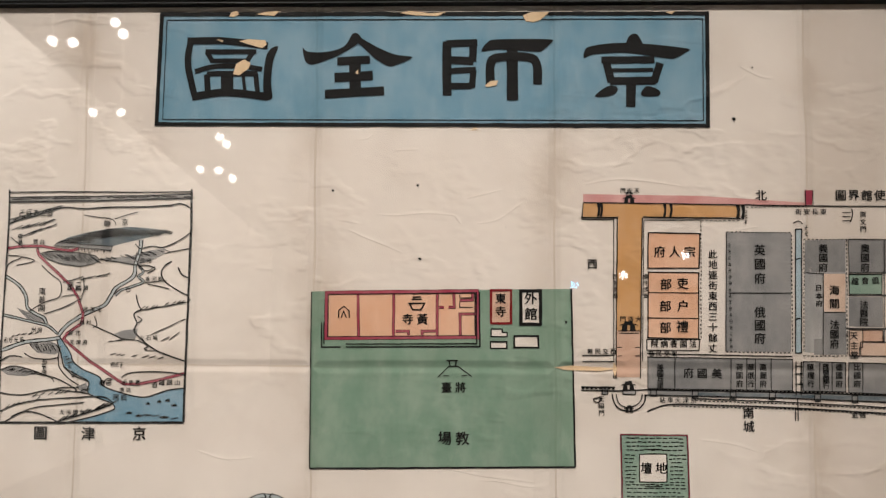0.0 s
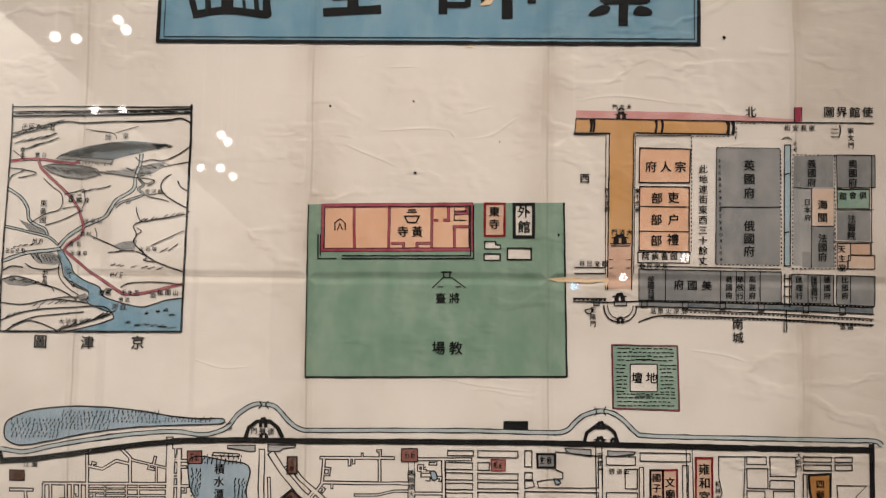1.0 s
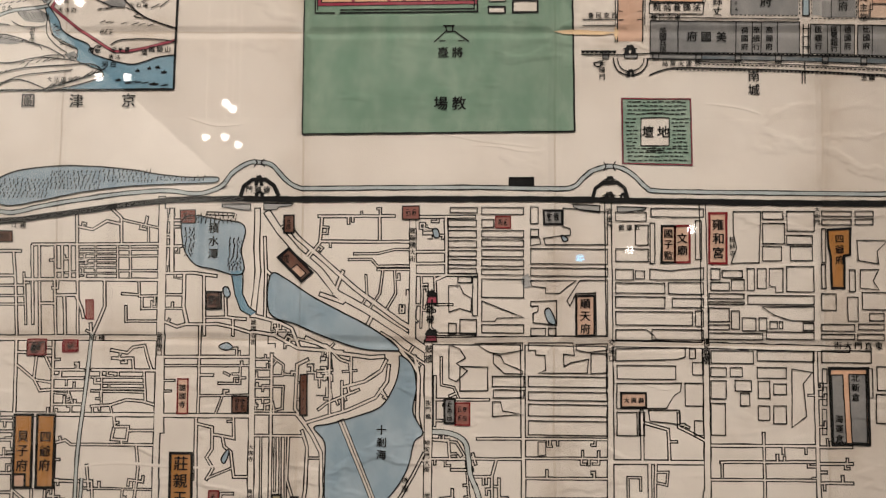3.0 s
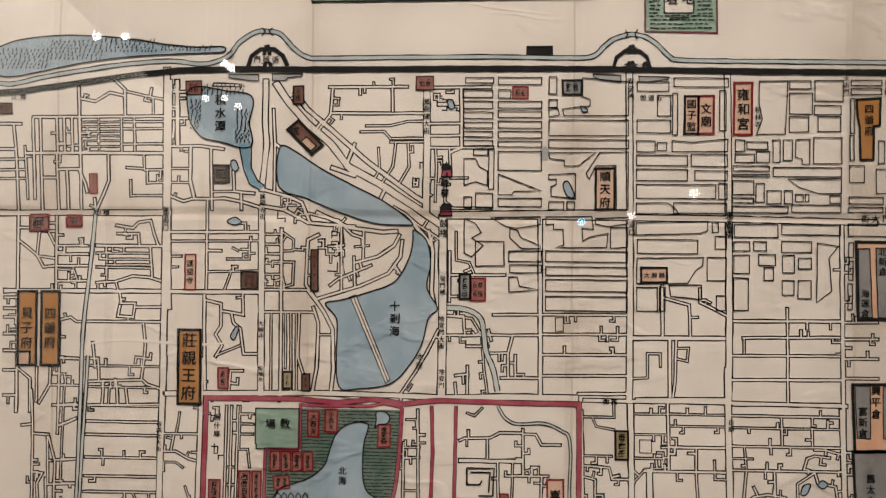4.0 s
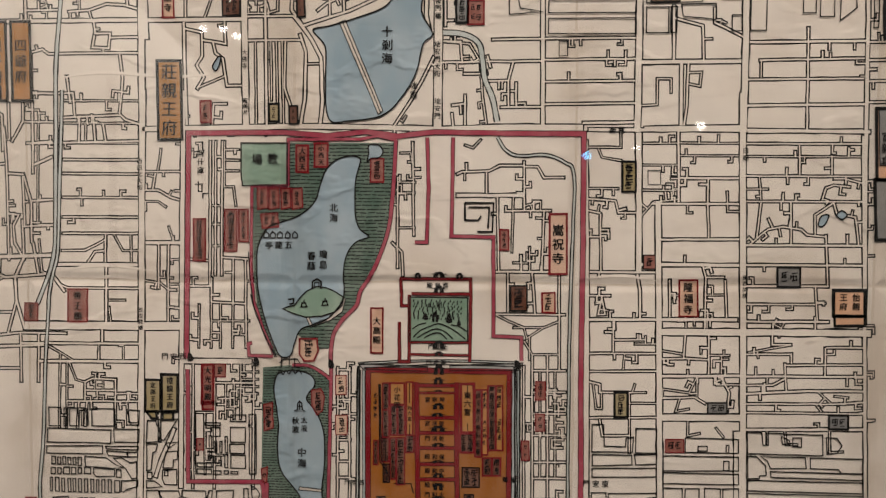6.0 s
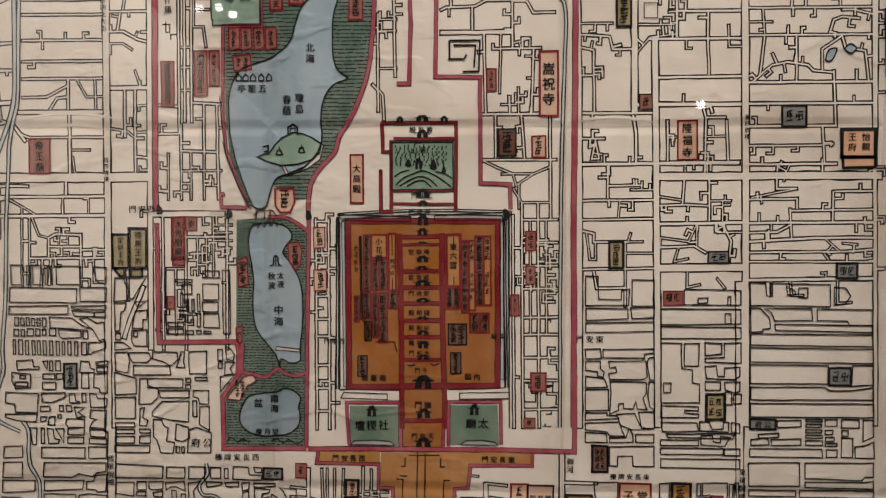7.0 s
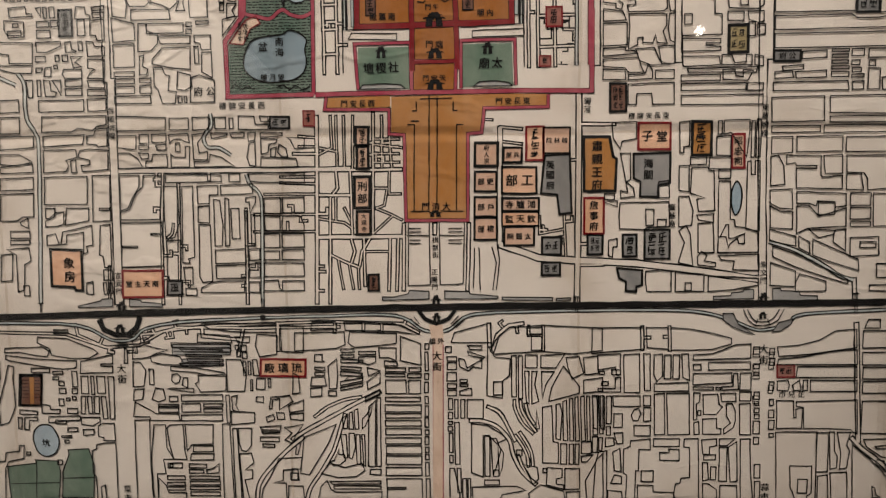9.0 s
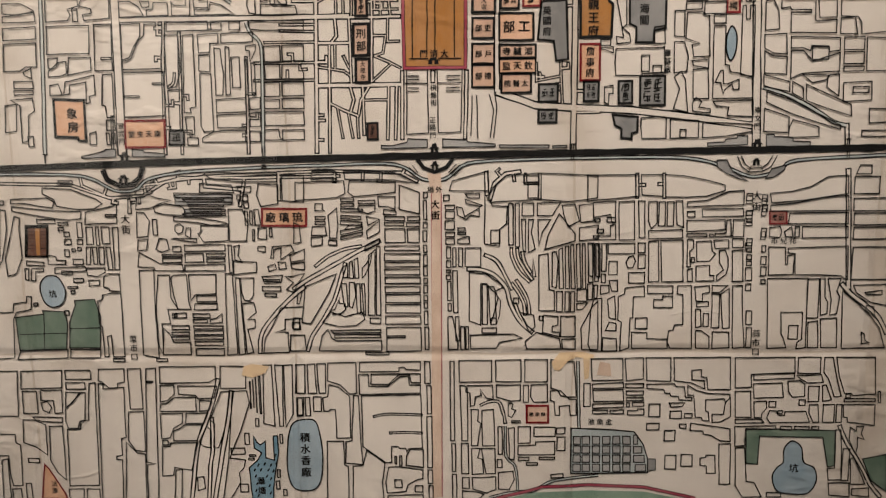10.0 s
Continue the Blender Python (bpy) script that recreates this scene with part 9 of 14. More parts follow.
now.done()
now = Drawing("mansion_plot", "ochre mansion plot with a thick black border")
plot("ochre", "ink", 1.86, 166, -514.8, 178.3, -515, 178.6, -536.3, 166.3, -536.1)
bars(167.7, -534.7, 176.9, -516.4, 1, 3)
now.done()
now = Drawing("temple_plot", "small red-edged temple plot")
plot("pale", "red", 1.49, 191.5, -523.2, 199.4, -523.2, 199.8, -544.6, 191.8, -544.5)
write(5.76, "v", "昭忠祠", 195.5, -527.5)
now.done()
now = Drawing("office_plot", "dark small office plot")
plot("brown", "ink", 1.49, 113.4, -490.1, 123.6, -490.2, 123.7, -507.7, 113.5, -507.6)
bars(115, -506.2, 122.2, -491.6, 2, 3)
now.done()
now = Drawing("temple_plot", "small red-edged temple plot")
plot("maroon", "red", 0.74, 68.3, -472, 75.5, -472.1, 75.5, -478.6, 68.2, -478.5)
bars(69.7, -477.1, 74.1, -473.5, 1, 1)
now.done()
now = Drawing("office_plot", "dark small office plot")
plot("grey", "ink", 1.49, -106.6, -508, -93.9, -508.2, -94.1, -515.6, -106.9, -515.5)
bars(-105.3, -514, -95.4, -509.6, 2, 1)
now.done()
now = Drawing("temple_plot", "small red-edged temple plot")
plot("maroon", "red", 0.74, -84.7, -504.5, -77.2, -504.6, -77.5, -514.3, -85, -514.2)
bars(-83.5, -512.7, -78.8, -506.1, 1, 1)
now.done()
now = Drawing("office_plot", "dark small office plot")
plot("grey", "ink", 1.49, -179.7, -615.5, -169.6, -615.6, -170, -624.9, -180.1, -624.9)
bars(-178.5, -623.3, -171.2, -617.1, 1, 1)
now.done()
now = Drawing("church_plot", "")
plot("orange", "red", 1.49, -209.6, -608.4, -182.5, -608.5, -183.3, -626.4, -210.5, -626.3)
write(4.88, "h", "堂主天南", -205.8, -617.4)
now.done()
now = Drawing("office_plot", "dark small office plot")
plot("brown", "ink", 1.49, -44.5, -612.3, -37.7, -612.3, -37.9, -623.1, -44.8, -623)
bars(-43.2, -621.5, -39.3, -613.8, 1, 2)
now.done()
now = Drawing("office_plot", "dark small office plot")
plot("grey", "ink", 1.49, 216.3, -471.2, 232.7, -471.4, 232.8, -477.9, 216.4, -477.7)
write(4.82, "h", "府公", 221.7, -474.5)
now.done()
now = Drawing("stables_plot", "stables plot")
plot("orange", "ink", 1.86, -257.8, -593.4, -236.8, -594.3, -237.6, -621.6, -242.3, -621.5, -242.9, -619.2, -258.5, -618.3)
write(8.18, "v", "象房", -245.9, -602.8)
now.done()
now = Drawing("legation_plot", "grey legation plot")
plot("grey", "ink", 1.49, 71.7, -535.2, 87.9, -534.6, 89.4, -572.7, 81.3, -573.4, 79.8, -560.6, 69.4, -559.8)
write(5.95, "v", "英國府", 75.4, -541.2)
now.done()
now = Drawing("mansion_plot", "ochre mansion plot with a thick black border")
plot("ochre", "ink", 1.86, 96.7, -523.6, 113.6, -523.8, 115.9, -536.4, 118.1, -537.9, 117.4, -558.7, 97.5, -558.5)
write(7.44, "v", "肅親王府", 105.6, -529.6)
now.done()
now = Drawing("legation_plot", "grey legation plot")
plot("grey", "ink", 1.49, 129, -535, 152.4, -534.5, 152.6, -553.8, 145.3, -555.2, 144.7, -562.7, 133.6, -562.6, 133.6, -552.9, 129.2, -550.6)
write(6.7, "v", "海關", 138.6, -541.1)
now.done()
now = Drawing("legation_plot", "grey legation plot")
plot("grey", "ink", 1.49, 119.2, -609.2, 135.5, -610.8, 135.6, -620.7, 131.9, -621.4, 131.9, -625.2, 125.2, -624.4, 125.2, -618.3, 120.7, -616)
now.done()
now = Drawing("south_wall", "thick black inner wall with gates")
stroke(4.46, -318.2, -640.2, -211.8, -637.3, -134.1, -635.9, -57.3, -635, -0.2, -634.4, 56.5, -633.8, 131.3, -633.6, 205.3, -633.5, 303.2, -633)
stroke(3.72, -227.7, -641.2, -224.9, -648.3, -216.5, -652.2, -207.9, -651.5, -202.2, -646.8, -199.5, -639.7)
hall(-213.8, -648.1, 8.56, 7.07)
hall(-211.8, -633, 7.81, 8.18)
stroke(2.6, -11.6, -636.3, -7.5, -642.5, 0, -645.6, 8, -642.5, 12.7, -636.4)
hall(0.3, -641.9, 6.32, 7.81)
hall(0.1, -630.3, 7.07, 8.56)
hall(214.8, -630.3, 7.44, 8.56)
hall(214.8, -641.3, 6.32, 4.84)
stroke(0.74, 202, -637.3, 205.5, -644.5, 210, -648.3, 219.6, -647.6, 224.7, -644.6, 228.5, -637.3)
stroke(0.74, 204.6, -637.3, 207.7, -643, 210.7, -645.7, 218.8, -645.3, 222.4, -642.6, 225.6, -637.3)
stroke(0.56, 210, -648.3, 211.4, -643.8)
stroke(0.56, 219.6, -647.6, 218, -643.8)
plot("midgrey", "ink", 0.67, -241.3, -632.1, -225.8, -628.6, -225, -627.5, -217.6, -627.1, -217.9, -632.6, -241.4, -633.3)
plot("midgrey", "ink", 0.67, -206.3, -627.5, -198.5, -628.3, -198.2, -629.5, -190.1, -630.3, -183.9, -631.1, -184, -633.1, -206.5, -632.6)
plot("midgrey", "ink", 0.67, -35.8, -629.6, -35.7, -627.3, -27.8, -627.3, -18.2, -625.4, -17.4, -623.1, -4.6, -623.6, -4.6, -629)
plot("midgrey", "ink", 0.67, 6, -623.6, 22.3, -624.1, 22.6, -625.6, 31.7, -626.4, 41.1, -627.6, 41.1, -629.1, 6, -629)
plot("midgrey", "ink", 0.67, 44.1, -628, 77.1, -628.5, 77.1, -630.4, 44.1, -629.9)
plot("midgrey", "ink", 0.67, 79.7, -628.9, 89.1, -628.9, 89.1, -630.4, 79.7, -630.4)
plot("midgrey", "ink", 0.67, 182.4, -630.7, 182.3, -628.4, 193.4, -628.1, 194.1, -626.2, 201.4, -625.5, 202.1, -623.9, 208.4, -624, 208.5, -630)
plot("midgrey", "ink", 0.67, 220.5, -623.6, 225.2, -623.3, 226, -624.8, 237.8, -625.6, 238.2, -628.2, 249.5, -628.7, 249.6, -631.7, 220.7, -631.2)
stroke(1.12, -267.1, -630.1, -267.4, -636.4)
stroke(0.74, -269, -630.1, -265.1, -630.1)
stroke(0.74, -116.5, -627.4, -116.7, -634.4)
stroke(0.74, -114.9, -627.4, -115.2, -634.4)
solid(-117.8, -642.2, -117.6, -639.1, -114.6, -639.1, -114.7, -642.2)
stroke(0.74, 92.1, -628.1, 92.1, -638.1)
stroke(0.74, 93.6, -628.1, 93.6, -638.1)
stroke(0.74, 90.6, -628.1, 95.1, -628.1)
stroke(0.74, 273.6, -626.5, 274, -640.5)
stroke(0.74, 275, -626.5, 275.5, -640.5)
stroke(0.74, 272.1, -627.2, 276.5, -627.2)
stroke(0.67, -217.9, -655, -208.1, -655)
stroke(0.67, -216.8, -657.4, -209.7, -657.4)
stroke(0.67, -218.1, -659.8, -208.3, -659.8)
canal(1.86, -314.5, -643.4, -255.3, -644.3, -235.9, -647.5, -220.6, -655.4, -206.5, -655.4, -196.8, -648.3, -173.2, -643.7, -126.6, -641.4, -72.7, -640, -26.9, -640.1, -8, -650.3, 7.2, -650.3, 22.5, -640.2, 56.4, -638, 112.6, -637.4, 168.4, -638.3, 194.4, -644.5, 213, -651.4, 231.3, -646.9, 242.2, -640.8, 303.4, -637.9)
street(1.86, -314.9, -649.7, -251.8, -651.4, -224.8, -660.9, -201.2, -659.4, -185.2, -649.9, -157.8, -646.8, -72.8, -643.9, -23.2, -645.6, -11.9, -651.8)
plot("grey", "ink", 0.67, 188.8, -639.9, 195.4, -639.9, 199.3, -647.2, 210.1, -654.5, 203.8, -652.5, 195.2, -648.7, 189.2, -644.5)
plot("grey", "ink", 0.67, 221.2, -652.6, 225.1, -646.1, 234.2, -643.8, 233.5, -646.9, 226.7, -651.8)
stroke(0.67, 9.5, -646, 14.9, -640.2)
stroke(0.67, 11.4, -647.2, 17.2, -641)
stroke(0.67, 13.3, -648.4, 19.4, -642.2)
stroke(0.67, -11, -646, -14.7, -640.9)
stroke(0.67, -12.5, -647.1, -17, -642.1)
plot("midgrey", "ink", 0.56, -178.6, -659, -139.3, -659.1, -139.5, -666.1, -178.9, -666.1)
plot("midgrey", "ink", 0.56, -172.8, -668.9, -147, -668.9, -147.2, -674, -173, -674)
stroke(0.37, -177.9, -661.4, -140.1, -661)
stroke(0.37, -178, -663.7, -140.2, -663.8)
stroke(0.37, -172.1, -671.3, -147.9, -671.3)
plot("paper", "ink", 0.6, 209.2, -664.1, 213.3, -664.1, 213.4, -669.1, 209.3, -669.1)
plot("paper", "ink", 0.6, 219.6, -666, 222.6, -666, 222.7, -670.6, 219.7, -670.6)
plot("paper", "ink", 0.6, 209.4, -674.5, 213.5, -674.5, 213.6, -679.5, 209.5, -679.5)
plot("paper", "ink", 0.6, 209.6, -681.4, 213.7, -681.4, 213.7, -684.1, 209.6, -684.1)
plot("paper", "ink", 0.6, 219.8, -672.9, 222.7, -672.9, 222.8, -677.6, 219.9, -677.6)
plot("paper", "ink", 0.6, 219.8, -688.4, 222.7, -688.4, 222.9, -693.8, 219.9, -693.8)
plot("paper", "ink", 0.6, 209.9, -695.8, 214, -695.8, 214.1, -700.8, 210, -700.8)
now.done()
now = Drawing("avenue", "pale pink painted avenue")
plot("red", "none", 0, -2.6, -660, -1.9, -660, -4.1, -879, -5.0, -879)
plot("red", "none", 0, 4.0, -660, 4.7, -660, 2.3, -879, 1.4, -879)
plot("blush", "none", 0, -4.9, -646.4, 4.2, -646.4, 4.8, -655.7, 3.3, -706.7, -2.8, -706.7, -2.8, -658.8)
now.done()
now = lanes
street(5.58, -210.3, -482.1, -211.2, -519.6, -212, -565.2, -213.5, -631)
canal(2.98, -271.6, -477.6, -267.8, -485.1, -268.4, -500.1, -267.3, -508.4, -262.5, -516.8, -261.1, -526.6, -264, -580.2, -267.1, -630.9)
street(1.49, -218.8, -605.6, -220.1, -631)
canal(2.6, -145.8, -505.3, -145.3, -512.8, -150.6, -520.2, -148.2, -527, -140.6, -527.9, -133.2, -532.5)
street(3.35, -208.9, -541.9, -100.2, -542.6, -55, -542.2)
street(1.86, -179.3, -542.1, -181.9, -580.7, -183.5, -631.1)
street(1.86, -169.1, -550.9, -171.9, -631.2)
canal(2.6, -123.8, -545, -121.4, -551.4, -115.2, -558.3, -114.2, -573.5, -116.2, -631.3)
street(1.86, -124.7, -567.8, -126.2, -631.3)
street(1.49, -112.1, -558.3, -77.3, -558.6)
street(1.49, -119.5, -571.7, -77.7, -571.9)
street(1.49, -119.9, -583.1, -78, -583.3)
street(1.49, -101.1, -547.1, -77.1, -547.3)
street(1.49, -101.3, -550.9, -77.2, -551.9)
street(1.49, -88.2, -520.9, -76.5, -522)
street(1.49, -88.4, -527.6, -76.6, -527.7)
street(1.86, -92.3, -532.1, -77.3, -532.3)
street(2.6, -76.2, -508, -77.3, -558.6, -79.4, -631.4)
street(1.49, -67.2, -508.1, -66.6, -528.6, -76.8, -533.5)
street(1.49, -63.5, -508.1, -63.6, -541.8)
street(1.49, -58.6, -508.2, -58.7, -541.8)
street(1.49, -52.6, -508.3, -53.5, -543.7)
street(1.49, -75.3, -528.5, -63.6, -531)
street(2.23, -75.7, -542.8, -21.2, -543.3)
street(1.86, -64.5, -542.9, -63.6, -555, -66.7, -558.7)
street(2.23, -76.2, -559.4, -55.4, -559.6)
street(1.86, -55, -543.7, -54.6, -587.3)
street(1.86, -68.6, -560.6, -69.4, -587.2)
street(1.49, -64.9, -560.6, -65.3, -576.7)
street(1.49, -59.4, -568.2, -55.8, -575.9)
street(1.49, -77.8, -574.6, -59.6, -577.7, -54.4, -581.6)
street(2.98, -78.1, -587.2, -21.3, -587.1)
street(1.86, -69.3, -587.2, -70.6, -631.5)
street(1.86, -55.4, -588.4, -53.3, -596.9, -55.8, -604.5)
street(1.86, -42.9, -588.5, -48.7, -596.9, -50.5, -606.5)
street(1.86, -69.7, -598.8, -60.3, -603.7, -50.5, -607.6)
street(1.49, -64.6, -601.5, -61.5, -621.8)
street(1.49, -57.3, -605.3, -54.7, -621.8)
street(1.49, -51.3, -607.6, -50.8, -621.9)
street(1.49, -46.5, -596.9, -30, -597)
street(1.86, -47, -587.1, -47, -619.9)
street(1.86, -29.6, -587.4, -31.1, -623.1)
street(1.86, -24.3, -587.5, -25.8, -623.1)
street(1.86, -39.2, -506.6, -40.9, -585.5)
street(1.49, -33.6, -508.5, -34.3, -542)
street(1.49, -39.6, -526.7, -21, -529.1)
street(1.49, -39.6, -523.3, -22.7, -523.5)
street(1.49, -39.8, -532.7, -22.9, -532.8)
street(1.49, -39.9, -538.3, -23, -538.4)
street(1.49, -29, -521.5, -27.7, -543.2)
street(1.49, -40.2, -555.2, -30.8, -555.2, -33, -566.5, -38.6, -568.4)
street(1.49, -29.4, -543.2, -29.8, -559, -22.3, -559.1)
street(1.49, -38.6, -568.4, -29.3, -572.3, -21.9, -576.1)
street(1.49, -40.9, -585.2, -27.5, -573.2)
street(2.23, -20.4, -578.8, -21.2, -623.1)
street(2.6, -0.1, -578.9, -0.2, -585.7)
stroke(0.74, -16.7, -581.8, -9.2, -581.9)
stroke(0.74, -16.7, -584.1, -9.2, -584.2)
stroke(0.74, -16.8, -589.4, -9.3, -589.5)
stroke(0.74, -16.9, -591.7, -9.3, -591.8)
stroke(0.74, -18.3, -586.4, -4, -586.5)
stroke(0.74, 8.9, -582, 17.9, -582)
stroke(0.74, 8.8, -584.3, 17.8, -584.3)
stroke(0.74, 8.8, -589.6, 17.8, -589.6)
stroke(0.74, 8.7, -591.9, 17.7, -591.9)
stroke(0.74, 2.8, -586.5, 19.3, -586.6)
stroke(0.74, -17.4, -578, -18.1, -620.1, -3.7, -619.3, -3.8, -578.1)
stroke(0.74, 2.9, -578.2, 3.1, -619.4, 18.2, -618.7, 19.4, -578.3)
street(2.23, 22.4, -579, 21.1, -623.3)
stroke(0.74, 26, -595, 24.9, -621.8)
stroke(0.74, 29, -595, 29.4, -623.3)
stroke(0.74, 37.2, -594.3, 40.1, -605, 37.7, -623.3)
stroke(0.74, 41, -593.6, 42.4, -603.1, 40, -623.3)
street(4.46, 42.5, -592.8, 67.8, -602.1, 86.5, -603.7, 131, -606.2, 168, -610.9, 213.9, -617.9)
street(3.35, 43, -516.8, 42.5, -592.8)
street(1.49, 26.8, -511, 37.9, -511.9)
street(1.86, 43, -516.6, 57.1, -518)
street(1.49, 42.9, -525.6, 57, -527.6)
street(1.49, 68.7, -574.8, 68.6, -586.2, 85.1, -583.2)
street(1.49, 84.6, -573.1, 86, -603.7)
street(3.72, 93.8, -495.7, 93.9, -560, 93.2, -632)
street(2.23, 93.8, -515.4, 116.9, -515.8)
street(5.21, 207.9, -381.3, 210.2, -487.7, 211.8, -561, 214.4, -632.3)
street(1.86, 93.4, -607.2, 110.7, -607.2)
canal(2.98, 217.2, -592.7, 233.8, -598.4, 248.5, -606, 263.4, -615.5, 272.6, -618.2)
street(2.6, 272.9, -617.4, 274.1, -632.5)
lake(194.9, -553.4, 197.9, -557.1, 198.8, -564.6, 197.5, -572, 194.6, -575, 192.3, -568.2, 192.1, -560.1)
now = signs
write(5.21, "h", "樓牌安長西", -137.3, -500.6)
write(4.46, "h", "樓牌安長東", 127.4, -510.7)
write(4.84, "v", "西單牌樓", -211.4, -502.7)
write(4.84, "v", "東單牌樓", 212, -506.6)
write(4.84, "v", "崇文門", 214.3, -607.4)
write(4.46, "v", "棋盤街", 0.1, -589.5)
write(4.46, "v", "正陽門", -0.6, -610.9)
write(4.84, "v", "臺基廠", 154.3, -569.5)
write(4.84, "v", "宣武門", -212.9, -611.5)
write(4.84, "v", "御河", 98.9, -500.8)
write(6.7, "h", "府公", -152.8, -491.1)

# outer city
now = Drawing("avenue", "pale pink painted avenue")
plot("red", "none", 0, -2.6, -660, -1.9, -660, -4.1, -879, -5.0, -879)
plot("red", "none", 0, 4.0, -660, 4.7, -660, 2.3, -879, 1.4, -879)
plot("blush", "none", 0, -1.9, -648.3, 4.2, -648.4, 1.7, -879, -4.8, -879.9, -3.7, -761.7)
now.done()
now = lanes
street(1.94, -244.6, -644.6, -243.3, -652.3, -226.1, -660.3, -220.2, -661.2)
street(1.94, -205.8, -652.8, -189.9, -651, -173.9, -647.4, -123.2, -648, -65, -647.5)
street(2.33, -158.2, -646.4, -157.9, -653.4, -131.8, -656.1)
street(2.33, -106.7, -644.3, -106.8, -663.6)
street(1.94, -67.6, -644.8, -68.4, -651.4)
street(1.94, -130.1, -647.9, -134, -667.2)
street(2.33, 34.8, -646.1, 35.5, -661.4)
street(2.33, 37.3, -664.9, 40.5, -653.8, 48.2, -647.4, 57.7, -646)
street(1.55, 61.5, -647.6, 61.5, -654, 71, -654.1)
street(1.94, 71, -647.7, 71, -664.5)
street(1.94, 136.4, -648.5, 136.7, -664.4)
street(1.94, 154.4, -648.7, 154.9, -664.7)
street(3.11, 275.8, -647.2, 280.7, -728.3)
now = Drawing("ponds", "blue ponds and green plots")
lake(-272.2, -714.6, -265.1, -716.3, -261, -725.2, -263.4, -734.1, -270.2, -737.3, -276.4, -734, -278.9, -725.1, -277.5, -718.6)
lake(-95.2, -820.2, -87.1, -822.7, -83.7, -840.5, -84.5, -861.9, -89, -872.3, -97.3, -874, -105.5, -871.5, -109.1, -859.8, -108, -836.2, -104.2, -823.5)
lake(248.4, -836.4, 254.9, -841.5, 257.1, -852.3, 264.4, -856.5, 266.4, -865.8, 261.4, -875.1, 250.4, -876, 239.2, -873.4, 235.6, -863.3, 238.4, -856.5, 242.9, -852.3, 243.2, -842.3)
plot("blue", "ink", 0.9, -133.2, -832.5, -130.8, -837.1, -128.6, -839.5, -124.6, -836.5, -124.8, -849.1, -118.5, -850.9, -118.8, -832.5, -115.6, -832.5, -115.3, -845.4, -118.3, -860.2, -120, -871.4, -120.4, -880.4, -135.6, -880.4, -136.6, -871.4, -136.6, -863.9, -137.1, -856.5, -130.6, -850.9, -127.7, -845.4, -132.8, -841.7)
stroke(1, -130.8, -855.7, -129.7, -853.5)
stroke(1, -126.4, -854.8, -125.2, -852.6)
stroke(1, -122, -855.7, -120.8, -853.5)
stroke(1, -133.7, -859.5, -132.5, -857.2)
stroke(1, -129.2, -859.5, -128.1, -857.2)
stroke(1, -123.9, -859.4, -122.7, -857.2)
stroke(1, -120.4, -860.4, -119.2, -858.1)
stroke(1, -133, -864.1, -131.9, -861.9)
stroke(1, -125, -864.1, -123.8, -861.9)
stroke(1, -122.1, -866, -120.9, -863.7)
stroke(1, -132.4, -869.7, -131.2, -867.5)
stroke(1, -123.6, -871.6, -122.4, -869.3)
stroke(1, -133.6, -875.3, -132.4, -873.1)
stroke(1, -123, -877.2, -121.8, -874.9)
stroke(1, -132, -879.1, -130.8, -876.8)
stroke(1, -118.1, -848.3, -116.9, -846.1)
stroke(1, -118, -853.9, -116.8, -851.7)
write(6.4, "v", "葦塘", -128.7, -866.7)
plot("moat", "ink", 0.97, 93.6, -827.1, 121.4, -828, 138.1, -829.7, 144.6, -838.9, 148.1, -849.8, 148.3, -860, 94, -860.9)
plot("midgrey", "ink", 0.7, 95.3, -833, 100.4, -833, 100.5, -838.9, 95.3, -838.9)
plot("midgrey", "ink", 0.7, 101.6, -833, 106.8, -833, 106.9, -838.9, 101.7, -838.9)
plot("midgrey", "ink", 0.7, 108.8, -833, 114, -833, 114, -838.9, 108.9, -838.9)
plot("midgrey", "ink", 0.7, 115.9, -833, 121.1, -833, 121.2, -838.9, 116, -838.9)
plot("midgrey", "ink", 0.7, 123.1, -833, 128.2, -833, 128.4, -838.9, 123.2, -838.9)
plot("midgrey", "ink", 0.7, 130.2, -833, 135.4, -833, 135.5, -838.9, 130.3, -838.9)
plot("midgrey", "ink", 0.7, 95.3, -840.1, 100.5, -840.1, 100.6, -845.6, 95.4, -845.6)
plot("midgrey", "ink", 0.7, 101.7, -840.1, 106.9, -840.2, 107, -845.6, 101.8, -845.6)
plot("midgrey", "ink", 0.7, 108.9, -840.2, 114.1, -840.2, 114.2, -845.6, 109, -845.6)
plot("midgrey", "ink", 0.7, 116.1, -840.2, 121.2, -840.2, 121.3, -845.6, 116.1, -845.6)
plot("midgrey", "ink", 0.7, 123.2, -840.2, 128.4, -840.2, 128.5, -845.6, 123.3, -845.6)
plot("midgrey", "ink", 0.7, 130.4, -840.2, 135.5, -840.2, 135.6, -845.6, 130.5, -845.6)
plot("midgrey", "ink", 0.7, 95.4, -846.9, 100.6, -846.9, 100.7, -852.4, 95.5, -852.4)
plot("midgrey", "ink", 0.7, 101.8, -846.9, 107, -846.9, 107.1, -852.4, 101.9, -852.4)
plot("midgrey", "ink", 0.7, 109, -846.9, 114.2, -846.9, 114.3, -852.4, 109.1, -852.4)
plot("midgrey", "ink", 0.7, 116.2, -846.9, 121.3, -846.9, 121.4, -852.4, 116.2, -852.4)
plot("midgrey", "ink", 0.7, 123.3, -846.9, 128.5, -846.9, 128.6, -852.4, 123.4, -852.4)
plot("midgrey", "ink", 0.7, 130.5, -846.9, 135.7, -846.9, 135.8, -852.4, 130.6, -852.4)
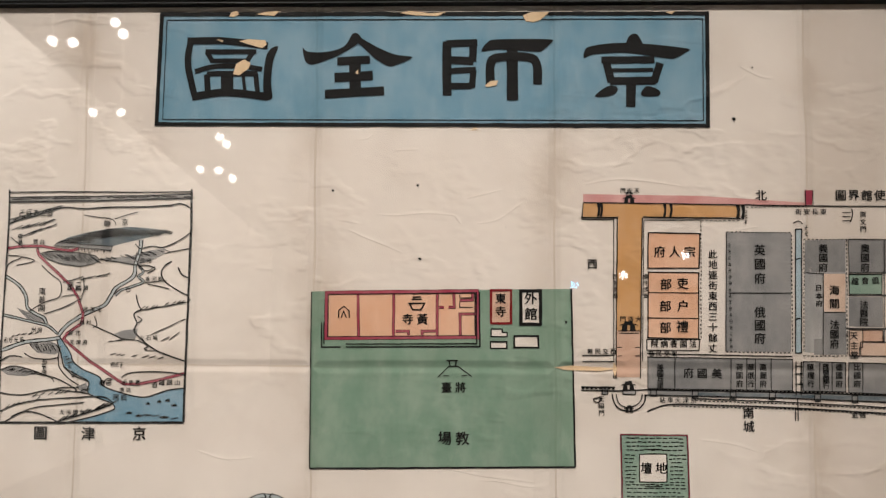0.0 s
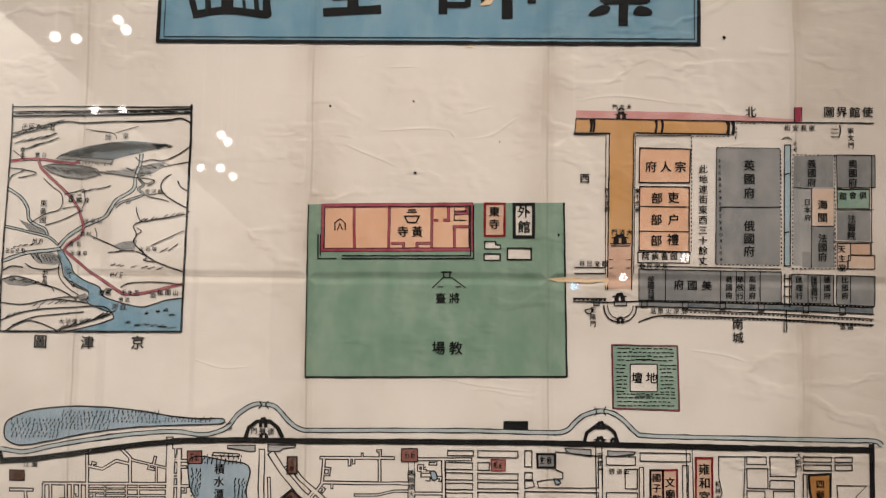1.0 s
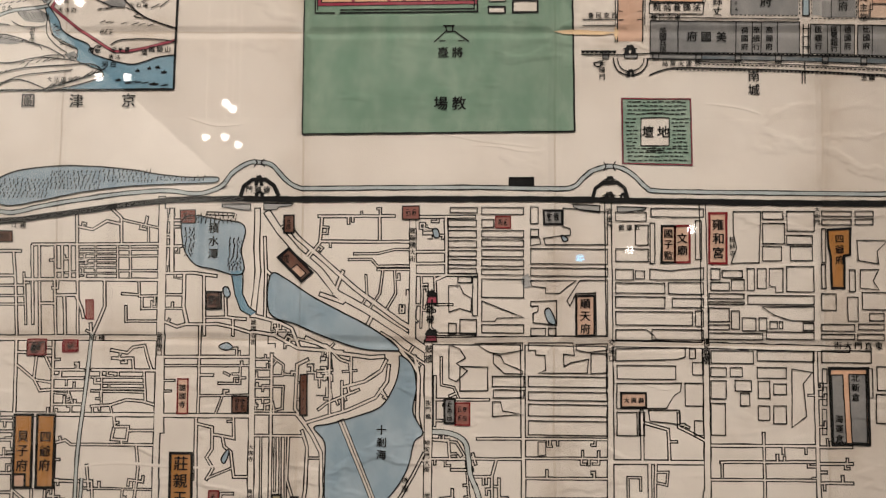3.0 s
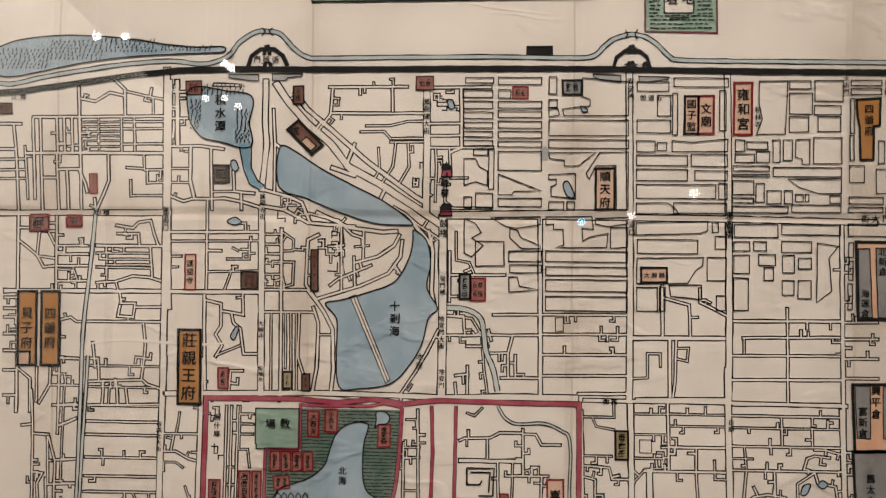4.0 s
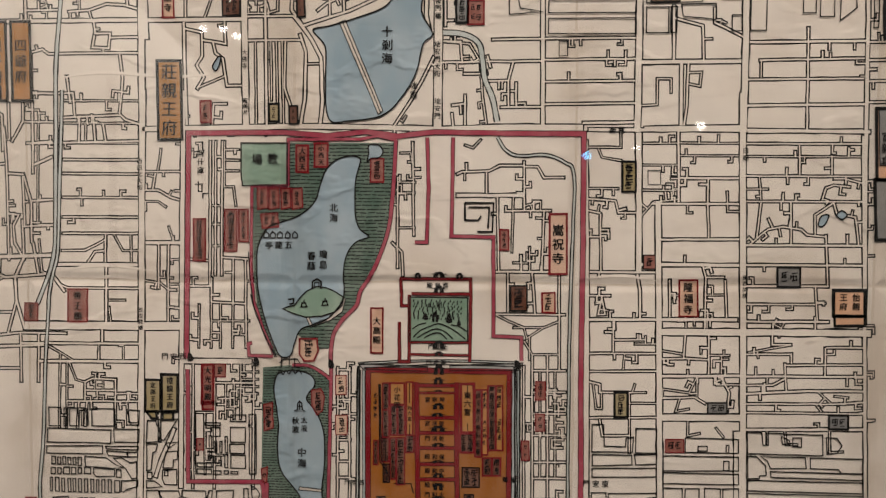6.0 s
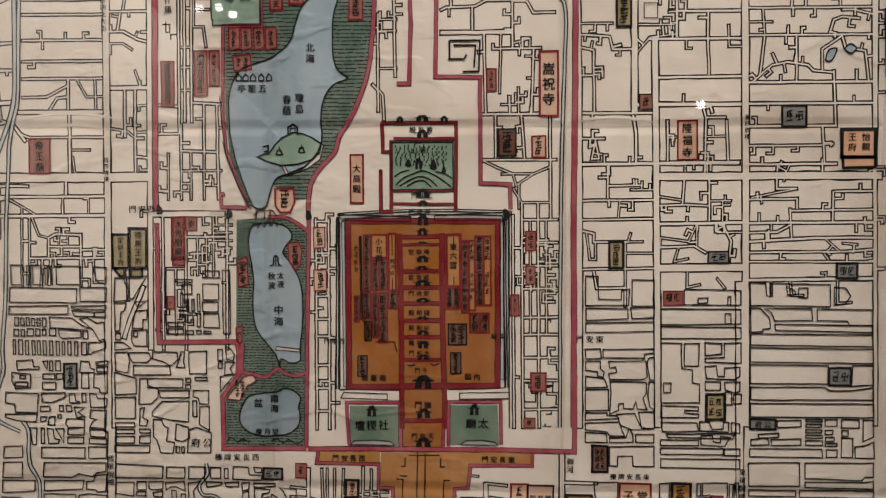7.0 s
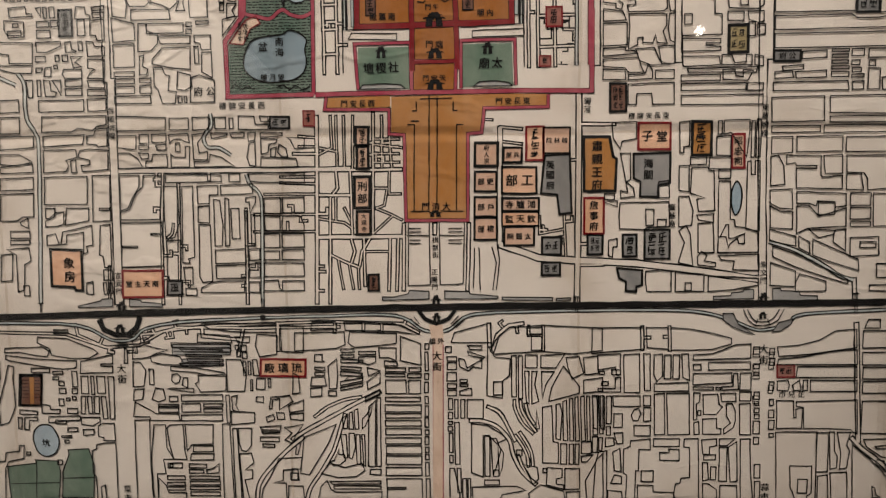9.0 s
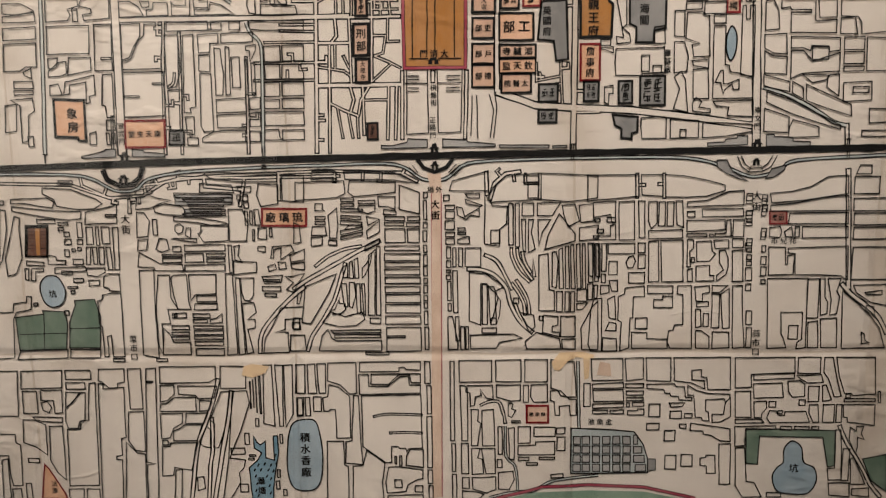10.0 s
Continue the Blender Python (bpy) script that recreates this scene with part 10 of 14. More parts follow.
plot("midgrey", "ink", 0.7, 95.5, -853.7, 100.7, -853.7, 100.8, -859.2, 95.5, -859.2)
plot("midgrey", "ink", 0.7, 101.9, -853.7, 107.1, -853.7, 107.2, -859.2, 102, -859.2)
plot("midgrey", "ink", 0.7, 109.1, -853.7, 114.3, -853.7, 114.4, -859.2, 109.2, -859.2)
plot("midgrey", "ink", 0.7, 116.3, -853.7, 121.5, -853.7, 121.6, -859.2, 116.4, -859.2)
plot("midgrey", "ink", 0.7, 123.5, -853.7, 128.6, -853.6, 128.7, -859.2, 123.6, -859.2)
plot("midgrey", "ink", 0.7, 130.6, -853.6, 135.8, -853.6, 135.9, -859.2, 130.7, -859.2)
plot("midgrey", "ink", 0.7, 137.7, -832.2, 140.5, -832.2, 140.7, -838.9, 137.9, -838.9)
plot("midgrey", "ink", 0.7, 137.9, -840.6, 143.9, -840.6, 144, -845.6, 138, -845.6)
plot("midgrey", "ink", 0.7, 138.1, -847.3, 145.6, -847.3, 145.7, -852.4, 138.2, -852.4)
plot("midgrey", "ink", 0.7, 139.4, -854.1, 146.6, -854.1, 146.7, -859.1, 139.5, -859.1)
plot("grey", "ink", 0.62, 148.1, -849.8, 153.6, -849.8, 153.8, -858.3, 148.3, -858.3)
plot("altargreen", "ink", 0.8, -298.6, -744.5, -278, -742.2, -278.6, -739.7, -262.4, -740.7, -261.5, -748.9, -263.9, -767.8, -297.6, -768.5)
plot("altargreen", "ink", 0.8, -259.8, -748, -254.7, -735.8, -255.2, -732.6, -240.6, -731.8, -237.5, -744.1, -239.3, -767.1, -261.4, -767)
stroke(0.58, -278, -742.2, -279.5, -767.7)
stroke(0.58, -296.5, -756.9, -262.9, -756.2)
stroke(0.58, -260.2, -753, -238.2, -752.3)
plot("altargreen", "ink", 0.8, 215.9, -827.3, 277.6, -829, 278.4, -854.8, 273.7, -855.7, 269.3, -834, 225.6, -833.1, 224.9, -854, 217, -853.2)
plot("green", "none", 0, 49.7, -879.8, 65.9, -875.5, 106.1, -873.7, 146.3, -874.5, 170.4, -879.5)
red_line(1.55, 41.6, -879.8, 73.9, -871.2, 106.1, -869.4, 146.2, -871, 182.3, -879.5)
plot("altargreen", "ink", 0.8, 297.6, -849.8, 313.7, -846.5, 315.6, -874.2, 304.1, -865.7)
plot("orange", "red", 1.16, -287.3, -854.3, -284.3, -857.8, -274.1, -876.1, -272.8, -880.5, -291.4, -880.5)
write(5.82, "v", "坑", -270.2, -727.6)
write(7.76, "v", "積水香廠", -95.7, -833.7)
write(6.99, "v", "坑", 250.2, -856.5)
write(5.05, "h", "池魚金", 107.8, -822.1)
now.done()
now = Drawing("kiln_plot", "peach kiln plot with a red border")
plot("orange", "red", 1.55, -118.8, -669.3, -88.3, -669.7, -88.8, -681.3, -119.4, -681)
write(7.64, "h", "廠璃琉", -113.2, -675.2)
now.done()
now = Drawing("temple_plot", "small red-edged temple plot")
plot("pale", "red", 1.55, 62.5, -810.4, 77.6, -810.5, 77.7, -822.9, 62.5, -822.9)
write(3.39, "h", "廟忠精", 65.8, -816.7)
now.done()
now = Drawing("temple_plot", "small red-edged temple plot")
plot("maroon", "red", 1.16, 225.2, -674.6, 236.4, -674.7, 236.8, -683.1, 225.6, -683)
bars(227, -681.5, 235, -676.2, 2, 1)
now.done()
now = Drawing("temple_plot", "small red-edged temple plot")
plot("brown", "ink", 1.55, -284.4, -680.2, -270, -680.3, -271.8, -701, -286.3, -700.8)
now.done()
now = Drawing("wear", "torn patches showing tan backing")
plot("tan", "none", 0, -139.1, -787.4, -137.1, -780.8, -131.4, -779.2, -119.3, -780.9, -122, -785.8, -131.1, -789.1)
plot("tan", "none", 0, 79.8, -779.2, 85.2, -771.9, 100.9, -771.2, 109.5, -773.6, 108.8, -776.1, 97, -775.2, 90.8, -778.4, 85.3, -784.9, 81.4, -784.1)
plot("tan", "none", 0, 101.7, -775.2, 106.4, -774.4, 105.8, -789.9, 102.7, -791.6)
plot("blush", "none", 0, 111.3, -788.3, 113.5, -778.5, 120.6, -780.2, 121.5, -789.2)
now.done()
now = signs
write(6.6, "v", "大街", -214.5, -675.3)
write(6.6, "v", "大街", 0.1, -667.5)
write(6.6, "v", "大街", 216.1, -663.8)
write(5.82, "v", "菜市口", -215.2, -760.6)
write(5.82, "v", "蒜市口", 219.9, -758.9)
write(5.05, "h", "市兒花", 229.1, -694.6)
write(4.66, "h", "橋外", -2.8, -657.5)
now = Drawing("exam_hall_plot", "brown examination ground with rows of cells")
plot("brown", "ink", 1.55, -285.1, -679.4, -269.9, -679.5, -271.8, -701, -287.1, -700.8)
plot("ochre", "none", 0, -278.8, -681, -275.6, -681, -277, -700.1, -279.4, -700.1)
stroke(0.39, -283.9, -683.3, -279.1, -683.4)
stroke(0.39, -284.1, -685.7, -279.3, -685.8)
stroke(0.39, -284.3, -688.1, -279.5, -688.1)
stroke(0.39, -284.5, -690.5, -279.7, -690.5)
stroke(0.39, -284.8, -692.9, -279.9, -692.9)
stroke(0.39, -285, -695.3, -280.2, -695.3)
stroke(0.39, -275.4, -683.4, -271, -683.5)
stroke(0.39, -275.7, -685.8, -271.3, -685.8)
stroke(0.39, -275.9, -688.2, -271.5, -688.2)
stroke(0.39, -276.1, -690.6, -271.7, -690.6)
stroke(0.39, -276.3, -692.9, -271.9, -693)
stroke(0.39, -276.5, -695.3, -272.1, -695.4)
now.done()
now = signs
write(4.66, "v", "法源", -281.5, -869.1)

# remaining blocks
now = lanes
street(2, -286.4, -154.4, -286.4, -204.9)
street(2.41, -285.6, -183.7, -272.3, -182.7)
street(2.41, -285.5, -198.8, -272.3, -193.3)
street(2, -307.1, -172.5, -305.4, -196.9, -304.6, -266.4)
street(2, -313.7, -199.1, -306.3, -198.2)
street(2, -301.3, -182.6, -293, -168.3, -293, -156.1)
street(2, -305.3, -204.9, -293, -205.8)
street(2, -293.8, -207, -292.9, -242.5)
street(2, -293, -207, -288, -225.3, -288, -253.9)
street(2, -288, -224.5, -272.3, -223.5)
street(2, -294.5, -242.6, -272.2, -241.5)
street(2, -305, -233.4, -297.1, -234.4, -301.3, -241.8, -300.4, -254.1, -294.6, -264.2)
street(2, -294.6, -237.6, -293.8, -266.3)
street(3.21, -313.7, -264.1, -272.2, -262.7)
street(2, -287.1, -253.9, -283.4, -276.6)
street(2.41, -311.5, -264, -312.1, -276.8, -307.5, -278.8, -280.5, -276.3, -273, -274.2)
street(2.41, -293.8, -264.2, -300.4, -278.7, -299.6, -295, -293.7, -315.5)
street(2, -299.6, -295, -306.3, -319.1)
street(2, -313.7, -303.5, -301.9, -303.2)
street(2, -313.7, -280.9, -309.6, -278.8)
street(2.41, -273.5, -276.5, -264.7, -288.4)
street(2, -313.7, -319.9, -297.1, -318, -263.9, -318.2)
street(2.41, -313.7, -328.1, -280.4, -326.7)
street(2, -297.1, -318, -297, -353.3)
street(2, -313.7, -343.7, -297.9, -343.5)
street(2, -283.8, -318.1, -284.6, -353.1)

# reeds
now = Drawing("reeds", "short pen ticks of reeds")
grass(-339.8, 81.2, -297.3, 66.9, 2.6, 2.6, 0.8)
grass(-298.4, 89.5, -256, 73.8, 2.6, 2.6, 0.8)
grass(-256.7, 89.1, -214.8, 79.8, 2.6, 2.6, 0.8)
grass(-215, 85.2, -173.4, 81.3, 2.0, 2.2, 0.8)
now.done()

# blocks of the north-east quarter
now = lanes
lot(14.6, 62.8, 35.3, 58.8)
lot(13.3, 53.5, 34.6, 48.1)
lot(13.4, 45.3, 34.7, 39.9)
lot(13.5, 37.3, 34.7, 32.3)
lot(13.6, 29.7, 34.8, 25.5)
lot(13.7, 23, 34.9, 18.8)
lot(13.7, 16.2, 35, 12.1)
lot(20.9, 9.9, 31.4, 5.3)
block(13.9, 2.8, 22.4, 2.9, 25.3, -3.2, 31.5, -6.5, 31, -17, 22.6, -14.4, 14.2, -17.3)
lot(22.7, -22.7, 35.4, -33.6)
lot(14.3, -25.7, 20, -33.9)
lot(32.2, 9.5, 36.1, -19.7)
lot(38.7, 63.1, 70.7, 57.8)
lot(38.8, 53.8, 47.9, 47.7)
lot(38.9, 45.3, 70.8, 40.3)
lot(38.9, 38.2, 70.8, 33.3)
lot(39, 30.6, 70.8, 25.5)
lot(39.1, 23.1, 70.9, 18.2)
lot(39.1, 15.8, 70.9, 11.5)
lot(39.2, 8.2, 71, -5.8)
block(39.4, -8.6, 71.1, -20.8, 50.7, -21.2, 49.3, -23.7, 39.5, -23.9)
lot(39.5, -26.4, 71.2, -32.5)
lot(76, 63.5, 81.7, 50.9)
lot(76.1, 46.6, 82, 41)
block(76.1, 40.1, 82.6, 40.2, 84, 35.5, 76.1, 33.9)
block(100.8, 63, 134.4, 60, 134.4, 35.3, 87.4, 34.7, 86.2, 39.7, 95.2, 41.2, 106.4, 42.2, 106.4, 47, 100.8, 48.9)
lot(76.2, 31.7, 134.4, 20.2)
lot(76.2, 17.1, 134.4, 11)
block(76.3, 7.3, 110.7, 7.8, 98.1, -2.1, 87.5, -2.2, 87.5, 1.9, 77.1, 3.2)
block(76.4, -8.5, 95.9, -7.7, 96, -26.5, 78.1, -24.6, 78.1, -17.7, 82, -16.2, 82, -12.1, 76.4, -12.2)
lot(76.5, -28.8, 87.6, -34.1)
lot(89.9, -28.6, 95.4, -34)
block(113.5, 7.9, 134.4, 8.2, 134.3, -34.2, 126, -34.3, 125.4, -1.7, 110.7, -1.9, 106, -11.7, 103.7, -7.6)
block(74.6, -39.9, 108, -39.3, 109.4, -48.9, 101, -47.7, 101.6, -57.3, 106.6, -54.5, 119.9, -51.5, 119.1, -61.9, 81.7, -62.6, 87.8, -60.3, 87.1, -48.8, 80.2, -48.9, 80.2, -45.3, 74.6, -45.4)
lot(74.7, -64.9, 134.2, -72.6)
lot(74.8, -76.4, 134.2, -82.6)
lot(74.8, -85.7, 134.2, -94.3)
lot(74.9, -98, 134.2, -108.4)
block(121.8, -47.3, 134.3, -47.1, 134.2, -61.6, 121.8, -62.4)
block(110.7, -40.6, 134.3, -39.7, 134.3, -44.3, 120.4, -46.5, 110.7, -44.8)
block(34.1, -40.6, 70.4, -40, 70.4, -45.5, 53.7, -48.5, 45.3, -47.3)
block(23.1, -58.2, 44, -58.4, 44.2, -76.2, 23.3, -76.6)
block(48.1, -48.6, 53.7, -49.9, 56.6, -55.4, 70.5, -61.2, 70.5, -63.4, 56.6, -63.1, 48.2, -55.5)
lot(47.7, -65.2, 71.4, -72.9)
lot(48.4, -75.3, 71.5, -81.2)
block(47.9, -84.4, 54, -84.2, 55.5, -91, 70.7, -93.5, 48, -95.3)
block(14.5, -41.8, 22.9, -44.9, 27.2, -51.8, 20.3, -56, 28.7, -61.4, 20.4, -69.8, 14.8, -67.2)
lot(140.6, 60.1, 163.7, 53.3)
lot(155.4, 50.4, 165, 35.1)
lot(167.4, 63.2, 206.9, 56.6)
lot(166.5, 51.9, 170, 21.2)
lot(200.7, 53.8, 205.2, 24.5)
lot(140.5, 16.6, 153.8, 8.5)
lot(155.2, 15.5, 162.1, 9.4)
block(166.3, 17, 181.6, 15.8, 206.5, 18.4, 206.4, 9.3, 166.3, 8.7)
lot(140.5, 6.3, 177.3, -1.4)
lot(180.1, 6.9, 206.3, -1.8)
lot(140.4, -4.2, 177.2, -12.5)
lot(182.8, -4.9, 206.2, -12)
lot(140.4, -15.3, 197.8, -25.4)
lot(200.1, -14.3, 206.1, -25.8)
block(140.4, -29.1, 163.3, -28.7, 168.8, -32.7, 171.6, -36.8, 140.4, -36.8)
lot(167.5, -28.6, 205.9, -36.2)
lot(140.5, 32, 165, 22.6)
block(140.4, -43.4, 192.2, -41.9, 192.1, -48.8, 186.6, -50.8, 140.3, -52.5)
lot(141.2, -55.7, 185.1, -65.8)
lot(195.5, -42.4, 199.8, -50)
lot(197.6, -52.8, 205.7, -62.2)
block(141.1, -69.4, 189.2, -68.5, 188.6, -74.8, 183.7, -77.6, 178.1, -87.2, 141.1, -87.9)
lot(191.9, -68.4, 205.5, -85.3)
lot(141.1, -90.7, 156.1, -108)
lot(157.5, -90.3, 161.6, -107.8)
block(164.4, -88.8, 187.7, -88.4, 187.6, -99.2, 165.7, -96.9)
lot(198.5, -96.3, 205.2, -106.9)
block(229.1, 61.1, 249.9, 61.3, 247.9, 22.3, 227.2, 22, 231.5, 33.2, 228.9, 44.3)
lot(251.2, 61.4, 266.3, 55.4)
lot(269.2, 61.6, 289.5, 46.5)
lot(251.1, 52.4, 267.4, 37)
lot(250.8, 34.9, 264.9, 23.9)
lot(268.9, 43.4, 288, 36.7)
lot(271.5, 35.1, 287.7, 24.3)
lot(212, 17.7, 218.8, 9.4)
lot(220.3, 16.4, 235.4, 11.1)
lot(211.9, 7.4, 225.6, 1.2)
lot(227.1, 9.6, 236.6, 1.4)
lot(239, 18, 244.3, 1.5)
lot(246.5, 18.1, 253.1, 3)
block(255.5, 18.3, 265.7, 18.4, 265.4, 0.5, 259.9, 0.4, 260, 4.5, 255.3, 5.3)
lot(268.4, 19.8, 288.6, 0.8)
lot(210.4, -1.2, 236.5, -4.9)
lot(239.3, -2.1, 288.4, -8.8)
lot(210.4, -7.3, 236.5, -9.1)
lot(210.3, -12, 225.3, -22.2)
lot(210.2, -24.6, 225.2, -28.2)
lot(226.8, -13.9, 232.9, -27.5)
lot(234.9, -19.3, 244.9, -28.7)
lot(247.3, -19.1, 253.1, -28.6)
block(250.1, -10.8, 288.4, -10.2, 288.2, -21.1, 271.8, -20.9, 258.3, -16.7)
lot(280, -22.6, 288, -28)
lot(210.1, -30.7, 249.8, -35.5)
lot(252.6, -29.4, 287.9, -34.8)
lot(255.4, -21.7, 260.8, -27.1)
lot(262.3, -21.6, 264.9, -27)
lot(211.4, -43.8, 242.7, -53.3)
lot(245.5, -43.7, 287.6, -51.1)
lot(211.2, -56.6, 222.6, -63.2)
lot(211.1, -66.2, 222.4, -79.5)
lot(225.4, -56.4, 234.4, -63)
lot(228.9, -65.8, 241, -73.7)
lot(232.8, -75.3, 239.5, -84.6)
lot(245.4, -56, 267, -63.8)
lot(246, -66, 254.5, -78.9)
lot(257.4, -68, 266.8, -75.9)
lot(245.8, -84.5, 254.3, -95.1)
lot(257.2, -84.2, 266.4, -97.5)
block(271.2, -56.9, 286.1, -59.3, 279.1, -67.6, 281.4, -91.8, 270.4, -100.1)
lot(210.9, -83, 221.6, -106.6)
lot(295.3, 61.9, 317.2, 58)
lot(295.2, 55.7, 317, 51.5)
lot(320, 62.2, 333.6, 58.1)
lot(319.9, 56, 333.4, 51.8)
lot(295, 48.5, 297.8, 23)
block(320.9, 39.9, 344.1, 40.2, 335.7, 31.8, 336.8, 22.2, 321.9, 24.7)
block(323.1, 17.9, 336.7, 18.1, 332.4, 9.7, 336.3, 2.9, 322.7, 4.1)
lot(294.5, 21.6, 297.4, 3.7)
lot(314.9, 17.7, 319.1, 1.3)
lot(294, -0.5, 304.7, -12.7)
lot(313.1, -2.9, 320.8, -20.6)
lot(324, 0.8, 342.7, -12)
lot(329.1, -14.5, 339.8, -20.3)
lot(293.6, -23.2, 317.9, -28.3)
lot(320.8, -22.8, 339.6, -27.1)
lot(293.4, -30.6, 317.8, -34.3)
lot(320, -30.2, 339.4, -34.5)
lot(293.2, -42.9, 329.5, -51.7)
lot(293.4, -56.5, 296.7, -67.2)
lot(293.2, -70, 296.4, -83.5)
lot(292.8, -86.2, 296, -105)
lot(325.9, -55.9, 330.2, -77.4)
lot(333.5, -54.4, 342.5, -71.8)
lot(332.5, -74.7, 341.8, -96)

# blocks of the inner city, west and east of the palace front
now = lanes
lot(-277, -371.1, -268.7, -384.5)
lot(-266, -371.4, -264, -384.6)
lot(-261.9, -371.5, -255.7, -384.3)
lot(-253.5, -371.6, -252, -384)
lot(-249.8, -371.7, -248.7, -384)
lot(-245.8, -371.8, -229.1, -384.1)
block(-220.2, -372.3, -218.7, -379.4, -217.1, -382.9, -212, -383.4, -211.4, -372.5)
block(-278, -386.1, -232, -387, -232.5, -396.4, -278.6, -396.2)
block(-230.1, -386.2, -211.8, -386.2, -212.3, -395.7, -229.7, -395.4)
block(-278.8, -399.1, -238.2, -398.4, -238.5, -404.1, -279.2, -404.4)
block(-236, -398.8, -212.4, -398.5, -212.6, -401, -235.5, -400.6)
block(-235.6, -402, -220.9, -402.6, -220.2, -405.8, -234, -405.6)
lot(-220, -402.6, -212.8, -406)
lot(-275.2, -406.6, -272.6, -412)
lot(-271, -407, -268.9, -412.1)
lot(-267.3, -406.7, -265.2, -412.1)
lot(-263.6, -407.2, -261.5, -412.2)
lot(-259.9, -406.9, -257.8, -412.3)
lot(-256.2, -406.9, -253.8, -412.7)
block(-251.5, -406.1, -235.9, -407, -228.8, -411.9, -223.4, -413.8, -230.8, -414.5, -251, -413.3)
block(-230.4, -407.4, -224.8, -406.6, -218.6, -410.3, -213.9, -409.5, -213.6, -421.1, -217.4, -421.9, -221.6, -414.7)
lot(-275.8, -414.6, -272.7, -419.1)
lot(-270.9, -414.7, -268.6, -419.2)
lot(-266.8, -414.2, -262.5, -419)
lot(-260.9, -414.3, -257.9, -419)
lot(-256.1, -414.4, -253.8, -418.6)
lot(-251.6, -414.1, -247.1, -418.7)
block(-244.6, -414.3, -229.9, -415.4, -229.8, -420.2, -243.2, -420.5, -244.9, -418.2)
lot(-228.5, -415.4, -225.1, -420.9)
lot(-276.6, -421.8, -275, -431.6)
lot(-272.9, -421.8, -270.2, -431.7)
lot(-268.1, -422.3, -266.1, -431.8)
lot(-263.6, -422.3, -261.6, -431.9)
lot(-259.9, -422.4, -257.9, -431.9)
lot(-255.9, -422.5, -253.8, -432)
lot(-251.6, -422.5, -249.4, -432.1)
lot(-247, -422.6, -244.9, -432.1)
lot(-242.9, -422.7, -241.2, -431.8)
lot(-239, -422.8, -236.8, -431.9)
lot(-234.4, -422.8, -232.3, -432)
lot(-229.8, -423.4, -226.2, -431.6)
block(-224.8, -423.5, -212.8, -422.8, -213.1, -427.3, -221.5, -429.8, -223.4, -431.6, -225.2, -430.7)
block(-274.7, -436.1, -263.5, -435.4, -262.9, -439.9, -259.2, -440, -259.3, -441.8, -266.7, -441.7, -274.2, -442.5)
block(-256.7, -436.4, -253.3, -436, -253.7, -441.9)
lot(-251.9, -436, -249.7, -442.9)
lot(-247.8, -436, -244.5, -442.9)
lot(-256.7, -444.9, -248.5, -448.3)
lot(-247.4, -444.7, -242.9, -448.4)
block(-230.2, -436, -224.6, -436.4, -223.9, -440.6, -221.2, -441.5, -221.3, -443.7, -231.5, -443.5)
lot(-230.1, -444.1, -225.1, -454.4)
block(-220, -436.5, -211.7, -435.9, -211.8, -438.4, -219.8, -438.8)
block(-219.8, -440.1, -211.9, -439.9, -212.1, -443.1, -219.5, -443.3)
block(-221.4, -444.7, -212.1, -444.3, -212.8, -457.8, -217.5, -457.8, -218.2, -454.5, -221.9, -454.1)
block(-278.1, -444.2, -265.1, -445.3, -265.6, -454.3, -276, -455.1, -278.4, -449.6)
lot(-272.6, -446.1, -269, -448.3)
lot(-276.2, -450.6, -267.4, -453.4)
block(-282.7, -457.7, -260.3, -458.4, -261.1, -471.6, -276.5, -471.4, -276.7, -466, -283.2, -465)
lot(-257, -450.5, -248, -455.5)
block(-258, -458.1, -241.6, -458, -241.8, -461, -251.3, -464.5, -257.9, -464.4)
block(-238.9, -458.4, -235.1, -457.9, -234.5, -462.9, -231.7, -463.9, -231.8, -464.8, -238.7, -464.7)
lot(-230.1, -457.9, -227.5, -464)
lot(-259, -467.1, -252.6, -470.5)
lot(-245.9, -466.4, -243.3, -470.4)
lot(-241.2, -466.5, -237.7, -470.5)
block(-235.7, -467.5, -228.2, -467.6, -233.1, -471.1, -228.6, -473.9, -234.2, -474.7, -234.9, -471.1)
block(-259, -474.4, -254.7, -474.5, -255.8, -477.2, -259.2, -477.5)
block(-252.9, -474.5, -249.1, -474, -249.5, -480, -254.1, -479.9)
lot(-247.2, -472.8, -244.9, -475.1)
block(-240.8, -475.6, -228.7, -475.7, -229, -481.6, -240.2, -481.4, -241.9, -478.8)
block(-224.9, -458, -220.3, -458.6, -219.5, -461.4, -213, -461.4, -213.3, -467.2, -224.5, -467.6)
block(-224.6, -469.4, -213.5, -469.6, -214.1, -481.8, -225.3, -481.6, -223.2, -477.6, -220.3, -475.8, -224.9, -474.9)
block(-283.7, -472.8, -261.2, -472.6, -262.4, -478, -274.6, -477.3, -283.8, -475)
block(-266.4, -482.2, -261.8, -482.2, -262.5, -493.6, -265.3, -493.5)
lot(-259, -482.3, -256.8, -492.7)
block(-254.7, -482.3, -250.6, -482.7, -250, -489.1, -246.3, -490.1, -247.4, -492.8, -254, -492.7)
block(-249, -482.4, -243.1, -482.5, -243.6, -492.3, -245.3, -488.3)
block(-240.3, -482.5, -229, -481.6, -229.3, -486.7, -240.5, -486.5)
lot(-240.6, -488.3, -229.6, -492.5)
block(-225.4, -483.1, -214.2, -482.8, -214.4, -487.8, -224.7, -487.6)
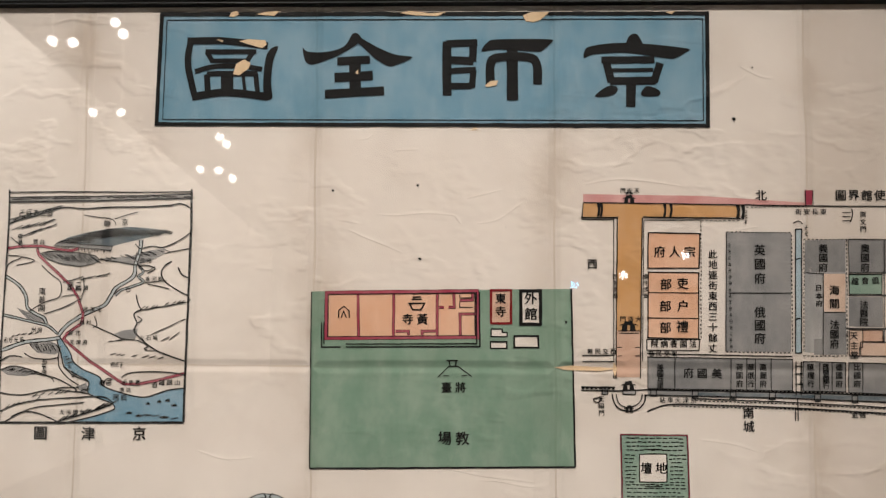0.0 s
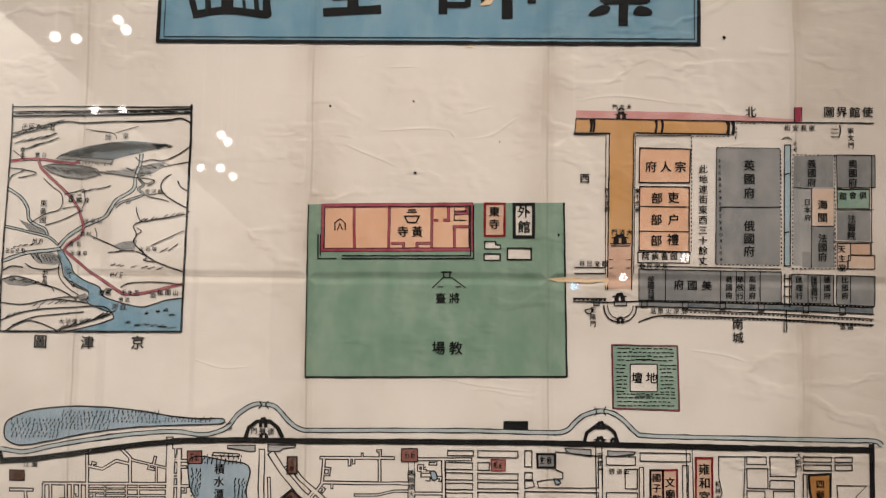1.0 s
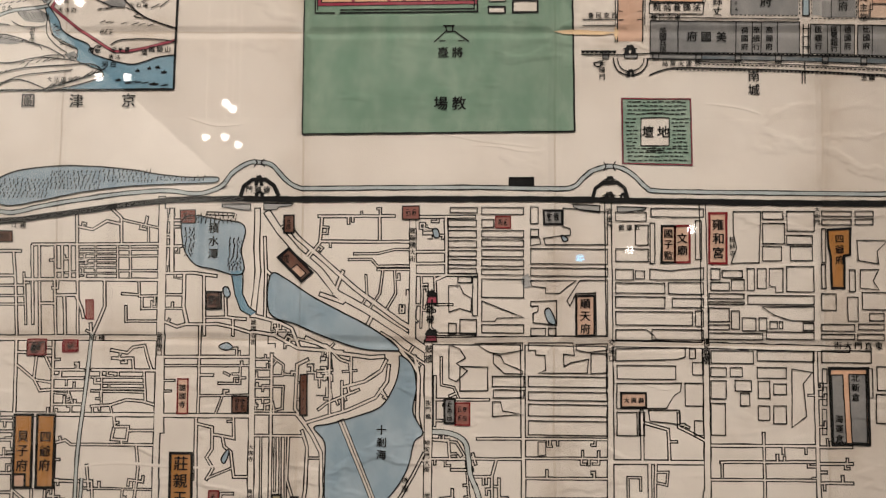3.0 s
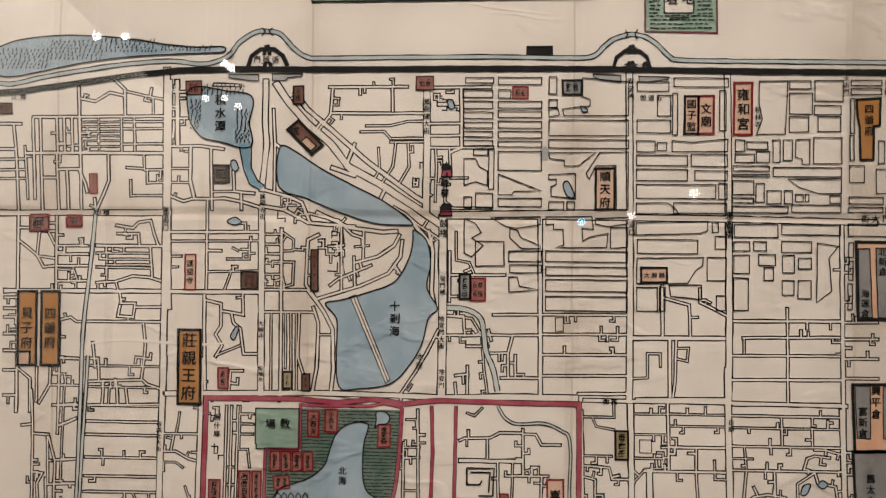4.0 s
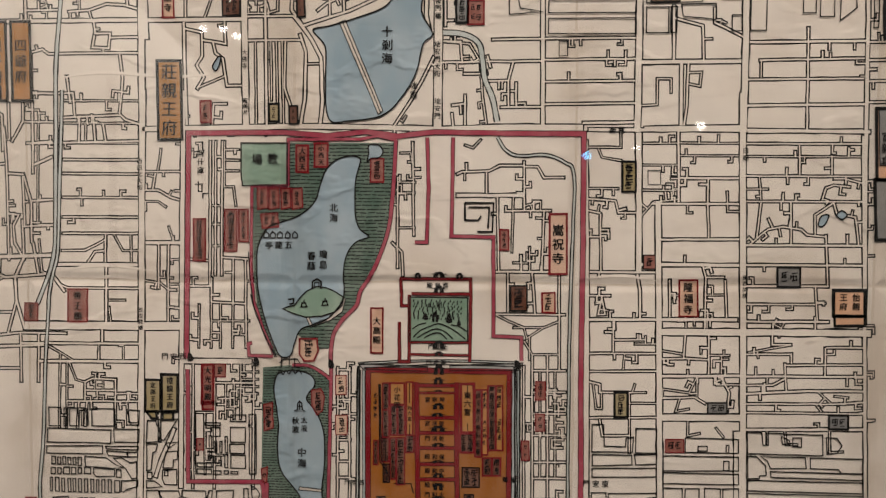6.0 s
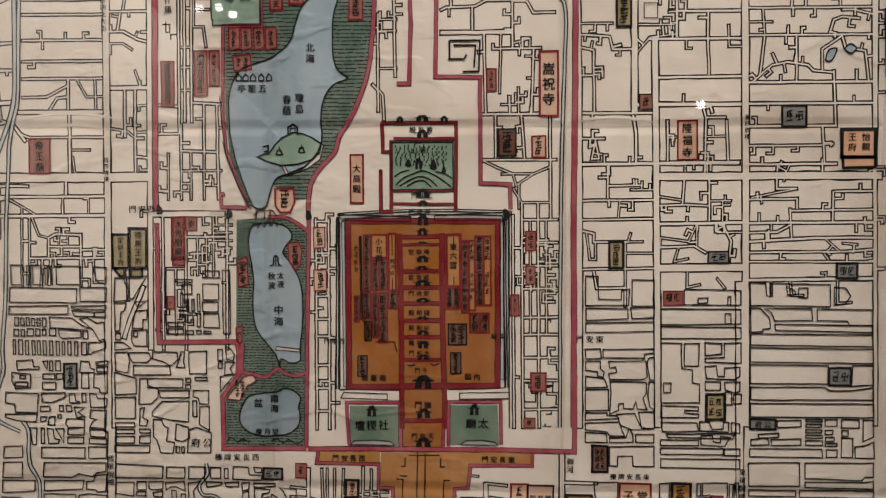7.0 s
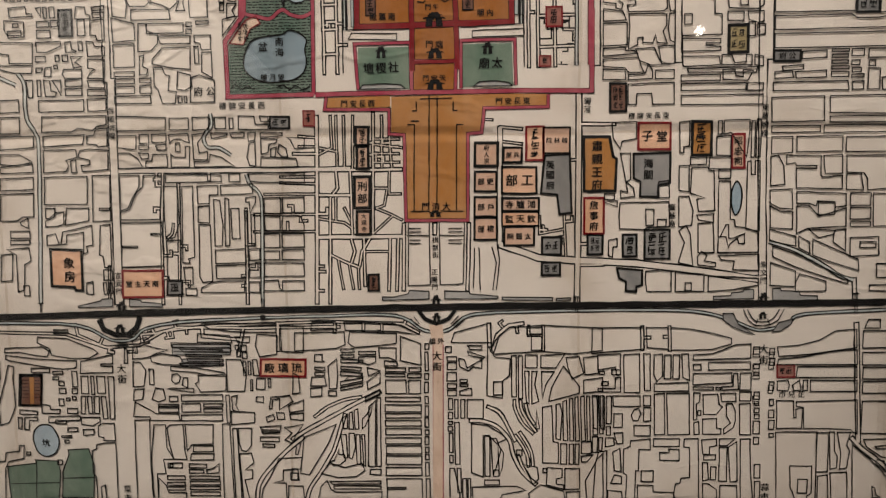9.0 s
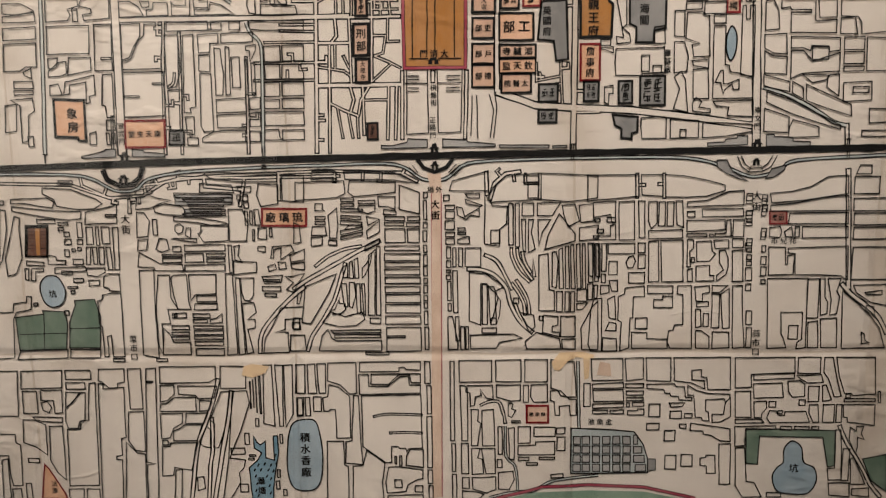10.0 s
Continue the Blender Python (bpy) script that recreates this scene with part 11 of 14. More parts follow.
lot(-225.7, -488.9, -214.1, -492.7)
block(-205.9, -379.6, -199.6, -379.8, -198.8, -383.3, -196.2, -386, -197.6, -394.7, -206.8, -395.5)
block(-197.7, -378.9, -184, -378.3, -193.9, -393.9, -196.6, -393)
block(-206.5, -396.3, -198.6, -396.5, -199.8, -401.8, -202, -402.6, -203.2, -415, -206.4, -415.8)
lot(-206.1, -416.7, -202.6, -421.2)
block(-192.7, -395.7, -183.9, -395, -190.5, -399.3)
block(-192.5, -401.9, -184.2, -401.2, -184.5, -407.4, -187.3, -407.8, -187.5, -413.5, -194.9, -413.7)
block(-195, -415.2, -184.8, -414.4, -184.8, -425.6, -193.6, -425.5, -195.3, -421.4)
lot(-193.5, -415.5, -191.1, -419.1)
lane(3, -186.5, -385.3, -191.3, -396.6, -196.4, -408, -200.4, -420.4)
block(-206.8, -423, -200.9, -423.1, -195.6, -427.2, -206.7, -428.3)
block(-206.8, -430.1, -198.4, -429.7, -196.9, -435.6, -198.2, -443.7, -206.5, -442.6)
block(-197.6, -430.2, -183.8, -429.9, -182.1, -434.1, -185, -436.7, -195.1, -436.5, -196.8, -432.9)
block(-181, -429.3, -164.5, -429.6, -163.8, -434.4, -168.6, -438.8, -173.9, -436, -181.2, -434.1)
block(-194.3, -438.7, -169.5, -438.8, -168.8, -445, -194.6, -445.2)
block(-207.5, -443.5, -192.9, -447.3, -192.5, -458.1, -207.3, -458.8)
block(-190.1, -447.4, -185.5, -447.5, -184.8, -452, -177.6, -454.8, -177.8, -460.2, -182.6, -464.6, -191, -465)
block(-184.6, -447.5, -160.7, -447.5, -160.9, -453.6, -184.9, -453.8)
block(-177.6, -455.7, -156.4, -455.4, -156.7, -460.5, -176, -460.5)
block(-182, -470, -175.2, -462.9, -156.7, -462.6, -157.4, -476.7, -170.2, -475.6, -182.1, -473.1)
block(-207.4, -460.6, -193.2, -460.3, -193.9, -474.8, -207.6, -475.1)
lot(-207.8, -477.8, -194.2, -480.7)
lot(-207.6, -482.4, -194.4, -485.3)
lot(-207.9, -487.3, -194.7, -491.8)
block(-190.2, -468.1, -187.4, -467.2, -188.7, -474.5, -185.1, -476.3, -186.2, -479.9, -190.8, -479.9)
lot(-190.9, -482.1, -183.6, -484.7)
block(-191.1, -487.1, -183.7, -486.3, -183.6, -491.8, -191.4, -491.7)
block(-181.3, -475.5, -175.8, -475.5, -174.1, -480.1, -171.4, -481, -172.7, -490.1, -167.2, -491.1, -168.5, -498.4, -176.8, -498.3, -179.2, -489.1, -181.5, -487.3)
block(-165.7, -478.4, -157.5, -480.3, -156.9, -487.6, -161.6, -490.3, -166.8, -489.3)
lot(-166.4, -493.8, -163.8, -498.1)
lot(-162.2, -493.9, -160.5, -498.1)
block(-157.6, -482.1, -152, -480.4, -142, -484.2, -142.5, -497.8, -158.3, -498.1)
lot(-208.2, -493.3, -184.3, -498.2)
block(-161.7, -429.1, -159, -429.1, -160.1, -435.3, -159.4, -439.8, -164.9, -439.7, -162.9, -434.4)
block(-156.2, -429.2, -144.3, -428.5, -144.6, -444.2, -155.9, -444, -156.6, -439)
lot(-158.8, -447, -155.3, -449.7)
lot(-152.4, -446.5, -144.2, -448.5)
lot(-159, -451.5, -155.5, -454.2)
block(-153.7, -455.5, -143.2, -455.3, -143.6, -464.6, -149.5, -464.5, -150.2, -460.6, -153.9, -459.6)
lot(-154.2, -462.3, -151.5, -473.2)
block(-149.5, -466.3, -143.1, -466.1, -143.2, -482.7, -150.1, -478.6)
lot(-136.6, -427.2, -133.6, -434.9)
block(-131.4, -425.1, -127.8, -427, -125.2, -430.6, -126.3, -435, -130.8, -434)
lot(-136.4, -435.7, -133.8, -440.2)
block(-131.8, -435.8, -125.4, -435.9, -128.3, -440.3, -126.7, -443.9, -132.2, -444.7)
block(-135.4, -456.3, -134.9, -445.6, -124.8, -443.9)
lot(-164.1, -380.5, -153.3, -382.4)
lot(-160.3, -384, -153.6, -390.3)
lot(-146.1, -383.5, -135.6, -394.2)
lot(-146.6, -395.7, -136, -402.1)
lot(-146, -403.3, -135.5, -412.7)
lot(-157.4, -393.8, -155.9, -401.7)
lot(-153.8, -393.8, -152.3, -401.8)
lot(-150, -390.4, -148.3, -401.9)
lot(-157.9, -404.3, -153, -409.2)
lot(-150.2, -403.2, -148.2, -412.4)
lot(-170, -409.4, -159.7, -412.2)
lot(-170.2, -413.8, -159.9, -417.2)
lot(-158.3, -414.9, -153, -417.3)
lot(-150.7, -414.7, -147.8, -417.1)
lot(-145.9, -415.1, -141.1, -417)
lot(-161.4, -389.3, -159.8, -406)
lot(-146.1, -374.7, -135, -379.3)
lot(-171, -373.3, -171.2, -417.3)
lot(-132.7, -374.1, -127.8, -416.7)
block(-285.1, -495.2, -271.9, -494.8, -272.4, -502.7, -285.7, -503.1)
block(-258.8, -495.5, -228.8, -495.3, -229.2, -502.6, -259.3, -502.8)
block(-226.4, -495, -213.9, -494.7, -214.3, -502.4, -226.4, -502.7)
block(-285.9, -506.2, -272.6, -505.8, -272.9, -516.5, -286.5, -516.7)
block(-257.6, -506, -214.5, -505.7, -214.8, -511.6, -221.4, -512.5, -224.3, -515.2, -233.6, -513.6, -238.4, -516, -258.2, -515.7)
block(-207.9, -506.2, -175.4, -507.5, -175.8, -515.7, -208.4, -515.7)
lot(-173, -508, -160.5, -515.5)
lot(-157.8, -507.7, -147, -515.7)
lot(-142.9, -507.8, -135.8, -515.2)
lot(-133.4, -508.5, -130.8, -515.3)
block(-127.2, -507.1, -117.1, -507.6, -116.3, -512.7, -108, -512.8, -108.2, -516.1, -127.5, -515.9)
block(-113.4, -507.3, -107.9, -507.7, -108, -511, -112.6, -510.9)
block(-286.7, -518.6, -264, -518.4, -264.4, -525.9, -287.2, -527.1)
block(-257.4, -518.5, -230.1, -517.9, -231.4, -524, -257.8, -525.6)
block(-228.3, -518.8, -223.6, -518.5, -222.4, -514.3, -214.5, -513.8, -215.1, -525.4, -221.2, -525.9, -222, -524.4, -228.6, -524)
block(-208, -519, -195.5, -518.8, -196, -528.4, -208.4, -526.4)
lot(-193.6, -518.3, -187.3, -523.9)
lot(-193.9, -525.1, -187.6, -528.1)
block(-185.2, -518.4, -175.5, -517.9, -175.7, -523.1, -182.7, -523.9, -185.4, -523)
block(-182.8, -525.8, -175.8, -524.5, -176, -528.6, -182, -528.5)
block(-173.7, -518.5, -161, -517.7, -160.3, -524.2, -163.1, -523.2, -166.7, -521.3, -170.5, -521.7, -173.4, -524)
lot(-169.6, -524.1, -166.7, -529.6)
block(-258, -527.8, -236.3, -527.6, -235.6, -532.6, -243.3, -534.4, -241.6, -538.2, -243.7, -541.9, -258.9, -542.6)
lot(-240.1, -534.4, -236.7, -542.5)
block(-233.5, -528, -226.9, -527.2, -214.7, -528.2, -215.4, -540.8, -232.4, -542, -233.1, -538.2, -227.4, -537.4, -227.3, -534.6, -235.1, -532.6)
block(-208.2, -530.1, -200.7, -530.2, -195.3, -534, -191.9, -539.9, -208.4, -540.3)
block(-194.2, -530.3, -187.7, -530.7, -187.8, -534, -192.5, -534.3)
block(-189.8, -535.9, -185.7, -535.5, -184.9, -531.3, -175.6, -531.4, -175.4, -539.7, -190, -539.9)
block(-172.8, -531.4, -171, -533.3, -163.5, -533.3, -163.2, -526.5, -160.4, -526.5, -161, -539.8, -173.1, -539.7)
block(-158.2, -518.7, -149.8, -517.8, -154.8, -524.2, -154.1, -530.7, -148.5, -529.8, -148.7, -535.3, -158, -535.2)
block(-157.7, -536.5, -147.8, -536.6, -146.7, -531.7, -139.3, -533.6, -131.2, -539.7, -157.8, -539.9)
block(-146.1, -517.9, -135, -518, -136, -519.8, -145.4, -521.5)
block(-133.2, -518, -123.9, -517.7, -124, -520.9, -132.3, -520.8)
block(-121.7, -518.1, -116.5, -517.8, -117.1, -522.8, -121.3, -523.6)
block(-120.8, -524.6, -117.1, -524, -116.9, -539.9, -121, -539.3, -122.6, -533.7)
block(-113.2, -518.2, -99, -518.4, -99.1, -520.2, -108.3, -521, -113.3, -521)
block(-113, -521.9, -102.3, -522.4, -102.9, -524.7, -107.6, -525.6, -108.7, -531.1, -113.3, -532)
block(-106.7, -528.4, -103, -527.5, -104.1, -533.9, -106.9, -533.9)
block(-101.1, -525.7, -96.6, -528.5, -95.8, -534, -99.5, -534, -102.2, -531.2)
block(-113.4, -533.8, -90.3, -535, -89.2, -540.5, -113.6, -540.6)
block(-96.3, -521.2, -84.6, -522.2, -84.8, -528.6, -91, -528.5, -93.6, -523)
block(-287.4, -530.3, -274.2, -530.4, -266, -535.1, -276.5, -537.8, -287.9, -536.8)
block(-288, -538.7, -266, -536.1, -265.8, -542.2, -288.2, -542.4)
block(-288.5, -546.1, -266, -545.4, -266.5, -553.4, -289, -554)
block(-258.6, -545.4, -229.7, -545.1, -230.7, -563.5, -259.7, -563.6)
block(-226.3, -544.8, -214.6, -544.5, -215.8, -574.8, -227.6, -575.1)
lot(-223, -566.3, -216.2, -567.7)
block(-208.1, -545, -194.9, -544.7, -195.3, -552.5, -200.4, -559.9, -203.5, -566.5, -208.7, -568.3)
block(-192.1, -545.1, -179.9, -545.2, -182.6, -574.1, -209, -574.3, -208.4, -569.2, -202.6, -567.4, -197.4, -556.2, -192.9, -552.5)
block(-209.1, -576.4, -181.4, -576, -181.8, -605.2, -209.9, -606)
lot(-189.3, -583.5, -181.8, -584.4)
lot(-209.2, -591.8, -198.6, -592.8)
block(-289.1, -556.4, -266.7, -556, -267.6, -571.6, -274.9, -571.6, -278.9, -574.4, -290.3, -574.3)
block(-277, -575.3, -271.5, -572.6, -271.5, -579.2, -276.2, -577.2)
block(-259.3, -566.1, -252.7, -566.1, -253.6, -571.7, -256.9, -573.6, -259.7, -572.6)
block(-252.3, -568.9, -247.1, -568.6, -247.6, -576.5, -252.5, -578.3, -260.1, -578.3, -259.9, -574.9)
block(-245.1, -566.2, -229.9, -565.9, -230.4, -574.7, -246.7, -577.4)
block(-248.9, -582.1, -228.7, -577.6, -228.8, -590.8, -233.2, -591.7, -232.5, -595.5, -235.4, -597, -234.6, -582.2, -246.1, -584, -246.5, -589.7, -250.3, -590.6)
block(-259.4, -584, -253.7, -583.1, -251.3, -590.6, -259.8, -590.6)
block(-223, -577.6, -216.3, -577.1, -216.9, -606, -221.7, -606, -222.2, -598.4, -224.6, -597.4)
lot(-222.5, -607.7, -216.8, -614.6)
lot(-223.2, -616.4, -221.1, -624.1)
lot(-219.4, -616.5, -217.3, -623.7)
lot(-284.1, -581, -271, -585.8)
lot(-284.5, -587.2, -271.3, -590)
block(-287.7, -593.3, -272.4, -592.4, -271.4, -601, -276, -603.8, -277.6, -621, -281.9, -622, -281.3, -597.1)
block(-291.8, -597.1, -283.7, -596.2, -285.3, -614.3, -293, -615.2)
lot(-277.8, -618.1, -274, -624.9)
block(-234.6, -616.4, -230.2, -615.5, -230.3, -624.1, -235, -624)
block(-177.1, -544.3, -140.2, -545.2, -140.3, -549.6, -177.3, -549.9)
block(-179.3, -552.3, -169.6, -552.4, -169.6, -577, -173.4, -586.4, -179.1, -587.3)
block(-166.6, -552.8, -159.7, -552.4, -160.4, -599.7, -164.6, -600.6, -163.8, -603.4, -168.5, -603.4)
block(-156.9, -552.5, -142.9, -552, -143.1, -558.2, -148.7, -558.5, -149, -564.1, -156.4, -564)
block(-141, -552.1, -119.6, -551.3, -119.8, -557.8, -141.2, -558.2)
block(-156.5, -565.9, -149, -565.6, -149.5, -576.8, -157, -576.2)
block(-156.5, -578, -149, -578.1, -149.2, -615.8, -155.8, -616.7, -157.6, -612.9)
block(-178.8, -588.6, -169.7, -587.9, -170.5, -614.8, -179.4, -614.7)
block(-168.2, -606.2, -162, -606.3, -162.5, -618.2, -167.2, -618.2)
lot(-135.1, -544.1, -127.9, -549.8)
block(-122.1, -544.3, -85.3, -544.6, -85.4, -550.7, -114, -550.4, -121.4, -549.4)
lane(1.6, -178.1, -586.4, -175.1, -583.6, -173.9, -577.4)
block(-146, -561.3, -142, -561.9, -141.2, -571.6, -140.2, -578.1, -141.7, -592.2, -146.4, -592.2)
block(-138.5, -560.4, -135.8, -561.4, -136.4, -592.2, -139.4, -592.2)
lot(-134.7, -567.5, -129.3, -587.6)
lot(-125.8, -568.9, -124.4, -592.3)
lot(-121.6, -571.7, -119.2, -592.3)
block(-124.6, -560.5, -118, -559.7, -118.1, -563.4, -122.1, -570.8, -122.2, -563.3, -124.7, -563.3)
block(-146.5, -595, -125.8, -594.2, -126.1, -603.6, -146.3, -603.9)
block(-146.3, -605.4, -126.2, -604.9, -126.5, -614, -146.3, -613.9)
block(-123.9, -594.6, -116.4, -594.2, -116.7, -601.8, -123.6, -602.1)
block(-123.9, -604.6, -116.8, -604, -117.1, -613.1, -124.1, -613.4)
lot(-112.5, -560.6, -101.7, -570.9)
lot(-100.4, -560.4, -86, -570.5)
lot(-112.5, -572.7, -102.4, -582.3)
block(-100.8, -572.8, -88.7, -572.9, -86.3, -578.5, -86.4, -582.2, -101.1, -582.7)
lot(-113.3, -584.5, -102.8, -593.6)
lot(-101.2, -584.6, -86.7, -593.5)
lot(-113.7, -595.8, -103.2, -601.8)
lot(-101.5, -595.3, -87, -601.9)
lot(-114, -604, -87.3, -612.8)
block(-156.9, -620.5, -150.2, -616.7, -142.6, -615.8, -127.5, -615.9, -127.8, -623.5, -157.1, -623.4)
lot(-124.5, -616.5, -117.5, -623.5)
block(-114.4, -615.9, -105, -615.4, -104.2, -620.7, -102.4, -622.6, -114.6, -622.6)
lot(-102.2, -616, -87.6, -622.7)
lot(-167.3, -620.5, -160, -625.3)
block(138.4, -379.7, 152.6, -380, 152.8, -396.7, 138.5, -397)
block(108, -377.3, 116, -377.5, 116.7, -392.5, 131.4, -392.8, 131.7, -386.6, 136.7, -385.8, 136.4, -396.4, 108.1, -396.7)
block(108.4, -398.5, 135.9, -398.7, 135.9, -405.3, 108.5, -406.5)
block(137.7, -398.2, 152.9, -397.6, 152.9, -404.7, 138.6, -405.3)
block(108.5, -408.3, 153, -407.3, 153, -413.6, 108.5, -414.5)
block(108.2, -425.6, 118.1, -425.4, 118.7, -431.7, 108.6, -432)
block(119.9, -425.8, 152.8, -425.1, 152.9, -427.8, 146.9, -428.6, 147, -431.3, 119.9, -431.2)
block(108.6, -433.8, 118.1, -433.5, 118.2, -438.8, 120.9, -440.7, 120, -444.3, 116.4, -443.3, 116.4, -440.6, 108.6, -439.6)
block(123.6, -433.5, 147.9, -433.1, 148.9, -443.8, 146.2, -445.6, 124.5, -445.6, 123.6, -441.6, 129, -440.8, 128.1, -437.2, 124.5, -438)
block(149.7, -431.3, 153.2, -430.5, 153.8, -445.7, 150.7, -445.7, 148.8, -434.9)
block(108.6, -443.5, 120.9, -445.2, 123.1, -450.6, 108.6, -451.3)
block(124.6, -447, 148.4, -447.4, 148.5, -454.6, 146.4, -458.2, 149.1, -465.5, 142.8, -465, 141.8, -459.9, 140.1, -465.3, 133.7, -464.9, 133.7, -461.6, 130.5, -461.9, 130.5, -466.1, 124.7, -468.7, 125.5, -454.3)
block(150.2, -447.1, 153.8, -447.1, 154, -465.5, 150.9, -463.7, 149.6, -456.4)
block(108.6, -452.6, 123.7, -452.1, 123.8, -466, 108.7, -466.7)
block(108.7, -468.1, 122.9, -467.8, 122.9, -469.6, 128.3, -469.7, 131.1, -471.5, 108.7, -473)
block(108.7, -474.9, 131.1, -473.9, 133, -479.7, 134.8, -483.4, 124.8, -483.3, 122.6, -480.5, 108.7, -479.4)
block(108.7, -481.2, 122.6, -481.8, 123.4, -487.8, 108.8, -487.6)
block(129.2, -468.8, 141, -468.1, 144.7, -476.3, 151.1, -479.1, 139.3, -478.9, 132, -476.1)
block(124.8, -484.7, 135.7, -484.3, 137.5, -478, 140.2, -481.7, 140.3, -487.5, 124.8, -487.8)
lot(142.1, -482.1, 153.9, -487.7)
block(143.7, -467.2, 153.7, -467, 153.8, -478.2, 145.7, -478.1)
block(172.3, -385.7, 208.6, -386.4, 208.9, -396.1, 172.4, -395.9)
lot(181.3, -391.5, 187.5, -394.8)
lot(200.4, -390.6, 202.3, -395.9)
block(157.3, -398.6, 208.9, -398.7, 209.1, -408.4, 157.5, -409.2)
lot(198.9, -401.7, 202.5, -408.3)
block(157.5, -410.4, 209.2, -410.7, 209.3, -418.1, 157.6, -418.1)
block(157.6, -421.1, 170.7, -421.3, 171.3, -437.9, 178.5, -438.9, 178.6, -447.5, 183.1, -448, 183.3, -460.5, 158.1, -461.1)
lot(172.8, -421.4, 182.4, -436.3)
block(186.2, -420.9, 196.9, -421.1, 197.1, -428.2, 186.4, -429.3)
block(198.7, -421.1, 209.4, -420.8, 209.7, -434.1, 186.5, -433.7, 186.4, -431, 198.9, -430.4)
block(186.5, -436.4, 193.7, -436, 194.7, -442.8, 199.2, -442.9, 199, -437.5, 208.9, -436.8, 209, -443, 205.5, -445.1, 187.5, -444.5)
lot(186.7, -446.6, 196.7, -452.1)
block(199.2, -446.8, 209.1, -446.6, 209.2, -452.9, 205.6, -453.7, 199.9, -451.8)
lot(199.9, -453.3, 204, -461.8)
lot(205.3, -454.6, 210.3, -461)
lot(159.8, -447.6, 164.3, -454)
block(158.1, -462.9, 182.5, -463.2, 182.5, -465.9, 173.5, -465.8, 173.6, -467.6, 182.6, -468.1, 182.6, -470.5, 158.2, -470.7)
block(162, -481.6, 206.2, -481.1, 205.4, -484.4, 162.9, -483.8)
lot(158.4, -485.6, 182.9, -489.3)
lot(158.5, -491, 199.3, -495.2)
block(184.6, -482.6, 191.8, -482.4, 192.8, -486.4, 197.3, -487, 197.3, -482.8, 203.6, -483.4, 200.1, -489.4, 184.7, -488.6)
lot(200.1, -491.2, 210.1, -495.7)
block(204.3, -473.5, 209.7, -474.5, 209.8, -480.8, 204.4, -479.8)
block(158.3, -473.7, 181.8, -474.1, 182.8, -479.5, 159.3, -480.1)
block(183.6, -473.2, 189.9, -473.3, 191.8, -478.4, 199, -477.9, 198.9, -473.4, 202.5, -473.5, 202.6, -480, 183.7, -479.5)
block(158.6, -498.3, 210.2, -498.1, 210.3, -504.4, 158.7, -504.2)
block(124.8, -490.6, 154, -490, 154.1, -503.8, 140.5, -503.6, 139.8, -496.6, 130.4, -497.1, 130.1, -503.5, 124.9, -503.4)
block(214.7, -381.3, 224.4, -381.5, 225.5, -389.9, 228.1, -390, 227.9, -381.6, 265.7, -382.4, 266.2, -396.7, 215, -396.2)
block(237.7, -383.5, 243, -386.2, 244, -388.9, 238.7, -389.1)
lot(245.6, -384.6, 251.6, -390.8)
block(268.4, -384.1, 275.4, -384.3, 279.1, -389.6, 275.8, -394.8, 268.8, -395.5)
block(215.1, -397.9, 221.3, -398.1, 227.6, -404.3, 228.2, -411.4, 223.4, -411.7, 223.4, -413.4, 215.5, -413.8)
block(223.9, -398.1, 254.3, -398.2, 255, -405.7, 230.9, -406.2, 228.4, -400.8)
block(257.8, -398.3, 293.2, -398.6, 293.6, -408.8, 278.9, -408.8, 277, -406.2, 258, -405.8)
block(230.9, -408.3, 293.6, -409.1, 293.8, -413.5, 231.4, -412.3)
block(215.5, -414.7, 293.9, -415.2, 294.1, -422.8, 215.6, -422.1)
block(215.7, -423.9, 294.2, -424.6, 294.5, -433.8, 215.9, -433.3)
block(215.9, -435.1, 265.7, -435.4, 265.7, -447.5, 216.2, -447.6)
block(281.6, -435.3, 294.6, -435.2, 295.1, -448, 281.1, -448.6)
block(216.3, -449.9, 263.5, -449.6, 267.1, -452, 280.4, -451.7, 295.1, -449.8, 295.4, -457.8, 216.5, -458.4)
block(216.5, -460.7, 295.5, -460.5, 295.9, -469.4, 216.7, -469.7)
block(233.8, -472.1, 249, -471.4, 249.1, -475.9, 233.9, -476.6)
block(221.5, -481, 234.9, -480.2, 235, -482.9, 222.1, -483.7)
block(217.1, -484.5, 227.8, -483.8, 228.9, -488.3, 217.2, -488.5)
block(230, -484.7, 249.3, -484, 249.5, -488.2, 230.7, -488.7)
lot(252.2, -470.9, 262.9, -472.5)
lot(252.3, -474.2, 262.5, -476.1)
lot(252.4, -477.8, 262.6, -479.7)
lot(252.5, -481.4, 263.3, -483.3)
lot(252.6, -485, 263.4, -488)
lot(264.7, -471.1, 272.3, -475.3)
lot(264.9, -477.9, 269.8, -480.7)
lot(265.4, -482.5, 270.8, -485.2)
lot(265.2, -486.6, 272.7, -488.5)
lot(275.2, -470.9, 286.5, -476.4)
lot(275.6, -478.1, 279.6, -481.7)
lot(275.7, -483.1, 282.8, -496.2)
block(289, -471.1, 295.9, -471.2, 296.3, -482, 289.5, -485.5)
block(284.3, -489, 290.5, -488.2, 296.5, -485.6, 296.9, -496.4, 284.6, -496.3)
block(216.3, -490.9, 263, -490.6, 263.7, -496.4, 216.5, -496.3)
lot(266, -491, 273, -496.1)
block(114.9, -514.8, 130.5, -514.5, 130.6, -525.2, 121.4, -526.9, 120.5, -531.6, 115.9, -525)
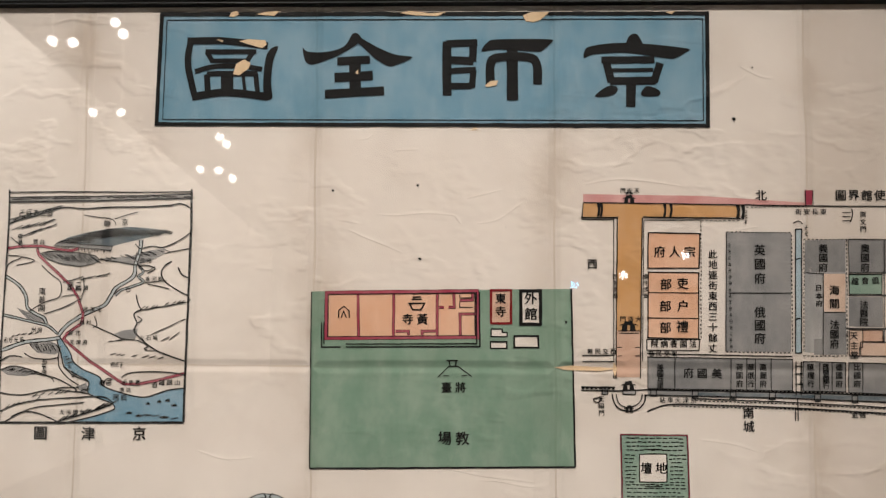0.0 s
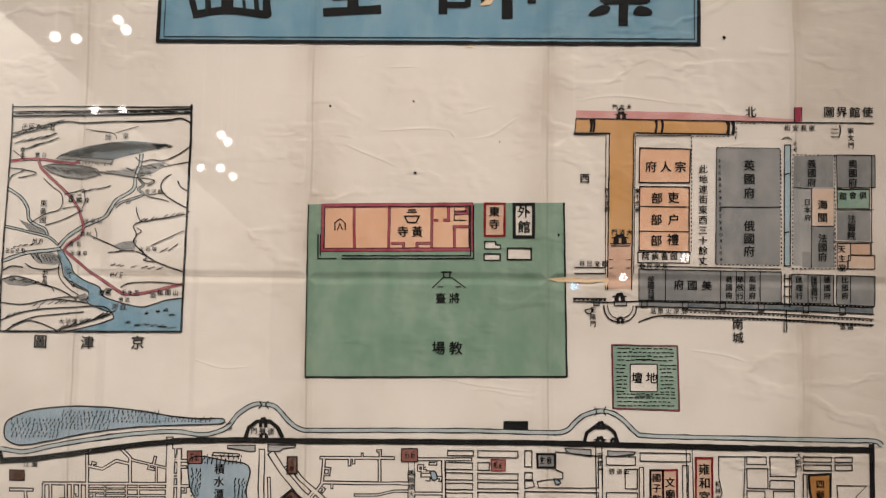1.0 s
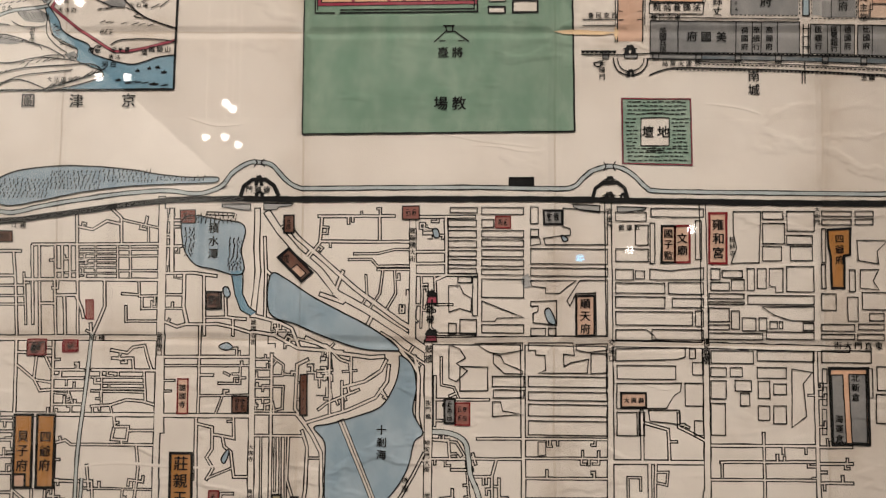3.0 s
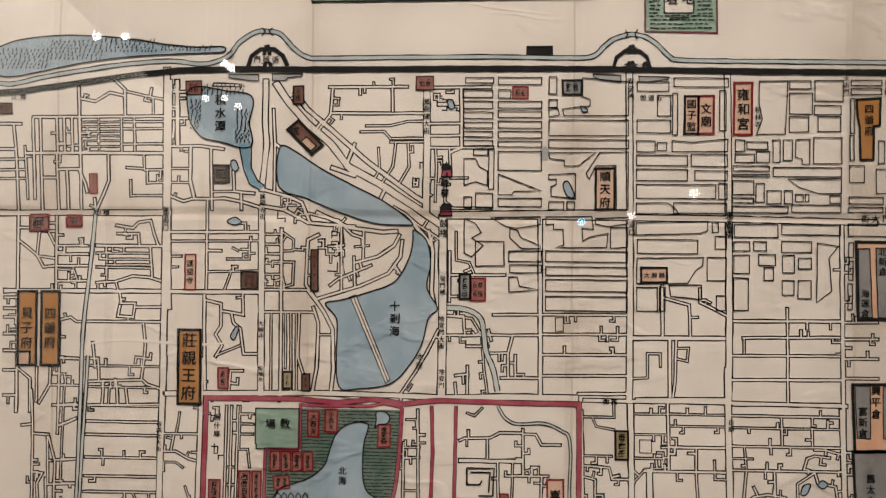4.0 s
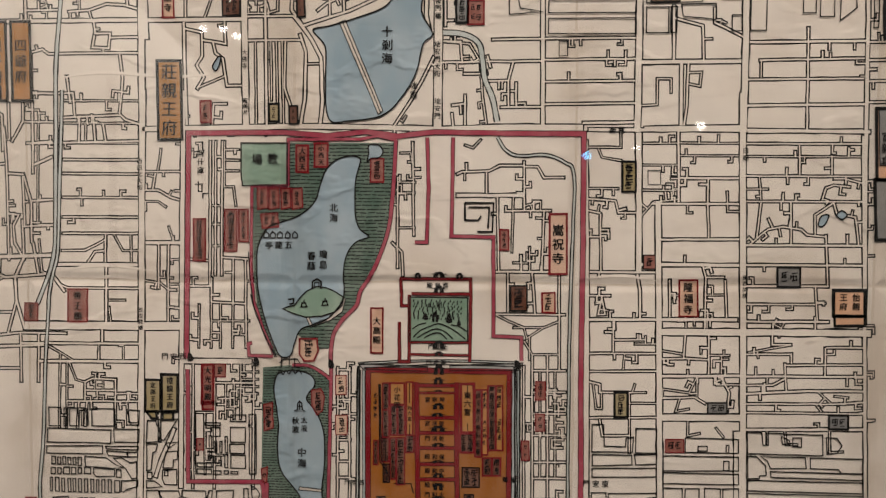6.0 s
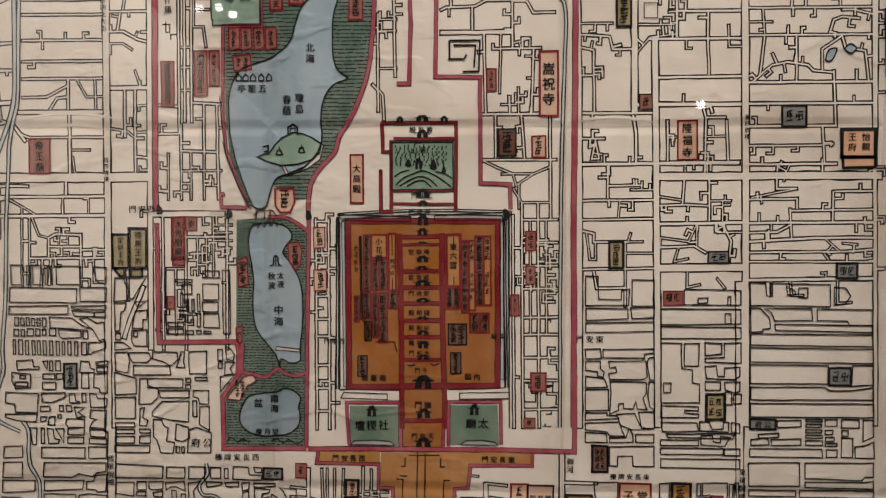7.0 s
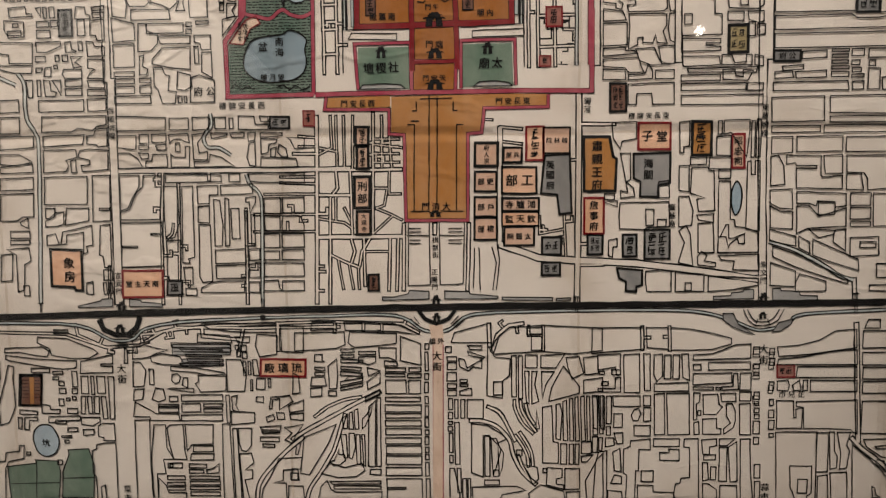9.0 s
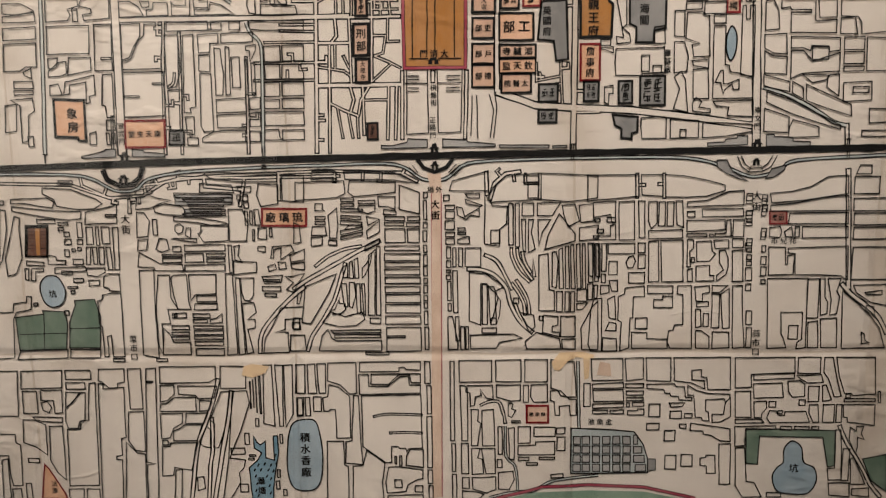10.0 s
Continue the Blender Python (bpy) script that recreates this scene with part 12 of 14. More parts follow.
block(120.6, -534.3, 127, -534.4, 127.1, -551.2, 124.4, -553, 129, -556.8, 130, -562.4, 121.3, -563.3, 120.7, -558.6, 125.3, -559.6)
block(145.5, -553.2, 151.9, -552.3, 152.6, -563.5, 145.6, -563.5)
block(120.7, -566.5, 152.1, -566, 152.8, -582.3, 138.4, -582.8, 136.6, -584.1, 120.8, -583.4, 119.9, -575.5)
lot(137.4, -570.9, 142.5, -581.3)
lot(144.9, -577.6, 150.4, -582.3)
lot(110.5, -560.4, 117, -564.2)
block(110.6, -566, 118.9, -565.1, 118.9, -568.9)
block(113.5, -590.6, 119, -589.7, 119.1, -595.4, 116.3, -595.3, 116.3, -602, 113.5, -601)
block(157.9, -515.3, 164.3, -514.5, 164.5, -530.2, 160.8, -531, 160.9, -534.7, 158.5, -534.7)
block(158.3, -543.1, 164.7, -542.8, 164.9, -559.9, 158.5, -558.9)
block(158.5, -562.6, 164.9, -562.7, 167.8, -572.1, 167, -581.5, 158.7, -582.4)
block(158.8, -585.2, 163.3, -581.4, 166.2, -587.1, 168.3, -608, 159, -606, 162.6, -592.8)
lot(165.5, -537.6, 175.6, -542.3)
block(166.5, -544.1, 176.6, -544.2, 177.5, -546, 180.6, -546.4, 181.6, -572.2, 171.1, -572.5, 169.9, -564.6, 175, -563.7, 165.8, -560.8)
block(170.1, -574.9, 181.1, -574.1, 181.2, -579.7, 171.2, -578.1)
block(171.2, -580.6, 180.8, -579.7, 182, -599.5, 171.5, -599.4)
lot(182.5, -514.7, 185, -523)
block(186.1, -514.4, 202.4, -514, 202.5, -520.4, 201.1, -537.9, 190.8, -522.1, 186.2, -523)
block(181.7, -524.8, 190.8, -524, 191, -536.9, 181.9, -536.4)
lot(177.4, -537.7, 191.2, -545.2)
lot(183.5, -546.1, 191.3, -551.4)
block(183.7, -553.1, 191.3, -553.2, 191.8, -577.9, 194.5, -578.3, 195.2, -582.6, 202, -583.6, 210.3, -586.5, 210.6, -599.6, 184.4, -599.5)
block(189.1, -581.6, 190.9, -581.6, 191.1, -590.1, 193.8, -590.1, 201.1, -587.3, 201.3, -593.9, 197.6, -593.9, 196.6, -590.1, 192.1, -593.9, 191.2, -596.7, 189.2, -589.1, 185.6, -589.1)
block(201.7, -540.7, 203.8, -540.3, 204.4, -549.1, 206.8, -549.1, 206.6, -540.4, 209.7, -540.4, 210.6, -585.5, 202, -584.5)
lot(203.7, -514.9, 206, -538)
lot(206.9, -514, 209.6, -538)
block(171, -602.3, 173.7, -598.5, 177.5, -601.4, 175.7, -605.1, 183.1, -606.1, 183.1, -609, 171.6, -607.6)
block(184.8, -601.4, 211, -601, 211.2, -611.6, 194.2, -610.9, 195, -605.2, 186.7, -604.2)
block(137.8, -611.6, 148, -610.7, 154.5, -611.7, 154.6, -625, 138.8, -625, 137.8, -617.3)
block(157.3, -612.1, 175.8, -613.7, 176, -625.1, 157.4, -625.1)
lot(163.8, -619.4, 167.6, -624.7)
block(178.6, -614.7, 210.9, -616.7, 210.7, -621.4, 194.5, -624.2, 178.8, -625.1)
block(215.7, -500.4, 248.9, -499.9, 249.4, -515.4, 216.4, -516)
block(252.5, -500, 296.3, -499.6, 296.6, -508.7, 291.3, -509, 289.6, -511.3, 252.8, -510.4)
block(252.9, -512.7, 291.4, -512.6, 296.7, -511.4, 296.9, -516.9, 253, -516.4)
lot(216.4, -518.4, 246.9, -522.5)
lot(249.4, -518.2, 297.1, -522.9)
block(216.6, -525.2, 229.8, -525.3, 230, -535.4, 216.8, -536.2)
block(232.5, -525.3, 261.3, -525.1, 261.6, -534.8, 232.7, -535.1)
lot(263.7, -525.7, 297.6, -535.2)
block(216.5, -538.1, 221, -536.8, 224.8, -543.7, 226, -555.7, 216.9, -556.6)
block(226.5, -537.2, 248.2, -537.4, 248.5, -550, 249.5, -551.3, 262.1, -550.5, 262.4, -558.8, 233.3, -558, 233, -545.6, 245.7, -545.7, 245.6, -543.9, 233, -543.8, 232, -541.9, 226.6, -542.8)
block(250, -537.5, 261.7, -537.2, 262.1, -549, 251.2, -548.9)
block(264.4, -537.6, 297.7, -537.6, 298.4, -558.2, 278.7, -559.9, 278.1, -552.5, 275.6, -548.8, 264.8, -548.3)
block(264.8, -549.6, 273.8, -548.7, 276, -559.9, 265.1, -559.4)
block(216.6, -559.4, 230.6, -558.6, 231.5, -571.6, 222.7, -571, 216.8, -567.8)
block(216.9, -569.6, 222.8, -572.9, 231.5, -573.5, 231.8, -584.7, 217.5, -583.7)
block(233.8, -560.4, 265.2, -562, 265.4, -570, 258.7, -570.5, 258.1, -567.1, 247.2, -566.7, 246.4, -569.9, 241.8, -568, 233.9, -567.9)
lot(247.8, -567.4, 258.3, -575.5)
block(234, -569.8, 241.8, -569.8, 248.4, -576.4, 265.5, -571.3, 265.8, -583.1, 241.3, -584.2, 234.5, -587.5)
lot(267.9, -561.7, 280.8, -569.6)
lot(268.2, -570.9, 281.1, -578.5)
block(282.3, -561.8, 299.3, -562.8, 300.1, -583.3, 283.1, -583.2)
lot(268.5, -580.3, 281.3, -583.2)
block(217.2, -584.6, 234.1, -589.4, 234.3, -596, 217.4, -592.1)
block(236, -589.4, 243, -593.2, 243.6, -600.8, 236.2, -597)
block(245.1, -591.4, 259.9, -598, 274.7, -604.7, 275.3, -612.2, 260.2, -607.4, 245.4, -601.7)
block(218.4, -606.3, 229.2, -610.1, 234.7, -612, 235, -622.5, 218.8, -621.5)
block(237.5, -614, 254.7, -618.8, 254.9, -625.4, 235.1, -625.7, 235.3, -619.6)
block(268.8, -590.6, 286.9, -590.1, 287.7, -601.9, 269.2, -602.8)
lot(275.3, -593.4, 285.4, -597.2)
block(242.2, -584.8, 259.6, -585.8, 257.8, -588.6, 248.8, -590.4)
block(258.6, -585.8, 265.9, -584.9, 266.3, -599, 258, -593.3)
block(286.6, -607.6, 301, -608.2, 301.3, -616.1, 287, -617)
lot(282.6, -621.7, 301.7, -625.6)
block(219.7, -595.9, 238.1, -602.2, 253, -610.2, 268.7, -617.9, 268.8, -620.7, 253.1, -615.9, 236.5, -610.2, 219.8, -602.5)

# blocks of the outer city
now = lanes
block(-293.9, -660.8, -279.7, -660.4, -268.6, -660.1, -263.8, -663.1, -265.2, -667.1, -273.2, -666, -284.1, -663.9, -294.6, -663.8)
block(-293.9, -665.8, -280.4, -667.5, -264.4, -669.1, -245.3, -669.9, -245.7, -674.8, -254.9, -675.7, -272.8, -673, -290.7, -669.8, -294.2, -668.7)
block(-271, -653.2, -251, -654.4, -233.6, -661.5, -230.2, -664.5, -236.1, -668, -248.2, -668.2, -262.1, -666.1, -263.7, -661.1, -271.4, -657.1)
lot(-259.5, -648.4, -249.7, -650.9)
block(-242.3, -670.3, -233.1, -668.4, -219.9, -665.6, -220.4, -672.1, -228.4, -672, -228.5, -673.6, -220.5, -673.7, -220.8, -678.1, -243, -678.6)
block(-293, -672.7, -289, -673.8, -290.2, -681.8, -289.7, -701.9, -294.8, -713, -301.2, -715, -301.9, -701.8, -296.3, -685.7)
block(-302, -661.7, -299.2, -661.7, -299.5, -664.7, -302.3, -664.7)
block(-302.6, -667.7, -298.7, -668.7, -298.9, -681.7, -304.2, -703.8, -306.6, -707.9)
lot(-277, -674.9, -264.1, -677.6)
lot(-262.1, -677.1, -255.2, -679.1)
lot(-242.8, -680.6, -238.1, -692.7)
lot(-236.1, -680.7, -234.1, -693.3)
lot(-232.1, -680.8, -226.4, -692.4)
block(-224.1, -680.8, -220.1, -680.9, -221.3, -710.6, -224.3, -710.6)
block(-243.3, -694.7, -240.3, -694.7, -241.7, -706.8, -244.3, -706.8)
block(-239.3, -694.7, -236.3, -694.7, -236.2, -706.8, -238.9, -706.8)
block(-234.8, -694.7, -231.2, -694.8, -231.6, -706.9, -234.8, -706.8)
block(-229.8, -694.8, -226.6, -694.8, -225.8, -710.6, -229, -710.5)
lot(-249, -677.2, -245.4, -687.8)
lot(-249.6, -689.2, -245.8, -692.6)
lot(-258.6, -684.1, -254.9, -687.3)
lot(-258.5, -689.1, -253.9, -692.6)
lot(-259.1, -696.5, -255.8, -701.2)
lot(-253.6, -703.2, -246.6, -706.7)
lot(-262.4, -681, -258.5, -683.1)
lot(-253.8, -695.8, -251.5, -697.8)
lot(-249.6, -694.8, -247, -697.2)
block(-286.8, -704, -274.3, -705.1, -274.5, -707.5, -287.1, -707)
block(-288.4, -709.6, -285.7, -709.7, -286.5, -717.8, -288.7, -717.2)
block(-283.9, -709.7, -275.1, -709.3, -275.3, -711.8, -281, -711.7, -281.6, -718.3, -284.7, -718.2)
block(-271.2, -700.1, -265.6, -701.1, -265.4, -703.7, -258.9, -703.8, -259.2, -706.6, -271.4, -706.5)
block(-266.9, -709.2, -258.7, -708.7, -245.5, -708.4, -244.7, -711.4, -256, -711.9, -267.3, -713.3)
block(-244.6, -709.4, -231.4, -709.5, -231.6, -712.5, -236.9, -715.6, -244.4, -714.5)
lot(-254.3, -716.8, -247.4, -719.5)
block(-243.8, -718.1, -236.1, -718.2, -236.4, -721.7, -243.6, -722.2)
block(-232.9, -715.6, -229.7, -713.6, -221.9, -713.6, -221.5, -725.9, -229.6, -725.8, -229.4, -723.8, -233.5, -723.1)
lot(-262.4, -711.5, -255.1, -714)
block(-238.3, -732.9, -235.2, -731.9, -234.9, -728.8, -229.8, -727.8, -221.6, -727.3, -222, -773.4, -230.2, -773.4, -230.6, -757.7, -233.6, -758.8, -233.3, -773.4, -236.4, -773.4, -236.7, -751.5, -238.6, -749.4)
block(-300, -740.7, -299, -734.5, -289.6, -733.6, -289.2, -729.5, -285.7, -729.5, -286.6, -738.8, -297.5, -740.8, -300.1, -745.9, -301.8, -774.1, -317.5, -775.1, -314.1, -741.1)
lot(-230.3, -774.9, -222.2, -777)
lot(-199.4, -775, -191.4, -777.1)
block(-297.1, -768.9, -262.8, -768, -263.4, -774.3, -299.8, -775.2)
block(-260.7, -768, -239.1, -768.1, -239.5, -774, -261.3, -774.3)
lot(-258.9, -722.5, -251.9, -723.8)
lot(-257.1, -725.6, -254.2, -727.7)
lot(-284.5, -734.2, -281.6, -736.3)
lot(-262.9, -739.9, -259.6, -743.1)
block(-211.6, -661.7, -210, -661.8, -209.9, -671.6, -212.3, -671.6)
block(-205.9, -660.8, -197.4, -658.9, -189.6, -661.4, -181.7, -662.7, -189.9, -664.9, -196.1, -667.8, -206.5, -668.7)
block(-206.2, -655.9, -196.1, -654, -194.3, -656.6, -205.4, -659.2)
block(-194, -666.9, -185.9, -665, -174.1, -667.1, -171.4, -672, -174.4, -673, -186.4, -672.5, -193.3, -670.8)
block(-180.5, -673.9, -162.6, -675.1, -144.9, -678.3, -143, -679.7, -154.9, -680.1, -164.8, -678.1, -180.7, -676.9)
block(-179.4, -657.8, -138.9, -658.8, -139, -661.6, -179.2, -660.7)
block(-173.7, -662, -146, -662.7, -146.1, -664.2, -170.9, -664)
block(-170, -665.5, -145.2, -666.2, -145.3, -667.4, -169.7, -667.1)
block(-169.2, -668.7, -144.4, -669.4, -144.5, -671, -168.7, -670.3)
block(-174.4, -671.8, -144.6, -672.5, -144.6, -673.7, -173.5, -673.4)
lot(-144.9, -661.1, -139.2, -664.5)
block(-206.3, -670.7, -201.3, -671.1, -197.7, -676.7, -199.5, -687.7, -207.1, -688.2)
block(-195.6, -675.8, -192.6, -675.8, -192.4, -686.7, -195.4, -686.7)
block(-206.7, -690.2, -199.6, -689.7, -201.1, -696.7, -207.2, -697.6)
block(-191.5, -689.1, -186.5, -689.8, -185, -696.8, -190.2, -698.8, -194.5, -696.7)
block(-179.9, -679.9, -176.4, -678.9, -174, -681.3, -175.2, -684.9, -178.3, -686.1, -180.5, -683.9)
block(-172, -682, -169, -682, -169.9, -689.3, -173.3, -686.9)
block(-161.9, -680.1, -143, -680.9, -143.6, -691.2, -160.6, -692, -164.3, -686, -162.2, -685)
block(-183.5, -689.8, -165.6, -692, -165.5, -689.4, -181.1, -689.2)
lot(-174.2, -693.9, -146, -698.2)
lot(-174.2, -699.9, -161.5, -705.7)
lot(-159.1, -700.1, -146.2, -702.2)
lot(-159.3, -703.5, -146.4, -705.8)
lot(-190.3, -700.4, -176.3, -701.9)
lot(-190.4, -702.8, -176.5, -705.9)
lot(-182.5, -694.8, -176.7, -698.5)
block(-206.3, -698.6, -201.4, -701.7, -195.6, -704.8, -192.7, -706.8, -176.6, -707.3, -175.9, -712, -196.1, -711.8, -196.9, -709.2, -208, -709.1)
block(-174.7, -708, -146.5, -707.6, -146.8, -712.2, -174.9, -712)
block(-207.2, -711.7, -197.1, -711.2, -197.9, -737.3, -197.4, -774.6, -208.5, -772.5, -208, -737.2)
block(-194.3, -714.9, -186.2, -714.9, -186.3, -731.2, -181.7, -739.4, -188.8, -739.4, -187.5, -749.7, -193.6, -749.7, -194.1, -772.1, -196.8, -766.2, -197.2, -737.3)
block(-183.2, -715, -174.1, -714.6, -173.8, -733.4, -172.6, -739.5, -181.7, -739.4, -184.1, -729.2, -185.3, -717)
block(-172.7, -714.6, -153.3, -714.8, -154.1, -728.4, -168.9, -728.9, -172.2, -733.4)
lot(-167.9, -729.7, -154, -733.9)
block(-169.3, -735.4, -153.7, -735.5, -154, -739.6, -170.2, -739.9)
lot(-186, -742.1, -176, -745.6)
lot(-171.2, -742.6, -159.2, -745.3)
lot(-171.4, -746.7, -161.4, -749.2)
block(-159.2, -746.8, -154.7, -745.8, -150.5, -742.7, -150.8, -748.9, -159.4, -749.5)
lot(-184.6, -742.9, -182.7, -744.8)
lot(-186.6, -751.2, -174.5, -753.9)
lot(-186.9, -755.9, -174.8, -758)
block(-192.8, -752.8, -188, -758, -186.3, -763.2, -174.1, -763.2, -174.2, -772.2, -194.1, -772.1)
lot(-187.1, -759.2, -175, -761.4)
block(-171.3, -751.2, -150.4, -751.4, -150.5, -753.6, -171, -753.5)
lot(-171.1, -755, -150.3, -757.6)
lot(-171.3, -758.7, -150.5, -760.9)
lot(-171, -762.6, -150.7, -765.4)
lot(-170.7, -767.8, -150.5, -772.7)
block(-146.9, -714.3, -141.9, -714.3, -140.9, -771.7, -148.1, -772.7)
block(-140, -717.3, -137, -717.4, -135.4, -771.7, -139.9, -772.3)
block(-140.4, -705.2, -124.4, -706.4, -124.8, -713.4, -140.9, -714.9)
block(-143.8, -694.2, -141.4, -694.2, -141.2, -713.3, -143.6, -713.3)
block(-136, -717.4, -127, -717.4, -127.6, -729.6, -130.8, -733.7, -134.2, -733.2, -135.9, -727.5)
block(-135.9, -735.7, -127.8, -734.7, -126.2, -741.9, -132.5, -746.9, -127.4, -747, -127.7, -753.1, -132.9, -754.1, -129.6, -770.7, -134.2, -771.8)
block(-122.9, -695.4, -117.9, -695.4, -118.1, -699.4, -123, -698.4)
lot(-135.9, -659.6, -133.1, -662.6)
lot(-132, -659.7, -128.2, -663.7)
lot(-135.1, -663.6, -132.4, -667.5)
lot(-131.2, -664.6, -128.1, -668.6)
lot(-131, -670.5, -129.1, -680.4)
lot(-127.6, -670.5, -125.9, -679.8)
lot(-126.3, -683.4, -125, -691)
block(-139.8, -695.2, -135.8, -694.3, -137.1, -701.3, -134.4, -706.3, -139.3, -704.2)
block(-142.4, -669.4, -132.5, -669.5, -129.1, -680.4, -130.6, -691.3, -142.6, -691.6)
lot(-114.3, -682.5, -112.6, -688.5)
block(-104.7, -646.4, -89.1, -646.6, -89.8, -665.1, -104.5, -663.9)
block(-161.2, -651.5, -139.5, -652.8, -137.8, -657.7, -161.5, -657.4)
block(-157.9, -645.3, -153.1, -648.1, -139.4, -650.2, -107.9, -651, -107.6, -644.8, -156.8, -644.2)
block(-135.6, -653.8, -125.8, -653.9, -126, -657.8, -133.9, -657.7)
block(-124.6, -669.6, -121.6, -669.6, -120.2, -680.5, -124.1, -680.5)
block(-120.7, -652, -107, -653.1, -107.6, -665.8, -119.5, -667.7, -122.1, -659.8)
block(-97.3, -678.8, -93.4, -680.8, -92.9, -692.7, -97.9, -693.6)
block(-122.2, -682.5, -116.3, -682.5, -116.7, -690.5, -122.6, -689.8)
block(-112.9, -695.5, -99.9, -694.6, -98.1, -698.6, -107.4, -704.5, -107, -696.5, -112, -697.5, -112.3, -703.5, -114.3, -703.5)
block(-116.6, -709.5, -111.5, -707.9, -110.7, -711.5, -115.7, -713.1)
block(-109.4, -706.5, -104.4, -706.6, -103.7, -711.2, -108.7, -711.5)
block(-120.9, -716.5, -106.8, -715.6, -108.1, -720.6, -119.1, -721.5)
lot(-121.2, -723.6, -108.3, -726.7)
lot(-119.5, -728.6, -111.5, -730.7)
lot(-120, -718.5, -109, -720)
lane(2.6, -125.2, -771.2, -123.7, -758.3, -117.4, -748.5, -107.8, -737.9, -98.4, -729.2, -91.6, -724.2)
block(-108.9, -738.9, -92.8, -738, -94.1, -746.2, -106.2, -747.1, -106.6, -754.3, -113.7, -756.3, -104.6, -756.4, -104.2, -770.8, -122.5, -771.2, -121, -760.4, -115.6, -752.2)
lot(-101.3, -749.2, -96.4, -753.9)
block(-100.9, -716.6, -91.2, -714.7, -96.1, -721.7, -99.4, -727.8, -104.3, -725.7, -99.1, -720.7, -104.9, -716.6)
block(-101.2, -701.6, -90.5, -697.7, -90.8, -704.7, -100.5, -706.6)
block(-100.5, -707.6, -90.9, -706.7, -91.1, -712.1, -99.7, -711.2)
lane(2.6, -99.4, -725.7, -87, -717.8, -70.8, -708.8, -54.6, -700, -38.6, -692.2)
lane(2, -83.7, -709.7, -74.5, -702.8, -62.5, -697.9, -51.5, -696)
block(-95.2, -651.3, -61.9, -650.8, -61.2, -659.5, -67.2, -662, -95.8, -664)
block(-58, -650.8, -26.9, -652.2, -27, -659, -39.7, -660.4, -55.4, -661.5, -59.2, -658.6)
block(-24, -654.1, -10.5, -659.1, -10.7, -673.8, -24.3, -670.7)
block(-83.2, -643.7, -67.5, -643.9, -66.7, -648.8, -84.4, -649.5)
block(-61.7, -644, -27.7, -645.4, -10.4, -653.3, -27.8, -650.8, -60.9, -649.8)
block(-82.1, -666.1, -77.1, -666.2, -77.3, -670.1, -75.4, -671.1, -82.3, -671)
lot(-82.4, -675, -75.6, -677)
lot(-82.5, -678.5, -75.7, -680.6)
block(-84.6, -681.8, -75.8, -681.9, -75, -687.9, -85.5, -687.8)
block(-85.5, -689.4, -78, -688.8, -78.2, -694.8, -85.8, -695.7)
block(-73.5, -674.1, -67.4, -669.2, -66.8, -681, -68.1, -689.9, -73.1, -689.9, -72.9, -683.9)
block(-73.7, -691.5, -68.2, -691.5, -68.3, -694.9, -73.8, -694.8)
lot(-64.3, -662.4, -55.5, -664.5)
lot(-64.4, -666.3, -55.6, -668.4)
block(-64.5, -669.3, -49.8, -670.4, -49.9, -672.4, -64.6, -671.8)
lot(-52.5, -664.1, -40.9, -666.2)
block(-52.7, -668, -40.9, -667.6, -41, -671.5, -46, -673.4, -52.8, -671.4)
block(-64.6, -674.2, -50.9, -675.3, -51, -677.3, -64.7, -676.1)
block(-64.8, -677.7, -50.1, -679.2, -51.1, -681.2, -64.9, -680.5)
block(-65, -685, -50.1, -682.2, -50.2, -684.6, -65.1, -687.6)
block(-65.1, -689, -50.3, -686.1, -50.3, -688.1, -65.2, -691)
block(-47, -675.3, -38.2, -677.4, -46.2, -681.3)
block(-47.3, -685.2, -38.2, -678.4, -38.5, -686.3, -46.8, -690.5)
block(-48.6, -696.1, -38.6, -691.2, -38.7, -694.2, -48.7, -699.1)
block(-59, -681.1, -50.1, -681, -50.2, -682.6, -62, -684.1)
block(-38.8, -661.7, -27.1, -661.9, -27.3, -670.7, -32.1, -668.6, -38.4, -668.6)
block(-35.1, -670.6, -26.7, -671.6, -26.8, -674.2, -35.2, -674.1)
lot(-34.6, -675.5, -21, -678.2)
lot(-18.6, -675.6, -10.8, -678.3)
lot(-34.7, -679.4, -21.6, -681.5)
block(-19.6, -679.6, -10.8, -679.7, -10.9, -682.2, -19.7, -682.1)
lot(-34.5, -683.9, -20.9, -693.4)
lot(-19.2, -684.1, -11.1, -693.5)
lot(-35.1, -695.8, -11.2, -698.8)
lot(-35.3, -701.2, -10.9, -706)
lot(-35, -707.2, -11, -710.4)
lot(-35.2, -712.2, -11.1, -716)
lot(-35.3, -717.8, -11, -722)
lot(-35.5, -724.2, -11.1, -728.4)
lot(-35.2, -729.9, -10.9, -735.5)
lot(-35.4, -737, -11, -743)
lot(-35.6, -745.1, -11, -750.8)
lot(-35.2, -753.1, -11.1, -770.3)
lot(-35.1, -759.2, -22.3, -760.5)
lot(-7.7, -659.2, -5.1, -663.1)
lot(-7.8, -665, -5.7, -677.7)
lot(-8.3, -679.7, -5.6, -683.6)
lot(-8.4, -685.6, -5.8, -692.9)
lot(-8.2, -695.5, -5.9, -700.4)
lot(-8.3, -702, -5.9, -709.4)
lot(-8.4, -710.4, -6, -716.8)
lot(-8.4, -718.8, -5.9, -722)
lot(-8.5, -723.4, -6, -728.9)
lot(-8.4, -730.9, -5.9, -734.5)
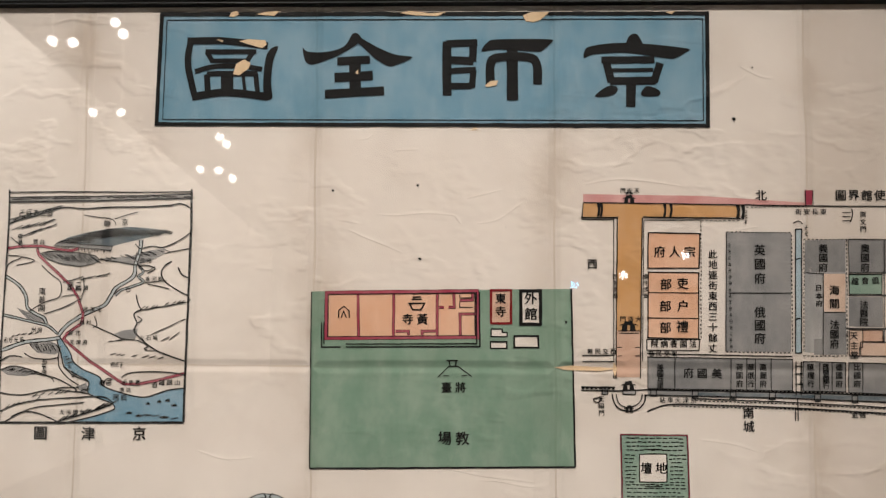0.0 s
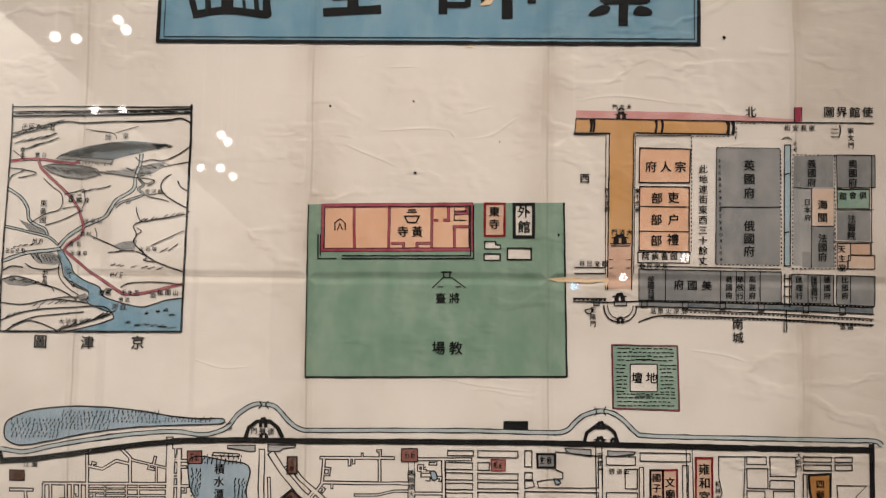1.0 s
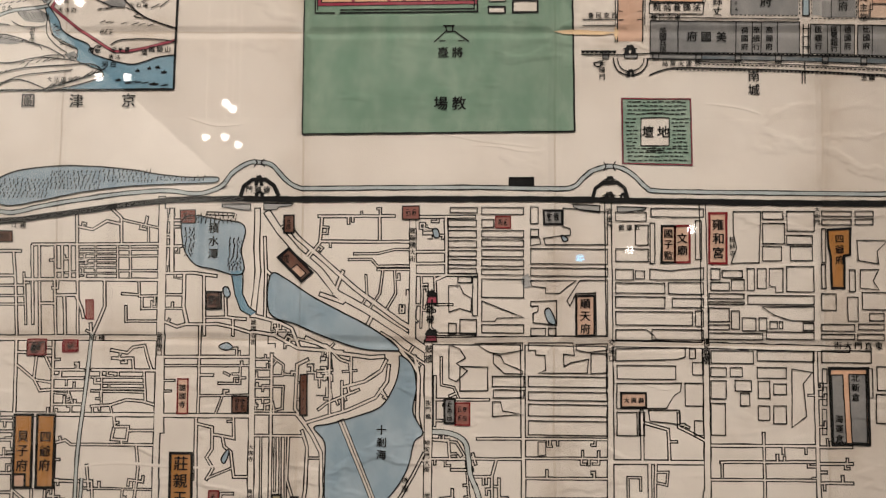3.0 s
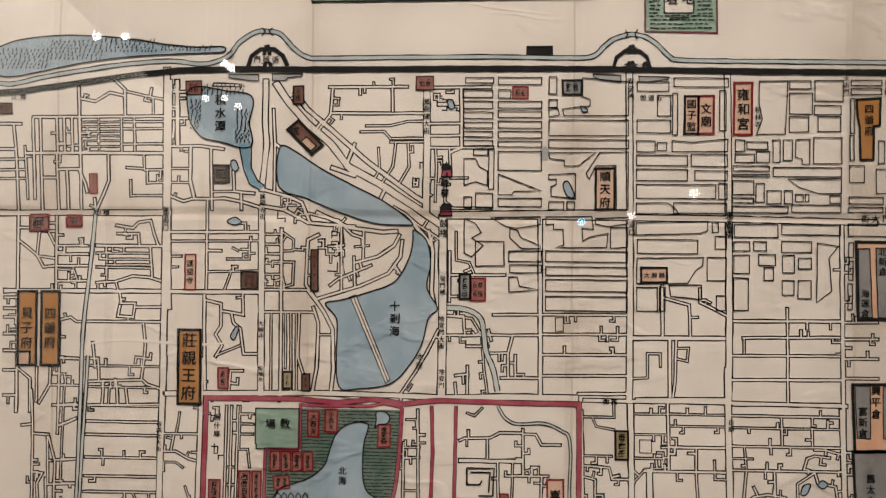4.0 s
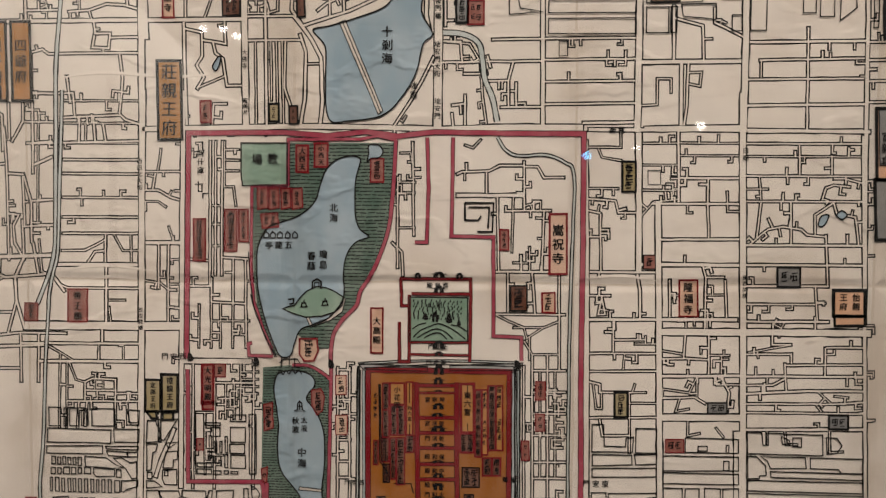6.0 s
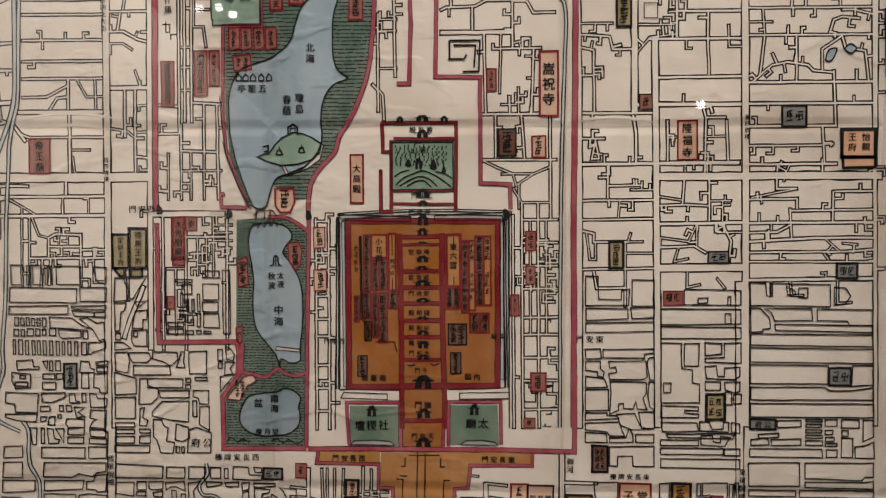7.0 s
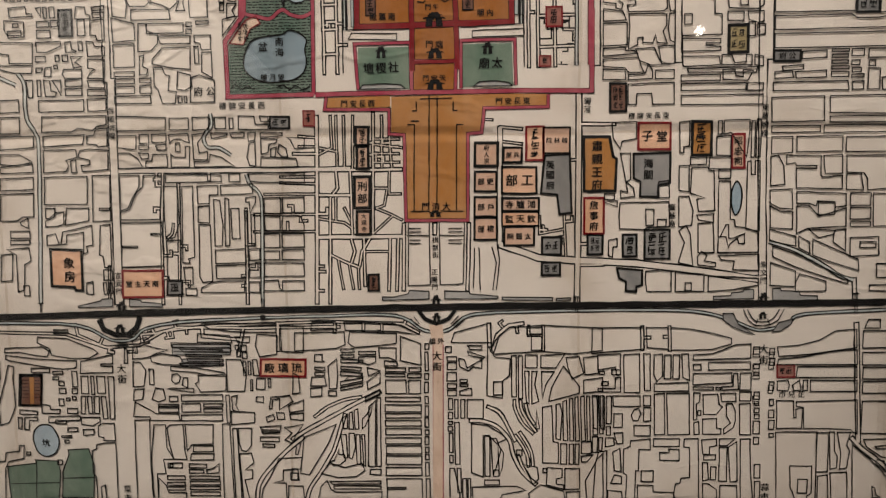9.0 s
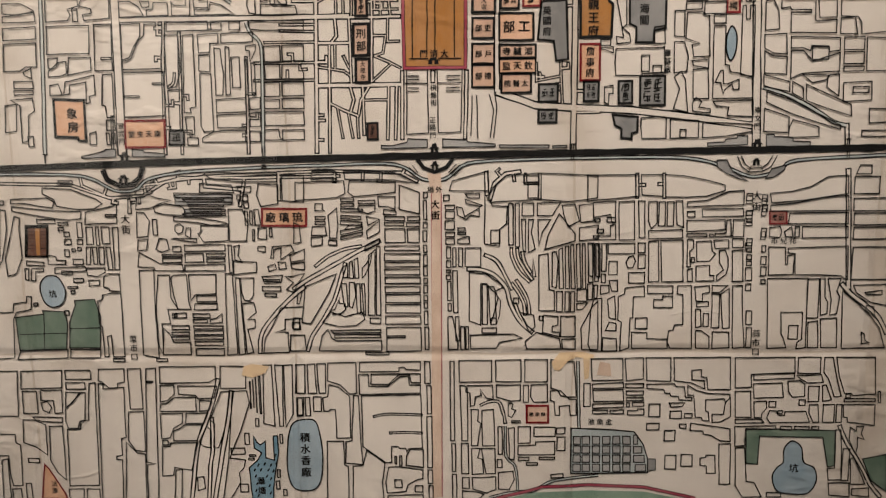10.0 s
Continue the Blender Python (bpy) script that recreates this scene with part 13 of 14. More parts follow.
lot(-8.5, -735.9, -6, -739.6)
lot(-8.6, -741.6, -6.2, -751.2)
lot(-8.4, -753.2, -5.7, -769.2)
block(-46.4, -702.1, -43.7, -700.1, -41.7, -698.1, -43, -744.4, -47.6, -744.4)
block(-40.7, -696.1, -38.3, -696.2, -39, -744.5, -42, -744.4)
block(-59.8, -706.9, -57.8, -706, -57.2, -718, -60.1, -718)
block(-56.4, -705, -53.8, -704, -53.6, -718, -56.2, -718)
block(-51, -711, -47.9, -708, -43.7, -700.1, -45.4, -708.1, -49.1, -716.1, -51.2, -718)
block(-64.5, -710.3, -61.2, -707.9, -61.1, -717.6, -64.1, -717.9)
block(-66.2, -722, -62.3, -722, -61.8, -738.2, -64.2, -738.2)
block(-60.2, -721, -56.9, -721, -55.9, -730.1, -58.8, -739.2, -60.8, -738.2)
block(-55.7, -722, -52.9, -722.1, -52.9, -742.3, -51, -744.4, -55.5, -742.3)
block(-51.7, -722.1, -49.7, -722.1, -49.6, -744.4, -50.9, -743.4)
block(-70.9, -740.2, -73.9, -741.2, -72, -743.8, -66.9, -743.1, -63.4, -740.2, -63.7, -736.2, -68.1, -735.7, -67.6, -732.1)
block(-80.2, -749.3, -73.9, -742.2, -64, -745.3, -51.9, -742.3, -50.1, -747.5, -56.2, -751.5, -68.3, -752.5)
lane(2.4, -91.1, -769.9, -87.7, -759.6, -80.2, -748.3, -71.6, -734.1, -66.1, -717.9, -62.8, -707.9)
block(-91.3, -723.8, -69, -714.9, -74.4, -728, -80.8, -738.1, -88.3, -750.3, -94.3, -749.2)
block(-100.2, -746.1, -96.2, -746.1, -95.5, -754.4, -100.6, -754.3)
block(-46.4, -746.5, -39, -746.5, -39.1, -750.6, -46.5, -750.1)
block(-74.4, -755.1, -39.2, -754.7, -39.3, -756.7, -72.4, -757)
lot(-71.5, -758.2, -39.4, -760.4)
block(-70.6, -762.7, -38.8, -762.5, -39, -770.1, -83, -769.9, -80.6, -758.6, -76.4, -754.5, -73.6, -760.7)
lot(-50.1, -771.1, -33.7, -772.8)
block(-96.5, -728.8, -93.4, -727.8, -95.8, -735.9, -97.4, -735.9)
block(-102.8, -758.4, -92.7, -758.5, -92.1, -769.9, -103.3, -769.8)
lot(6.9, -668.1, 13.3, -671.1)
lot(6.9, -672.2, 13.2, -677)
lot(6.8, -678.9, 13.1, -684.8)
lot(7, -686.7, 13.1, -689.7)
lot(7, -691.1, 13, -695.1)
lot(7.5, -697, 10.3, -704.6)
lot(11.8, -697.6, 14, -710.6)
lot(7.4, -706.5, 10.3, -710.9)
lot(7.3, -712.9, 10.2, -714.9)
lot(7.2, -716.5, 10.2, -719.5)
lot(7.8, -720.9, 10.2, -734.6)
lot(11.6, -713.5, 14.8, -742.8)
lot(8, -736.6, 10.1, -741.7)
block(7.8, -745.8, 10.8, -745.8, 14.6, -764.2, 14.5, -769.3, 7.9, -769.3)
block(12.8, -745.8, 15.4, -745.8, 15.6, -763.2, 13.2, -763.2)
lot(6, -661.3, 9.9, -665.2)
block(14.7, -669.2, 18.6, -670.2, 20.4, -676.1, 30.2, -670.3, 30.2, -676.2, 24.3, -675.1, 21.4, -678, 15.6, -675)
lot(15.5, -683.8, 20.3, -685.9)
block(21.3, -689.8, 23.2, -689.8, 23.2, -694.8, 15.4, -694.7, 15.4, -691.7)
block(20.6, -660.5, 30.3, -660.6, 30.3, -663.5, 22.5, -663.4)
block(20.6, -664.4, 32.2, -668.4, 31.2, -669.3, 21.5, -667.3)
lot(15.9, -697.7, 18.5, -710.6)
lot(20.2, -697.7, 30.9, -710.7)
lot(15.4, -686.8, 20.7, -688.4)
block(34.1, -660.6, 38.9, -668.5, 49.2, -669.5, 48.6, -681.2, 43.7, -685.1, 43.7, -696.9, 33.5, -694.9)
lot(37.9, -685.5, 44.1, -694.6)
lot(50, -667.6, 53.1, -696)
lot(54.6, -667.7, 57.3, -697.1)
lot(59.3, -667.3, 67, -676)
block(69.5, -667.4, 85.3, -667, 79.6, -676.1, 69.5, -676)
block(58.9, -678.4, 61.6, -678.4, 61.6, -701.1, 59.7, -699.1)
block(63.5, -678.5, 67, -678.5, 65.5, -687.3, 68.1, -699.1, 63.6, -701.1)
block(69.9, -678.5, 78.6, -678.6, 72.9, -687.4, 70.6, -697.2)
block(74.9, -699.2, 76.8, -689.4, 84.4, -674.8, 95.2, -688.6, 95.2, -693.5)
block(86.3, -669, 94.9, -668.1, 98, -679.8, 90.3, -683.6, 87.3, -675.8)
block(97.8, -669.1, 107.4, -668.2, 107.6, -679.9, 98.9, -680.8)
block(98, -684.7, 110.5, -682.9, 110.7, -692.1, 98.1, -693.5)
lane(2, 51.9, -698.6, 52.5, -704.9, 57.3, -714.9, 64.2, -721.4)
lane(2, 55.8, -698.6, 57, -706, 61.7, -714, 66.2, -720)
lane(2, 59.3, -701, 60.9, -708, 65.2, -715)
lane(2.6, 22, -712.6, 31.9, -713.1, 41.7, -717.8, 48.5, -726.8, 51.4, -736.9, 57.4, -749.1, 66.3, -757.3)
lane(2.2, 33.9, -702.8, 41.7, -706.8, 47.5, -716.8, 52.4, -726.9)
lane(2, 54.4, -737, 57.4, -745.1, 63.3, -755.3)
lane(2, 55.4, -720.9, 59.3, -726.9, 63.3, -735, 64.3, -744.1)
lane(2, 52.4, -722.9, 56.4, -728.9, 60.3, -737, 61.3, -744.7)
block(23, -714.6, 33.8, -715.5, 42.6, -721.2, 46.5, -725.2, 39.6, -728.4, 35.7, -723.7, 30.8, -722.7, 30.6, -752, 25.7, -749.9, 22.7, -748.9)
lot(31.8, -722.7, 35.2, -751.4)
block(36.1, -724.7, 39.7, -724.8, 42.6, -732.8, 39.6, -745, 37.2, -751)
block(40.6, -728.8, 44.5, -734.9, 43.5, -745, 41.5, -751.1)
lot(37.6, -747, 41.1, -751.5)
lot(31.6, -754.1, 41.5, -757.6)
block(23.2, -759.1, 53.4, -758.3, 59.3, -761.4, 43.5, -764.4, 41.5, -768.4, 23.5, -769)
block(16.7, -753, 19.3, -753, 19.5, -769.4, 16.5, -769.4)
lot(20.3, -753, 22.1, -769.4)
lot(53.4, -732.9, 56.8, -737)
block(70.6, -703.1, 76.8, -702.2, 78, -727.1, 81.3, -728.1, 81.4, -742.2, 70.8, -742.1)
block(79.7, -701.2, 82.3, -700.8, 83.7, -707.2, 82.8, -726.1, 79.9, -725.1)
block(84.2, -699.3, 86.5, -698.3, 87.7, -726.5, 84.8, -726.5)
block(88.5, -697.3, 90.8, -697, 91.7, -726.6, 89.1, -726.6)
block(92.3, -696.4, 94.3, -696, 95.6, -726.6, 93, -726.6)
block(96.2, -696, 98.5, -695.5, 99.5, -726.6, 96.9, -726.6)
block(100.1, -695.5, 102, -695.5, 102.8, -726.7, 100.8, -726.6)
block(103.9, -695.5, 106.8, -695.6, 107.8, -722.3, 104.7, -722.3)
block(108.2, -695.6, 110.9, -695.2, 111.3, -721.7, 109, -721.7)
lot(82.9, -728.7, 86.9, -742.8)
lot(88.7, -728.8, 91.6, -742.9)
lot(92.7, -728.8, 95.3, -742.9)
lot(96.9, -727.2, 103.5, -735.3)
block(96.7, -737.2, 104.5, -736.3, 100.6, -741.3, 97.1, -741.3)
lot(71.2, -745.8, 73.5, -748.8)
block(74.1, -745.2, 84, -746.2, 84, -752.3, 80.1, -753.3, 80.1, -757, 85, -757.4, 85.1, -760.5, 73.2, -757.4)
lot(85.9, -745.9, 95.9, -760.5)
block(86.7, -762.5, 95.9, -762.2, 96, -769.3, 87.1, -769.3)
block(57.4, -743, 67.2, -745.1, 68.2, -753.3, 64.3, -757.3)
block(61.3, -763.4, 69.2, -757.3, 85.1, -761.9, 86.1, -769.3, 62.3, -769.2)
block(99.8, -754.5, 107.5, -739.3, 111.3, -735.3, 111.8, -769.8, 100.6, -769.8)
block(40, -655.9, 48.7, -648.6, 70.4, -647, 110, -649.4, 110.2, -664.4, 90.1, -666.5, 70.8, -664.9, 38, -666.5, 37, -662.6)
lot(60.2, -648.4, 70.4, -653.5)
lot(63.1, -653.4, 70.4, -664)
block(12, -651.7, 36.2, -645.2, 36.5, -658.7, 9.9, -658.4)
block(66.7, -705.1, 68.7, -718, 66.2, -718)
block(103.3, -648.9, 137.2, -648.9, 137.9, -663.5, 103.5, -666.4)
block(139.1, -648.9, 153.2, -649.1, 153.6, -663.7, 139.8, -662.6)
block(155.1, -649.1, 167.3, -650, 182.5, -653.2, 194.8, -656.6, 194.9, -660.4, 182.8, -664, 169.7, -664.5, 155.5, -664.3)
block(107.3, -667.6, 122.1, -666.6, 122.4, -681.2, 119.9, -681.2, 118.8, -675.8, 107.4, -677.6)
lot(109.9, -685.7, 114.3, -688.3)
block(119, -683.1, 122.4, -682.6, 122.6, -692.8, 107.7, -692.7, 107.6, -690.2, 119.1, -690.3)
block(108.4, -678.6, 111.7, -678.6, 111.7, -680.7, 108.4, -680.7)
lot(116.6, -677.7, 122.4, -680.8)
block(124.4, -667.2, 134.8, -666.7, 135.4, -693.3, 124.9, -693.2)
block(137.6, -666.8, 141.8, -666.8, 142.4, -691.8, 138.6, -691.8)
block(144.3, -667.4, 149.9, -666.9, 150.3, -681.9, 146.6, -685.7, 144.6, -680.9)
lot(151.3, -667.5, 155.5, -683.9)
lot(156.9, -667.6, 161.2, -683.9)
block(162.6, -667.1, 166.9, -667.1, 168.1, -685, 163.6, -683)
block(144.8, -687.2, 167.5, -686.3, 167.7, -692.1, 144.9, -692.5)
block(170.2, -667.7, 182.9, -666.9, 197.7, -661, 207.5, -660.5, 207.9, -670, 170.3, -671)
lot(170.4, -674, 175.4, -677.9)
block(180.3, -672.6, 207.6, -672.5, 207.8, -677.7, 180.5, -678)
block(170.2, -680.5, 195.7, -680, 195.9, -686.6, 170.4, -687.9)
lot(170.5, -689.4, 183.8, -691.5)
lot(185.6, -689.6, 188.5, -691.5)
block(197, -680.4, 199.4, -680.1, 200.4, -691.1, 189.5, -691.5, 189.4, -689, 196.6, -689.1)
lot(201.3, -680.1, 208.4, -691.7)
lot(209.4, -662.5, 213.4, -667.2)
lot(209.9, -673.9, 213.8, -677.2)
lot(210.2, -679.6, 213.6, -682)
lot(210.7, -693.1, 214.3, -698)
lot(211, -699.5, 214.1, -702.2)
lot(211.2, -704.1, 214.4, -707.3)
lot(211.4, -708.6, 214.6, -711.5)
lot(210.8, -713.1, 215, -721.7)
lot(211.3, -724.2, 214.7, -728.8)
lot(212.5, -743, 216.3, -752.6)
lot(213, -754.9, 216.5, -769)
lot(220, -663.5, 223.1, -667.7)
lot(220.3, -670.2, 223.5, -675)
lot(220.4, -686.1, 223.5, -691.9)
lot(221, -698, 223.6, -702.3)
lot(220.7, -705.4, 224, -710.7)
lot(221, -712.6, 224.4, -718.5)
lot(221.4, -721.4, 224.2, -724.1)
block(225, -662.6, 238.9, -661.5, 251.8, -658.2, 262.6, -651.8, 275.8, -651, 276.6, -663.2, 263.3, -665, 246.7, -667.6, 226.2, -668.9)
block(225.9, -670.8, 243, -669.1, 259.6, -665.9, 276.7, -664.6, 277.3, -674.6, 225.5, -674.6)
block(238.7, -676.1, 277, -675.9, 277.5, -683.6, 237.8, -683.2)
block(225.5, -685.5, 232.6, -685, 233.7, -688.5, 232.9, -692.3, 225.8, -691.9)
block(235.6, -688.5, 240.1, -685.1, 241.4, -692, 236.7, -692)
lot(242.6, -685.1, 245.4, -692.1)
block(247.2, -685.2, 277.6, -685.5, 278, -692.8, 247.6, -692.9)
block(225.7, -699, 236.7, -699.1, 237.3, -710.8, 238.8, -710.8, 238.5, -705, 243, -704, 242.7, -718, 226.2, -717.9)
block(238.6, -699.7, 278.4, -698.6, 279.4, -721.8, 276.9, -720.8, 274.9, -718.9, 244.1, -718, 243.3, -703.6, 238.8, -703)
lot(281.8, -699.5, 305.4, -721.6)
lot(281.4, -686.1, 303.5, -694)
lot(281.1, -676.6, 302.9, -684.4)
lot(280.5, -666.5, 302.2, -674.9)
lot(280.2, -652, 296.6, -663.5)
block(283.4, -644.5, 290.8, -644.6, 291.1, -650.2, 281, -650.1)
block(103.9, -695, 107.7, -695, 107.6, -718.5, 104.9, -717.5)
block(109.2, -695.4, 111.9, -695.4, 112.3, -718.5, 109.9, -718.1)
lot(113.4, -695.5, 116.6, -714.6)
lot(117.7, -695.5, 135.6, -702.7)
lot(137.9, -695.3, 142.6, -702.1)
lot(118.4, -707.8, 124, -717.1)
block(130, -708.9, 131.8, -705, 134.7, -704, 136.3, -707.9, 134.5, -712.4, 131.4, -712.4)
lot(138.1, -703.5, 142.9, -712.9)
lot(132, -715.8, 142.8, -723.1)
block(144.9, -694.4, 151.6, -693.9, 152.3, -722, 145.6, -722.4)
block(153.1, -693.9, 167.9, -693.6, 168.8, -722.1, 154.3, -722.4)
block(171, -693.3, 175.2, -693.7, 175, -699.5, 172.7, -701.4, 173.5, -712, 171.2, -712)
lot(174, -705.7, 176, -708.9)
block(171.6, -714.1, 174.7, -713.2, 175.3, -722, 171.9, -722)
block(177.3, -694.7, 186.7, -694.2, 188, -701.6, 190.3, -703.2, 186.3, -708.4, 177.7, -708.3)
block(188.6, -693.8, 198.6, -693.6, 198.9, -699.4, 189.8, -699.7)
lot(201.3, -693, 208.7, -699.1)
block(192.7, -701.2, 196.5, -700.7, 198.6, -705.6, 198.8, -712.4, 197.7, -717.3, 191.6, -722.1, 191.4, -718.2, 195.7, -714.3, 193, -709.4)
block(201.2, -701.3, 208.4, -700.8, 209.3, -722.5, 202.1, -722.4)
block(177.3, -711.6, 186.4, -711.3, 186.7, -718.2, 189.5, -718.2, 189.7, -722.1, 177.6, -722)
lot(113.4, -716.6, 116.2, -722.5)
block(118.7, -721, 124.4, -721, 124.6, -728.5, 120.7, -728.5)
block(112.9, -724.5, 118.7, -724.5, 118.8, -729.5, 113, -730.8)
block(104.2, -723.4, 107.7, -723.4, 107.3, -734.3, 104.4, -734.3)
block(108.5, -724.4, 111, -724.5, 110.6, -733.4, 108.6, -733.4)
block(129.7, -726.6, 142.8, -725.1, 143, -732.6, 135.3, -732.6, 135.2, -747.5, 133.3, -747.5, 133.1, -768.6, 126.7, -771, 127.5, -750.4, 125, -748.8, 125.2, -732.5, 129.4, -730.5)
lot(145.1, -725.1, 162.2, -730.4)
block(149.2, -734.6, 155.6, -734.7, 155.5, -732.3, 162.2, -732.4, 162.4, -740.3, 149.3, -740.2)
block(165.5, -725.3, 174.7, -724.9, 176.1, -769.2, 161.3, -769.1, 159.3, -764.7, 160, -756.6, 162.9, -756.3, 163.8, -752.7, 169.7, -752.3, 169.1, -731.2, 165.2, -730.8)
lot(137.1, -747.5, 145.1, -755)
block(134.8, -757.5, 145.1, -757.6, 145.2, -762.2, 159.2, -762.7, 159.4, -769.1, 135.1, -769)
block(177, -725.9, 186.9, -725.4, 187.1, -730, 182.3, -730.9, 182.5, -735.9, 178.1, -735.8)
lot(178.7, -736.4, 186.5, -739.9)
block(177.9, -741.8, 181.3, -741.8, 182.1, -753.8, 178.3, -754.7)
lot(183.4, -744.8, 187, -753.8)
lot(189, -731, 194.1, -754.8)
block(194.8, -731, 200.3, -727.1, 201.4, -754.9, 196.6, -755.2)
block(189, -730, 188.8, -725.4, 199.3, -725.1, 193.8, -730)
block(178.4, -756.7, 182.2, -756.8, 187.8, -760.8, 188.1, -769.3, 178.8, -769.2)
block(190, -757.8, 201.2, -757.9, 201.6, -768.9, 190, -769.3)
block(202.6, -725.5, 209, -725.2, 210, -747, 212, -769, 203.9, -769.3)
block(108.3, -734.3, 114, -733.4, 114.2, -770.9, 106.8, -770.9, 104.8, -766.4, 106.4, -742.3)
block(117.9, -734.4, 122.7, -732.1, 123.6, -748.4, 119.1, -747.4)
block(116.7, -756.4, 119.2, -750.4, 124, -751.4, 124.1, -756.4)
block(114.9, -761.4, 124.2, -762.1, 124.8, -771, 115, -770.9)
block(225.8, -720.4, 252.9, -720.6, 253.4, -759.2, 253.6, -769.2, 247.3, -770.1, 248, -765.1, 250.8, -763.1, 250.4, -744.2, 235.9, -744.1, 236.6, -759.1, 238.3, -762.1, 240.5, -769.1, 227.7, -769.4)
lot(241.7, -753.5, 247.9, -763.1)
lot(253.3, -721.2, 260.9, -748.3)
block(254.5, -751.2, 261, -750.2, 262, -769.2, 254.9, -769.2)
block(261.2, -720.7, 264.6, -720.7, 265, -733.5, 267.1, -737.4, 267, -745.3, 262.7, -746.3)
block(266.5, -720.8, 275, -720.8, 272.7, -729.6, 274.8, -733.6, 273.6, -745.4, 268.9, -746.3, 269.3, -735.5)
block(262.8, -748.9, 273.8, -748.3, 274.7, -769.3, 264, -769.2)
block(276.5, -729.6, 288.5, -739.5, 296.6, -747.5, 302.8, -755.5, 307.1, -769.4, 278, -769.7)
lane(2.8, 276.2, -724.7, 282.3, -731.6, 294.2, -740.6, 302.3, -748.5, 308, -759.5)
block(283.8, -725.8, 305.6, -725, 306.6, -739.7, 295.9, -737.6, 286, -730.7)
block(293.2, -739.6, 298, -740.6, 299.5, -748.5, 292.5, -742.5)
block(291.7, -730.7, 302.9, -729.4, 303.1, -732.2, 292.7, -732.1)
block(290.6, -758.4, 292.6, -759.4, 293.9, -764.4, 296.8, -765.8, 291.7, -766.6)
block(-317.7, -783.8, -301.3, -783.8, -303.5, -817.6, -321.1, -817.5)
block(-298.5, -783.9, -268.8, -783.4, -269.9, -796.1, -299.8, -797.1)
lot(-266.5, -783.4, -248.1, -790)
lot(-266.6, -792.5, -252.7, -797.2)
block(-242.2, -782.6, -223.3, -782.3, -224, -792.2, -228.8, -793.1, -229.1, -796.8, -239.8, -797.3, -239.4, -792.2, -242.9, -791.3)
lot(-299.2, -798.9, -288.6, -815.4)
block(-285.6, -798.4, -270.1, -797.9, -270.6, -814.9, -276.1, -815.4, -277, -805.7, -285.9, -805.7)
block(-286.1, -807.5, -281.5, -806.2, -278.4, -811.2, -280.5, -814.9, -284.8, -813)
block(-267.2, -799.7, -257.2, -799.8, -262.9, -807.6, -268.1, -810.7)
block(-256, -799.8, -253, -799.8, -254.7, -821, -258.7, -821.7, -260, -826.5, -267.2, -826.5, -269, -821.3, -268.3, -812.1)
block(-293.3, -818, -271.3, -818.5, -271.7, -822.4, -285.6, -821.6, -290.8, -820.3)
block(-300.2, -820.3, -292.6, -820.3, -284, -824, -284.6, -847.2, -292.7, -840.7, -301.4, -837.5)
block(-281.4, -825.3, -271.9, -825, -271.7, -837.9, -272.4, -866, -278.2, -860.3, -282.8, -851)
block(-268.2, -827.7, -258.3, -827.2, -257.7, -820.9, -252.3, -820.4, -249.6, -793.1, -245.3, -792.5, -247.9, -870.1, -270.1, -870.7)
block(-243, -793.1, -238.6, -793.6, -235.3, -796.7, -224.6, -795.9, -225.7, -833.3, -229.3, -834.6, -229.4, -847.2, -233.6, -848.2, -233.8, -850.6, -229.7, -850.9, -231, -880.6, -246.4, -880.6)
lot(-221, -782.4, -211.7, -812.2)
block(-207.8, -782.4, -200.7, -781.9, -204.8, -880.6, -212.6, -880.6, -211.5, -854.7, -204.8, -853.7, -211.8, -852.4)
block(-222.5, -814.4, -211.4, -814.1, -212.2, -844.4, -219.3, -843.5, -224.1, -836.1)
block(-225.9, -837, -221, -842.6, -218.5, -845.4, -212.3, -846.3, -213.8, -880.6, -229.2, -880.6)
lot(-207.5, -791.6, -203.6, -792.7)
block(-198, -781.2, -157.7, -780.8, -158.2, -789.8, -162.7, -792.5, -198.3, -793.2)
block(-198.4, -795, -188.3, -794.5, -188.3, -801.4, -193.5, -805.9, -198.9, -806.8)
block(-185.4, -795.1, -157.6, -795.2, -159.9, -804.2, -171.4, -804.7, -173, -802.3, -185.3, -801.4)
block(-199, -808.6, -193.6, -807.7, -188.1, -803.6, -173.1, -803.6, -173.2, -813.8, -199.4, -814.1)
block(-170.6, -806, -161.8, -806.5, -164, -813.3, -171, -813.8)
block(-199.5, -815.9, -183.5, -815.6, -184, -822.9, -190.5, -826.9, -193.6, -833.9, -199.9, -834.6)
block(-180.9, -815.6, -165, -815.3, -168.1, -822.9, -181.4, -823.3)
block(-190.6, -828.8, -186, -826.9, -182.3, -824.2, -169.9, -824.2, -173.8, -836.1, -191.1, -836.1)
lot(-199.4, -836.1, -195.4, -839.4)
block(-193.9, -838, -173.4, -837.6, -179.1, -858.4, -191.5, -856.5, -192.8, -862.5, -200.9, -863.1, -199.8, -840.7, -194, -840.7)
block(-172.5, -837.1, -166.4, -825.1, -163.9, -827.9, -164.7, -841.7, -170, -840.2)
block(-175.5, -864, -170.8, -863.6, -170.1, -872.4, -175.6, -874.3)
block(-190.7, -858.4, -186.2, -858, -188, -880.5, -193.1, -880.5)
lane(2.6, -156.5, -790.7, -159.8, -803.3, -167.2, -823.3, -174.2, -841.7, -180.5, -880.5)
lane(2.4, -162.6, -819.6, -163, -841.7, -165.6, -856.5, -167.9, -880.5)
lane(3, -147.4, -799.7, -151.3, -823.3, -156.1, -845.4, -163.4, -880.5)
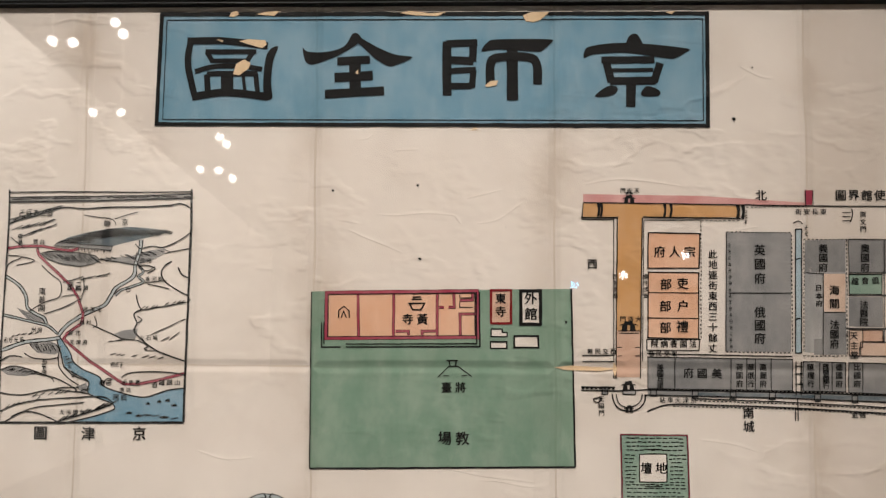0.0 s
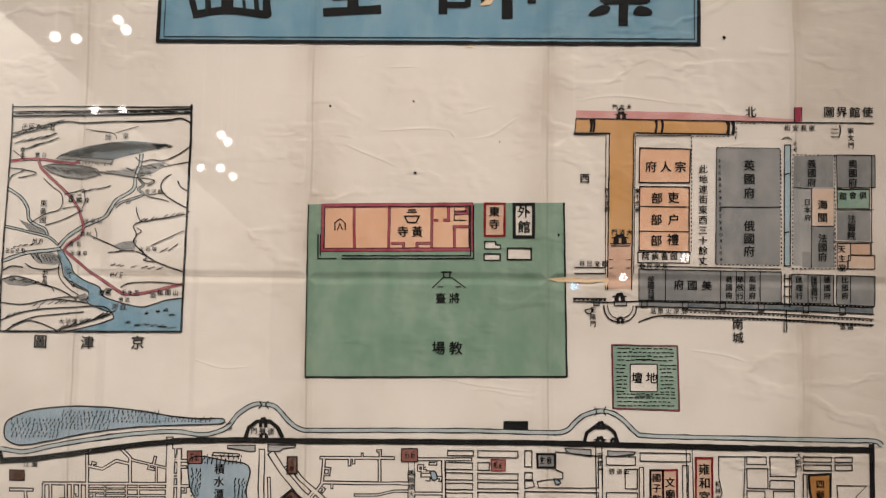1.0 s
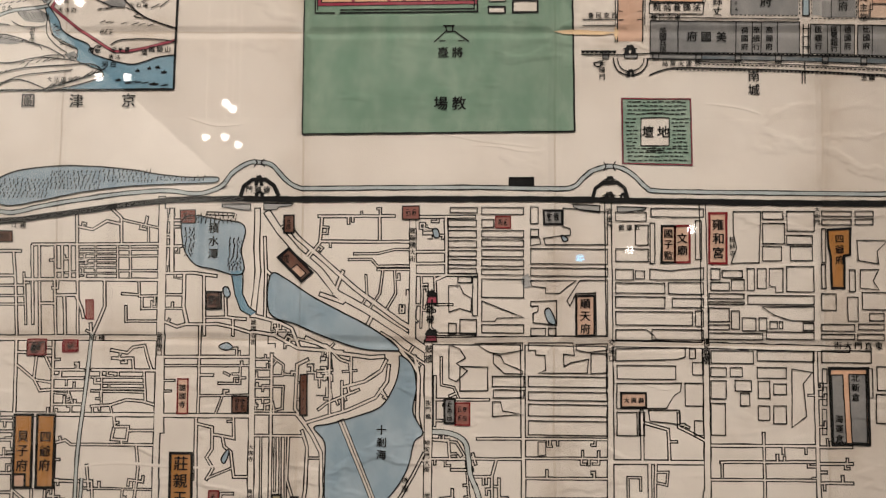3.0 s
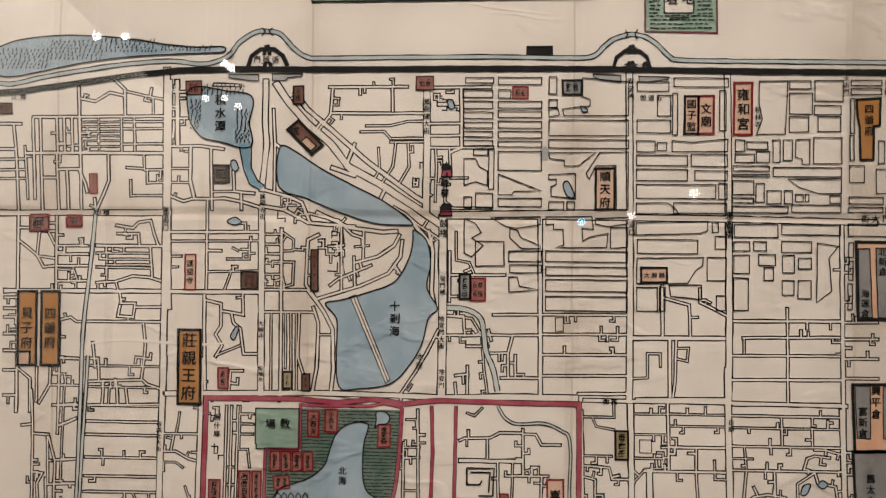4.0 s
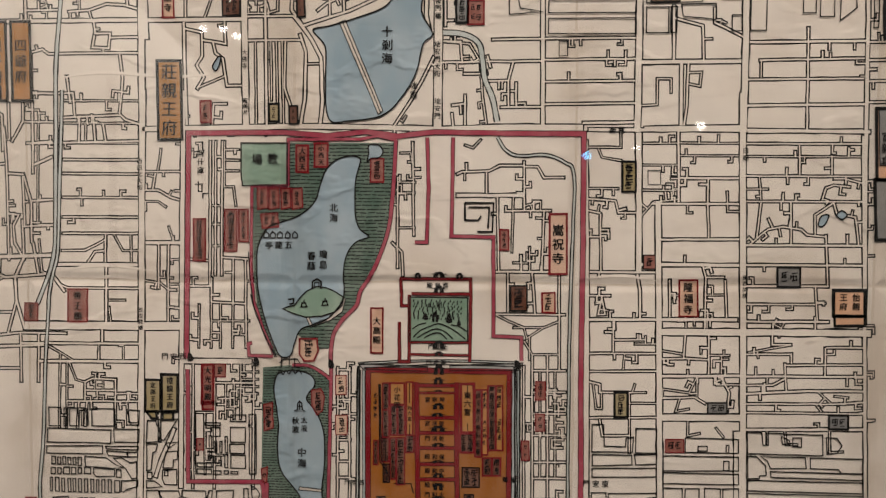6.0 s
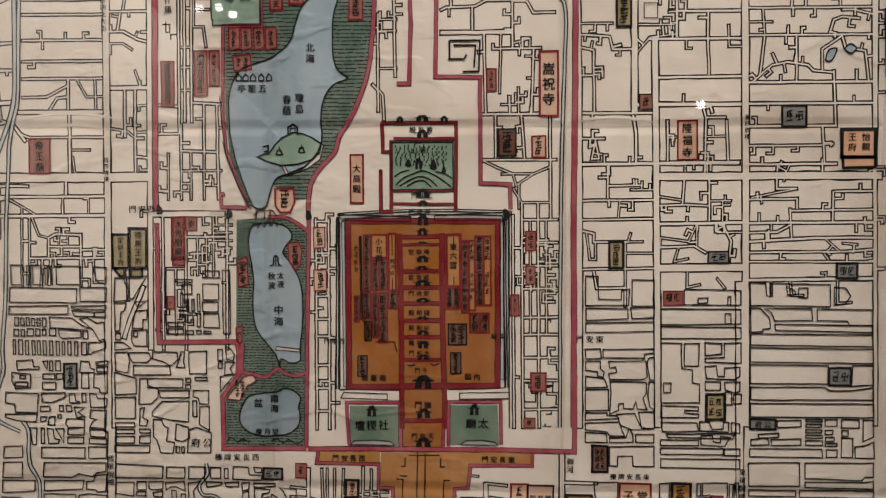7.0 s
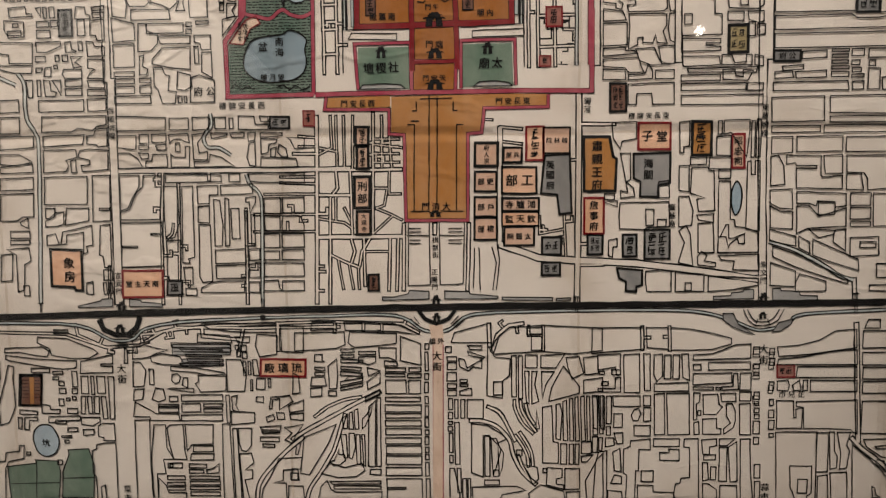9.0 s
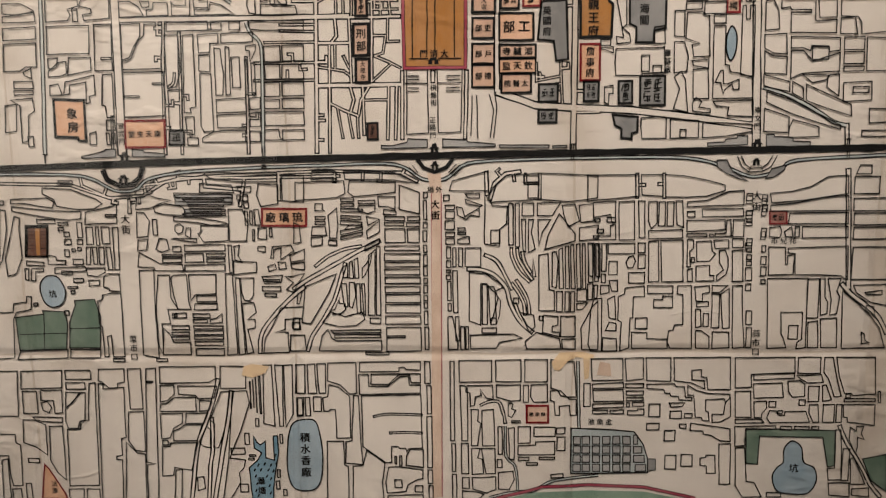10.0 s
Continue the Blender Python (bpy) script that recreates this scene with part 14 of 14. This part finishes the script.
block(-154.2, -780.8, -135.9, -780.9, -136.7, -797, -155.1, -797)
block(-154.7, -799.7, -148.2, -799.3, -152.2, -823.3, -158.5, -841.7, -162.1, -841.7, -160.6, -823.3, -163.5, -820.5)
block(-146.5, -799.3, -136.4, -798.8, -134.6, -807.9, -141.9, -828.8, -150.9, -849.1, -139.5, -850.9, -140.7, -856.5, -144.4, -860.2, -143.9, -867.7, -151.7, -880.4, -157.1, -880.5, -151.9, -850.9)
lot(-144.3, -869.2, -138.6, -875.2)
lot(-139.3, -830.6, -136.2, -838.9)
lot(-130.8, -819.7, -128.5, -825.2)
lot(-149.6, -841.7, -139.6, -846.3)
lot(-136.6, -846.8, -131.9, -848)
lot(-137.3, -849.4, -133.3, -850.9)
lot(-133.6, -791.7, -133.6, -812.4)
lot(-131.5, -790.8, -131.3, -811.5)
lot(-129.3, -788.6, -129.5, -815.1)
lot(-127.2, -788.1, -126.2, -816.1)
block(-123.6, -780.1, -117.5, -780.1, -117, -825.2, -124.8, -823.3)
block(-115.3, -780.1, -109.7, -780.1, -110.9, -825.2, -113.5, -825.2)
block(-108.9, -780.1, -102.8, -779.8, -103.4, -816.1, -109.1, -826.1)
block(-100.2, -779.8, -93.6, -779.8, -94.4, -800.8, -100.2, -800.7)
lot(-100, -804.3, -96.5, -817)
lot(-116.8, -858.3, -114.9, -863.9)
lot(-118, -866.7, -115.6, -872.9)
lot(-113, -873.2, -110.5, -877.9)
lot(-113.8, -831.6, -112, -838)
block(-322.5, -830.8, -307.2, -831.4, -307.2, -837.5, -303.8, -839.4, -305, -870.7, -312.2, -870.7, -313.6, -860.4, -313.6, -847.6, -324.2, -847.6)
lot(-299, -849.5, -291.1, -852.8)
block(-271.2, -873.1, -259.7, -873.1, -260.4, -880.7, -270.9, -880.7)
block(-257.6, -873.1, -248.1, -873.1, -248.2, -880.6, -257.8, -880.7)
lot(-313, -873.2, -306.5, -880.8)
block(-319, -851, -314.4, -850, -314.7, -880.8, -320.2, -880.8)
block(-302.6, -868.8, -298.9, -868.8, -298.6, -880.8, -302.8, -880.8)
block(-99.9, -779.8, -93.8, -779.8, -94.2, -800.8, -101.1, -800.7)
block(-92.1, -779.8, -86.9, -779.3, -86, -800.8, -92.1, -800.8)
block(-85.2, -779.3, -79.1, -779.3, -79.5, -800.8, -84.2, -800.8)
block(-100.6, -804.3, -95.3, -803.8, -96.2, -817.6, -100.6, -817.9)
block(-94.3, -803.8, -91.3, -803.8, -91, -817.6, -94.5, -817.6)
lot(-88.7, -803.5, -83, -814.3)
block(-77.4, -778.8, -57.5, -778.2, -57.6, -800.9, -62.5, -801.7, -69.2, -794.6, -77.8, -791.8)
block(-81.8, -804.4, -78.2, -803.5, -77.1, -794.5, -70.2, -796.3, -62.6, -803.5, -62.7, -834, -72.7, -834.4, -73, -812.9, -76.8, -812.9, -77.8, -814.3, -81.3, -814.3)
block(-54.9, -778.2, -11.9, -777.9, -12, -784.1, -22.3, -783.7, -23.1, -781.9, -27.1, -782.2, -27.2, -784.9, -55.1, -785.3)
block(-55.5, -787.1, -49.1, -787.1, -48.5, -796, -35.5, -796.1, -26.7, -789, -20.7, -788.5, -20, -795.1, -12.2, -795.1, -12.3, -801, -55.6, -801.8)
block(-46.9, -787.1, -12.1, -786.7, -12.2, -793.3, -18.7, -793.3, -19.8, -787.2, -27.6, -787.6, -34.6, -794.3, -47.1, -794.3)
lane(1.4, -45.6, -818.4, -38.6, -816.9, -28.2, -816.8, -11.7, -817.4)
lane(1.4, -34.6, -830.7, -23.3, -830.4, -12, -830.8)
block(-54.2, -802.7, -12, -802.2, -11.7, -841.7, -20.9, -842.1, -22.7, -844.5, -23.5, -841.7, -27.9, -842.1, -28.8, -840.8, -33.6, -840.8, -33.9, -852.4, -37.8, -852.7, -54.1, -840.8)
block(-60, -802.7, -56.5, -802.7, -55.4, -841.7, -54.5, -854.2, -66.8, -853.1, -66.3, -837.1, -61.9, -836.2)
block(-79.8, -836.6, -68, -836.6, -67.7, -854.6, -65.1, -855.5, -65.4, -880.3, -81, -880.3)
block(-61.6, -855.5, -54.5, -855, -51.6, -843.5, -38.7, -853.1, -40.8, -867.5, -39.9, -880.2, -62.4, -880.3)
block(-36.1, -856.1, -29.1, -855.5, -11.6, -858.3, -11.7, -864.7, -16.1, -865.7, -22.4, -869.4, -24.2, -874.6, -37.5, -875.9, -38.5, -867.5)
lot(-31.5, -848.1, -30.3, -853.7)
lot(-28, -847.6, -26.4, -854.6)
block(-22.8, -847.2, -20.1, -842.6, -11.3, -842.6, -11.2, -856.4, -23.5, -854.6)
lot(-31.9, -865.7, -26.8, -871.6)
lot(-17.4, -870.3, -11.9, -874.9)
block(-37, -877.8, -11.9, -876.8, -11.6, -880.2, -37.1, -880.2)
lot(-9, -777.9, -5.3, -793.9)
lot(-7.7, -795.6, -4.8, -816.3)
block(-8, -818.4, -4.5, -818.5, -4.6, -856.4, -8.1, -856.4)
lot(-7.9, -858.2, -4.6, -868.4)
lot(-7.4, -870.3, -4.4, -880.1)
block(8.7, -777.9, 11.7, -778, 11.4, -836.2, 8.8, -836.2)
lot(9.5, -838.4, 12, -859.2)
lot(9.5, -861.6, 12.5, -880.1)
block(15.2, -777.4, 38, -777.2, 38, -792.8, 15.3, -793)
block(40.8, -777.2, 58.4, -776.9, 58.5, -792.8, 41, -792.8)
lot(61.2, -776.9, 76.9, -792.9)
block(79.3, -777, 95.4, -778.8, 97.1, -804, 90.6, -804, 86.3, -799.5, 79.5, -797.7)
block(15.7, -795.2, 18.7, -795.2, 20.8, -797.5, 20.9, -836.3, 16.6, -836.3)
block(20.5, -795.7, 38.5, -795.3, 38.9, -805.6, 34.1, -804.7, 29.9, -798.4, 30.7, -802.9, 26.4, -803.8, 25.8, -810.1, 22.9, -810.6, 22.5, -801.1, 19.6, -800.2)
block(41.4, -795.3, 58.1, -795, 58.1, -806.5, 51.3, -807.1, 41.3, -803.8)
lot(60.2, -795.3, 63.8, -807.8)
block(65.8, -795.3, 76.9, -795, 77, -807.8, 67.5, -807.8, 65.3, -803.9)
block(79, -799.5, 84.6, -799.5, 86.3, -803.1, 91.4, -804, 92.3, -805.7, 97.1, -805.8, 97.2, -817.4, 93.3, -817.4, 92.3, -810.2, 85.5, -811.1, 85.6, -817.4, 82.5, -817.3, 81.7, -807.5, 79, -806.6)
block(23.4, -813.1, 28.6, -813.1, 28, -821.8, 30.2, -823.6, 27.8, -839.9, 23.5, -839.9)
block(31, -813.7, 39.2, -813.1, 40, -839.9, 31.3, -840.3, 30.9, -823.6)
block(49.6, -808.3, 53, -809.2, 52.1, -812.8, 55, -813.7, 52.1, -819.1, 49.5, -818.2)
lot(16.2, -838.4, 21.2, -861)
block(23.5, -842.1, 29.6, -842.1, 27.8, -849, 31.2, -850, 32, -861, 23.7, -861.5)
block(30.4, -842.1, 40, -842.1, 40.4, -861, 33.8, -861)
lot(42.3, -825.8, 45.2, -846.3)
block(49.5, -826.8, 53.8, -826.5, 53.8, -850.5, 50.3, -850)
lot(41.7, -850.5, 45.1, -856.4)
block(42.5, -860.1, 52.9, -859.1, 53.8, -865.6, 50.3, -873, 42.8, -872.6)
lot(16.7, -864.1, 21.5, -872.1)
block(23.6, -864.1, 40.7, -863.4, 40.7, -873, 33.7, -875.8, 24.1, -872.6)
block(16.6, -874, 26.7, -874.9, 31.9, -876.7, 28.4, -880.1, 16.5, -880.1)
lot(56.4, -825.8, 65, -838.1)
lot(67.6, -826.3, 82.6, -833)
lot(83.6, -826.9, 89.6, -831.2)
block(56.4, -839.9, 68.9, -839.6, 68.8, -837.2, 82.3, -836.7, 82.4, -846.8, 56.4, -846.8)
lot(56.8, -848.7, 64.2, -850.9)
lot(71.6, -848.7, 82.4, -850.5)
lot(62.5, -852.7, 70.3, -854.5)
lot(84, -833.6, 89.7, -843.6)
block(79.9, -861.5, 88.5, -860.9, 88.5, -863.7, 79.9, -864.1)
lane(1.8, 30.6, -810.1, 37.5, -807.4, 43.5, -808.3, 46.1, -816.4, 47.5, -823.2)
canal(2, 47.5, -825.4, 47.8, -847.2, 54.7, -856.4, 56.4, -874.8)
canal(2.2, 35.4, -879.5, 45.9, -876.7, 56.4, -874.8, 67.7, -873.9, 79, -867.4, 92.9, -864.6, 113.6, -862.2)
lot(102.4, -794.2, 106.9, -811.1)
lot(52.1, -821.4, 57.8, -822.9)
canal(2.2, 98, -778.3, 98.8, -805.8, 99.4, -826.9)
block(107.4, -776.5, 129.1, -776.1, 129.4, -791.7, 108.2, -792.2)
block(130.7, -776.1, 143.2, -775.8, 143.5, -791.1, 131.9, -792.3)
block(145.2, -775.8, 162.2, -775.9, 162.7, -792.9, 146.1, -792.3)
block(164.4, -775.9, 203, -775.7, 203.9, -798.9, 188.3, -798.9, 187.5, -790.2, 183.7, -789.8, 183.5, -784.6, 176.9, -785, 177.1, -791.9, 185.5, -792.4, 186.2, -798.5, 176.9, -794.2, 165.2, -792.4)
block(108.2, -794.8, 129.9, -793.5, 130, -797.5, 108.6, -798)
block(108.6, -799.2, 129.5, -798.7, 130.2, -807.1, 109.5, -807.4)
block(108.7, -809.2, 130.2, -808.5, 130.3, -811.5, 108.8, -812.4)
lot(108.8, -813.8, 118.9, -816.3)
block(120.9, -814.2, 130.3, -813.3, 130.4, -816.3, 120.9, -816.3)
lot(131.6, -794.5, 143.7, -797.5)
lot(132, -799.8, 143.8, -802.6)
lot(132.1, -804.5, 143.9, -806.8)
lot(132.2, -808.5, 134.3, -811.5)
lot(136.4, -808, 144.3, -811)
block(133.2, -814.2, 139.9, -814.2, 139.9, -813, 144.4, -813, 144.5, -817.4, 133.2, -817.4)
block(146.1, -794.9, 165.3, -794.6, 166.7, -796.7, 172, -796.8, 173.1, -804.6, 177.6, -804.6, 177.6, -806.9, 168.6, -806.4, 168, -803.7, 163, -803.7, 162.1, -801.6, 158.8, -801.6, 157.9, -798.8, 146.2, -798.1)
lot(148.1, -809.3, 155.6, -818.6)
block(162, -808.6, 172.7, -808.6, 171.1, -811.1, 163.3, -811.6)
lot(162.7, -814.6, 170.7, -819.9)
lot(172.8, -816.4, 178, -819.6)
block(174.4, -795.9, 180.4, -799.4, 188.8, -801.7, 203.7, -802.4, 203.5, -805.6, 200.6, -808.2, 199.7, -805.6, 187.3, -806.4, 187.2, -814.3, 189.2, -815.2, 189.8, -821.7, 185.3, -821.3, 184.4, -819.2, 180.2, -819.2, 178.8, -802.9, 174.7, -802.9)
block(204.2, -804.7, 200.7, -809.1, 199.6, -817, 191.8, -816.9, 192, -822.8, 197.9, -822.8, 204.7, -818.7)
lot(146.8, -823.4, 155.3, -828.2)
lot(169.5, -824, 174.3, -827)
lot(159.2, -828.7, 166.5, -836.4)
block(177.5, -823.4, 204.7, -827.5, 205.1, -836.9, 198, -836.4, 191.5, -832.3, 186.5, -831.6, 186.1, -829.3, 177.2, -828.4)
lot(160.1, -847.1, 167.9, -857.3)
lot(171.5, -846.6, 179.2, -855.2)
block(184.6, -849.4, 188.4, -848.9, 188.7, -847.1, 195.1, -847.1, 195.6, -860.6, 189.5, -860.6, 189, -855.2, 184.8, -854.8)
block(197.6, -838.7, 205.5, -838.7, 206.3, -868.7, 198.7, -868.7)
block(206.3, -776.1, 247, -775.9, 247.6, -787, 218, -787.9, 218.1, -797.2, 207.2, -797.7)
block(219.7, -787.9, 247.3, -787.5, 247.5, -790.9, 219.8, -792)
block(219.6, -794.8, 239.4, -794.4, 240.6, -804.8, 220.4, -805.3)
block(207.3, -800.3, 217.7, -800, 219, -819.3, 208.1, -819.3)
lot(249.5, -776, 264.8, -787.5)
block(267.5, -776, 273.2, -776.4, 275.4, -786.7, 280.1, -804, 275.2, -804.4, 270.8, -791.9, 267.2, -786.7)
block(275.6, -776.1, 301.7, -776.2, 303.4, -802.4, 287.9, -803.7, 287, -802, 282.1, -802, 278.1, -790.2)
block(249, -789.2, 265.7, -788.4, 267.3, -793.9, 257, -794.4, 251.9, -791.8)
block(243.3, -793.2, 251.2, -792.7, 254.9, -795.3, 255.1, -804, 246.9, -804.8, 243.7, -800.5)
lot(257.6, -796.7, 264.8, -807.8)
block(267, -796.2, 269.4, -795.7, 273.6, -806.6, 267.6, -807.8)
block(220.5, -807.7, 229.1, -807.4, 229.4, -812.6, 226.2, -816.5, 226, -819.3, 221.1, -819.6)
lot(231, -807.7, 235.6, -811.8)
lot(251.6, -806.6, 255.7, -810.6)
block(231.6, -814.4, 236.1, -814.4, 237.6, -817.6, 242.2, -817.9, 242.4, -815.3, 256.5, -814.8, 259.4, -822.9, 232, -823.2, 229.7, -819.6)
block(258.7, -810.1, 264.5, -810.1, 265.7, -822.9, 261.9, -822.9, 258.7, -816.2)
lot(268.2, -810.1, 276.2, -822.9)
lot(277.6, -810.1, 281.2, -822.9)
block(282.1, -810.1, 303.4, -810.2, 304.1, -825.4, 290.8, -823.3, 285.5, -822.9, 285.3, -819.4, 282.6, -818.9)
block(208.1, -821, 226.1, -820.5, 227.9, -823.2, 208.2, -823.5)
lot(282.3, -805.8, 303.3, -807.9)
lot(283.3, -802.6, 286.4, -805.1)
lot(237.4, -814.4, 240.5, -816.5)
block(208, -825.8, 236.3, -825.3, 236.7, -828.1, 215.6, -828.1, 215.6, -840, 208.6, -840.5)
lot(239.6, -825.8, 247.2, -828.5)
lot(249.3, -825.8, 259.3, -828.1)
lot(261.2, -825.9, 266, -828.2)
block(209, -841.8, 215.6, -841.2, 217.7, -866.8, 223.1, -867.4, 228.7, -878.2, 215.2, -878.3, 210.1, -869.6)
block(273.7, -856.9, 278.7, -856.6, 277.9, -828.5, 281.5, -828.5, 283.8, -865.5, 274.7, -865.5)
lot(283.7, -842.3, 288.4, -865.9)
block(289.1, -849.8, 291.6, -848.9, 300.3, -868.5, 290.3, -868.6)
block(274.9, -867.7, 289.4, -867.7, 290, -878.1, 275.7, -876.7)
block(291.3, -872.1, 303, -871.2, 303.4, -878.1, 291.6, -876.7)
lane(2.4, 280.7, -825.9, 286.8, -839.1, 296, -853.3, 304.5, -869.4, 311.8, -878.1)
block(287.7, -826.8, 292, -829.4, 291.8, -825.9, 296.7, -825.9, 295.4, -831.2, 297.9, -835.6, 293.1, -833.8, 293.6, -840.9, 292.2, -846.2, 287.4, -835.6)
block(304.9, -800.6, 306.6, -800.6, 307.1, -808.4, 305.5, -808.4)
lot(232.2, -875, 242.2, -878.2)

# creases, specks and old repairs
crease(-7.4, 121.2, 13.1, 118.8, 35.8, 114.6, 63, 111.4, 78.8, 109.8)
crease(29, 110.9, 49.4, 110.3, 67.6, 106.9, 78.9, 106.2)
crease(116.7, 346.7, 144, 351.3, 171.2, 349.5, 198.3, 345.4)
crease(-73.2, 310.5, -59.4, 304.1, -43.2, 297.7, -28.5, 291.3)
crease(-49, 322.6, -34.2, 321.7, -13.6, 323.5, 7, 322.7, 17.1, 320.8)
crease(32.2, 315.3, 48.2, 318.1, 61.9, 327.4, 71.1, 334.3)
crease(23, 335.6, 34.5, 338.4, 52.8, 343)
crease(-66.3, 383.9, -57.9, 384.8, -52.4, 389.5)
crease(-37, 375, -16.2, 375.9)
crease(13.9, 321.8, 18.5, 315.3)
crease(-80.2, 317.9, -64.5, 315.2)
crease(245.5, 444, 261.3, 435.6, 272.6, 434.6)
crease(233.8, 309.3, 256.3, 313)
crease(-52, 128.9, -34, 123.6, -16.1, 126.5)
crease(-192.1, 132.3, -169.1, 125.7, -146.5, 127.2)
crease(208.6, 144.2, 234.6, 140.8, 251.9, 135.6)
crease(-269.7, -138.9, -236, -135.2, -185.7, -137.9, -152.3, -135.1)
crease(158.7, -68.9, 174.9, -73.7, 183, -72.8)
crease(-263.8, -273.3, -234.4, -270.3, -200.8, -273.8)
crease(-266.6, -448, -247.5, -446.1, -228.7, -449.3)
crease(238.6, -506.9, 256.6, -510, 274.4, -508.1)
crease(-60.4, -745.2, -36.7, -750.2, -13, -747.9)
crease(-150.2, -641.9, -134.7, -644.4, -111.3, -643.1)
crease(158.7, -746.5, 181.6, -742.7, 201, -746.8)
crease(261.2, -870, 280.5, -864.9, 304.2, -867.4)
now = Drawing("repair", "torn strip with tan backing")
plot("tan", "none", 0, 93.2, 200.5, 106.6, 201.9, 129, 200.7, 142.5, 199.5, 129, 197.6, 102.1, 198.3)
plot("tan", "none", 0, 140.7, 205.3, 143.4, 199.9, 141.5, 192.8, 139.8, 198.6)
now.done()
now = Drawing("specks", "tiny dark specks")
solid(239.2, 402.1, 241, 400.7, 239.2, 399.3, 237.8, 401.2)
solid(-85.6, 343.2, -84.2, 341.9, -85.5, 340.9, -86.5, 342.3)
solid(-16.5, 347.5, -15.1, 346.1, -16.5, 345.2, -17.4, 346.6)
solid(-14.2, 287.7, -12.9, 286.3, -14.2, 285.4, -15.6, 286.8)
solid(54.6, 313.5, 55.5, 312.6, 54.6, 311.7)
solid(254.6, 444, 256, 443.1, 254.6, 442.1)
solid(102.4, 237.4, 104.2, 236.5, 102.8, 234.7)
now.done()
now = Drawing("smudge", "grey ink smudge")
plot("midgrey", "none", 0, 69.8, 10.1, 74.1, 12.7, 76.8, 8.4, 75.9, 2.3, 71.6, 1.4, 69.4, 5.7)
now.done()
crease(102.7, -276.6, 124.9, -274.6, 150.7, -277.1)
crease(-246.2, -280.1, -230.6, -278.2, -211.3, -280.4)

# ---- side alleys ----
side_alleys()

tagged(lanes.done(), kind="stuff")
signs.done()
